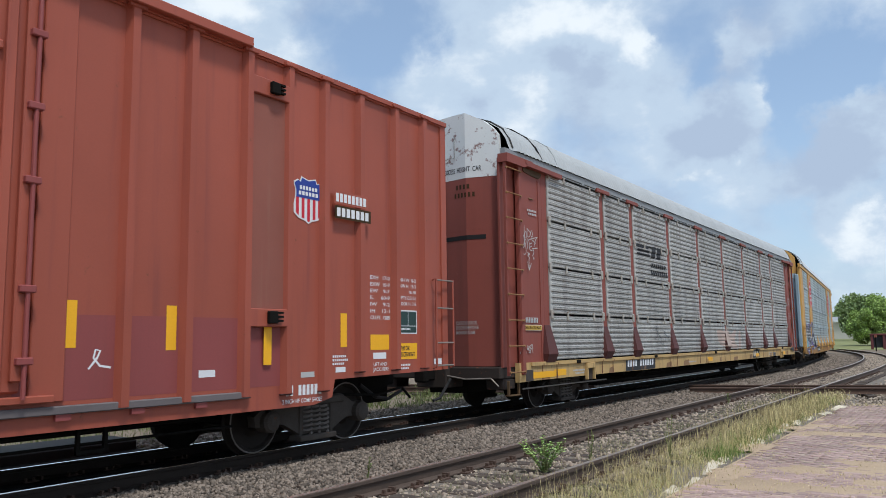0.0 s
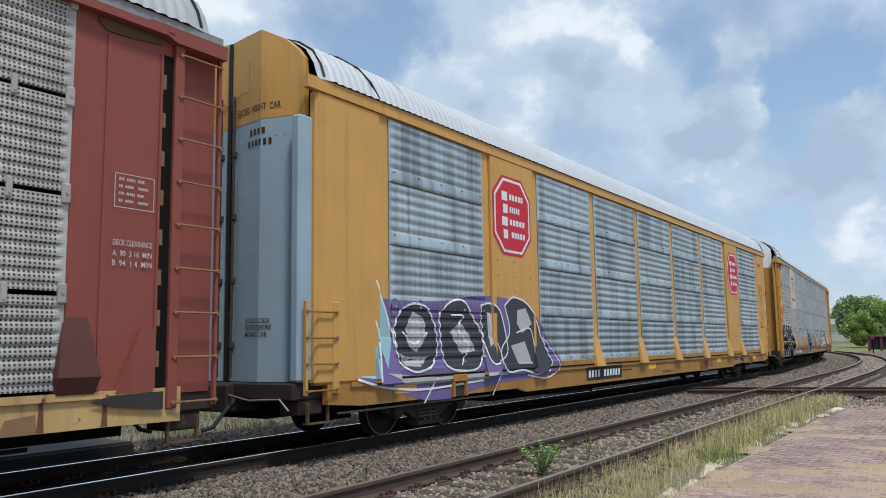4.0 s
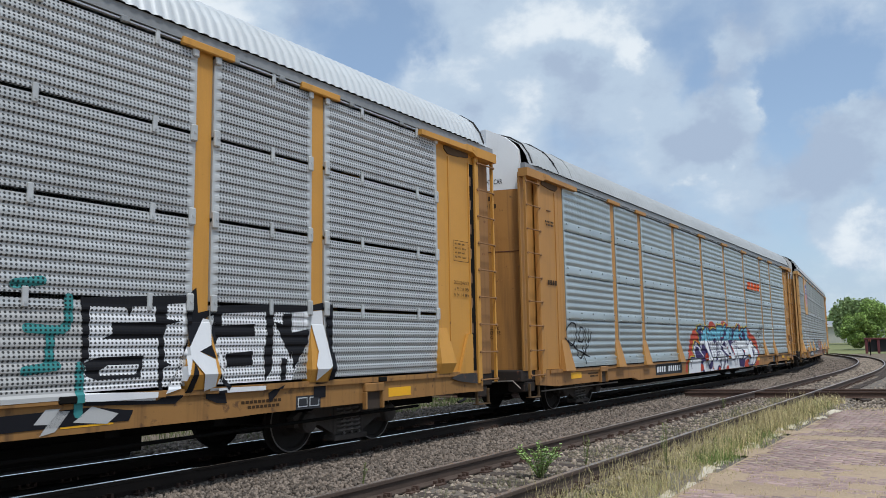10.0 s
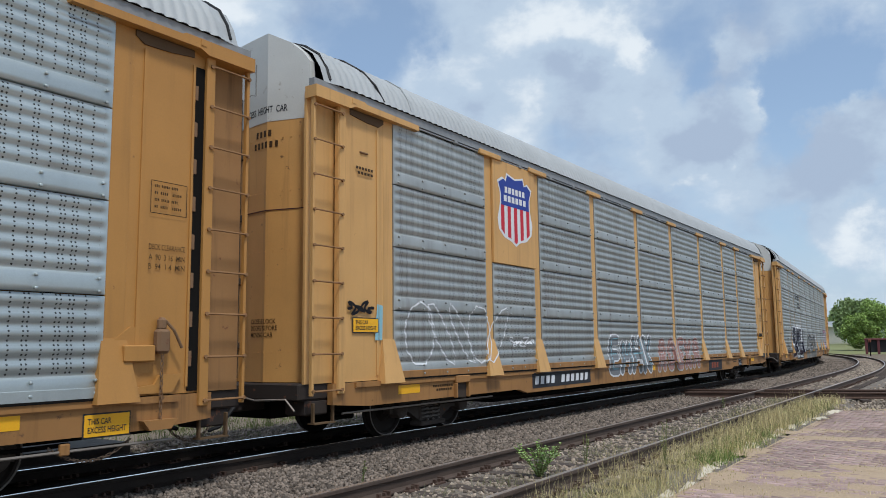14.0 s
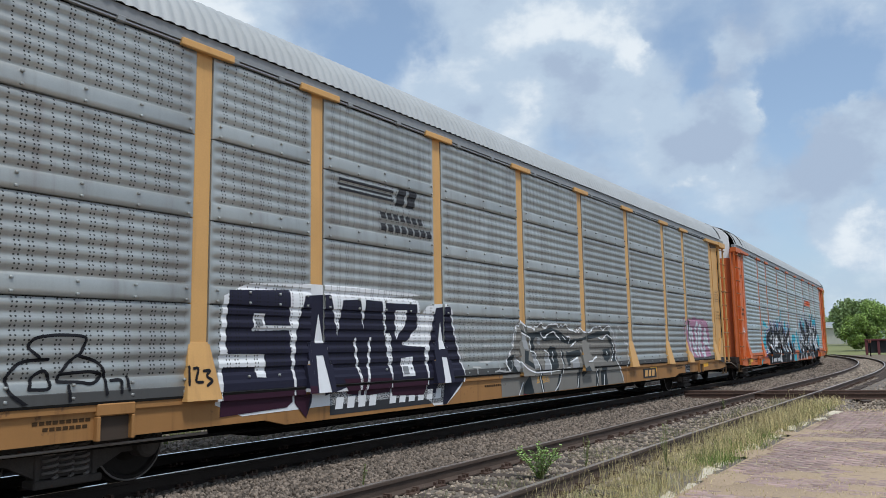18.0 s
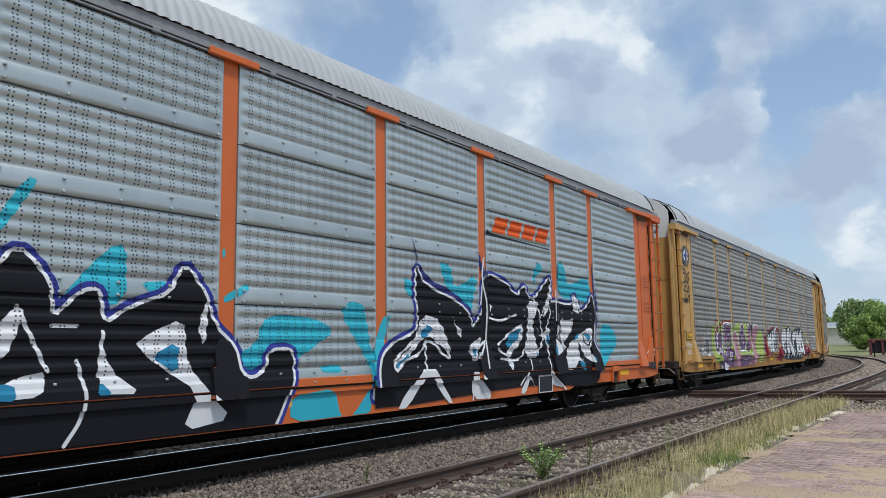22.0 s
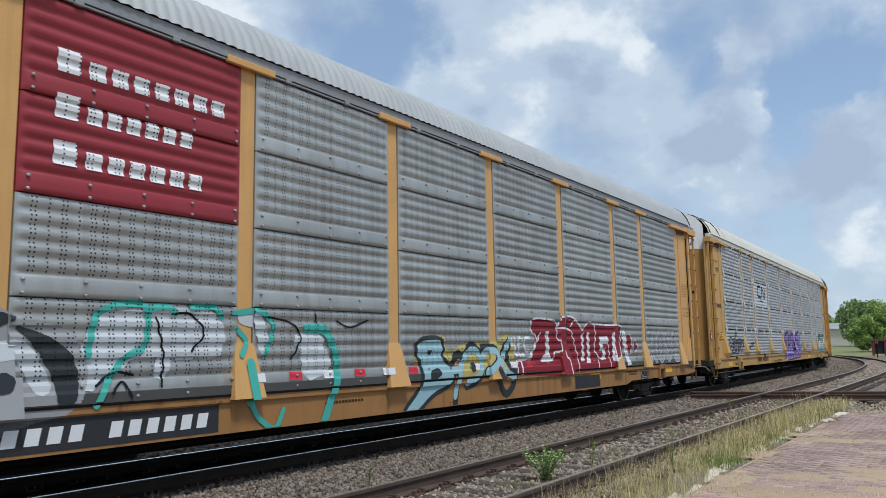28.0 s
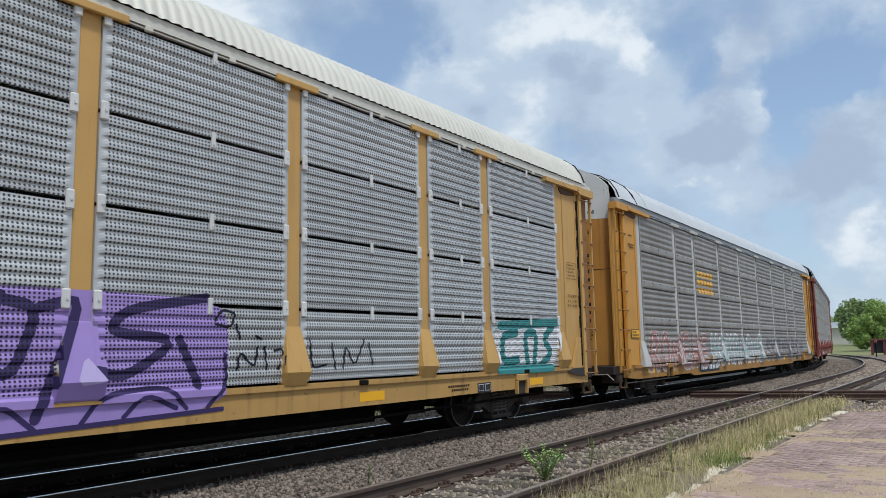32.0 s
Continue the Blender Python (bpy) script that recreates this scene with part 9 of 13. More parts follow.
lines(c4, "graffiti_line", P_VIOLET, 5, "a", 0.055, (OUTLINE_4_B[:-2],), "")
forms(c4, "graffiti", P_VIOLET, 6, "a", (((11.86, 1.04), (12.02, 1.28), (12.11, 1.34), (12.19, 1.2), (12.16, 1.02), (12, 0.98)),
      ((11.66, 0.89), (11.87, 0.8), (11.98, 0.53), (12.24, 0.47), (11.88, 0.48), (11.68, 0.65)),
      ((10.91, 0.95), (11.11, 1.33), (11.4, 1.28), (11.7, 1.02), (11.93, 0.95), (11.62, 1.17), (11.93, 1.42), (12.18, 1.31), (12.26, 0.99), (11.93, 0.77), (11.55, 0.92)),
      ((11.39, 1.78), (11.7, 1.86), (11.85, 1.63), (11.7, 1.42), (11.58, 1.63)),
      ((12.5, 1.49), (12.6, 1.44), (12.68, 1.29), (12.71, 1.09), (12.65, 0.97), (12.58, 0.94), (12.52, 1.02)),
      ((13.17, 1.48), (13.29, 1.59), (13.47, 1.55), (13.57, 1.4), (13.57, 1.04), (13.51, 0.84), (13.39, 0.81), (13.26, 1), (13.33, 0.97), (13.41, 0.93), (13.48, 1.05), (13.49, 1.27), (13.47, 1.44), (13.33, 1.43), (13.24, 1.32)),
      ((14.25, 1.93), (14.08, 1.69), (14.02, 1.53), (14.16, 1.47), (14.48, 1.56), (14.67, 1.66), (14.26, 1.59), (14.11, 1.63), (14.19, 1.76)),
      ((14.26, 1.69), (14.55, 1.73), (14.8, 1.89), (14.86, 1.74), (14.67, 1.63), (14.48, 1.67)),
      ((14.27, 1.35), (14.6, 1.51), (14.66, 1.39), (14.81, 1.29), (14.64, 1.26), (14.42, 1.33)),), 1, "")
forms(c4, "graffiti", P_VIOLET, 6, "a", (((14.01, 1.34), (14.27, 1.3), (14.65, 1.03), (15.01, 0.96), (14.77, 0.92), (14.43, 1.02), (14.14, 1.18)),
      ((15.08, 1.51), (15.74, 1.51), (15.65, 1.38), (15.31, 1.37), (15.52, 1.14), (15.66, 0.94), (15.52, 0.95), (15.21, 1.27)),
      ((15.75, 1.88), (15.98, 1.86), (15.79, 1.54), (15.64, 1.57)),
      ((16.53, 1.83), (16.7, 1.55), (16.98, 1.46), (17.22, 1.54), (16.88, 1.62), (16.99, 1.77), (16.65, 1.73)),
      ((17.09, 1.85), (17.47, 1.86), (17.65, 1.55), (17.47, 1.46), (17.28, 1.54), (17.16, 1.7)),
      ((16.96, 1.2), (17.21, 1.16), (17.28, 1), (17.11, 0.86), (16.99, 0.86), (17.11, 1.01)),
      ((18.23, 0.8), (18.51, 1.11), (18.82, 1.2), (18.74, 1.02), (18.45, 0.79)),
      ((13.55, 0.58), (13.67, 0.67), (13.92, 0.66), (13.97, 0.57), (13.92, 0.42), (13.46, 0.47)),
      ((12.54, 0.7), (12.74, 0.78), (12.94, 0.87), (12.98, 1.01), (13.03, 0.78), (12.91, 0.59), (12.55, 0.58)),), 1, "")
forms(c4, "graffiti", P_VIOLET, 6, "a", (((14.73, 0.97), (14.89, 0.9), (15, 0.69), (14.88, 0.68), (14.77, 0.85)),
      ((16.54, 0.88), (16.98, 0.78), (16.88, 0.94), (17.34, 0.76), (17.11, 0.52), (16.54, 0.56)),
      ((16.98, 0.53), (17.15, 0.77), (17.58, 0.91), (17.99, 0.89), (17.48, 0.82), (17.24, 0.51)),), 1, "")
forms(c4, "graffiti", P_RED, 7, "a", (((11.9, 0.97), (12.07, 1.06), (12.14, 1.13), (12.17, 0.95), (12.04, 0.89)),
      ((11.62, 0.82), (12.01, 0.64), (11.62, 0.5)),
      ((15.25, 1.33), (15.43, 1.24), (15.75, 1.06), (15.71, 0.96), (15.54, 0.98)),
      ((13.67, 0.59), (13.89, 0.63), (13.93, 0.48), (13.64, 0.45)),
      ((14.63, 0.47), (14.68, 0.57), (14.89, 0.66), (15.02, 0.59), (15.03, 0.45)),
      ((17.24, 0.51), (17.46, 0.75), (17.97, 0.81), (18.11, 0.72), (17.78, 0.62), (18.1, 0.55), (17.59, 0.47)),
      ((14.23, 1.62), (14.39, 1.59), (14.26, 1.56)),
      ((14.84, 1.29), (14.98, 1.21), (14.91, 1.15)),
      ((16.67, 1.61), (16.84, 1.56), (16.67, 1.52)),), 1, "")
forms(c4, "graffiti", P_RED, 7, "a", (((12.93, 0.56), (13, 0.68), (13.04, 0.55)),
      ((17.19, 1.15), (17.36, 1.12), (17.24, 1.03)),), 1, "")
lines(c4, "graffiti_line", P_VIOLET, 7, "a", 0.032, (((10.97, 1.41), (11.18, 1.18), (11.47, 0.92)),
      ((12.18, 1.69), (12.09, 1.37), (12.34, 0.88), (12.68, 0.5)),
      ((10.58, 0.92), (10.65, 0.64)),
      ((12.95, 1.75), (13.04, 1.54), (13.07, 1.28), (13.04, 1.02), (13.01, 0.79), (13.12, 0.52)),
      ((13.6, 1.94), (13.67, 1.66), (13.63, 1.49), (13.61, 1.32)),
      ((13.15, 1.6), (13.29, 1.68), (13.44, 1.62)),
      ((13.68, 0.98), (13.64, 1.26), (13.76, 1.46), (13.86, 1.49), (13.83, 1.31), (13.69, 1.04)),
      ((13.71, 1.12), (13.9, 1.15), (14.01, 1.02), (14, 0.57)),
      ((13.88, 0.94), (13.88, 0.74)),), "")
lines(c4, "graffiti_line", P_VIOLET, 7, "a", 0.032, (((13.93, 0.94), (13.93, 0.73)),
      ((14.18, 0.93), (14.08, 0.73), (13.98, 0.57)),
      ((14.28, 1.01), (14.36, 0.83), (14.5, 0.9)),
      ((14.54, 0.84), (14.23, 0.54)),
      ((14.62, 0.83), (14.31, 0.54)),
      ((14.69, 0.86), (14.41, 0.55)),
      ((14.03, 1.37), (14.2, 1.47), (14.48, 1.54)),
      ((14.87, 1.88), (14.8, 1.67), (14.91, 1.42), (14.88, 1.23), (15.05, 0.97)),
      ((15.07, 1.61), (15.14, 1.29), (15.34, 0.95), (15.66, 0.8), (15.94, 0.82), (16.13, 0.98), (16.21, 1.26), (15.93, 1.3)),), "")
lines(c4, "graffiti_line", P_VIOLET, 7, "a", 0.032, (((15.25, 1.11), (15.39, 1.28)),
      ((15.31, 1.07), (15.45, 1.23)),
      ((15.55, 1.88), (15.51, 1.55)),
      ((15.64, 1.87), (15.6, 1.55)),
      ((15.97, 1.83), (15.74, 1.55), (15.85, 1.41), (16.17, 1.51)),
      ((16.22, 1.76), (16.19, 1.55), (16.33, 1.26), (16.54, 1.18), (16.87, 1.21)),
      ((17.21, 1.86), (17.09, 1.55)),
      ((17.33, 1.86), (17.24, 1.55)),
      ((17.64, 1.91), (17.58, 1.63), (17.77, 1.47)),), "")
lines(c4, "graffiti_line", P_VIOLET, 7, "a", 0.032, (((18.03, 1.63), (17.58, 1.23)),
      ((18.24, 1.46), (17.7, 1.23)),
      ((15.84, 0.86), (15.89, 0.59)),
      ((16.03, 0.92), (15.99, 0.58)),
      ((16.33, 0.96), (16.13, 0.6)),
      ((18.51, 1.21), (18.23, 0.81), (17.96, 0.58)),
      ((18.88, 1.2), (18.8, 0.78), (18.5, 0.54)),
      ((19.35, 1.15), (19.26, 0.75), (18.87, 0.56)),
      ((13.25, 1.33), (13.38, 1.05), (13.49, 0.93)),), "")
lines(c4, "graffiti_line", P_VIOLET, 7, "a", 0.032, (((12.49, 1.74), (12.64, 1.67), (12.78, 1.44), (12.8, 1.08), (12.68, 0.92)),
      ((16.07, 1.83), (16.53, 2.06)),
      ((16.12, 1.79), (16.53, 1.99)),
      ((14.55, 1.88), (14.52, 1.73)),
      ((14.64, 1.92), (14.61, 1.74)),), "")
lines(c4, "graffiti_line", P_BLACK, 3, "a", 0.035, (((19.5, 1.62), (19.47, 1.76), (19.6, 1.81), (19.64, 1.62)),
      ((19.71, 1.77), (19.85, 1.82), (20.06, 1.77), (19.99, 1.6), (19.85, 1.62)),
      ((19.86, 1.03), (20, 1.32), (19.96, 1.57), (20.14, 1.72)),
      ((20, 1.27), (20.22, 1.32), (20.45, 1.21), (20.52, 0.9)),
      ((20.06, 1.87), (20.1, 2.08), (20.21, 1.88)),
      ((20.33, 1.91), (20.36, 2.04), (20.48, 1.99), (20.44, 1.88)),
      ((20.56, 1.99), (20.56, 1.84), (20.76, 2.05)),
      ((20.25, 1.78), (20.52, 1.76)),), "")
lines(c4, "tag", P_BLACK, 2, "a", 0.035, (((1.86, 1.73), (2.06, 1.91), (2.37, 1.84), (2.3, 1.5), (2.03, 1.37), (1.87, 1.53)),
      ((2.44, 1.5), (2.54, 1.81), (2.76, 1.78), (2.69, 1.46), (2.44, 1.5)),
      ((2.84, 1.78), (2.82, 1.39)),
      ((3, 1.78), (2.95, 1.39), (3.16, 1.68)),
      ((1.8, 1.56), (2.37, 1.3), (3, 1.15)),
      ((2.64, 1.4), (2.74, 1)),
      ((2.3, 1.4), (2.45, 1.06), (2.95, 1.39)),), "")
# 6: navy block letters
forms(c6, "graffiti_ground", P_WHITE, 1, "a", (((4.97, 0.65), (5.03, 1.45), (5.07, 2.2), (6.95, 2.29), (9.24, 2.24), (8.07, 2.16), (8.92, 2.19), (8.96, 1.9), (9.16, 2.1), (9.83, 2.14), (9.96, 1.66), (10.24, 0.93), (10.16, 0.77), (9.5, 0.4), (9.1, 0.68), (8.17, 0.69), (7.05, 0.68)),), 1, "white sprayed edge of block lettering")
forms(c6, "graffiti_word", P_NAVY, 2, "a", (((5.14, 2.12), (6.13, 2.17), (6.14, 1.72), (5.71, 1.72), (5.71, 1.86), (5.53, 1.86), (5.53, 1.67), (6.14, 1.66), (6.2, 0.77), (6.1, 0.71), (5.05, 0.67), (5.07, 1.23), (5.57, 1.22), (5.58, 1.1), (5.73, 1.09), (5.72, 1.37), (5.14, 1.38), (5.11, 1.54)),
      ((6.4, 2.11), (6.89, 2.15), (7.23, 0.91), (6.81, 0.81), (6.73, 1.34), (6.6, 1.34), (6.55, 0.75), (6.45, 0.55), (6.24, 0.75), (6.22, 1.15), (6.26, 1.64)),
      ((7.13, 2.08), (7.51, 2.11), (7.58, 1.69), (7.62, 2.11), (8, 2.1), (8.06, 1.68), (8.14, 1.28), (8.21, 0.92), (8.19, 0.79), (7.76, 0.77), (7.5, 0.77), (7.25, 0.81), (7.17, 1.02), (7.05, 1.36), (7.03, 1.53)),), 0, "navy block letters sprayed with a white edge")
forms(c6, "graffiti_word", P_NAVY, 2, "a", (((8.07, 2.08), (8.86, 2.09), (8.9, 1.76), (8.56, 1.49), (9.07, 1.46), (9.12, 0.82), (9.05, 0.7), (8.25, 0.73), (8.22, 0.96), (8.25, 1.3), (8.21, 1.64), (8.11, 1.64)),
      ((9.38, 2.05), (9.8, 2.09), (9.9, 1.71), (10.19, 0.95), (10.16, 0.84), (9.64, 0.48), (9.58, 0.53), (9.66, 0.91), (9.65, 1.26), (9.51, 1.27), (9.49, 0.92), (9.41, 0.71), (9.15, 0.69), (9.16, 1.15), (9.23, 1.53)),), 0, "")
forms(c6, "graffiti", P_WHITE, 3, "a", (((6.68, 1.89), (6.77, 1.5), (6.6, 1.5)),
      ((8.31, 1.98), (8.6, 1.99), (8.59, 1.79), (8.33, 1.55)),
      ((8.45, 1.27), (8.74, 1.29), (8.77, 1), (8.46, 1)),
      ((9.55, 1.84), (9.64, 1.4), (9.46, 1.39)),), 0, "")
forms(c6, "graffiti", P_GREY, 4, "a", (((8.48, 1.15), (8.62, 1.15), (8.62, 1.03), (8.48, 1.03)),
      ((5.56, 1.79), (5.67, 1.79), (5.67, 1.71), (5.57, 1.71)),), 0, "")
lines(c6, "graffiti_line", P_WHITE, 3, "a", 0.05, (((7.39, 1.55), (7.44, 1.21), (7.52, 0.93), (7.49, 0.7)),
      ((7.72, 1.56), (7.69, 1.17), (7.64, 0.85), (7.61, 0.71)),
      ((8.53, 1.49), (8.73, 1.47), (9.07, 1.46)),
      ((5.53, 1.67), (6.14, 1.69)),), "")
forms(c6, "graffiti", P_PLUM, 3, "a", (((5.08, 0.91), (6.2, 0.96), (6.2, 0.77), (6.1, 0.71), (5.05, 0.67)),
      ((8.22, 0.92), (9.12, 0.94), (9.12, 0.82), (9.05, 0.7), (8.25, 0.73)),
      ((6.55, 0.95), (6.45, 0.55), (6.24, 0.75), (6.24, 0.96)),
      ((7.13, 1.02), (8.2, 0.99), (8.19, 0.79), (7.76, 0.77), (7.25, 0.81)),), 0, "")
lines(c6, "tag", P_CHALK, 2, "a", 0.022, (((10.1, 1.83), (10.14, 1.5)),
      ((10.1, 1.82), (10.28, 1.83)),
      ((10.12, 1.67), (10.26, 1.68)),
      ((10.33, 1.53), (10.31, 1.83), (10.48, 1.79), (10.34, 1.68), (10.51, 1.54)),
      ((10.7, 1.84), (10.57, 1.84), (10.59, 1.54), (10.74, 1.55)),
      ((10.58, 1.69), (10.71, 1.7)),
      ((10.95, 1.86), (10.81, 1.85), (10.83, 1.54), (10.99, 1.55)),
      ((10.82, 1.69), (10.95, 1.71)),), "")
lines(c6, "graffiti_line", P_CHALK, 2, "a", 0.03, (((11.67, 1.16), (12, 1.47), (12.13, 1.83), (12.35, 1.91), (12.49, 1.69)),
      ((11.21, 1.18), (11.32, 1.25), (11.4, 1.12), (11.36, 0.99), (11.21, 0.98)),
      ((11.36, 0.99), (11.8, 0.95), (11.88, 1.16)),
      ((10.48, 1.08), (10.71, 1.07)),
      ((10.6, 1.07), (10.61, 0.94)),
      ((10.48, 0.94), (10.78, 0.94)),
      ((10.16, 1.16), (10.15, 1.46), (10.25, 1.2), (10.31, 1.46)),
      ((10.47, 1.46), (10.51, 1.29), (10.57, 1.46)),
      ((10.67, 1.45), (10.69, 1.17), (10.85, 1.16)),
      ((10.88, 1.43), (11.1, 1.45), (11.25, 1.33), (11.1, 1.15), (10.89, 1.16)),), "")
lines(c6, "tag", P_BLACK, 2, "a", 0.032, (((2.93, 1.38), (2.82, 1.47), (2.87, 1.56), (3.09, 1.59), (3.38, 1.58), (3.39, 1.5), (3.31, 1.39)),
      ((3.02, 1.36), (2.77, 1.35), (2.63, 1.23), (2.65, 1.07), (2.83, 0.94)),
      ((3.31, 1.39), (3.53, 1.33), (3.6, 1.2), (3.61, 1.01)),
      ((3.11, 1.15), (3.14, 1.25), (3.29, 1.39)),
      ((2.84, 1.09), (2.87, 1.21), (2.97, 1.27), (3.03, 1.2), (3.04, 1.08), (2.84, 1.09)),
      ((3.11, 1.15), (3.34, 1.14), (3.46, 1.11), (3.58, 1.2), (3.45, 1.24), (3.14, 1.22)),
      ((3.22, 1.11), (3.23, 0.94)),
      ((3.66, 1.14), (3.79, 1.15), (3.77, 1.02)),
      ((3.85, 1.17), (3.86, 1.04)),
      ((4.58, 1.25), (4.56, 1.06)),
      ((4.64, 1.23), (4.71, 1.24), (4.64, 1.08), (4.74, 1.08)),), "")
lines(c6, "tag", P_BLACK, 2, "a", 0.032, (((4.77, 1.2), (4.87, 1.21), (4.79, 1.14), (4.89, 1.09), (4.8, 1.04)),), "")
forms(c6, "graffiti_ground", P_ROSE, 1, "a", (((22.83, 2.09), (23.02, 2.2), (23.32, 2.16), (23.57, 2.26), (23.97, 2.19), (24.77, 2.23), (25.21, 1.9), (25.25, 1.21), (25.21, 1), (22.86, 1.01)),), 1, "pink spray-painted ground")
lines(c6, "graffiti_line", P_SILVERY, 2, "a", 0.17, (((22.97, 1.93), (23.12, 1.89), (23.07, 1.53), (23.11, 1.15)),
      ((23.27, 1.87), (23.34, 1.53), (23.53, 1.25), (23.72, 1.11)),
      ((23.83, 2.06), (23.64, 1.86), (23.81, 1.58), (23.65, 1.34)),
      ((23.98, 1.1), (24.04, 2.02), (24.29, 1.9), (24.22, 1.63), (24.08, 1.53), (24.44, 1.08)),
      ((24.55, 1.08), (24.71, 1.99), (24.93, 1.53), (25.13, 1.32)),
      ((24.58, 1.46), (24.97, 1.48)),), "silver-white lettering on pink")
lines(c6, "tag", P_ROSE, 2, "a", 0.03, (((22.5, 2.13), (22.66, 2.22)),
      ((22.53, 2.04), (22.66, 2.07)),
      ((22.51, 1.87), (22.67, 1.96)),
      ((22.54, 1.66), (22.67, 1.79)),
      ((22.59, 1.96), (22.57, 1.66)),), "")
OUTLINE_6_A = ((11.61, 1.1), (11.92, 1.41), (12.09, 1.84), (12.23, 1.92), (12.51, 1.8), (12.76, 1.78), (13.1, 1.9), (13.28, 1.78), (13.57, 1.89), (14.23, 1.89), (14.59, 1.75), (14.97, 1.85), (15.38, 1.7), (15.92, 1.86), (16.53, 1.89), (17.04, 1.39), (17.11, 1.02), (17.52, 0.67), (17.44, 0.4), (14.01, 0.4), (12.79, 0.4), (11.51, 0.4), (11.48, 0.96), (11.73, 0.96))
forms(c6, "graffiti", P_DUN, 1, "a", (OUTLINE_6_A,), 0, "grey lettering with dark shapes and white outlines")
OUTLINE_6_B = ((12.3, 1.76), (12.54, 1.66), (13.07, 1.72), (13.58, 1.8), (13.98, 1.71), (14.5, 1.55), (15.17, 1.59), (15.92, 1.74), (16.65, 1.75), (16.91, 1.39), (17.04, 1.06), (16.71, 1.03), (16.78, 1.39), (16.4, 1.67), (15.81, 1.59), (15.27, 1.55), (14.41, 1.45), (13.82, 1.55), (13.22, 1.52), (12.87, 1.6), (12.77, 1.55), (12.81, 1.32), (13.06, 0.96), (13.14, 0.73), (13.25, 0.44), (13.15, 0.42), (12.93, 0.97), (12.68, 1.32), (12.64, 1.6), (12.3, 1.71))
forms(c6, "graffiti", P_INK, 2, "a", (((11.62, 1.09), (11.77, 1.24), (11.98, 1.28), (11.91, 1.08), (12.05, 0.94), (11.78, 0.97)),
      OUTLINE_6_B,
      ((12.37, 1.35), (12.53, 1.32), (12.44, 1.16), (12.79, 1.03), (12.7, 0.96), (12.27, 1.11)),
      ((13.37, 1.3), (13.47, 1.42), (13.74, 1.39), (13.83, 1.23), (13.79, 0.98), (13.6, 0.93), (13.42, 0.94)),
      ((14.03, 1.35), (14.11, 1.29), (14.12, 1.03), (14.04, 1)),
      ((14.24, 1.32), (14.37, 1.28), (14.38, 1.02), (14.26, 0.99)),), 0, "")
forms(c6, "graffiti", P_INK, 2, "a", (((14.33, 1.28), (14.97, 1.34), (14.98, 1.2), (14.51, 1.15), (14.83, 1), (14.88, 0.93), (14.33, 1.12)),
      ((14.98, 0.92), (15.23, 0.98), (15.33, 0.83), (15.08, 0.74)),
      ((16.22, 1.32), (16.65, 1.35), (16.71, 1.15), (16.4, 1.04), (16.25, 1.09)),
      ((16.1, 0.94), (16.4, 0.93), (16.52, 0.43), (16.1, 0.42)),
      ((13.96, 0.97), (14.04, 0.97), (13.84, 0.5), (13.69, 0.43)),
      ((14.79, 0.93), (14.98, 0.92), (14.89, 0.4), (14.78, 0.4)),
      ((15.81, 0.88), (15.98, 0.87), (15.93, 0.4), (15.79, 0.4)),
      ((12.61, 0.88), (12.78, 0.5), (12.75, 0.4), (12.3, 0.4), (12.34, 0.68)),), 0, "")
forms(c6, "graffiti", P_ASH, 3, "a", (((11.91, 1.08), (12.03, 1.23), (12.21, 1.06), (12.05, 0.94)),
      ((12.33, 1.66), (12.52, 1.6), (12.53, 1.35), (12.34, 1.38)),
      ((12.9, 1.6), (13.11, 1.58), (13.04, 1.43), (12.93, 1.49)),
      ((12.65, 1.26), (12.82, 1.27), (12.92, 1), (12.67, 0.98)),
      ((13.26, 1.28), (13.41, 1.26), (13.44, 0.94), (13.13, 0.93)),
      ((14.46, 1.11), (14.83, 1.15), (14.83, 0.96), (14.47, 0.95)),), 0, "")
forms(c6, "graffiti", P_WINE, 3, "a", (((12.29, 0.4), (12.35, 0.53), (12.58, 0.49), (12.58, 0.4)),), 0, "")
OUTLINE_6_C = ((11.73, 0.98), (11.61, 1.1), (11.92, 1.41), (11.91, 1.49), (12.09, 1.84), (12.21, 1.79), (12.23, 1.92), (12.51, 1.8), (12.76, 1.79), (12.78, 1.71), (12.85, 1.82), (12.94, 1.78), (13.1, 1.9), (13.21, 1.79), (13.34, 1.78), (13.42, 1.85), (13.81, 1.88), (13.93, 1.79), (14.02, 1.87), (14.1, 1.81), (14.23, 1.89), (14.45, 1.75), (14.68, 1.74), (14.78, 1.69), (14.82, 1.79), (14.89, 1.68), (14.97, 1.83), (15.17, 1.73), (15.48, 1.7), (15.81, 1.85), (15.98, 1.82), (16.1, 1.88), (16.28, 1.75), (16.53, 1.87), (16.72, 1.86), (16.98, 1.63), (17.04, 1.22), (16.91, 1.05), (17.34, 0.8), (17.52, 0.49), (17.47, 0.4))
lines(c6, "graffiti_line", P_WHITE, 4, "a", 0.035, (OUTLINE_6_C,), "")
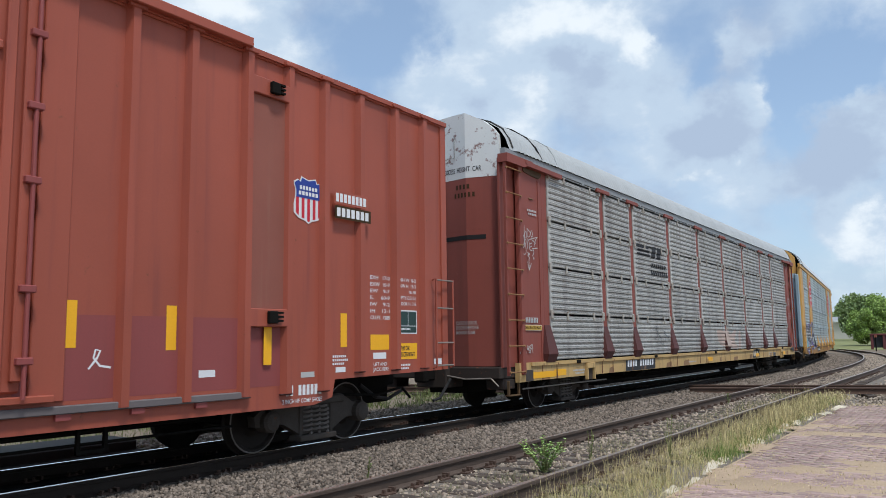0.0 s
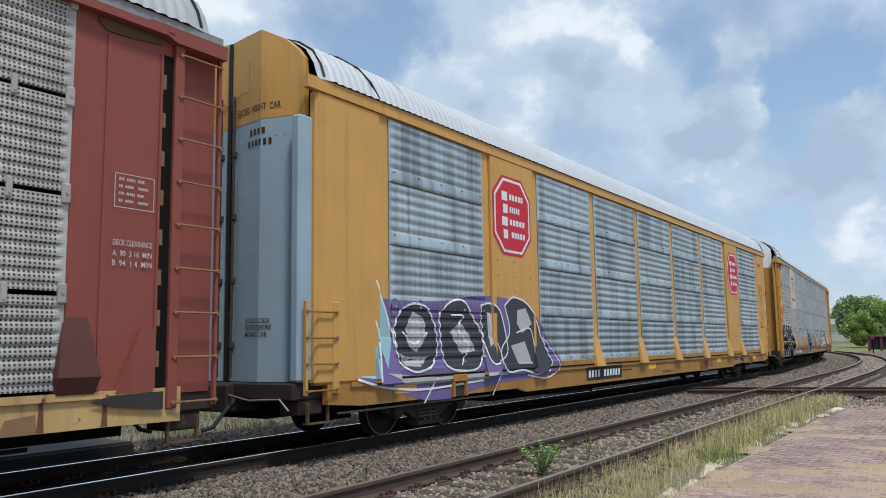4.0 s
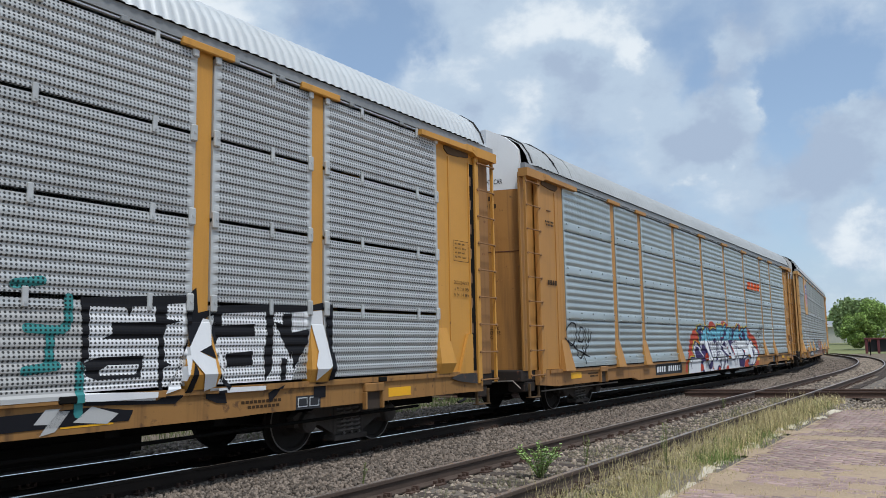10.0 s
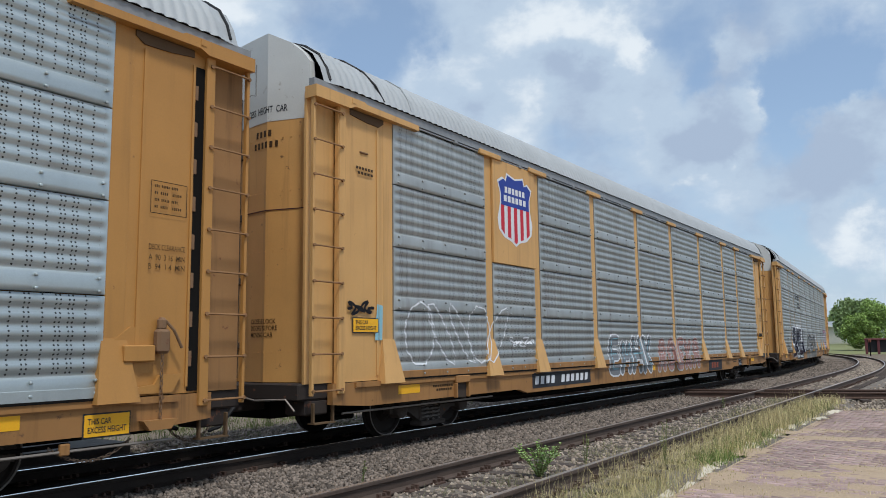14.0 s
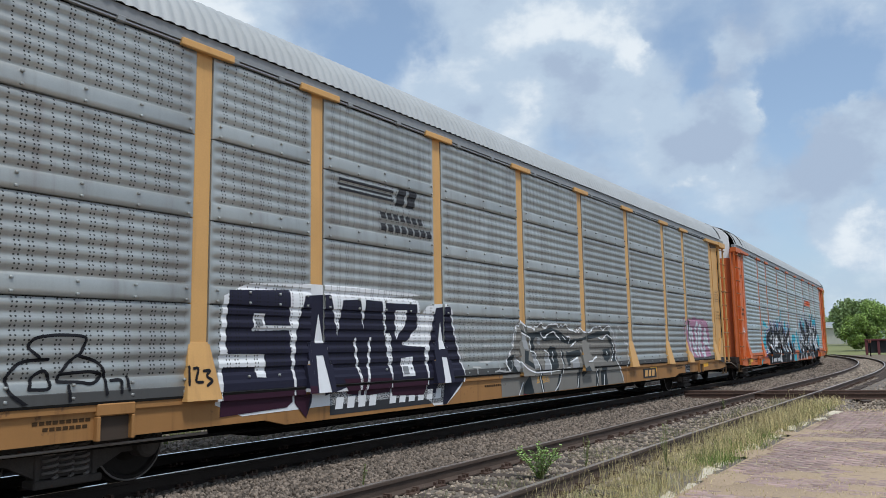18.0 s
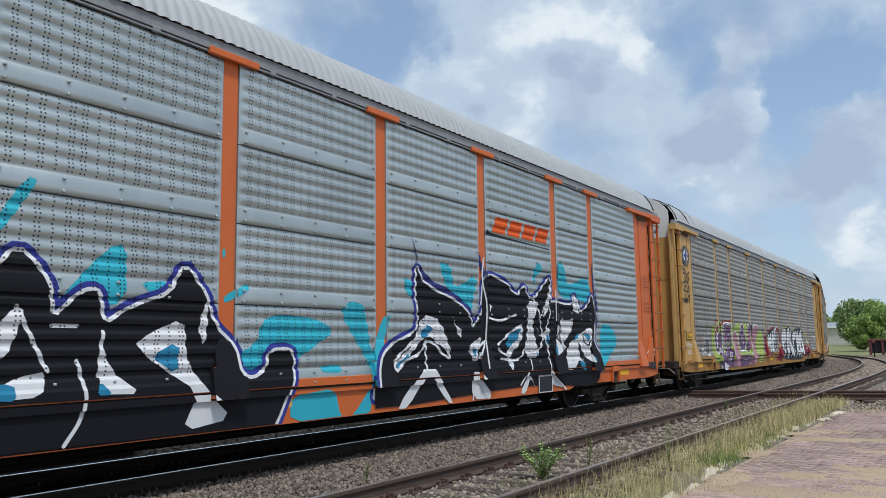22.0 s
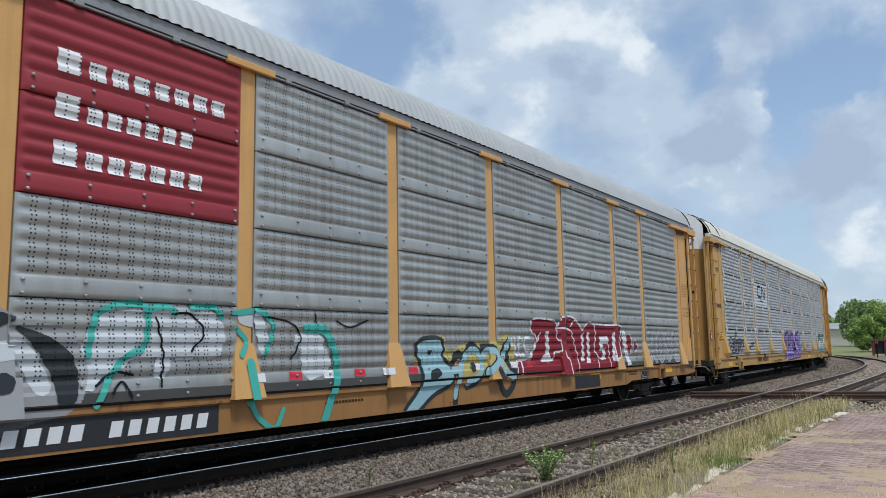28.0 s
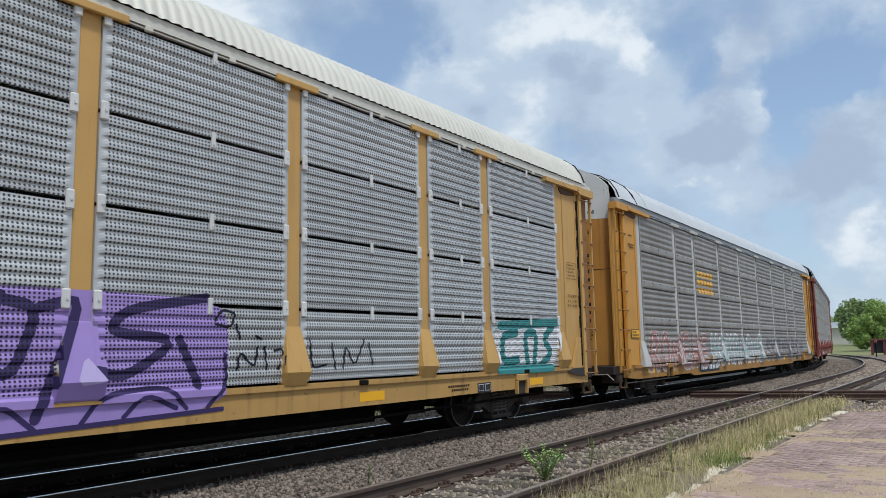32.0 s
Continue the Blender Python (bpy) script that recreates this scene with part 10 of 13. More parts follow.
lines(c6, "graffiti_line", P_WHITE, 4, "a", 0.03, (((12.33, 1.68), (12.61, 1.6), (12.62, 1.38), (12.65, 1.32), (12.81, 1.32), (12.96, 0.97), (13.14, 0.55), (13.18, 0.45), (13.03, 0.4)),
      ((12.09, 1.17), (12.3, 1.01), (12.61, 0.91), (13.45, 0.91), (14.33, 0.96)),
      ((13.08, 1.69), (13.21, 1.56), (13.43, 1.67), (13.66, 1.72), (13.86, 1.61), (13.94, 1.55)),
      ((13.24, 1.34), (13.4, 1.3), (13.46, 0.85)),
      ((13.59, 1.3), (13.58, 1.12)),
      ((13.99, 1.29), (14.04, 0.97), (13.92, 0.66), (13.5, 0.4)),
      ((14.11, 1.61), (14.19, 1.55)),
      ((14.32, 1.61), (14.45, 1.62), (14.41, 1.48)),
      ((14.46, 1.41), (14.78, 1.51)),
      ((14.4, 1.08), (14.83, 1.17)),
      ((14.86, 0.76), (14.75, 0.4)),), "")
lines(c6, "graffiti_line", P_WHITE, 4, "a", 0.03, (((15.23, 1.07), (15.49, 1.08), (15.87, 1.17)),
      ((15.81, 0.88), (15.93, 0.65), (15.79, 0.4)),
      ((15.98, 1.59), (16.22, 1.55), (16.52, 1.69), (16.84, 1.55), (16.88, 1.23), (16.65, 1.06)),
      ((17.11, 1.59), (17.12, 1.84), (17.32, 1.89), (17.39, 1.76), (17.61, 1.73), (17.61, 1.47), (17.83, 1.47), (17.82, 1.08), (17.67, 0.91)),
      ((16.28, 0.74), (16.25, 0.4)),
      ((12.31, 0.74), (12.05, 0.4)),
      ((12.3, 0.4), (12.38, 0.49), (12.53, 0.46), (12.53, 0.4)),
      ((16.4, 1.28), (16.5, 1.2)),), "")
# 7: black lettering edged in white and blue on cyan
OUTLINE_7_A = ((5.3, 0.95), (5.8, 1), (5.67, 1.21), (5.62, 1.53), (5.79, 1.78), (6.11, 1.89), (6.59, 1.95), (6.81, 2.11), (6.92, 2.31), (7.12, 2.1), (7.21, 2), (7.31, 1.69), (7.46, 1.87), (7.74, 2.28), (7.87, 2.3), (7.9, 1.92), (8.07, 2.04), (8.22, 2.34), (8.46, 2.1), (8.48, 1.97), (8.65, 1.86), (8.92, 2.28), (8.95, 2.09), (9.13, 1.98), (9.22, 2.24), (9.33, 2.29), (9.5, 1.99), (9.72, 2.09), (9.95, 2.38), (10.23, 2.09), (10.3, 1.7), (10.58, 1.99), (10.75, 2.01), (10.82, 1.66), (11.14, 1.86), (11.59, 2.01), (11.78, 2.36), (12.03, 2.05), (12.2, 1.68), (12.5, 1.46), (12.54, 1.13), (12.77, 1.06), (13, 1.17), (13.05, 1.4), (13.45, 1.4), (13.42, 0.99), (13.16, 0.51))
lines(c7, "graffiti_edge", P_BLUE, 2, "a", 0.2, (OUTLINE_7_A,), "")
lines(c7, "graffiti_edge", P_WHITE, 3, "a", 0.085, (OUTLINE_7_A,), "")
OUTLINE_7_B = ((5.3, 0.95), (5.8, 1), (5.67, 1.21), (5.62, 1.53), (5.79, 1.78), (6.11, 1.89), (6.59, 1.95), (6.81, 2.11), (6.92, 2.31), (7.12, 2.1), (7.21, 2), (7.31, 1.69), (7.46, 1.87), (7.74, 2.28), (7.87, 2.3), (7.9, 1.92), (8.07, 2.04), (8.22, 2.34), (8.46, 2.1), (8.48, 1.97), (8.65, 1.86), (8.92, 2.28), (8.95, 2.09), (9.13, 1.98), (9.22, 2.24)) + ((9.33, 2.29), (9.5, 1.99), (9.72, 2.09), (9.95, 2.38), (10.23, 2.09), (10.3, 1.7), (10.58, 1.99), (10.75, 2.01), (10.82, 1.66), (11.14, 1.86), (11.59, 2.01), (11.78, 2.36), (12.03, 2.05), (12.2, 1.68), (12.5, 1.46), (12.54, 1.13), (12.77, 1.06), (13, 1.17), (13.05, 1.4), (13.45, 1.4), (13.42, 0.99), (13.16, 0.51), (13.05, 0.49), (11.68, 0.53), (7.19, 0.53))
forms(c7, "graffiti_word", P_BLACK, 4, "a", (OUTLINE_7_B,), 1, "black lettering edged in white and blue")
forms(c7, "graffiti", P_WHITE, 5, "a", (((7.67, 1.68), (7.89, 1.73), (7.9, 1.53), (8.21, 1.79), (8.38, 1.69), (8.71, 1.5), (8.97, 1.51), (8.97, 1.43), (8.67, 1.42), (8.46, 1.52), (8.42, 1.32), (8.28, 1.21), (8.02, 1.31), (7.7, 1.14)),
      ((7.14, 1.55), (7.27, 1.52), (7.47, 1.83), (7.68, 1.93), (7.47, 1.69), (7.41, 1.52), (7.46, 1.31), (7.61, 1.13), (7.73, 0.98), (7.54, 1.08), (7.34, 1.21)),
      ((8.28, 1.13), (8.68, 1.11), (8.52, 0.97), (8.33, 1)),
      ((8.92, 0.87), (9.08, 1.15), (9.27, 0.93), (9.56, 0.53), (9.12, 0.52)),
      ((9.51, 1.52), (9.73, 1.69), (9.6, 1.34), (9.75, 1.08), (10.03, 1.2), (10.27, 1.24), (10.22, 1.01), (9.8, 0.99), (9.52, 1.22)),
      ((10.79, 1.52), (10.93, 1.22), (11.25, 0.98), (10.8, 1)),), 1, "")
forms(c7, "graffiti", P_WHITE, 5, "a", (((9.96, 1.83), (10.05, 1.79), (9.88, 1.34), (9.74, 1.43), (9.73, 1.6)),
      ((11.18, 1.52), (11.78, 1.78), (11.82, 1.31), (12.07, 0.99), (12.49, 0.64), (11.79, 0.55), (11.99, 0.94), (11.29, 1.37)),
      ((6.05, 1.48), (6.12, 1.39), (6.53, 1.38), (6.96, 1.33), (7.12, 1.02), (6.74, 1.13), (6.46, 1.31)),
      ((6.35, 1.67), (6.7, 1.63), (6.92, 1.83), (6.93, 1.53)),
      ((5.64, 1.44), (5.86, 1.25), (6.16, 1.01), (5.87, 1)),
      ((6.64, 0.53), (6.89, 0.9), (7.04, 0.67)),
      ((12.07, 1.98), (12.1, 1.8), (12.06, 1.44), (11.96, 1.65)),), 1, "")
forms(c7, "graffiti", P_AQUA, 6, "a", (((7.28, 1.33), (7.36, 1.43), (7.38, 1.19)),
      ((8.46, 1.48), (8.54, 1.42), (8.45, 1.3)),
      ((8.18, 1.12), (8.34, 1.12), (8.33, 1.01)),
      ((9.61, 1.13), (9.97, 1.14), (9.98, 0.98), (9.78, 1)),
      ((11.36, 1.36), (11.71, 1.52), (11.71, 1.15)),
      ((10.8, 1.13), (10.93, 0.99), (10.76, 0.99)),), 1, "")
forms(c7, "graffiti_ground", P_CYAN, 1, "a", (((4.93, 1.44), (5.26, 1.66), (5.6, 1.94), (5.73, 1.53), (5.68, 1.21), (5.87, 1.02), (5.05, 1.23)),
      ((5.1, 2.32), (5.47, 2.35), (6.11, 2.08), (5.98, 2.03), (5.13, 2.14)),
      ((5.28, 1.88), (5.36, 2), (5.72, 2.01), (5.6, 1.92)),
      ((5.05, 1.1), (5.27, 1.14), (5.22, 1.03), (5.05, 0.99)),
      ((4.61, 1.65), (4.82, 1.78), (4.84, 1.74), (4.64, 1.65)),
      ((8.5, 2.15), (8.76, 2.62), (8.86, 2.59), (8.83, 2.09), (8.55, 2.03)),
      ((10.32, 1.89), (10.85, 2.45), (11.06, 2.51), (11.06, 1.91), (10.58, 1.8)),
      ((11.21, 2.12), (11.59, 2.16), (11.36, 2)),
      ((9.45, 2.65), (9.59, 2.69), (9.66, 2.31), (9.49, 2.43)),
      ((9.71, 2.54), (9.99, 3.03), (10.11, 3), (9.77, 2.45)),), 1, "cyan cloud of spray paint")
forms(c7, "graffiti", P_CYAN, 1, "a", (((12.41, 1.33), (12.84, 1.48), (12.91, 1.75), (13.18, 1.85), (13.88, 1.81), (14.22, 1.65), (13.89, 1.47), (12.9, 0.98), (12.46, 1.06)),
      ((14.32, 1.91), (14.5, 2.07), (14.81, 2.03), (14.91, 1.75), (15.01, 1.28), (15.27, 1.85), (15.48, 1.91), (15.08, 0.95), (14.59, 0.48), (14.36, 0.5), (14.24, 0.9), (13.41, 0.83), (13.42, 0.52), (14.24, 0.49), (14.96, 0.45), (15.08, 0.9), (14.95, 1.19)),
      ((12.34, 2.03), (12.68, 2.2), (12.72, 2.13), (12.36, 1.94)),
      ((12.31, 2.57), (12.35, 2.59), (12.36, 2.5), (12.32, 2.47)),
      ((13.95, 1.19), (14.34, 1.2), (14.34, 1.09), (13.96, 1.11)),
      ((16.72, 2.8), (17.08, 2.77), (17.17, 2.36), (17.95, 2.7), (17.64, 1.92), (16.99, 2.29)),
      ((15.76, 2.48), (15.99, 2.44), (16.07, 2.18), (15.84, 2.22)),), 1, "")
forms(c7, "graffiti", P_CYAN, 1, "a", (((21.1, 3.11), (21.35, 3.19), (21.47, 2.89), (21.65, 2.68), (22.42, 2.91), (22.7, 2.84), (22.85, 2.3), (22.16, 2.4), (21.15, 2.41)),
      ((20, 2.87), (20.22, 3.1), (20.41, 2.93), (20.14, 2.81), (20.02, 2.55)),
      ((23.23, 1.91), (23.96, 1.87), (24.31, 1.44), (23.47, 1.03), (23.23, 0.73)),
      ((4.31, 0.55), (4.54, 0.78), (5.39, 0.71), (4.74, 0.72), (4.45, 0.53)),), 1, "")
forms(c7, "graffiti", P_NAVYBLUE, 3, "a", (((15.91, 3.22), (16.06, 2.92), (16.22, 2.62), (16.55, 2.37), (17.08, 2.26), (17.49, 2.17), (17.68, 1.92), (17.64, 2.09), (17.08, 2.35), (16.47, 2.48), (16.1, 2.77)),
      ((17.85, 3.12), (18.16, 2.84), (18.47, 2.37), (18.26, 2.42)),
      ((22.91, 3.44), (23.07, 2.57), (23.15, 2.06), (22.96, 2.56)),), 1, "")
OUTLINE_7_C = ((15.07, 0.72), (15.11, 1.09), (15.24, 1.32), (15.55, 1.49), (15.99, 1.61), (16.15, 1.77), (16.07, 2.18), (16.1, 2.71), (16.22, 2.46), (16.55, 2.32), (17.26, 2.16), (17.64, 1.92), (17.73, 1.71), (18.04, 2.02), (18.16, 2.72), (18.96, 2.56), (19.11, 2.44), (19.35, 2.35), (19.5, 2.5), (19.64, 2.55), (19.77, 2.33), (20.03, 2.32), (20.47, 2.64), (20.76, 2.82), (20.71, 2.29), (21.04, 2.31), (21.37, 2.27), (21.78, 2.28), (21.84, 2.51), (22.1, 2.3), (22.16, 2.11), (22.57, 2.28), (22.88, 2.6), (23.04, 2.1), (22.93, 1.75), (22.89, 1.45), (23.12, 1.19), (23.2, 0.89))
lines(c7, "graffiti_edge", P_BLUE, 2, "a", 0.2, (OUTLINE_7_C,), "")
lines(c7, "graffiti_edge", P_WHITE, 3, "a", 0.085, (OUTLINE_7_C,), "")
OUTLINE_7_D = ((15.07, 0.72), (15.11, 1.09), (15.24, 1.32), (15.55, 1.49), (15.99, 1.61), (16.15, 1.77), (16.07, 2.18), (16.1, 2.71), (16.22, 2.46), (16.55, 2.32), (17.26, 2.16), (17.64, 1.92), (17.73, 1.71), (18.04, 2.02), (18.16, 2.72), (18.96, 2.56), (19.11, 2.44), (19.35, 2.35), (19.5, 2.5), (19.64, 2.55), (19.77, 2.33), (20.03, 2.32), (20.47, 2.64), (20.76, 2.82), (20.71, 2.29), (21.04, 2.31), (21.37, 2.27), (21.78, 2.28), (21.84, 2.51), (22.1, 2.3), (22.16, 2.11), (22.57, 2.28), (22.88, 2.6), (23.04, 2.1), (22.93, 1.75), (22.89, 1.45), (23.12, 1.19), (23.2, 0.89), (23.12, 0.64), (22.59, 0.52), (20.64, 0.65), (19.24, 0.67), (15.09, 0.53))
forms(c7, "graffiti_word", P_BLACK, 4, "a", (OUTLINE_7_D,), 1, "black lettering edged in white and blue")
forms(c7, "graffiti", P_WHITE, 5, "a", (((18.86, 1.3), (19.47, 1.9), (19.52, 1.65), (19.38, 1.47), (19.07, 1.3), (18.87, 1.13), (19.02, 0.96), (19.11, 1.12), (18.87, 1.2)),
      ((19.71, 2.29), (20.21, 2.27), (20, 2.04), (19.9, 1.8), (20.16, 1.19), (19.54, 1.21), (19.71, 1.8)),
      ((20.05, 1.85), (20.19, 1.58), (20.67, 1.83), (20.57, 1.38), (20.63, 1.05), (20.42, 1.58), (20.15, 1.62)),
      ((20.26, 2.05), (20.58, 2.36), (20.74, 2.76), (20.73, 2.33), (20.4, 2.06), (20.17, 1.97)),
      ((20.87, 1.21), (21.11, 1.97), (21.44, 1.94), (21.79, 2), (21.68, 1.72), (21.23, 1.46), (21.45, 1.37), (21.02, 1.25)),), 1, "")
forms(c7, "graffiti", P_WHITE, 5, "a", (((21.45, 1.41), (21.98, 1.64), (22.71, 1.84), (22.86, 1.64), (22.58, 1.3), (22.83, 1), (22.31, 1.17), (21.98, 1.54), (22.05, 1.17), (22.31, 0.98), (21.99, 1.13), (21.7, 0.92), (21.35, 0.91)),
      ((19.35, 0.54), (19.75, 0.93), (20.06, 0.5), (19.8, 0.84), (19.57, 0.53)),
      ((20.64, 0.65), (20.63, 0.89), (21.36, 0.55)),
      ((15.56, 0.52), (16.39, 1.22), (17.11, 0.51), (16.93, 0.53), (16.39, 1.04), (15.85, 0.52)),), 1, "")
forms(c7, "graffiti", P_WHITE, 5, "a", (((15.48, 1.17), (15.99, 1.46), (16.23, 1.93), (16.72, 1.86), (17.11, 1.23), (16.47, 1.59), (16.23, 1.56), (15.56, 1.02)),
      ((17.53, 1.4), (18.03, 1.63), (17.77, 1.11)),
      ((17.07, 1.98), (17.16, 1.79), (17.39, 1.68), (17.3, 1.54)),
      ((17.67, 1.11), (18.43, 0.52), (17.67, 0.53)),
      ((21.76, 2.18), (21.84, 2.51), (22.13, 2.3), (22.04, 2.08)),), 1, "")
forms(c7, "graffiti", P_AQUA, 6, "a", (((18.85, 1.5), (19.4, 1.79), (19.45, 1.61), (18.86, 1.37)),
      ((20.44, 1.6), (20.61, 1.66), (20.57, 1.38)),
      ((20.84, 1.25), (20.89, 1.44), (20.97, 1.41), (20.92, 1.21)),
      ((21.68, 1.5), (22.04, 1.71), (22.05, 1.61)),
      ((19.96, 1.33), (20.11, 1.38), (20.12, 1.19)),
      ((22.3, 1.69), (22.71, 1.64), (22.51, 1.5)),
      ((15.59, 1.17), (15.88, 1.34), (15.88, 1.21)),
      ((16.27, 1.75), (16.51, 1.8), (16.47, 1.62)),
      ((17.68, 1.4), (17.87, 1.42), (17.77, 1.22)),
      ((21.99, 1.08), (22.18, 1.08), (22.35, 0.86), (22.06, 0.94)),
      ((22.68, 1.18), (22.83, 1.15), (22.81, 1.03)),), 1, "")
lines(c7, "graffiti_line", P_BLACK, 7, "a", 0.035, (((21.01, 1.67), (21.05, 1.93), (21.19, 1.76), (20.99, 1.58)),
      ((21.01, 1.58), (21.18, 1.46)),
      ((22.3, 1.69), (22.24, 1.54), (22.51, 1.4), (22.71, 1.54), (22.86, 1.74)),
      ((20.28, 2.2), (20.4, 2.14), (20.31, 2.04), (20.21, 2.09), (20.28, 2.2)),), "")
lines(c7, "graffiti_line", P_BLACK, 7, "a", 0.035, (((9.18, 2.06), (9.34, 2.05), (9.29, 1.9), (9.18, 1.89), (9.15, 2.02)),
      ((9.42, 1.84), (9.51, 1.73), (9.45, 1.67), (9.37, 1.73)),
      ((9.68, 1.45), (9.74, 1.36), (9.79, 1.43)),
      ((9.73, 1.52), (9.68, 1.32), (9.85, 1.32)),), "")
lines(c7, "graffiti_line", P_WHITE, 5, "a", 0.04, (((9.38, 2.25), (9.18, 2.02), (9.16, 1.85), (9.29, 1.77), (9.43, 1.6)),
      ((9.51, 1.52), (9.58, 1.91), (9.72, 2)),
      ((10.56, 1.33), (10.66, 0.99), (10.63, 0.76), (10.47, 0.54)),
      ((10.3, 1.66), (10.55, 1.66)),
      ((9.04, 1.52), (9.05, 1.23), (9.11, 1.15)),
      ((9.96, 1.83), (10.27, 1.24)),
      ((10.82, 1.61), (10.79, 1.18)),
      ((19.79, 0.95), (19.82, 1.76)),
      ((20.64, 0.73), (20.57, 1.34)),
      ((20.32, 1.66), (20.6, 1.74)),), "")
lines(c7, "graffiti_line", P_WHITE, 8, "a", 0.045, (((16.52, 1.61), (16.61, 1.72), (16.76, 1.71), (16.82, 1.6), (16.74, 1.48), (16.59, 1.49), (16.52, 1.61)),
      ((16.29, 1.52), (16.31, 1.07)),
      ((16.25, 1.83), (16.54, 1.72), (16.82, 1.52), (17.01, 1.21), (16.76, 1.31), (16.52, 1.49), (16.32, 1.52), (16.12, 1.3), (15.83, 1.25), (15.51, 1.05), (15.4, 1.16), (15.71, 1.36), (16.04, 1.55), (16.16, 1.74), (16.25, 1.83)),
      ((18.14, 2.97), (18.06, 2.61), (18.25, 2.14), (18.17, 1.65), (18.1, 1.05)),
      ((18.3, 2.14), (18.17, 1.93), (18.64, 1.87), (19.2, 2)),
      ((18.55, 1.45), (19.05, 1.7), (19.48, 1.82), (19.26, 1.48), (18.85, 1.23), (18.55, 1.38)),), "")
lines(c7, "graffiti_line", P_WHITE, 8, "a", 0.045, (((18.65, 1.2), (19.38, 1.14), (19.83, 1.75)),
      ((19.95, 2.39), (20.2, 2), (20.32, 1.44), (19.95, 1.28), (19.66, 1.36), (19.83, 1.67), (19.95, 2.07)),
      ((20.33, 2.01), (20.72, 2.27), (20.45, 1.68), (20.07, 1.28)),
      ((21.01, 2.55), (21, 1.94)),
      ((17.68, 0.53), (17.76, 0.93), (18.19, 0.52)),
      ((19.66, 0.91), (19.38, 0.7)),
      ((20.58, 0.94), (21.34, 0.52)),
      ((17.83, 1.39), (18.17, 1.55), (17.79, 1.13), (17.54, 1.45), (17.83, 1.39)),), "")
forms(c7, "graffiti", P_AQUA, 7, "a", (((18.94, 1.66), (19.37, 1.71), (19.16, 1.48), (18.85, 1.45)),
      ((15.48, 1.13), (15.82, 1.29), (15.75, 1.17), (15.56, 1.1)),
      ((16.22, 1.72), (16.44, 1.69), (16.35, 1.58), (16.16, 1.56)),), 1, "")
# 8: purple and pink lettering on lime, white letters on wine red
forms(c8, "graffiti_ground", P_FADELIME, 1, "a", (((3.7, 2.01), (4.15, 2.02), (4.41, 2.13), (4.65, 2.14), (4.9, 2.22), (5.21, 1.9), (6.3, 2.16), (6.84, 2.01), (7.23, 2.17), (7.57, 2.11), (8.82, 2.17), (9.74, 2.18), (10.69, 1.79), (10.66, 0.66), (5.14, 0.65), (3.76, 0.91)),), 1, "lime green spray-painted ground")
forms(c8, "graffiti_ground", P_FADELIME, 1, "a", (((10.69, 1.95), (11.54, 1.95), (11.66, 1), (11.42, 0.66), (10.66, 0.67)),), 1, "")
forms(c8, "graffiti", P_PLUMGREY, 2, "a", (((3.98, 1.61), (4.39, 2.11), (4.6, 1.88), (4.63, 1.65), (4.96, 1.91), (5.04, 1.54), (5.03, 1.19), (5.21, 0.64), (4.8, 0.74), (4.6, 1.03), (4.46, 1.07), (4.2, 1.15)),
      ((5.2, 2.1), (6.3, 2.16), (6.32, 1.54), (6.21, 1.24), (6.44, 1.23), (6.39, 0.93), (5.71, 0.64), (5.16, 0.8), (5.13, 1.11), (5.45, 1.1), (5.11, 1.58), (5.21, 1.82)),
      ((7.44, 1.79), (7.86, 2.18), (8.17, 2.06), (8.57, 1.54), (8.32, 1.21), (7.72, 1.15), (7.44, 1.49)),
      ((8.82, 1.98), (9.26, 2.25), (9.74, 2.13), (9.73, 1.72), (9.44, 1.66), (8.73, 1.6)),
      ((7.45, 1.01), (9.07, 1), (8.98, 0.79), (8.32, 0.53), (7.45, 0.87)),
      ((8.44, 1.49), (9.17, 1.54), (9.25, 1.21), (8.73, 1.06)),), 1, "purple lettering edged in white")
forms(c8, "graffiti", P_ROSEPINK, 3, "a", (((6.45, 0.92), (6.55, 1.32), (6.46, 1.59), (6.6, 1.81), (6.91, 1.84), (7.23, 1.73), (7.31, 1.3), (7.05, 1.03), (7.05, 0.91)),
      ((8.69, 1.65), (8.95, 1.9), (9.31, 1.88), (9.49, 1.43), (9.34, 1.1), (8.82, 1.71)),
      ((9.73, 1.95), (9.93, 2.13), (10.56, 2.13), (10.45, 1.73), (10.13, 1.49), (10.22, 1.07), (9.62, 0.92), (9.43, 0.98), (9.63, 1.55)),
      ((7.05, 1.12), (7.44, 1.21), (7.48, 0.73), (6.34, 0.54), (6.39, 0.88)),
      ((9.16, 0.99), (10.43, 1.01), (10.21, 0.72), (9.16, 0.52)),), 1, "pink lettering")
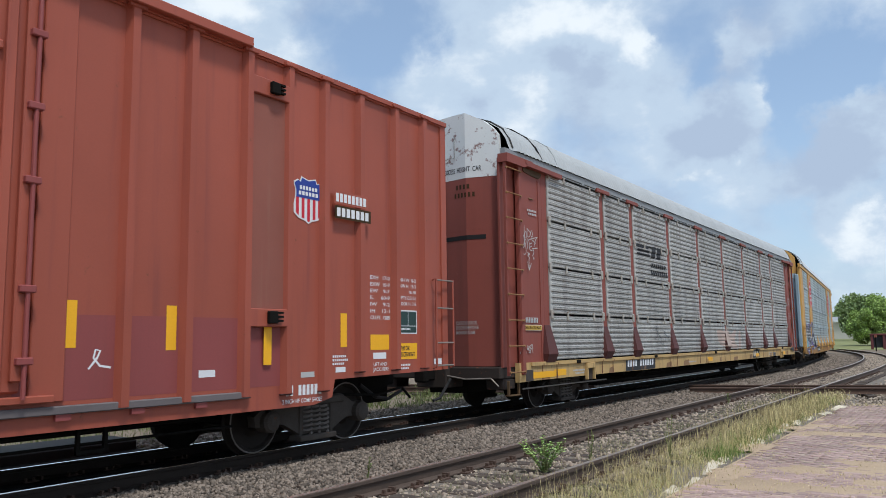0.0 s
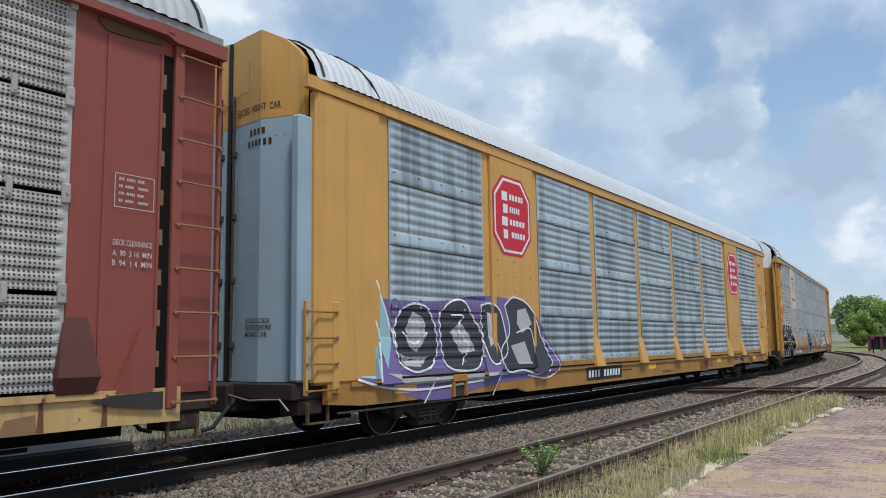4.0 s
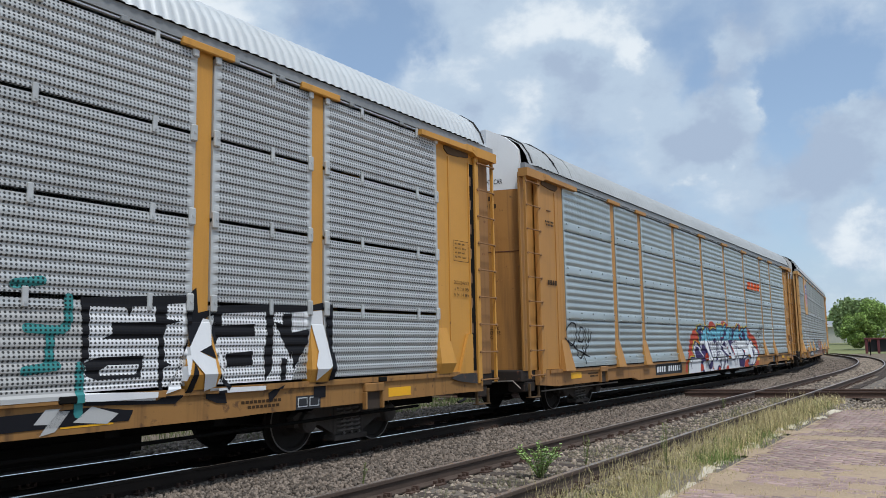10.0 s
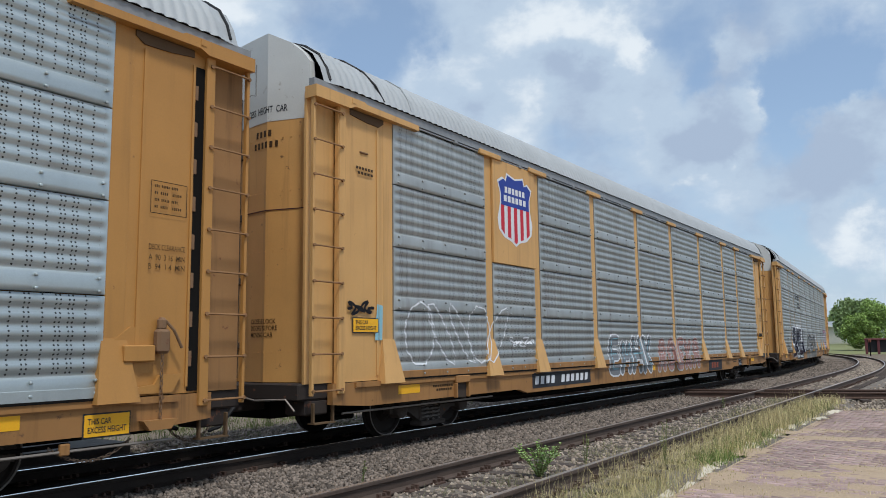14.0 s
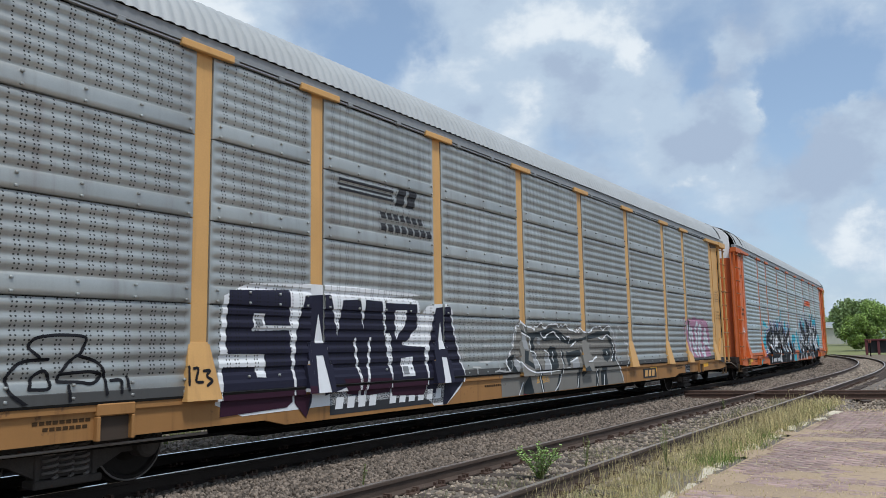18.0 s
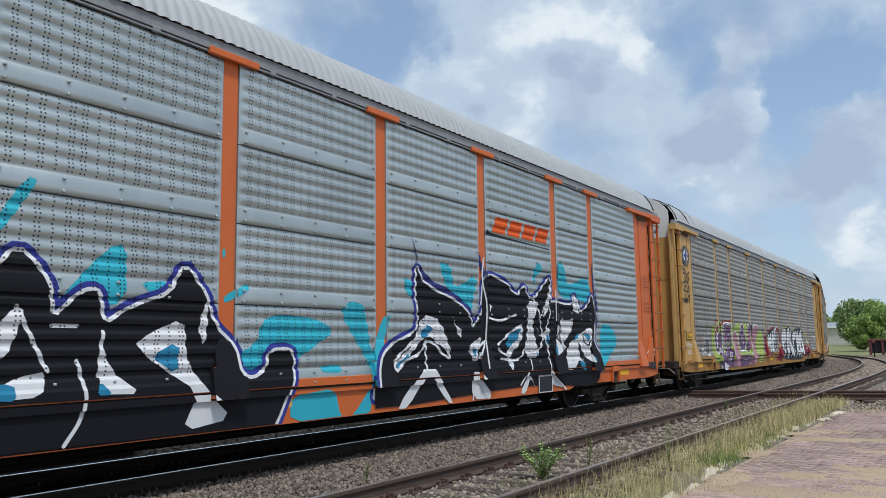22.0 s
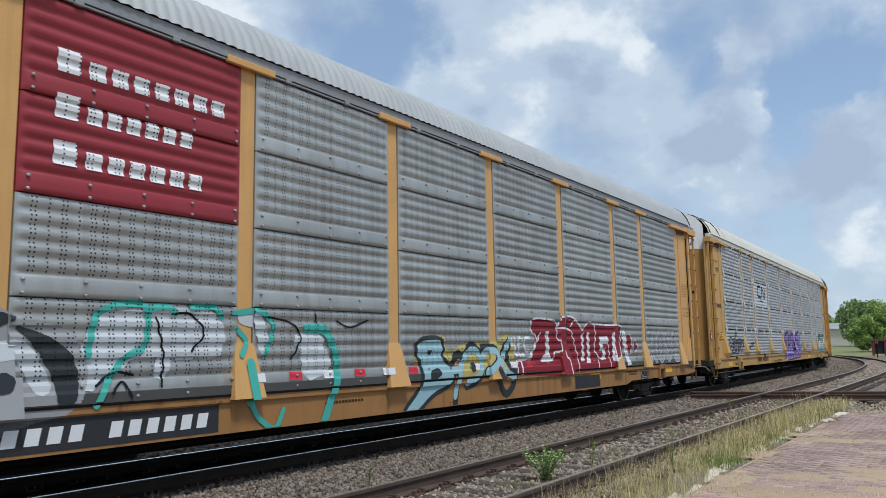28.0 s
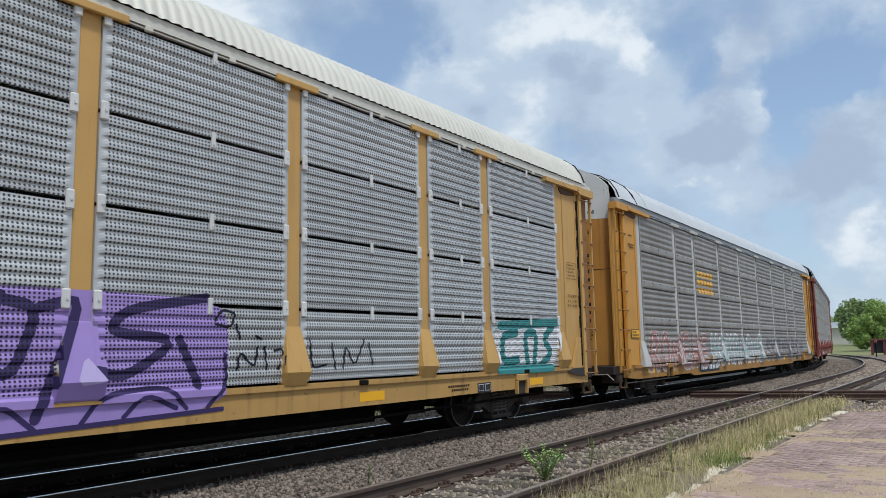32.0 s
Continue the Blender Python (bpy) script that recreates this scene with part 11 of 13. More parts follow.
lines(c8, "graffiti_line", P_WHITE, 4, "a", 0.05, (((4.39, 2.13), (3.98, 1.61), (4.2, 1.15), (4.46, 1.07), (4.59, 1.28)),
      ((4.96, 1.91), (5.04, 1.54), (5.03, 1.19)),
      ((4.6, 1.03), (4.8, 0.74), (5.19, 0.67)),
      ((5.2, 2.1), (5.71, 2.15), (6.3, 2.14), (6.32, 1.54)),
      ((5.2, 2.1), (5.21, 1.82), (5.11, 1.58), (5.45, 1.06)),
      ((6.45, 0.92), (6.55, 1.32), (6.46, 1.59), (6.6, 1.81), (6.91, 1.86), (7.23, 1.73), (7.31, 1.3)),
      ((7.44, 1.49), (7.44, 1.79), (7.86, 2.18), (8.17, 2.06), (8.57, 1.54)),
      ((7.51, 1.3), (7.72, 1.15), (8.32, 1.21), (8.61, 1.49)),
      ((8.82, 1.71), (8.91, 2.09), (9.31, 2.26), (9.74, 2.13), (9.73, 1.89), (9.99, 2.15), (10.56, 2.15)),
      ((9.49, 1.89), (9.53, 1.43), (9.25, 0.99)),), "")
forms(c8, "graffiti", P_WHITE, 4, "a", (((4.35, 1.87), (4.49, 1.78), (4.38, 1.5), (4.51, 1.32), (4.34, 1.24), (4.27, 1.54)),
      ((5.65, 0.89), (6.27, 1.11), (6, 0.95), (5.98, 0.78), (5.85, 0.92)),
      ((5.16, 0.78), (5.81, 0.54), (5.19, 0.52)),
      ((4.71, 0.76), (5.14, 0.67), (4.8, 0.54)),
      ((9.07, 1), (8.81, 0.66), (9.16, 0.64)),), 1, "")
lines(c8, "graffiti_line", P_WHITE, 5, "a", 0.035, (((5.24, 1.62), (5.61, 2.08), (6.05, 2.1), (6.31, 1.67)),
      ((5.24, 1.62), (5.54, 1.26)),
      ((5.64, 1.19), (5.49, 1.38), (5.67, 1.67), (5.88, 1.77), (6.1, 1.54), (5.89, 1.25)),
      ((5.64, 1.19), (5.79, 1.25)),
      ((7.79, 1.54), (8.01, 1.75), (8.25, 1.49), (7.94, 1.39)),
      ((7.58, 1.74), (7.86, 2), (8.25, 1.8)),
      ((4.58, 1.17), (4.98, 1.39)),
      ((4.65, 0.95), (4.99, 1.19)),
      ((4.62, 1.1), (4.86, 1.24), (4.78, 1.13)),), "")
lines(c8, "graffiti_line", P_RED, 5, "a", 0.05, (((4.2, 1.83), (4.34, 1.98)),
      ((5.33, 1.82), (5.4, 1.87), (5.39, 1.46)),
      ((5.37, 1.22), (5.54, 1.2)),
      ((4.35, 1.9), (4.13, 1.68)),
      ((5.76, 2.09), (5.87, 2.01)),
      ((4.05, 1.93), (4.37, 2.22), (4.61, 2.18)),
      ((4.7, 1.96), (5.17, 2.18), (6.3, 2.21)),), "")
forms(c8, "graffiti", P_FADELIME, 5, "a", (((5.63, 1.42), (5.75, 1.5), (5.86, 1.42), (5.79, 1.29)),
      ((6.79, 1.5), (6.94, 1.54), (6.92, 1.33)),
      ((7.94, 1.47), (8.02, 1.57), (8.13, 1.44)),
      ((6.74, 1.09), (7.05, 1.08), (6.92, 0.92)),), 1, "")
forms(c8, "graffiti_ground", P_WINE, 1, "a", (((11.96, 1.8), (12.44, 1.87), (12.4, 1.1), (12.72, 1.03), (12.69, 0.82), (11.89, 0.99)),
      ((14.23, 0.69), (14.66, 1.03), (15.3, 1.33), (15.75, 1.18), (15.63, 0.61)),
      ((21.53, 1.32), (23.1, 1.28), (22.99, 0.8), (21.53, 0.66)),
      ((12.61, 1.93), (13.85, 2.16), (15.39, 1.99), (15.43, 1.33), (15.12, 1.48), (15.09, 1.91), (13.83, 2.05), (12.67, 1.84)),), 1, "wine-red sprayed patches")
forms(c8, "graffiti_edge", P_INK, 2, "a", (((12.5, 1.8), (13.4, 2.01), (14.41, 2.15), (14.39, 1.34), (14.21, 1.14), (13.01, 0.96), (12.72, 1.1), (12.49, 1.36)),
      ((15.53, 1.77), (15.91, 2.04), (16.41, 2.16), (16.76, 2.06), (17.06, 2.17), (17.6, 2.19), (17.93, 2.03), (18.44, 2.01), (19.33, 2.14), (19.84, 2.12), (20.51, 2.22), (21.22, 2.01), (21.4, 1.65), (21.26, 0.93), (20.94, 0.59), (15.85, 0.67), (15.56, 1.04), (15.44, 1.41)),), 1, "")
forms(c8, "graffiti_word", P_WHITE, 3, "a", (((12.63, 1.77), (12.8, 1.83), (12.83, 1.48), (12.91, 1.65), (13.35, 1.88), (13.31, 1.15), (13.01, 0.99), (12.98, 1.35), (12.57, 1.2), (12.49, 1.38)),
      ((13.53, 1.91), (13.87, 2.05), (13.83, 1.08), (13.37, 1.06)),
      ((14.02, 2.03), (14.37, 2.11), (14.17, 1.41), (13.97, 1.34)),
      ((13.97, 1.3), (14.2, 1.37), (14.1, 1.18), (13.95, 1.15)),
      ((13.32, 1.61), (13.98, 1.68), (13.96, 1.55), (13.3, 1.45)),), 0, "white block characters edged in black")
forms(c8, "graffiti_word", P_WHITE, 3, "a", (((15.71, 1.84), (16.04, 2.06), (16.49, 2.08), (16.82, 1.78), (16.69, 1.55), (16.44, 1.1), (16.07, 0.69), (16.12, 1.03), (15.71, 1.26), (15.58, 1.55)),
      ((16.92, 1.86), (17.15, 2.1), (17.54, 2.11), (17.64, 1.79), (17.51, 1.32), (17.24, 0.86), (16.98, 0.66), (16.8, 1.02)),
      ((17.71, 1.95), (18.04, 2.08), (18.19, 1.8), (17.99, 1.47), (18.18, 1.07), (17.81, 0.68), (17.68, 1.16), (17.6, 1.55)),), 1, "")
forms(c8, "graffiti_word", P_WHITE, 3, "a", (((18.36, 1.88), (19.32, 2.06), (19.24, 1.64), (18.61, 1.47), (18.86, 0.73), (18.54, 0.74), (18.31, 1.23)),
      ((19.33, 1.81), (19.89, 2.07), (20.06, 1.73), (20.74, 2.12), (21.25, 1.83), (21.17, 1.11), (20.76, 0.63), (20.51, 0.95), (20.1, 0.7), (19.69, 0.96), (19.08, 0.73), (19.52, 1.3), (19.28, 1.56)),), 1, "")
forms(c8, "graffiti", P_INK, 4, "a", (((16.22, 1.45), (16.49, 1.45), (16.31, 1.1), (16.14, 1.18)),
      ((17.05, 1.48), (17.25, 1.51), (17.1, 1.14)),
      ((19.77, 1.1), (20.22, 1.33), (20.29, 1.04)),
      ((17.76, 1.63), (18.03, 1.71), (17.89, 1.47)),
      ((20.61, 1.47), (20.87, 1.54), (20.73, 1.12)),), 0, "")
lines(c8, "graffiti_edge", P_YELPALE, 4, "a", 0.035, (((15.45, 1.48), (15.57, 1.8), (15.91, 2.05), (16.42, 2.19), (16.82, 2.09), (17.17, 2.22), (17.65, 2.22), (17.93, 2.07)),
      ((18.44, 1.99), (19.34, 2.18)),), "")
lines(c8, "graffiti_line", P_YEL, 4, "a", 0.045, (((21.88, 1.88), (22.12, 1.98), (22.19, 1.9), (21.99, 1.79)),
      ((22.19, 1.86), (22.48, 1.96), (22.27, 1.72)),
      ((21.91, 1.36), (22.01, 1.36), (22.22, 1.69), (22.09, 1.75)),), "")
lines(c8, "tag", P_WHITE, 3, "a", 0.03, (((22.23, 1.44), (22.24, 1.58), (22.3, 1.44), (22.32, 1.58)),
      ((22.36, 1.51), (22.41, 1.51), (22.41, 1.44), (22.36, 1.44), (22.36, 1.51)),
      ((22.45, 1.51), (22.51, 1.51), (22.51, 1.44), (22.45, 1.44), (22.45, 1.51)),
      ((22.58, 1.62), (22.58, 1.44), (22.53, 1.44), (22.52, 1.49), (22.58, 1.49)),
      ((22.64, 1.53), (22.64, 1.44)),
      ((22.7, 1.46), (22.64, 1.49), (22.72, 1.51), (22.72, 1.44)),
      ((22.46, 1.3), (22.37, 1.3), (22.37, 1.14), (22.47, 1.14), (22.46, 1.21)),
      ((22.5, 1.23), (22.58, 1.22), (22.58, 1.13), (22.5, 1.14)),
      ((22.62, 1.15), (22.61, 1.22), (22.67, 1.2), (22.68, 1.15)),
      ((22.71, 1.22), (22.77, 1.22), (22.78, 1.12), (22.74, 1.05)),), "")
lines(c8, "tag", P_WHITE, 3, "a", 0.03, (((24.49, 1.68), (24.63, 1.84), (24.71, 2.14), (24.77, 2.09), (24.72, 1.68), (24.76, 1.48), (24.64, 1.59)),
      ((24.84, 1.85), (24.9, 1.66), (24.96, 1.87), (25.03, 1.67)),
      ((25.09, 1.76), (25.18, 1.76), (25.18, 1.67), (25.09, 1.67), (25.09, 1.76)),
      ((25.28, 1.53), (25.21, 1.76), (25.35, 1.74)),
      ((25.35, 1.67), (25.51, 1.57), (25.32, 1.41), (25.35, 1.65)),
      ((24.96, 2.03), (25.11, 2.06), (24.96, 1.96), (25.08, 1.97)),), "")
lines(c8, "tag", P_BLACK, 3, "a", 0.028, (((23.12, 1.39), (23.08, 1.32), (23.16, 1.32)),
      ((23.14, 1.38), (23.14, 1.24)),
      ((23.23, 1.26), (23.25, 1.41), (23.3, 1.29), (23.34, 1.43), (23.36, 1.27)),
      ((23.41, 1.33), (23.48, 1.35), (23.48, 1.27), (23.41, 1.27), (23.41, 1.33)),
      ((23.52, 1.49), (23.52, 1.29)),
      ((23.59, 1.47), (23.6, 1.29), (23.69, 1.35)),
      ((23.04, 1.17), (23.08, 1.02), (23.12, 1.13), (23.17, 1.01), (23.19, 1.16)),
      ((23.23, 1.16), (23.37, 1.18)),
      ((23.3, 1.17), (23.31, 0.98)),
      ((23.39, 1.16), (23.4, 0.98)),
      ((23.39, 1.08), (23.49, 1.07), (23.49, 0.97)),
      ((23.53, 1.05), (23.6, 1.05), (23.53, 1.09), (23.53, 0.99), (23.61, 0.99)),
      ((23.79, 1.18), (23.67, 1.14), (23.68, 0.98), (23.8, 1), (23.8, 1.08)),), "")
lines(c8, "tag", P_BLACK, 3, "a", 0.028, (((23.86, 1.08), (23.92, 1.07), (23.92, 0.99), (23.86, 0.99), (23.86, 1.08)),), "")
forms(c8, "graffiti", P_PLUMGREY, 5, "a", (((4.6, 1.08), (5.1, 0.96), (6.43, 0.96), (6.56, 0.98), (6.44, 0.63), (5.81, 0.62), (5.18, 0.61), (4.78, 0.73), (4.64, 0.83)),
      ((7.44, 0.94), (9.15, 0.98), (9.34, 0.77), (8.77, 0.6), (7.54, 0.58)),), 0, "")
forms(c8, "graffiti", P_FADEPINK, 6, "a", (((6.47, 0.97), (7.44, 0.97), (7.44, 0.62), (6.52, 0.61)),
      ((9.15, 0.94), (10.44, 1.02), (10.36, 0.8), (9.98, 0.63), (9.28, 0.64)),), 0, "")
forms(c8, "graffiti", P_WHITE, 7, "a", (((5.14, 0.78), (5.51, 0.72), (5.84, 0.62), (5.18, 0.61)),), 0, "")
lines(c8, "graffiti_line", P_WHITE, 8, "a", 0.03, (((5.56, 0.92), (5.76, 0.94), (5.87, 1.08), (6.06, 1.12), (6.26, 1.09)),
      ((5.65, 0.84), (5.83, 0.96), (5.99, 0.78), (5.95, 0.95), (6.14, 1)),
      ((5.14, 0.8), (5.81, 0.63)),
      ((6.47, 0.99), (6.44, 0.64)),
      ((7.54, 1.18), (7.74, 1.13), (8.41, 1.16), (8.65, 1.03)),
      ((8.02, 0.84), (8.65, 0.8), (8.9, 0.95)),
      ((5.33, 0.98), (5.09, 1.11)),), "")
# 9: black and white lettering, mint, pale blue, wine red
forms(c9, "graffiti_ground", P_ASH, 1, "a", (((2, 1.59), (2.46, 1.91), (3.26, 1.94), (3.69, 1.95), (4.58, 2.01), (4.85, 2.05), (6.36, 1.98), (6.68, 1.85), (6.88, 1.76), (7.36, 1.66), (7.58, 1.26), (7.44, 0.87), (6.9, 0.77), (6.3, 0.49), (4.66, 0.49), (3.62, 0.46), (2.86, 0.52), (2.24, 0.88), (2.01, 1.24)),), 1, "pale sprayed ground of black lettering")
lines(c9, "graffiti_word", P_INK, 3, "a", 0.075, (((2.56, 1.89), (2.49, 1.85), (2.67, 1.66), (2.84, 1.43), (2.82, 1.34), (2.68, 1.21), (2.43, 1.03)),
      ((3.21, 1.72), (3.42, 1.68), (3.61, 1.49), (3.77, 1.27), (3.69, 1.11), (3.48, 1.05), (2.98, 1.04)),
      ((2.9, 0.99), (3.07, 1.13), (3.15, 1.24)),
      ((5.47, 1.77), (5.72, 1.87), (5.98, 1.93), (6.24, 1.96), (6.27, 1.85), (6.06, 1.78), (5.91, 1.63)),), "black lettering with soft edges")
lines(c9, "graffiti_line", P_INK, 3, "a", 0.03, (((3.21, 1.74), (3.23, 1.93), (3.61, 1.94)),
      ((4.6, 1.97), (4.27, 1.92), (4.19, 1.8), (4.31, 1.71)),
      ((2.51, 1.87), (2.67, 1.91), (2.95, 1.95)),))
forms(c9, "graffiti_word", P_INK, 3, "a", (((2.51, 1.92), (2.92, 1.97), (3.1, 1.98), (3.16, 1.74), (3.11, 1.61), (3.02, 1.7), (2.95, 1.9), (2.53, 1.86)),
      ((3, 1.55), (3.18, 1.43), (3.39, 1.35), (3.36, 1.2), (3.15, 1.19), (3.11, 1.39)),
      ((3.61, 1.94), (3.81, 1.94), (3.88, 1.79), (4.06, 1.71), (4.36, 1.69), (4.42, 1.59), (4.2, 1.65), (3.8, 1.68), (3.67, 1.75)),
      ((3.95, 1.36), (4.62, 1.44), (4.59, 1.32), (4.06, 1.31)),
      ((4.4, 1.25), (4.5, 1.25), (4.26, 1.05), (4.06, 1), (3.6, 1.05), (3.79, 1.11), (4.12, 1.11)),
      ((4.6, 1.97), (4.8, 1.97), (4.95, 1.7), (4.77, 1.81), (4.7, 1.92)),), 1)
forms(c9, "graffiti_word", P_INK, 3, "a", (((4.89, 1.94), (5.31, 1.97), (5.42, 1.73), (5.62, 1.5), (5.9, 1.22), (5.83, 1.09), (5.64, 1.37), (5.23, 1.68), (5.1, 1.86)),
      ((4.94, 1.55), (5.3, 1.37), (5.48, 1.19), (5.13, 1.13), (4.98, 1.07), (4.68, 0.91), (4.61, 0.95), (4.98, 1.16), (5.14, 1.24)),
      ((6.27, 1.83), (6.7, 1.81), (6.87, 1.75), (6.6, 1.62), (6.49, 1.36), (6.38, 0.93), (6.31, 0.93), (6.4, 1.31), (6.52, 1.64), (6.29, 1.79)),
      ((6.79, 1.7), (7.08, 1.62), (7.37, 1.45), (7.46, 1.19), (7.41, 0.94), (7.24, 0.92), (7.2, 1.2), (7.01, 1.5)),
      ((6.63, 1.21), (6.73, 1.28), (6.84, 1.21), (6.8, 1.09), (6.67, 1.07)),
      ((5.96, 1.39), (6.13, 1.43), (6.14, 1.22), (6.03, 1.04), (5.82, 0.97), (5.69, 1.03), (5.9, 1.09), (5.97, 1.22)),), 1)
lines(c9, "graffiti_line", P_SILVERY, 2, "a", 0.18, (((3.12, 1.55), (2.86, 1.12), (3.62, 1.05)),
      ((2.23, 1.77), (2.06, 1.5), (2.36, 1.23)),
      ((6.7, 1.45), (6.9, 1.48), (7.09, 1.13)),
      ((4.93, 1.55), (4.75, 1.11)),
      ((7.68, 1.78), (7.61, 1.48), (7.7, 1.25), (7.95, 1.4), (8.07, 1.71)),
      ((8.34, 1.75), (8.45, 1.47), (8.36, 1.23)),
      ((8.63, 1.76), (8.84, 1.68), (8.85, 1.43), (8.54, 1.43)),
      ((9.5, 1.82), (9.74, 1.78), (9.81, 1.46)),
      ((10.39, 1.55), (10.67, 1.55), (10.97, 1.2), (10.53, 1.21)),), "")
forms(c9, "graffiti_ground", P_SILVERY, 1.5, "a", (((1.95, 1.82), (2.2, 1.78), (2.44, 1.83), (2.64, 1.62), (2.82, 1.42), (2.73, 1.25), (2.44, 1.06), (2.11, 1.09), (1.97, 1.23)),), 1, "white and pale blue sprayed cloud")
forms(c9, "graffiti_ground", P_SKY, 2, "a", (((1.98, 1.79), (2.1, 1.72), (2.05, 1.51), (2.13, 1.23), (2.03, 1.13), (1.97, 1.3)),
      ((2.18, 1.76), (2.3, 1.71), (2.23, 1.58), (2.15, 1.51)),), 1)
forms(c9, "graffiti_ground", P_SILVERY, 1, "a", (((7.6, 1.81), (8.26, 1.9), (9.09, 1.89), (9.24, 1.61), (9.12, 1.33), (8.46, 1.39), (7.89, 1.34), (7.51, 0.99), (7.43, 1.4)),
      ((10.39, 1.61), (10.83, 1.67), (10.93, 1.13), (10.48, 1.02)),), 1)
lines(c9, "graffiti_line", P_TURQ, 4, "a", 0.07, (((7.8, 1.91), (8.15, 1.93), (8.2, 1.79), (8.17, 1.47), (7.95, 1.4), (7.78, 1.21), (7.63, 0.92)),
      ((7.53, 1.4), (7.59, 1.81), (7.8, 1.9)),
      ((8.15, 1.87), (8.43, 1.92), (8.53, 1.84)),
      ((8.73, 1.91), (9.05, 1.94), (9.16, 1.81)),
      ((9.33, 1.86), (9.74, 1.92), (9.99, 1.74), (9.81, 1.37)),
      ((9.39, 1.69), (9.56, 1.55), (9.45, 1.38)),
      ((9.57, 1.28), (9.64, 0.7), (10.01, 0.45), (10.14, 0.71)),), "turquoise sprayed outlines")
lines(c9, "graffiti_line", P_TURQ, 4, "a", 0.13, (((10.53, 1.7), (10.89, 1.71), (11.12, 1.3), (11.04, 0.85), (10.82, 0.4)),
      ((9.57, 1.28), (9.61, 0.84)),), "")
lines(c9, "graffiti_line", P_BLACK, 4, "a", 0.025, (((7.62, 1.11), (7.82, 1.25), (8.04, 1.2)),
      ((7.79, 1.03), (7.91, 1.17), (8.01, 0.98)),
      ((8.29, 1.79), (8.4, 1.39), (8.36, 1.07)),
      ((8.53, 1.84), (8.73, 1.85), (8.95, 1.64), (8.74, 1.43)),
      ((9.86, 1.83), (10.25, 1.79), (10.46, 1.6), (10.26, 1.32)),
      ((11.12, 1.81), (11.35, 1.71), (11.76, 1.83)),
      ((10.67, 1.9), (10.73, 1.75)),), "")
forms(c9, "graffiti_ground", P_YELPALE, 1, "a", (((12.84, 1.17), (12.88, 1.49), (13.06, 1.59), (13.68, 1.66), (13.74, 1.35), (14.38, 1.53), (15.25, 1.53), (15.85, 1.73), (16.01, 1.42), (15.93, 1.01), (15.62, 1.02), (14.45, 0.93), (13.64, 0.97)),), 1, "yellow sprayed edge")
lines(c9, "graffiti_edge", P_INK, 2, "a", 0.14, (((12.92, 1.45), (13.06, 1.55), (13.52, 1.57), (13.63, 1.48), (13.56, 1.27), (13.86, 1.09), (13.89, 0.92), (13.76, 0.84), (13.34, 0.74), (12.77, 0.4), (12.62, 0.4), (12.64, 0.51), (12.99, 0.77), (13.08, 0.96), (13.03, 1.24), (12.95, 1.31), (12.92, 1.45)),
      ((13.98, 0.52), (14.09, 1.04), (13.81, 1.05), (14.03, 1.35), (14.2, 1.28)),
      ((14.09, 1.08), (14.38, 1.44), (14.57, 1.48), (14.84, 1.24), (14.71, 0.87), (14.33, 0.8)),
      ((14.83, 1.43), (15.32, 1.43), (15.32, 1.18), (14.91, 1)),
      ((15.32, 1.18), (15.89, 1.66), (15.62, 1.22), (16.05, 0.82), (15.62, 0.53), (15.32, 1.03)),), "")
forms(c9, "graffiti_word", P_PALEBLUE, 3, "a", (((12.92, 1.45), (13.06, 1.55), (13.52, 1.57), (13.63, 1.48), (13.56, 1.27), (13.86, 1.09), (13.89, 0.92), (13.76, 0.84), (13.34, 0.74), (12.77, 0.4), (12.62, 0.4), (12.64, 0.51), (12.99, 0.77), (13.08, 0.96), (13.03, 1.24), (12.95, 1.31)),), 1, "pale blue bubble lettering edged in dark grey")
lines(c9, "graffiti_line", P_PALEBLUE, 3, "a", 0.12, (((13.98, 0.65), (14.12, 1.08), (13.86, 1.07)),
      ((14.09, 1.08), (14.38, 1.39), (14.64, 1.39), (14.84, 1.19), (14.71, 0.96), (14.33, 0.85)),
      ((14.87, 1.24), (14.9, 1.38), (15.32, 1.38), (15.36, 1.18), (14.94, 1)),
      ((15.4, 1.13), (15.81, 1.58)),
      ((15.47, 1.03), (15.93, 0.88)),), "")
forms(c9, "graffiti", P_INK, 4, "a", (((13.23, 1.08), (13.48, 1.13), (13.56, 1.02), (13.38, 0.94), (13.23, 0.91)),
      ((13.17, 1.4), (13.32, 1.4), (13.27, 1.3)),
      ((14.42, 1.16), (14.58, 1.2), (14.58, 1.04), (14.45, 1.02)),), 1, "")
OUTLINE_9_A = ((16.65, 1.99), (17.71, 1.96), (17.77, 1.75), (17.96, 2.05), (18.29, 2.07), (18.63, 2.02), (19.06, 1.78), (19.26, 1.97), (19.59, 1.93), (19.88, 1.89), (21.25, 1.94), (21.25, 1.76), (21.48, 1.65), (21.11, 1.16), (20.9, 1.17), (20.73, 0.91), (18.26, 0.88), (17.9, 0.84), (16.24, 0.92), (16.04, 0.93), (16.05, 1.17), (16.26, 1.21), (16.52, 1.2), (16.78, 1.5), (16.81, 1.69), (16.64, 1.71))
forms(c9, "graffiti_word", P_WINE, 2, "a", (OUTLINE_9_A,), 0, "wine-red block lettering edged in white")
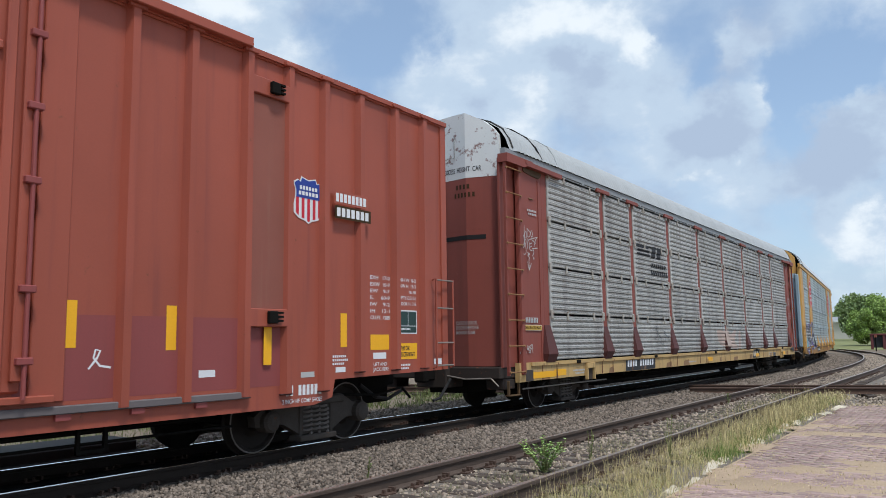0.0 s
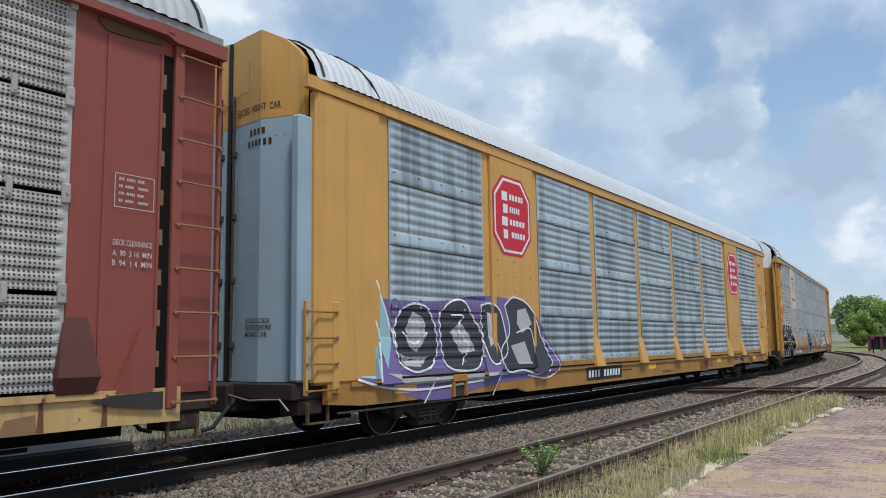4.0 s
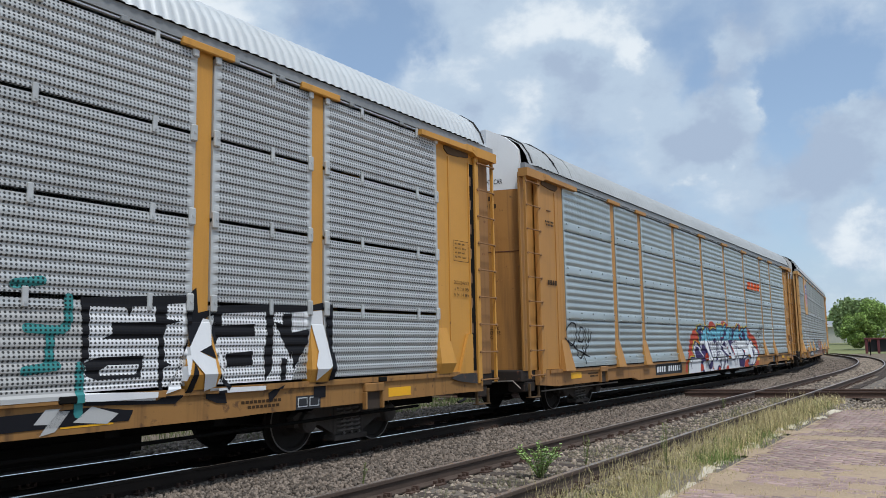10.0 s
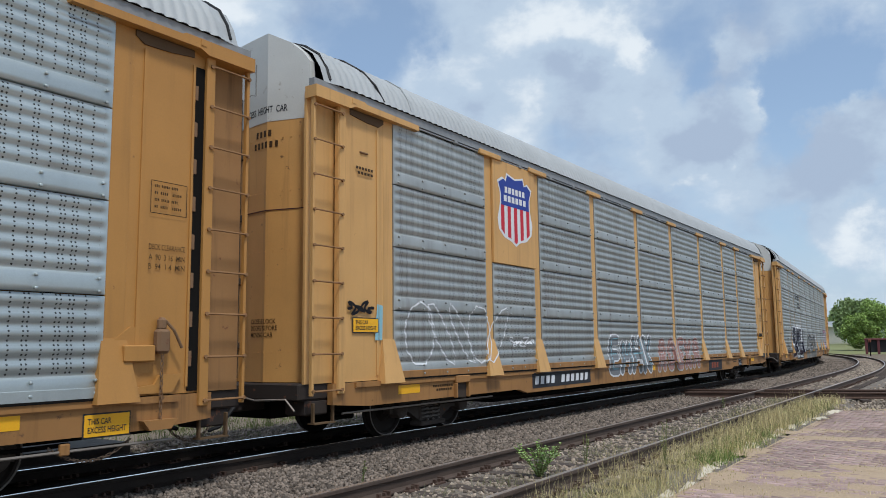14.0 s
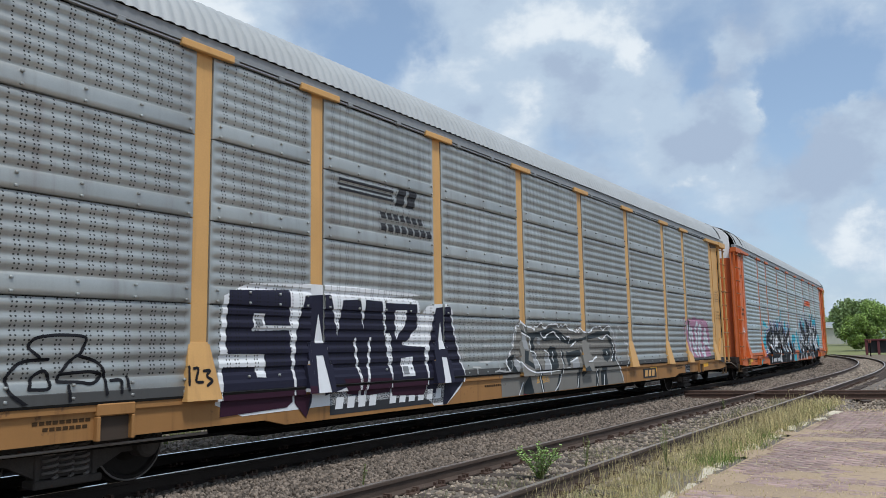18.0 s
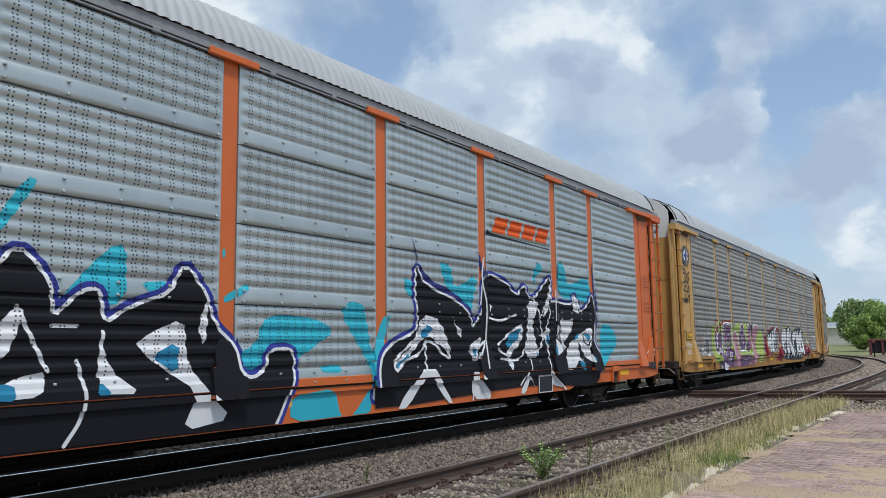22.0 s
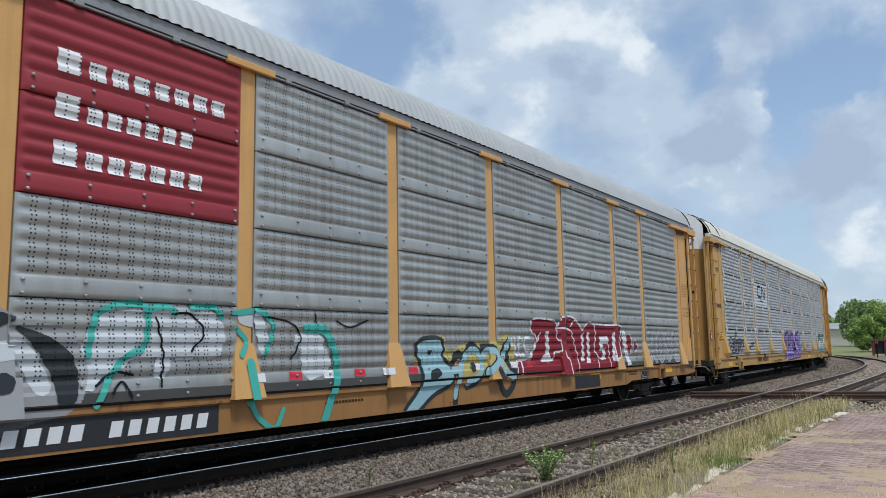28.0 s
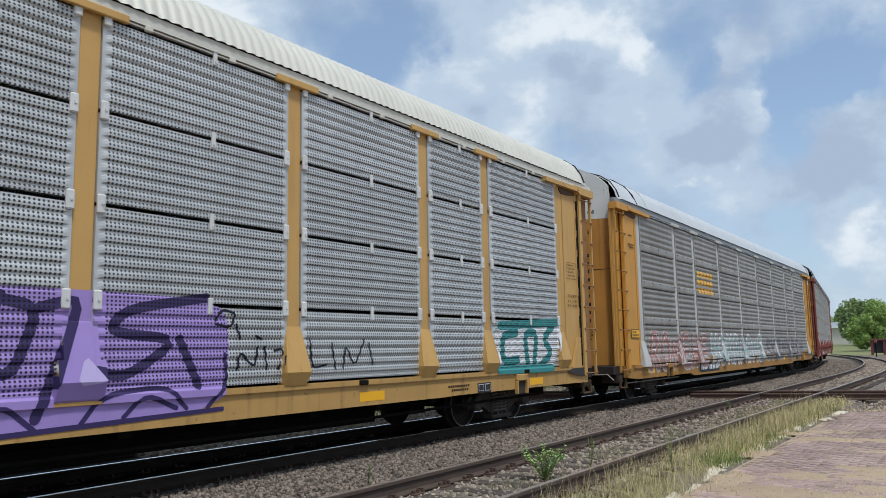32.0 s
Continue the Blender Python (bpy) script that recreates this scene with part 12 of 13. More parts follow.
lines(c9, "graffiti_line", P_WHITE, 3, "a", 0.04, (((16.03, 0.93), (16.03, 1.17), (16.22, 1.19), (16.52, 1.2), (16.82, 1.5), (16.88, 1.66), (16.63, 1.69), (16.65, 2), (17.7, 1.97), (17.76, 1.83), (17.75, 1.56), (17.98, 1.56), (18.01, 1.33), (17.59, 1.32), (17.59, 1.16), (17.05, 1.16)),
      ((17.77, 1.83), (18.02, 2.03), (18.34, 2.07), (18.63, 2.02), (19.07, 1.75), (19.13, 1.87), (19.39, 1.97), (19.66, 1.91), (19.74, 1.69), (19.6, 1.35), (19.81, 1.2), (20.1, 1.11), (20.25, 1.39)),
      ((17.77, 1.81), (18.41, 1.81), (18.58, 1.54), (18.62, 1.36), (18.73, 1.32), (18.74, 0.91)),
      ((18.12, 1.33), (18.13, 1.2), (18.25, 1.18), (18.25, 0.86)),
      ((19.78, 1.12), (19.8, 0.95)),
      ((20.41, 1.65), (20.49, 0.97)),), "")
lines(c9, "graffiti_line", P_WHITE, 3, "a", 0.04, (((19.66, 1.93), (20.41, 1.91), (21.3, 1.94), (21.16, 1.6), (21.11, 1.16), (20.81, 1.12)),
      ((18.63, 1.99), (18.4, 1.85)),
      ((17.03, 1.7), (16.56, 1.18)),), "")
forms(c9, "graffiti", P_WHITE, 4, "a", (((17.24, 1.74), (17.38, 1.74), (17.4, 1.26), (17.5, 1.16), (17.07, 1.18), (17.09, 1.27), (17.24, 1.29)),
      ((18.94, 1.68), (19.05, 1.73), (19.07, 1.13), (18.86, 1.11), (18.95, 1.27)),
      ((19.23, 1.73), (19.36, 1.73), (19.37, 1.07), (19.14, 1.07), (19.23, 1.21)),
      ((19.92, 1.64), (20.41, 1.65), (20.41, 1.49), (20.1, 1.47), (20.1, 1.34), (19.92, 1.32)),
      ((20.07, 1.37), (20.22, 1.39), (20.22, 1.13), (20.03, 1.14)),
      ((20.69, 1.73), (20.86, 1.76), (20.85, 1.06), (20.65, 1.09)),
      ((21.25, 1.76), (21.48, 1.82), (21.75, 0.97), (21.51, 0.95)),
      ((16.19, 1.19), (16.24, 1.19), (16.24, 0.92), (16.19, 0.92)),), 0, "")
forms(c9, "graffiti", P_WINE, 4, "a", (((21.5, 1.43), (21.62, 1.71), (21.86, 1.66), (21.9, 1.37), (21.7, 1.2), (21.56, 1.26)),
      ((22.02, 1.42), (22.15, 1.57), (22.28, 1.42), (22.15, 1.29)),), 0, "")
lines(c9, "graffiti_line", P_WHITE, 5, "a", 0.03, (((21.56, 1.23), (21.47, 1.46), (21.6, 1.71), (21.89, 1.69), (21.92, 1.37), (21.7, 1.19), (21.56, 1.23)),
      ((22, 1.42), (22.12, 1.59), (22.32, 1.43), (22.14, 1.25), (22, 1.42)),), "")
lines(c9, "tag", P_WHITE, 3, "a", 0.06, (((15.86, 1.59), (15.87, 1.48), (15.98, 1.49)),
      ((15.98, 1.61), (15.99, 1.34)),
      ((16.13, 1.33), (16.11, 1.61), (16.27, 1.61), (16.28, 1.51), (16.14, 1.49)),
      ((16.58, 1.61), (16.37, 1.61), (16.38, 1.35), (16.57, 1.36)),
      ((16.02, 1.29), (16.33, 1.28)),), "")
lines(c9, "tag", P_BLACK, 3, "a", 0.028, (((0.91, 1.41), (0.91, 1.58), (1, 1.57), (0.92, 1.49)),
      ((1.05, 1.48), (1.1, 1.48), (1.1, 1.42), (1.05, 1.42), (1.05, 1.48)),
      ((1.15, 1.42), (1.15, 1.5)),
      ((1.22, 1.48), (1.26, 1.48), (1.28, 1.42), (1.22, 1.43), (1.22, 1.48)),
      ((1.35, 1.59), (1.37, 1.43)),
      ((1.42, 1.51), (1.49, 1.51), (1.49, 1.44), (1.43, 1.44), (1.42, 1.51)),
      ((1.59, 1.55), (1.53, 1.5), (1.61, 1.47), (1.53, 1.43)),
      ((0.94, 1.31), (0.97, 1.22), (1.01, 1.31)),
      ((1.04, 1.29), (1.1, 1.28), (1.1, 1.22), (1.04, 1.23), (1.04, 1.29)),
      ((1.17, 1.28), (1.13, 1.26), (1.18, 1.22), (1.18, 1.1), (1.11, 1.08)),
      ((1.22, 1.28), (1.28, 1.28), (1.28, 1.23), (1.22, 1.23), (1.22, 1.28)),), "")
lines(c9, "tag", P_BLACK, 3, "a", 0.028, (((1.39, 1.32), (1.32, 1.29), (1.41, 1.24), (1.32, 1.2)),), "")
lines(c9, "tag", P_DULLRED, 2, "a", 0.028, (((0.89, 2.75), (0.98, 2.78), (0.94, 2.63)),
      ((1.03, 2.58), (1.13, 2.61), (1.13, 2.49), (1.04, 2.48), (1.03, 2.58)),
      ((1.18, 2.54), (1.28, 2.63), (1.28, 2.46)),
      ((1.33, 2.64), (1.33, 2.47)),
      ((1.38, 2.56), (1.53, 2.61), (1.43, 2.47)),
      ((0.89, 2.1), (0.92, 1.9)),
      ((0.89, 2.1), (1, 2.07), (0.91, 2), (1.03, 1.91)),
      ((1.1, 1.97), (1.2, 2), (1.15, 1.89), (1.08, 1.91)),
      ((1.25, 2.02), (1.3, 1.9), (1.37, 2.05)),
      ((1.4, 1.96), (1.44, 1.88)),), "")
lines(c9, "tag", P_BLACK, 2, "a", 0.022, (((0.83, 1.78), (0.94, 1.84), (0.86, 1.7), (0.97, 1.66)),
      ((1, 1.66), (1.08, 1.81), (1.14, 1.65)),
      ((1.16, 1.83), (1.16, 1.65), (1.31, 1.67), (1.28, 1.81)),
      ((1.36, 1.67), (1.38, 1.84), (1.46, 1.67), (1.51, 1.82)),), "")
lines(c9, "tag", P_BLACK, 2, "a", 0.035, (((0.97, 3.89), (1.16, 3.86), (1.11, 3.5), (0.97, 3.51), (0.92, 3.81)),
      ((1.16, 3.64), (1.31, 3.17)),
      ((1.21, 3.51), (1.46, 3.62), (1.26, 3.38)),
      ((1.41, 3.58), (1.46, 3.3)),
      ((1.51, 3.42), (1.61, 3.25), (1.46, 3.12), (1.31, 3.24), (1.41, 3.4)),), "")
lines(c9, "tag", P_WHITE, 2, "a", 0.03, (((0.91, 4.58), (0.86, 4.39), (1.05, 4.44), (1, 4.57), (0.91, 4.58)),
      ((1.1, 4.6), (1.15, 4.43)),
      ((1.25, 4.6), (1.25, 4.38), (1.4, 4.6)),
      ((0.96, 4.35), (1.1, 4.2), (1.3, 4.39), (1.45, 4.35)),), "")
lines(c9, "data_box", L_STEN, 1, "a", 0.02, (((0.88, 2.45), (1.64, 2.46)),
      ((1.64, 2.46), (1.64, 2.21)),
      ((1.64, 2.21), (0.88, 2.21)),
      ((0.88, 2.21), (0.88, 2.45)),), "")
# 10: lilac lettering edged in purple
forms(c10, "graffiti_ground", P_LILAC, 1, "b", (((12.52, 0.72), (12.76, 1.01), (12.6, 1.55), (12.91, 2.02), (15.17, 2.04), (16.53, 2.01), (17.02, 1.9), (17.08, 1.39), (17, 0.79), (15.28, 0.72), (13.38, 0.7)),), 1, "lilac sprayed ground")
lines(c10, "graffiti_word", P_VIOLET, 2, "b", 0.105, (((12.52, 0.72), (12.86, 1.25), (12.96, 1.55), (12.78, 1.52), (12.92, 1.86), (13.86, 1.96)),
      ((13.2, 1.55), (12.97, 1.25), (12.84, 0.77)),
      ((13.91, 1.96), (13.7, 1.49), (13.41, 1.11)),
      ((13.91, 1.93), (14.15, 1.55), (13.97, 1.28), (14.15, 1.14)),
      ((13.61, 1.36), (14.06, 1.38)),
      ((14.48, 1.95), (14.24, 1.49), (14.59, 1.16), (14.84, 1.85), (14.53, 1.91)),
      ((14.84, 1.85), (15.28, 1.97), (15.01, 1.26), (14.85, 0.83)),
      ((16.74, 2.02), (15.75, 1.87), (15.51, 1.63), (16.39, 1.56), (15.75, 1.17), (15.39, 1.25)),
      ((16.39, 1.56), (16.65, 1.06)),), "dark purple strokes of lilac lettering")
lines(c10, "graffiti_line", P_VIOLET, 2, "b", 0.05, (((12.84, 0.74), (13.37, 0.98), (13.71, 0.74)),
      ((13.3, 0.73), (13.45, 0.88), (13.63, 0.71)),
      ((13.79, 0.96), (14.06, 0.78), (14.54, 0.99), (14.85, 0.73)),
      ((15.28, 0.73), (15.51, 1.02), (16.25, 1.07), (16.51, 0.82)),
      ((16.79, 0.81), (17.05, 1.05), (17.01, 1.39)),
      ((15.75, 0.78), (15.99, 1), (16.38, 0.83)),
      ((13.38, 0.67), (14.95, 0.72), (17, 0.78)),), "")
forms(c10, "graffiti", P_LILACPALE, 3, "b", (((15.17, 1.11), (15.28, 1.41), (15.42, 1.25), (15.51, 1.14)),
      ((14.24, 1.28), (14.44, 1.48), (14.49, 1.2)),), 1, "")
lines(c10, "tag", P_NAVY, 2, "b", 0.03, (((16.87, 1.77), (16.95, 1.9), (17.17, 1.86), (17.09, 1.69), (16.87, 1.73)),
      ((17.2, 1.21), (17.23, 1.43), (17.46, 1.21), (17.51, 1.47)),
      ((17.62, 1.47), (17.66, 1.2)),
      ((17.78, 1.42), (17.94, 1.45), (17.85, 1.2)),
      ((18.4, 1.56), (18.44, 1.18), (18.71, 1.23)),
      ((18.81, 1.51), (18.89, 1.17)),
      ((19.04, 1.17), (19.09, 1.51), (19.27, 1.17), (19.49, 1.56)),
      ((19.58, 1.51), (19.67, 1.21)),
      ((17.24, 1.56), (17.17, 1.73)),
      ((17.47, 1.6), (17.57, 1.56)),), "")
forms(c10, "graffiti_ground", P_WHITE, 1, "b", (((23.14, 1.87), (25.81, 1.95), (25.84, 1.57), (25.32, 0.96), (23.06, 0.94)),), 1, "")
lines(c10, "graffiti_word", P_TEAL, 2, "b", 0.16, (((23.89, 1.69), (23.36, 1.63), (23.37, 1.14), (23.93, 1.19)),
      ((24.31, 1.12), (24.21, 1.69), (24.71, 1.7), (24.58, 1.11)),
      ((25.43, 1.84), (24.97, 1.57), (25.36, 1.3), (24.81, 1.04)),
      ((23.29, 1.81), (25.62, 1.91)),
      ((23.21, 1.02), (25.33, 1)),), "teal lettering on white")
# 5: tags
forms(c8, "tag", P_INK, 2, "a", (((2.91, 1.57), (3.3, 1.57), (3.33, 1.13), (2.94, 1.14)),
      ((2.75, 1.41), (2.89, 1.48), (2.9, 1.3), (2.75, 1.32)),), 0, "")
lines(c8, "tag", P_WHITE, 3, "a", 0.03, (((2.91, 1.58), (2.85, 1.5), (2.71, 1.43), (2.71, 1.32), (2.76, 1.29), (2.89, 1.29), (2.91, 1.18), (2.99, 1.11)),
      ((2.95, 1.53), (2.93, 1.29)),
      ((2.81, 1.36), (2.95, 1.44)),
      ((3.04, 1.54), (3.07, 1.18)),
      ((3.17, 1.54), (3.16, 1.17)),
      ((3.09, 1.57), (3.31, 1.59), (3.35, 1.5)),
      ((2.91, 1.71), (3.08, 1.58), (3.04, 1.7)),
      ((2.8, 1.72), (2.84, 1.6)),
      ((2.73, 1.65), (2.78, 1.58)),
      ((3.34, 1.48), (3.33, 1.17)),), "white-edged block tag")
forms(c8, "tag", P_WHITE, 3, "a", (((2.66, 1.24), (2.63, 1.19), (2.55, 1.18), (2.47, 1.2), (2.43, 1.24), (2.46, 1.28), (2.54, 1.3), (2.62, 1.28)),
      ((2.65, 1.1), (2.63, 1.07), (2.59, 1.07), (2.54, 1.08), (2.52, 1.1), (2.54, 1.13), (2.58, 1.13), (2.63, 1.12)),
      ((2.82, 1.16), (2.8, 1.13), (2.77, 1.12), (2.73, 1.13), (2.72, 1.16), (2.73, 1.19), (2.77, 1.2), (2.8, 1.19)),), 1, "")
forms(c8, "tag", P_WHITE, 3, "a", (((3.37, 1.7), (3.35, 1.66), (3.29, 1.64), (3.24, 1.66), (3.22, 1.7), (3.24, 1.75), (3.29, 1.77), (3.35, 1.75)),
      ((3.33, 1.83), (3.31, 1.79), (3.27, 1.78), (3.23, 1.79), (3.22, 1.83), (3.23, 1.86), (3.27, 1.88), (3.31, 1.87)),
      ((2.97, 1.11), (3.09, 1.08), (3.33, 1.17), (3.35, 1.04), (3.19, 1.02), (3.04, 1.06)),), 1, "")
lines(c8, "tag", P_DULLRED, 1, "a", 0.018, (((2.06, 1.6), (2.12, 1.67), (2.15, 1.57), (2.2, 1.66), (2.26, 1.57), (2.31, 1.65), (2.37, 1.58), (2.44, 1.65)),
      ((2.08, 1.49), (2.45, 1.5), (2.68, 1.49)),
      ((2.09, 1.4), (2.28, 1.46), (2.4, 1.42)),
      ((2.13, 1.54), (2.44, 1.55)),), "faint red scribble")
wild(c9, (23.1, 0.98, 25.6, 1.85), 4, 99, P_WHITE, P_ASH, P_ASH, "a", name="white_outline", label="thin white letter outlines", text="HOSE", wide=1.22)
for k in range(8):
    lay(c9, "tape", rect(26.98, 1.55 + k * 0.19, 27.07, 1.74 + k * 0.19), L_RED if k % 2 else P_WHITE, 1, "a")
for k in range(12):
    lay(c9, "tape", rect(9.6 + k * 0.62, 1.06, 9.82 + k * 0.62, 1.16), L_RED if k % 2 else P_WHITE, 2, "a")
for k in range(7):
    lay(c9, "tape", rect(0.72, 1.45 + k * 0.32, 0.84, 1.61 + k * 0.32), L_RED if k % 2 else P_WHITE, 1, "a")


# 0: the boxcar
BOXLEN = 20.6
BOX_X = 1.50
BOXRED = mat("boxcar_red_paint", (0.335, 0.080, 0.048), 0.5, vary=0.17, scale=0.45, streak=0.30, streak_color=(0.12, 0.035, 0.04), spots=0.05)
BOXDARK = mat("boxcar_lower_paint", (0.26, 0.062, 0.058), 0.55, vary=0.1, scale=0.6, streak=0.1)
BOXRIBS = (19.95, 19.22, 18.39, 17.65, 16.97, 16.28, 15.45, 14.69)


def boxcar(number, off):
    car = tagged(new("boxcar"), "brown-red steel boxcar with vertical ribs and a plug door", "rail car", "wagons of the train")
    CARS[number] = (car, off, BOXLEN, (2.6, BOXLEN - 2.6))
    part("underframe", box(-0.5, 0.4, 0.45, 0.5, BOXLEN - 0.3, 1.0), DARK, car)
    low = [(0.0, 1.0), (2.9, 1.0), (3.1, 0.62), (BOXLEN - 3.1, 0.62), (BOXLEN - 2.75, 0.70), (BOXLEN - 2.7, 0.93), (BOXLEN, 0.97), (BOXLEN, 5.04), (0.0, 5.04)]
    for s in (1, -1):
        part("side_wall", prism(low, "x", s * (BOX_X - 0.06), s * BOX_X), BOXRED, car)
    part("end_wall", box(-BOX_X + 0.06, BOXLEN - 0.08, 0.97, BOX_X - 0.06, BOXLEN - 0.02, 5.04), BOXRED, car)
    part("end_wall", box(-BOX_X + 0.06, 0.02, 0.97, BOX_X - 0.06, 0.08, 5.04), BOXRED, car)
    part("floor", box(-BOX_X + 0.06, 0.08, 0.97, BOX_X - 0.06, BOXLEN - 0.08, 1.05), DARK, car)
    # end ribs
    for k in range(14):
        part("end_rib", box(-BOX_X + 0.1, BOXLEN - 0.03, 1.2 + k * 0.27, BOX_X - 0.1, BOXLEN + 0.03, 1.32 + k * 0.27, 0.03), BOXRED, car)
    # roof
    rf = [(1.56, 5.0), (1.56, 5.07), (1.45, 5.12), (0.0, 5.24), (-1.45, 5.12), (-1.56, 5.07), (-1.56, 5.0)]
    part("roof", prism(rf, "y", 0.0, BOXLEN), BOXRED, car)
    part("top_chord", box(BOX_X, 0.3, 4.975, BOX_X + 0.03, BOXLEN - 0.02, 5.02, 0.01), BOXRED, car)
    part("eave_plate", box(BOX_X - 0.05, 0.3, 5.02, BOX_X + 0.16, BOXLEN - 4.35, 5.14, 0.01), BOXRED, car)
    # ribs down the side, both halves
    for i, y in enumerate(BOXRIBS):
        for yy in (y, BOXLEN - y):
            z0 = 1.02 if y > 17.9 else 0.80
            rib = [(BOX_X, yy - 0.085), (BOX_X + 0.085, yy - 0.045), (BOX_X + 0.085, yy + 0.045), (BOX_X, yy + 0.085)]
            part("rib", prism(rib, "z", z0, 4.985), BOXRED, car)
            part("rib_cap", box(BOX_X, yy - 0.11, 4.985, BOX_X + 0.105, yy + 0.11, 5.05, 0.01), BOXRED, car)
            # Thin dark strip imitates the shadow line at the rib's side.
            part("weld_seam", box(BOX_X - 0.01, yy + 0.086, z0, BOX_X + 0.004, yy + 0.098, 4.93), SEAM_AND_SHADE, car)
            part("rib_foot", box(BOX_X, yy - 0.10, z0 - 0.02, BOX_X + 0.05, yy + 0.10, z0, 0.006), SEAM_AND_SHADE, car)
    part("corner_post", box(BOX_X - 0.02, BOXLEN - 0.14, 0.97, BOX_X + 0.03, BOXLEN + 0.01, 5.04, 0.01), BOXRED, car)
    # sill rub strip with brackets
    part("rub_strip", box(BOX_X, 7.2, 0.78, BOX_X + 0.06, BOXLEN - 4.25, 0.86, 0.01), mat("scuffed_grey_strip", (0.14, 0.12, 0.12), 0.7, vary=0.2), car, "scuffed grey strip along the sill")
    for k in range(11):
        part("strip_bracket", box(BOX_X, 7.6 + k * 0.8, 0.72, BOX_X + 0.04, 7.75 + k * 0.8, 0.78), BOXDARK, car)
    # plug door with its frame, bars and rods
    d0, d1 = BOXLEN - 10.4, BOXLEN - 6.95
    part("plug_door", box(BOX_X, d0, 1.0, BOX_X + 0.05, d1, 4.9, 0.02), BOXRED, car, "brown-red plug door")
    for z in (1.30, 1.95, 2.55, 3.3, 4.1):
        part("door_bar", box(BOX_X + 0.05, d0 + 0.1, z, BOX_X + 0.10, d1 - 0.32, z + 0.09, 0.015), BOXRED, car)
    for y in (d1 - 0.30, d1 - 0.12, d0 + 0.2):
        part("door_post", box(BOX_X + 0.05, y, 1.1, BOX_X + 0.115, y + 0.10, 4.85, 0.015), BOXRED, car)
    part("lock_rod", rod([(BOX_X + 0.14, d1 - 0.02, 0.95), (BOX_X + 0.14, d1 - 0.02, 4.8)], 0.022, 8), BOXDARK, car)
    for z in (1.25, 1.9, 2.9, 3.6, 4.3):
        part("lock_guide", box(BOX_X + 0.05, d1 - 0.10, z, BOX_X + 0.17, d1 + 0.05, z + 0.07, 0.01), BOXDARK, car)
    part("door_jamb", box(BOX_X, d1 + 0.08, 0.9, BOX_X + 0.04, d1 + 0.42, 4.95, 0.01), BOXRED, car)
    part("door_rail", box(BOX_X, d0 - 1.0, 0.90, BOX_X + 0.10, d1 + 0.3, 0.97, 0.01), BOXRED, car)
    # door-track stops
    for z0, z1 in ((4.50, 4.72), (1.62, 1.84)):
        part("stop_plate", box(BOX_X + 0.03, BOXLEN - 4.30, z0, BOX_X + 0.085, BOXLEN - 3.62, z1, 0.01), BOXRED, car)
        stop = bmesh.new()
        add_box(stop, BOX_X + 0.085, BOXLEN - 4.02, z0 + 0.04, BOX_X + 0.15, BOXLEN - 3.88, z1 - 0.03, 0.01)
        for k in range(3):
            add_box(stop, BOX_X + 0.10, BOXLEN - 3.88, z0 + 0.06 + k * 0.05, BOX_X + 0.15, BOXLEN - 3.80, z0 + 0.085 + k * 0.05)
        part("door_stop", stop, DARK, car, "black rubber door stop")
    part("guard_plate", box(BOX_X, BOXLEN - 4.28, 1.84, BOX_X + 0.03, BOXLEN - 3.64, 4.50), mat("dusty_red_paint", (0.26, 0.085, 0.06), 0.65, vary=0.12, streak=0.25, streak_color=(0.30, 0.17, 0.12)), car)
    # ladder at the corner
    lad = piece("ladder", None, car)
    for y in (BOXLEN - 0.42, BOXLEN + 0.06):
        part("stile", rod([(BOX_X + 0.03, y, 2.40), (BOX_X + 0.10, y, 2.42), (BOX_X + 0.10, y, 1.02), (BOX_X + 0.03, y, 1.0)], 0.018, 6), BOXRED, lad)
    for z in (1.04, 1.40, 1.95, 2.40):
        part("rung", rod([(BOX_X + 0.10, BOXLEN - 0.42, z), (BOX_X + 0.10, BOXLEN + 0.06, z)], 0.014, 6), mat("bare_rod", (0.25, 0.22, 0.19), 0.6, 0.4), lad)
    # painted marks
    F = BOX_X

    def mark(name, tris, paint, layer=1, label="", out=0.0):
        return lay(car, name, tris, paint, layer, "a", label, flat=F + out)
    q = 0.95
    shield(car, 16.13 + q, 2.98, 16.70 + q, 3.60, "a", 1, F + 0.004)
    for z, a, b in ((3.40, 16.86, 17.52), (3.20, 16.88, 17.58)):
        mark("word_ground", rect(a + q - 0.03, z - 0.09, b + q + 0.03, z + 0.09), L_STEN if z < 3.3 else BOXRED, 1, out=0.087)
        bars(car, a + q, z - 0.06, b + q, z + 0.06, 8 if z > 3.3 else 7, P_WHITE, "a", 2, 0.0, F + 0.087, name="word_mark")
    for y, a, b in ((13.05, 1.40, 1.86), (14.2, 1.36, 1.84), (15.57, 1.16, 1.62), (17.0, 1.36, 1.82)):
        mark("reflector", rect(y + q + 0.06, a, y + q + 0.19, b), YELLOWP, 1, "yellow reflective strip", 0.031 if 15 < y < 16 else 0.0)
    left = ("EXH   17-0", "EXW  10-9", "EW    9-7", "IL     60-9", "IW    9-2", "IH    13-1", "CU.FT. 7285")
    right = ("EXH W  8-2", "EXW H  15-3", "H         16-10", "EMPTY C.G. 5-1", "FLOOR H  3-8")
    for col, rows, step in ((17.70, left, 0.097), (18.36, right, 0.09)):
        for k, txt in enumerate(rows):
            z = 2.33 - k * step
            words(car, txt, col + q, z, col + q + 0.45, z + 0.055, P_WHITE, "a", 1, 0.01, F)
    mark("board_edge", rect(18.35 + q, 1.54, 18.83 + q, 1.90), P_WHITE)
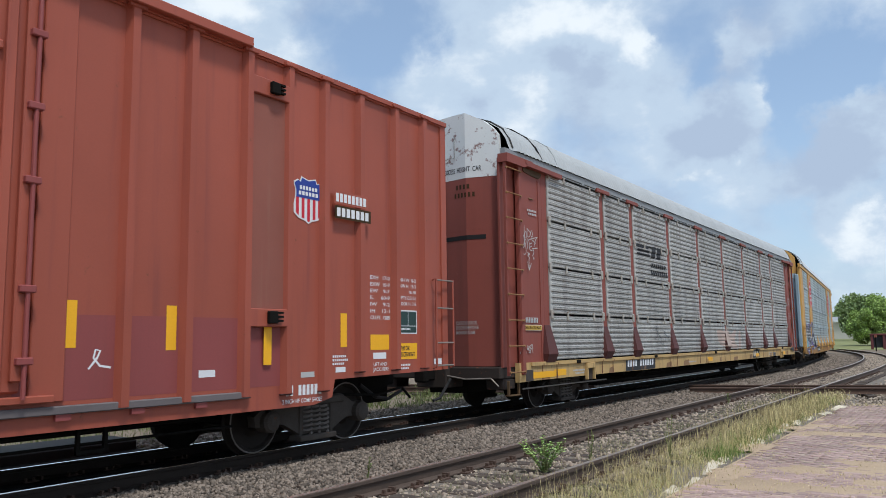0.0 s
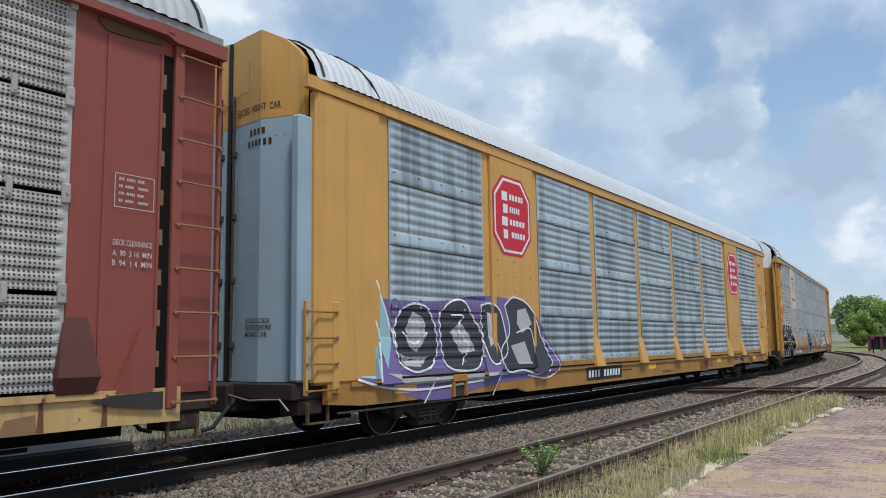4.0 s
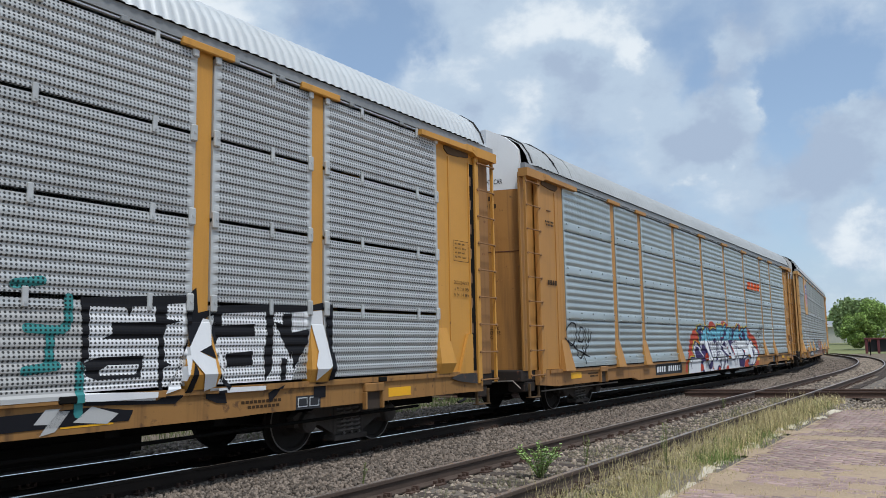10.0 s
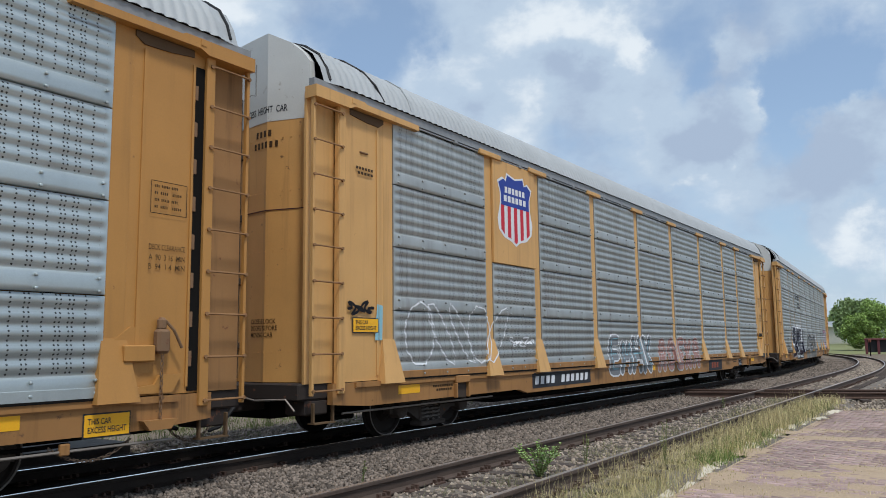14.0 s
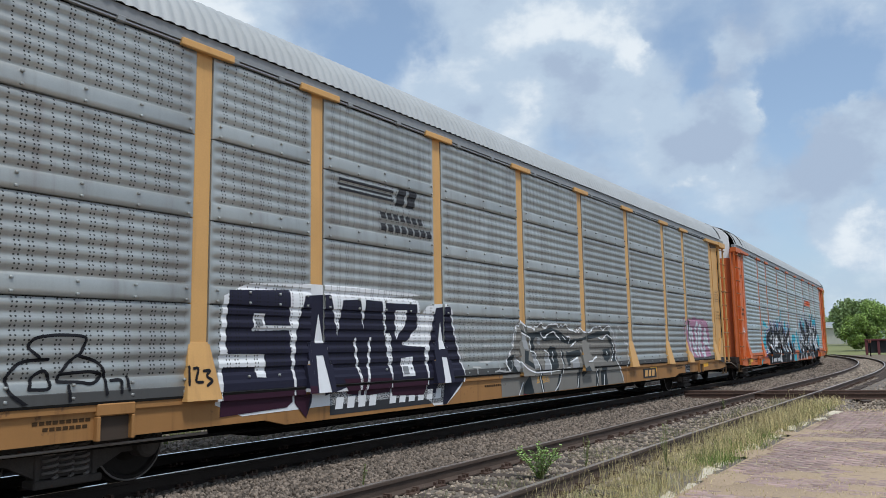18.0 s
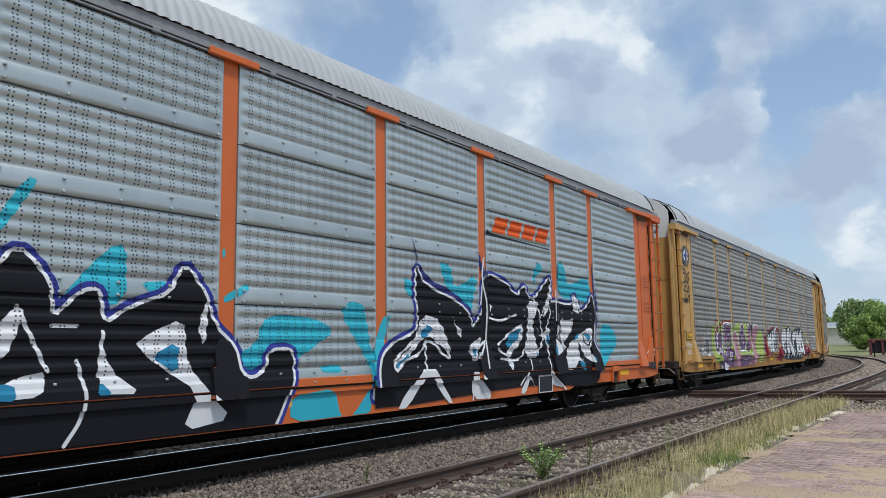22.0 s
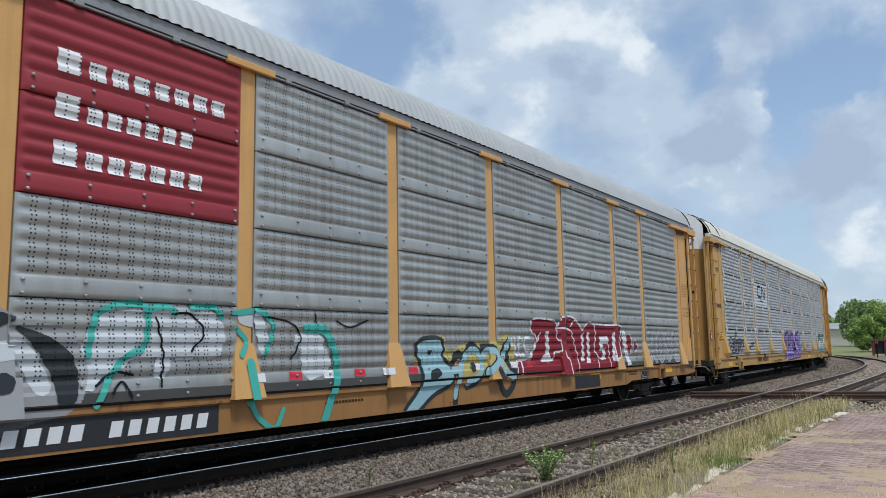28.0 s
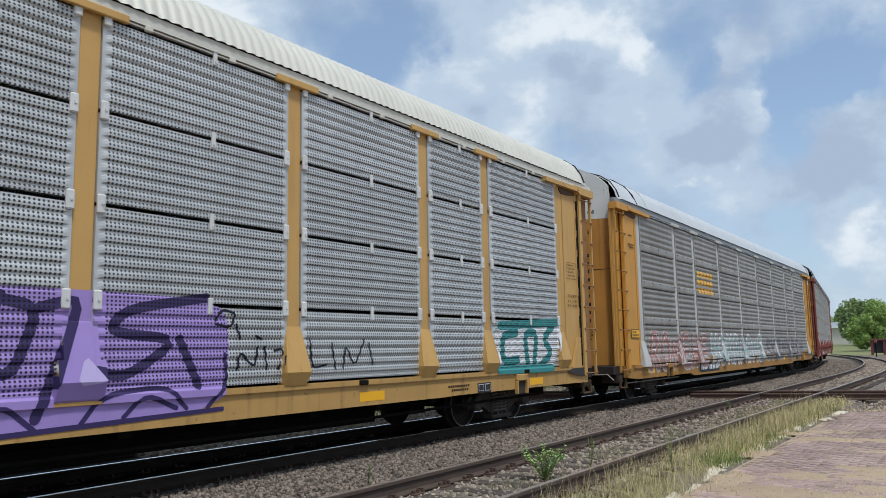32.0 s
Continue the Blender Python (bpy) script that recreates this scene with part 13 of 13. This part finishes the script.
    mark("board", rect(18.37 + q, 1.56, 18.81 + q, 1.88), mat("dark_green_board", (0.02, 0.05, 0.045), 0.5), 2, "dark green data board with white rules")
    for r4 in ((18.59, 1.66, 18.60, 1.88), (18.37, 1.655, 18.81, 1.665)):
        mark("board_rule", rect(r4[0] + q, r4[1], r4[2] + q, r4[3]), P_WHITE, 3)
    bars(car, 18.40 + q, 1.60, 18.66 + q, 1.63, 8, P_WHITE, "a", 3, 0, F)
    mark("yellow_plate", rect(17.70 + q, 1.31, 18.13 + q, 1.53), YELLOWP, 1, "plain yellow plate")
    mark("notice", rect(18.36 + q, 1.16, 18.83 + q, 1.40), YELLOWP, 1, "yellow notice plate")
    words(car, "THIS CAR\nEXCESS HEIGHT", 18.42 + q, 1.20, 18.77 + q, 1.36, L_DARK, "a", 2, 0.01, F)
    bars(car, 16.04 + q, 0.76, 16.70 + q, 0.89, 9, P_WHITE, "a", 1, 0, F, skip=(2,), name="number")
    words(car, "2 INCH HF COMP SHOES", 15.98 + q, 0.665, 16.70 + q, 0.72, P_WHITE, "a", 1, 0.01, F)
    words(car, "LIFT AND\nJACK HERE", 17.76 + q, 0.99, 18.12 + q, 1.13, P_WHITE, "a", 1, 0.01, F)
    for a, z, n in ((16.90, 1.22, 7), (16.90, 1.17, 8), (16.90, 1.12, 6), (18.42, 1.06, 6), (18.42, 1.01, 5)):
        bars(car, a + q, z, a + q + 0.04 * n, z + 0.03, n, P_WHITE, "a", 1, 0, F)
    for a, b, c_, d in ((14.70, 1.05, 14.93, 1.13), (19.28, 1.06, 19.50, 1.15), (16.96, 1.02, 17.16, 1.09), (17.76, 1.18, 18.06, 1.27), (16.30, 0.98, 16.55, 1.05)):
        mark("white_label", rect(a + q, b, c_ + q, d), P_WHITE if a != 16.30 else P_CHALK)
    lay(car, "chalk_loop", stroke([(13.38 + q, 1.19), (13.47 + q, 1.30), (13.50 + q, 1.37), (13.45 + q, 1.38), (13.43 + q, 1.30), (13.50 + q, 1.22), (13.62 + q, 1.20)], 0.022), P_WHITE, 1, "a", "white chalk loop", flat=F)
    lay(car, "repaint_field", rect(13.6, 0.9, 17.0, 1.72), BOXDARK, 0.5, "a", "darker repainted lower side", flat=F)
    # underneath: brake rods, a small ladder frame
    part("brake_rod", rod([(1.1, 6.0, 0.50), (1.1, BOXLEN - 4.6, 0.56)], 0.02, 6), DARK, car)
    part("brake_pipe", rod([(1.2, 5.0, 0.42), (1.2, BOXLEN - 4.2, 0.44)], 0.016, 6), DARK, car)
    fr = bmesh.new()
    for y in (BOXLEN - 6.2, BOXLEN - 5.9):
        add_box(fr, 1.2, y, 0.34, 1.24, y + 0.04, 0.62)
    add_box(fr, 1.2, BOXLEN - 6.2, 0.34, 1.24, BOXLEN - 5.86, 0.38)
    part("hanger", fr, DARK, car)
    part("coupler", box(-0.1, BOXLEN, 0.68, 0.1, BOXLEN + 0.42, 0.92, 0.03), DARK, car)
    part("end_platform", box(-0.6, BOXLEN, 0.90, 0.6, BOXLEN + 0.25, 0.95), DARK, car)
    part("air_hose", rod([(1.0, BOXLEN - 1.6, 0.80), (0.9, BOXLEN - 1.1, 0.58), (0.6, BOXLEN - 0.4, 0.50), (0.4, BOXLEN + 0.3, 0.62)], 0.028, 8), BLACK, car)
    part("train_line", rod([(1.0, BOXLEN - 2.4, 0.70), (1.0, BOXLEN - 1.2, 0.62), (0.5, BOXLEN + 0.1, 0.66), (0.3, BOXLEN + 0.6, 0.45)], 0.022, 8), DARK, car)
    for y in (2.6, BOXLEN - 2.6):
        truck(car, number, y)


boxcar(0, -126.70 - BOXLEN)

# ---- what moves ----


def car_pose(number, t):
    car, off, length, trucks = CARS[number]
    q = off - gone(t)
    a, b = on_track(q + trucks[0]), on_track(q + trucks[1])
    d = Vector((b[0] - a[0], b[1] - a[1], 0)).normalized()
    return pose(a[0] - d.x * trucks[0], a[1] - d.y * trucks[0], 0, 0, 0, math.degrees(math.atan2(-d.x, d.y)))


def motions():
    for number in CARS:
        walk(CARS[number][0], [(t / 2, car_pose(number, t / 2)) for t in range(65)])
    for axle, number, along, dy in AXLES:
        # the wheels roll while they pass before the camera
        rows, turn = [], 0.0
        last = None
        t = 0.0
        while t <= 32.001:
            y = CARS[number][1] - gone(t) + along
            near = -12 < y < 42
            if last is not None and near:
                turn += math.degrees((gone(t) - last) / WHEEL_R)
            last = gone(t)
            if near or not rows or t > 31.95 or rows[-1][0] < t - 4:
                rows.append((t, pose(0, dy, WHEEL_R, turn % 360.0)))
            t += 1 / 15
        if rows[-1][0] < 32.0:
            rows.append((32.0, rows[-1][1]))
        walk(axle, rows)


motions()
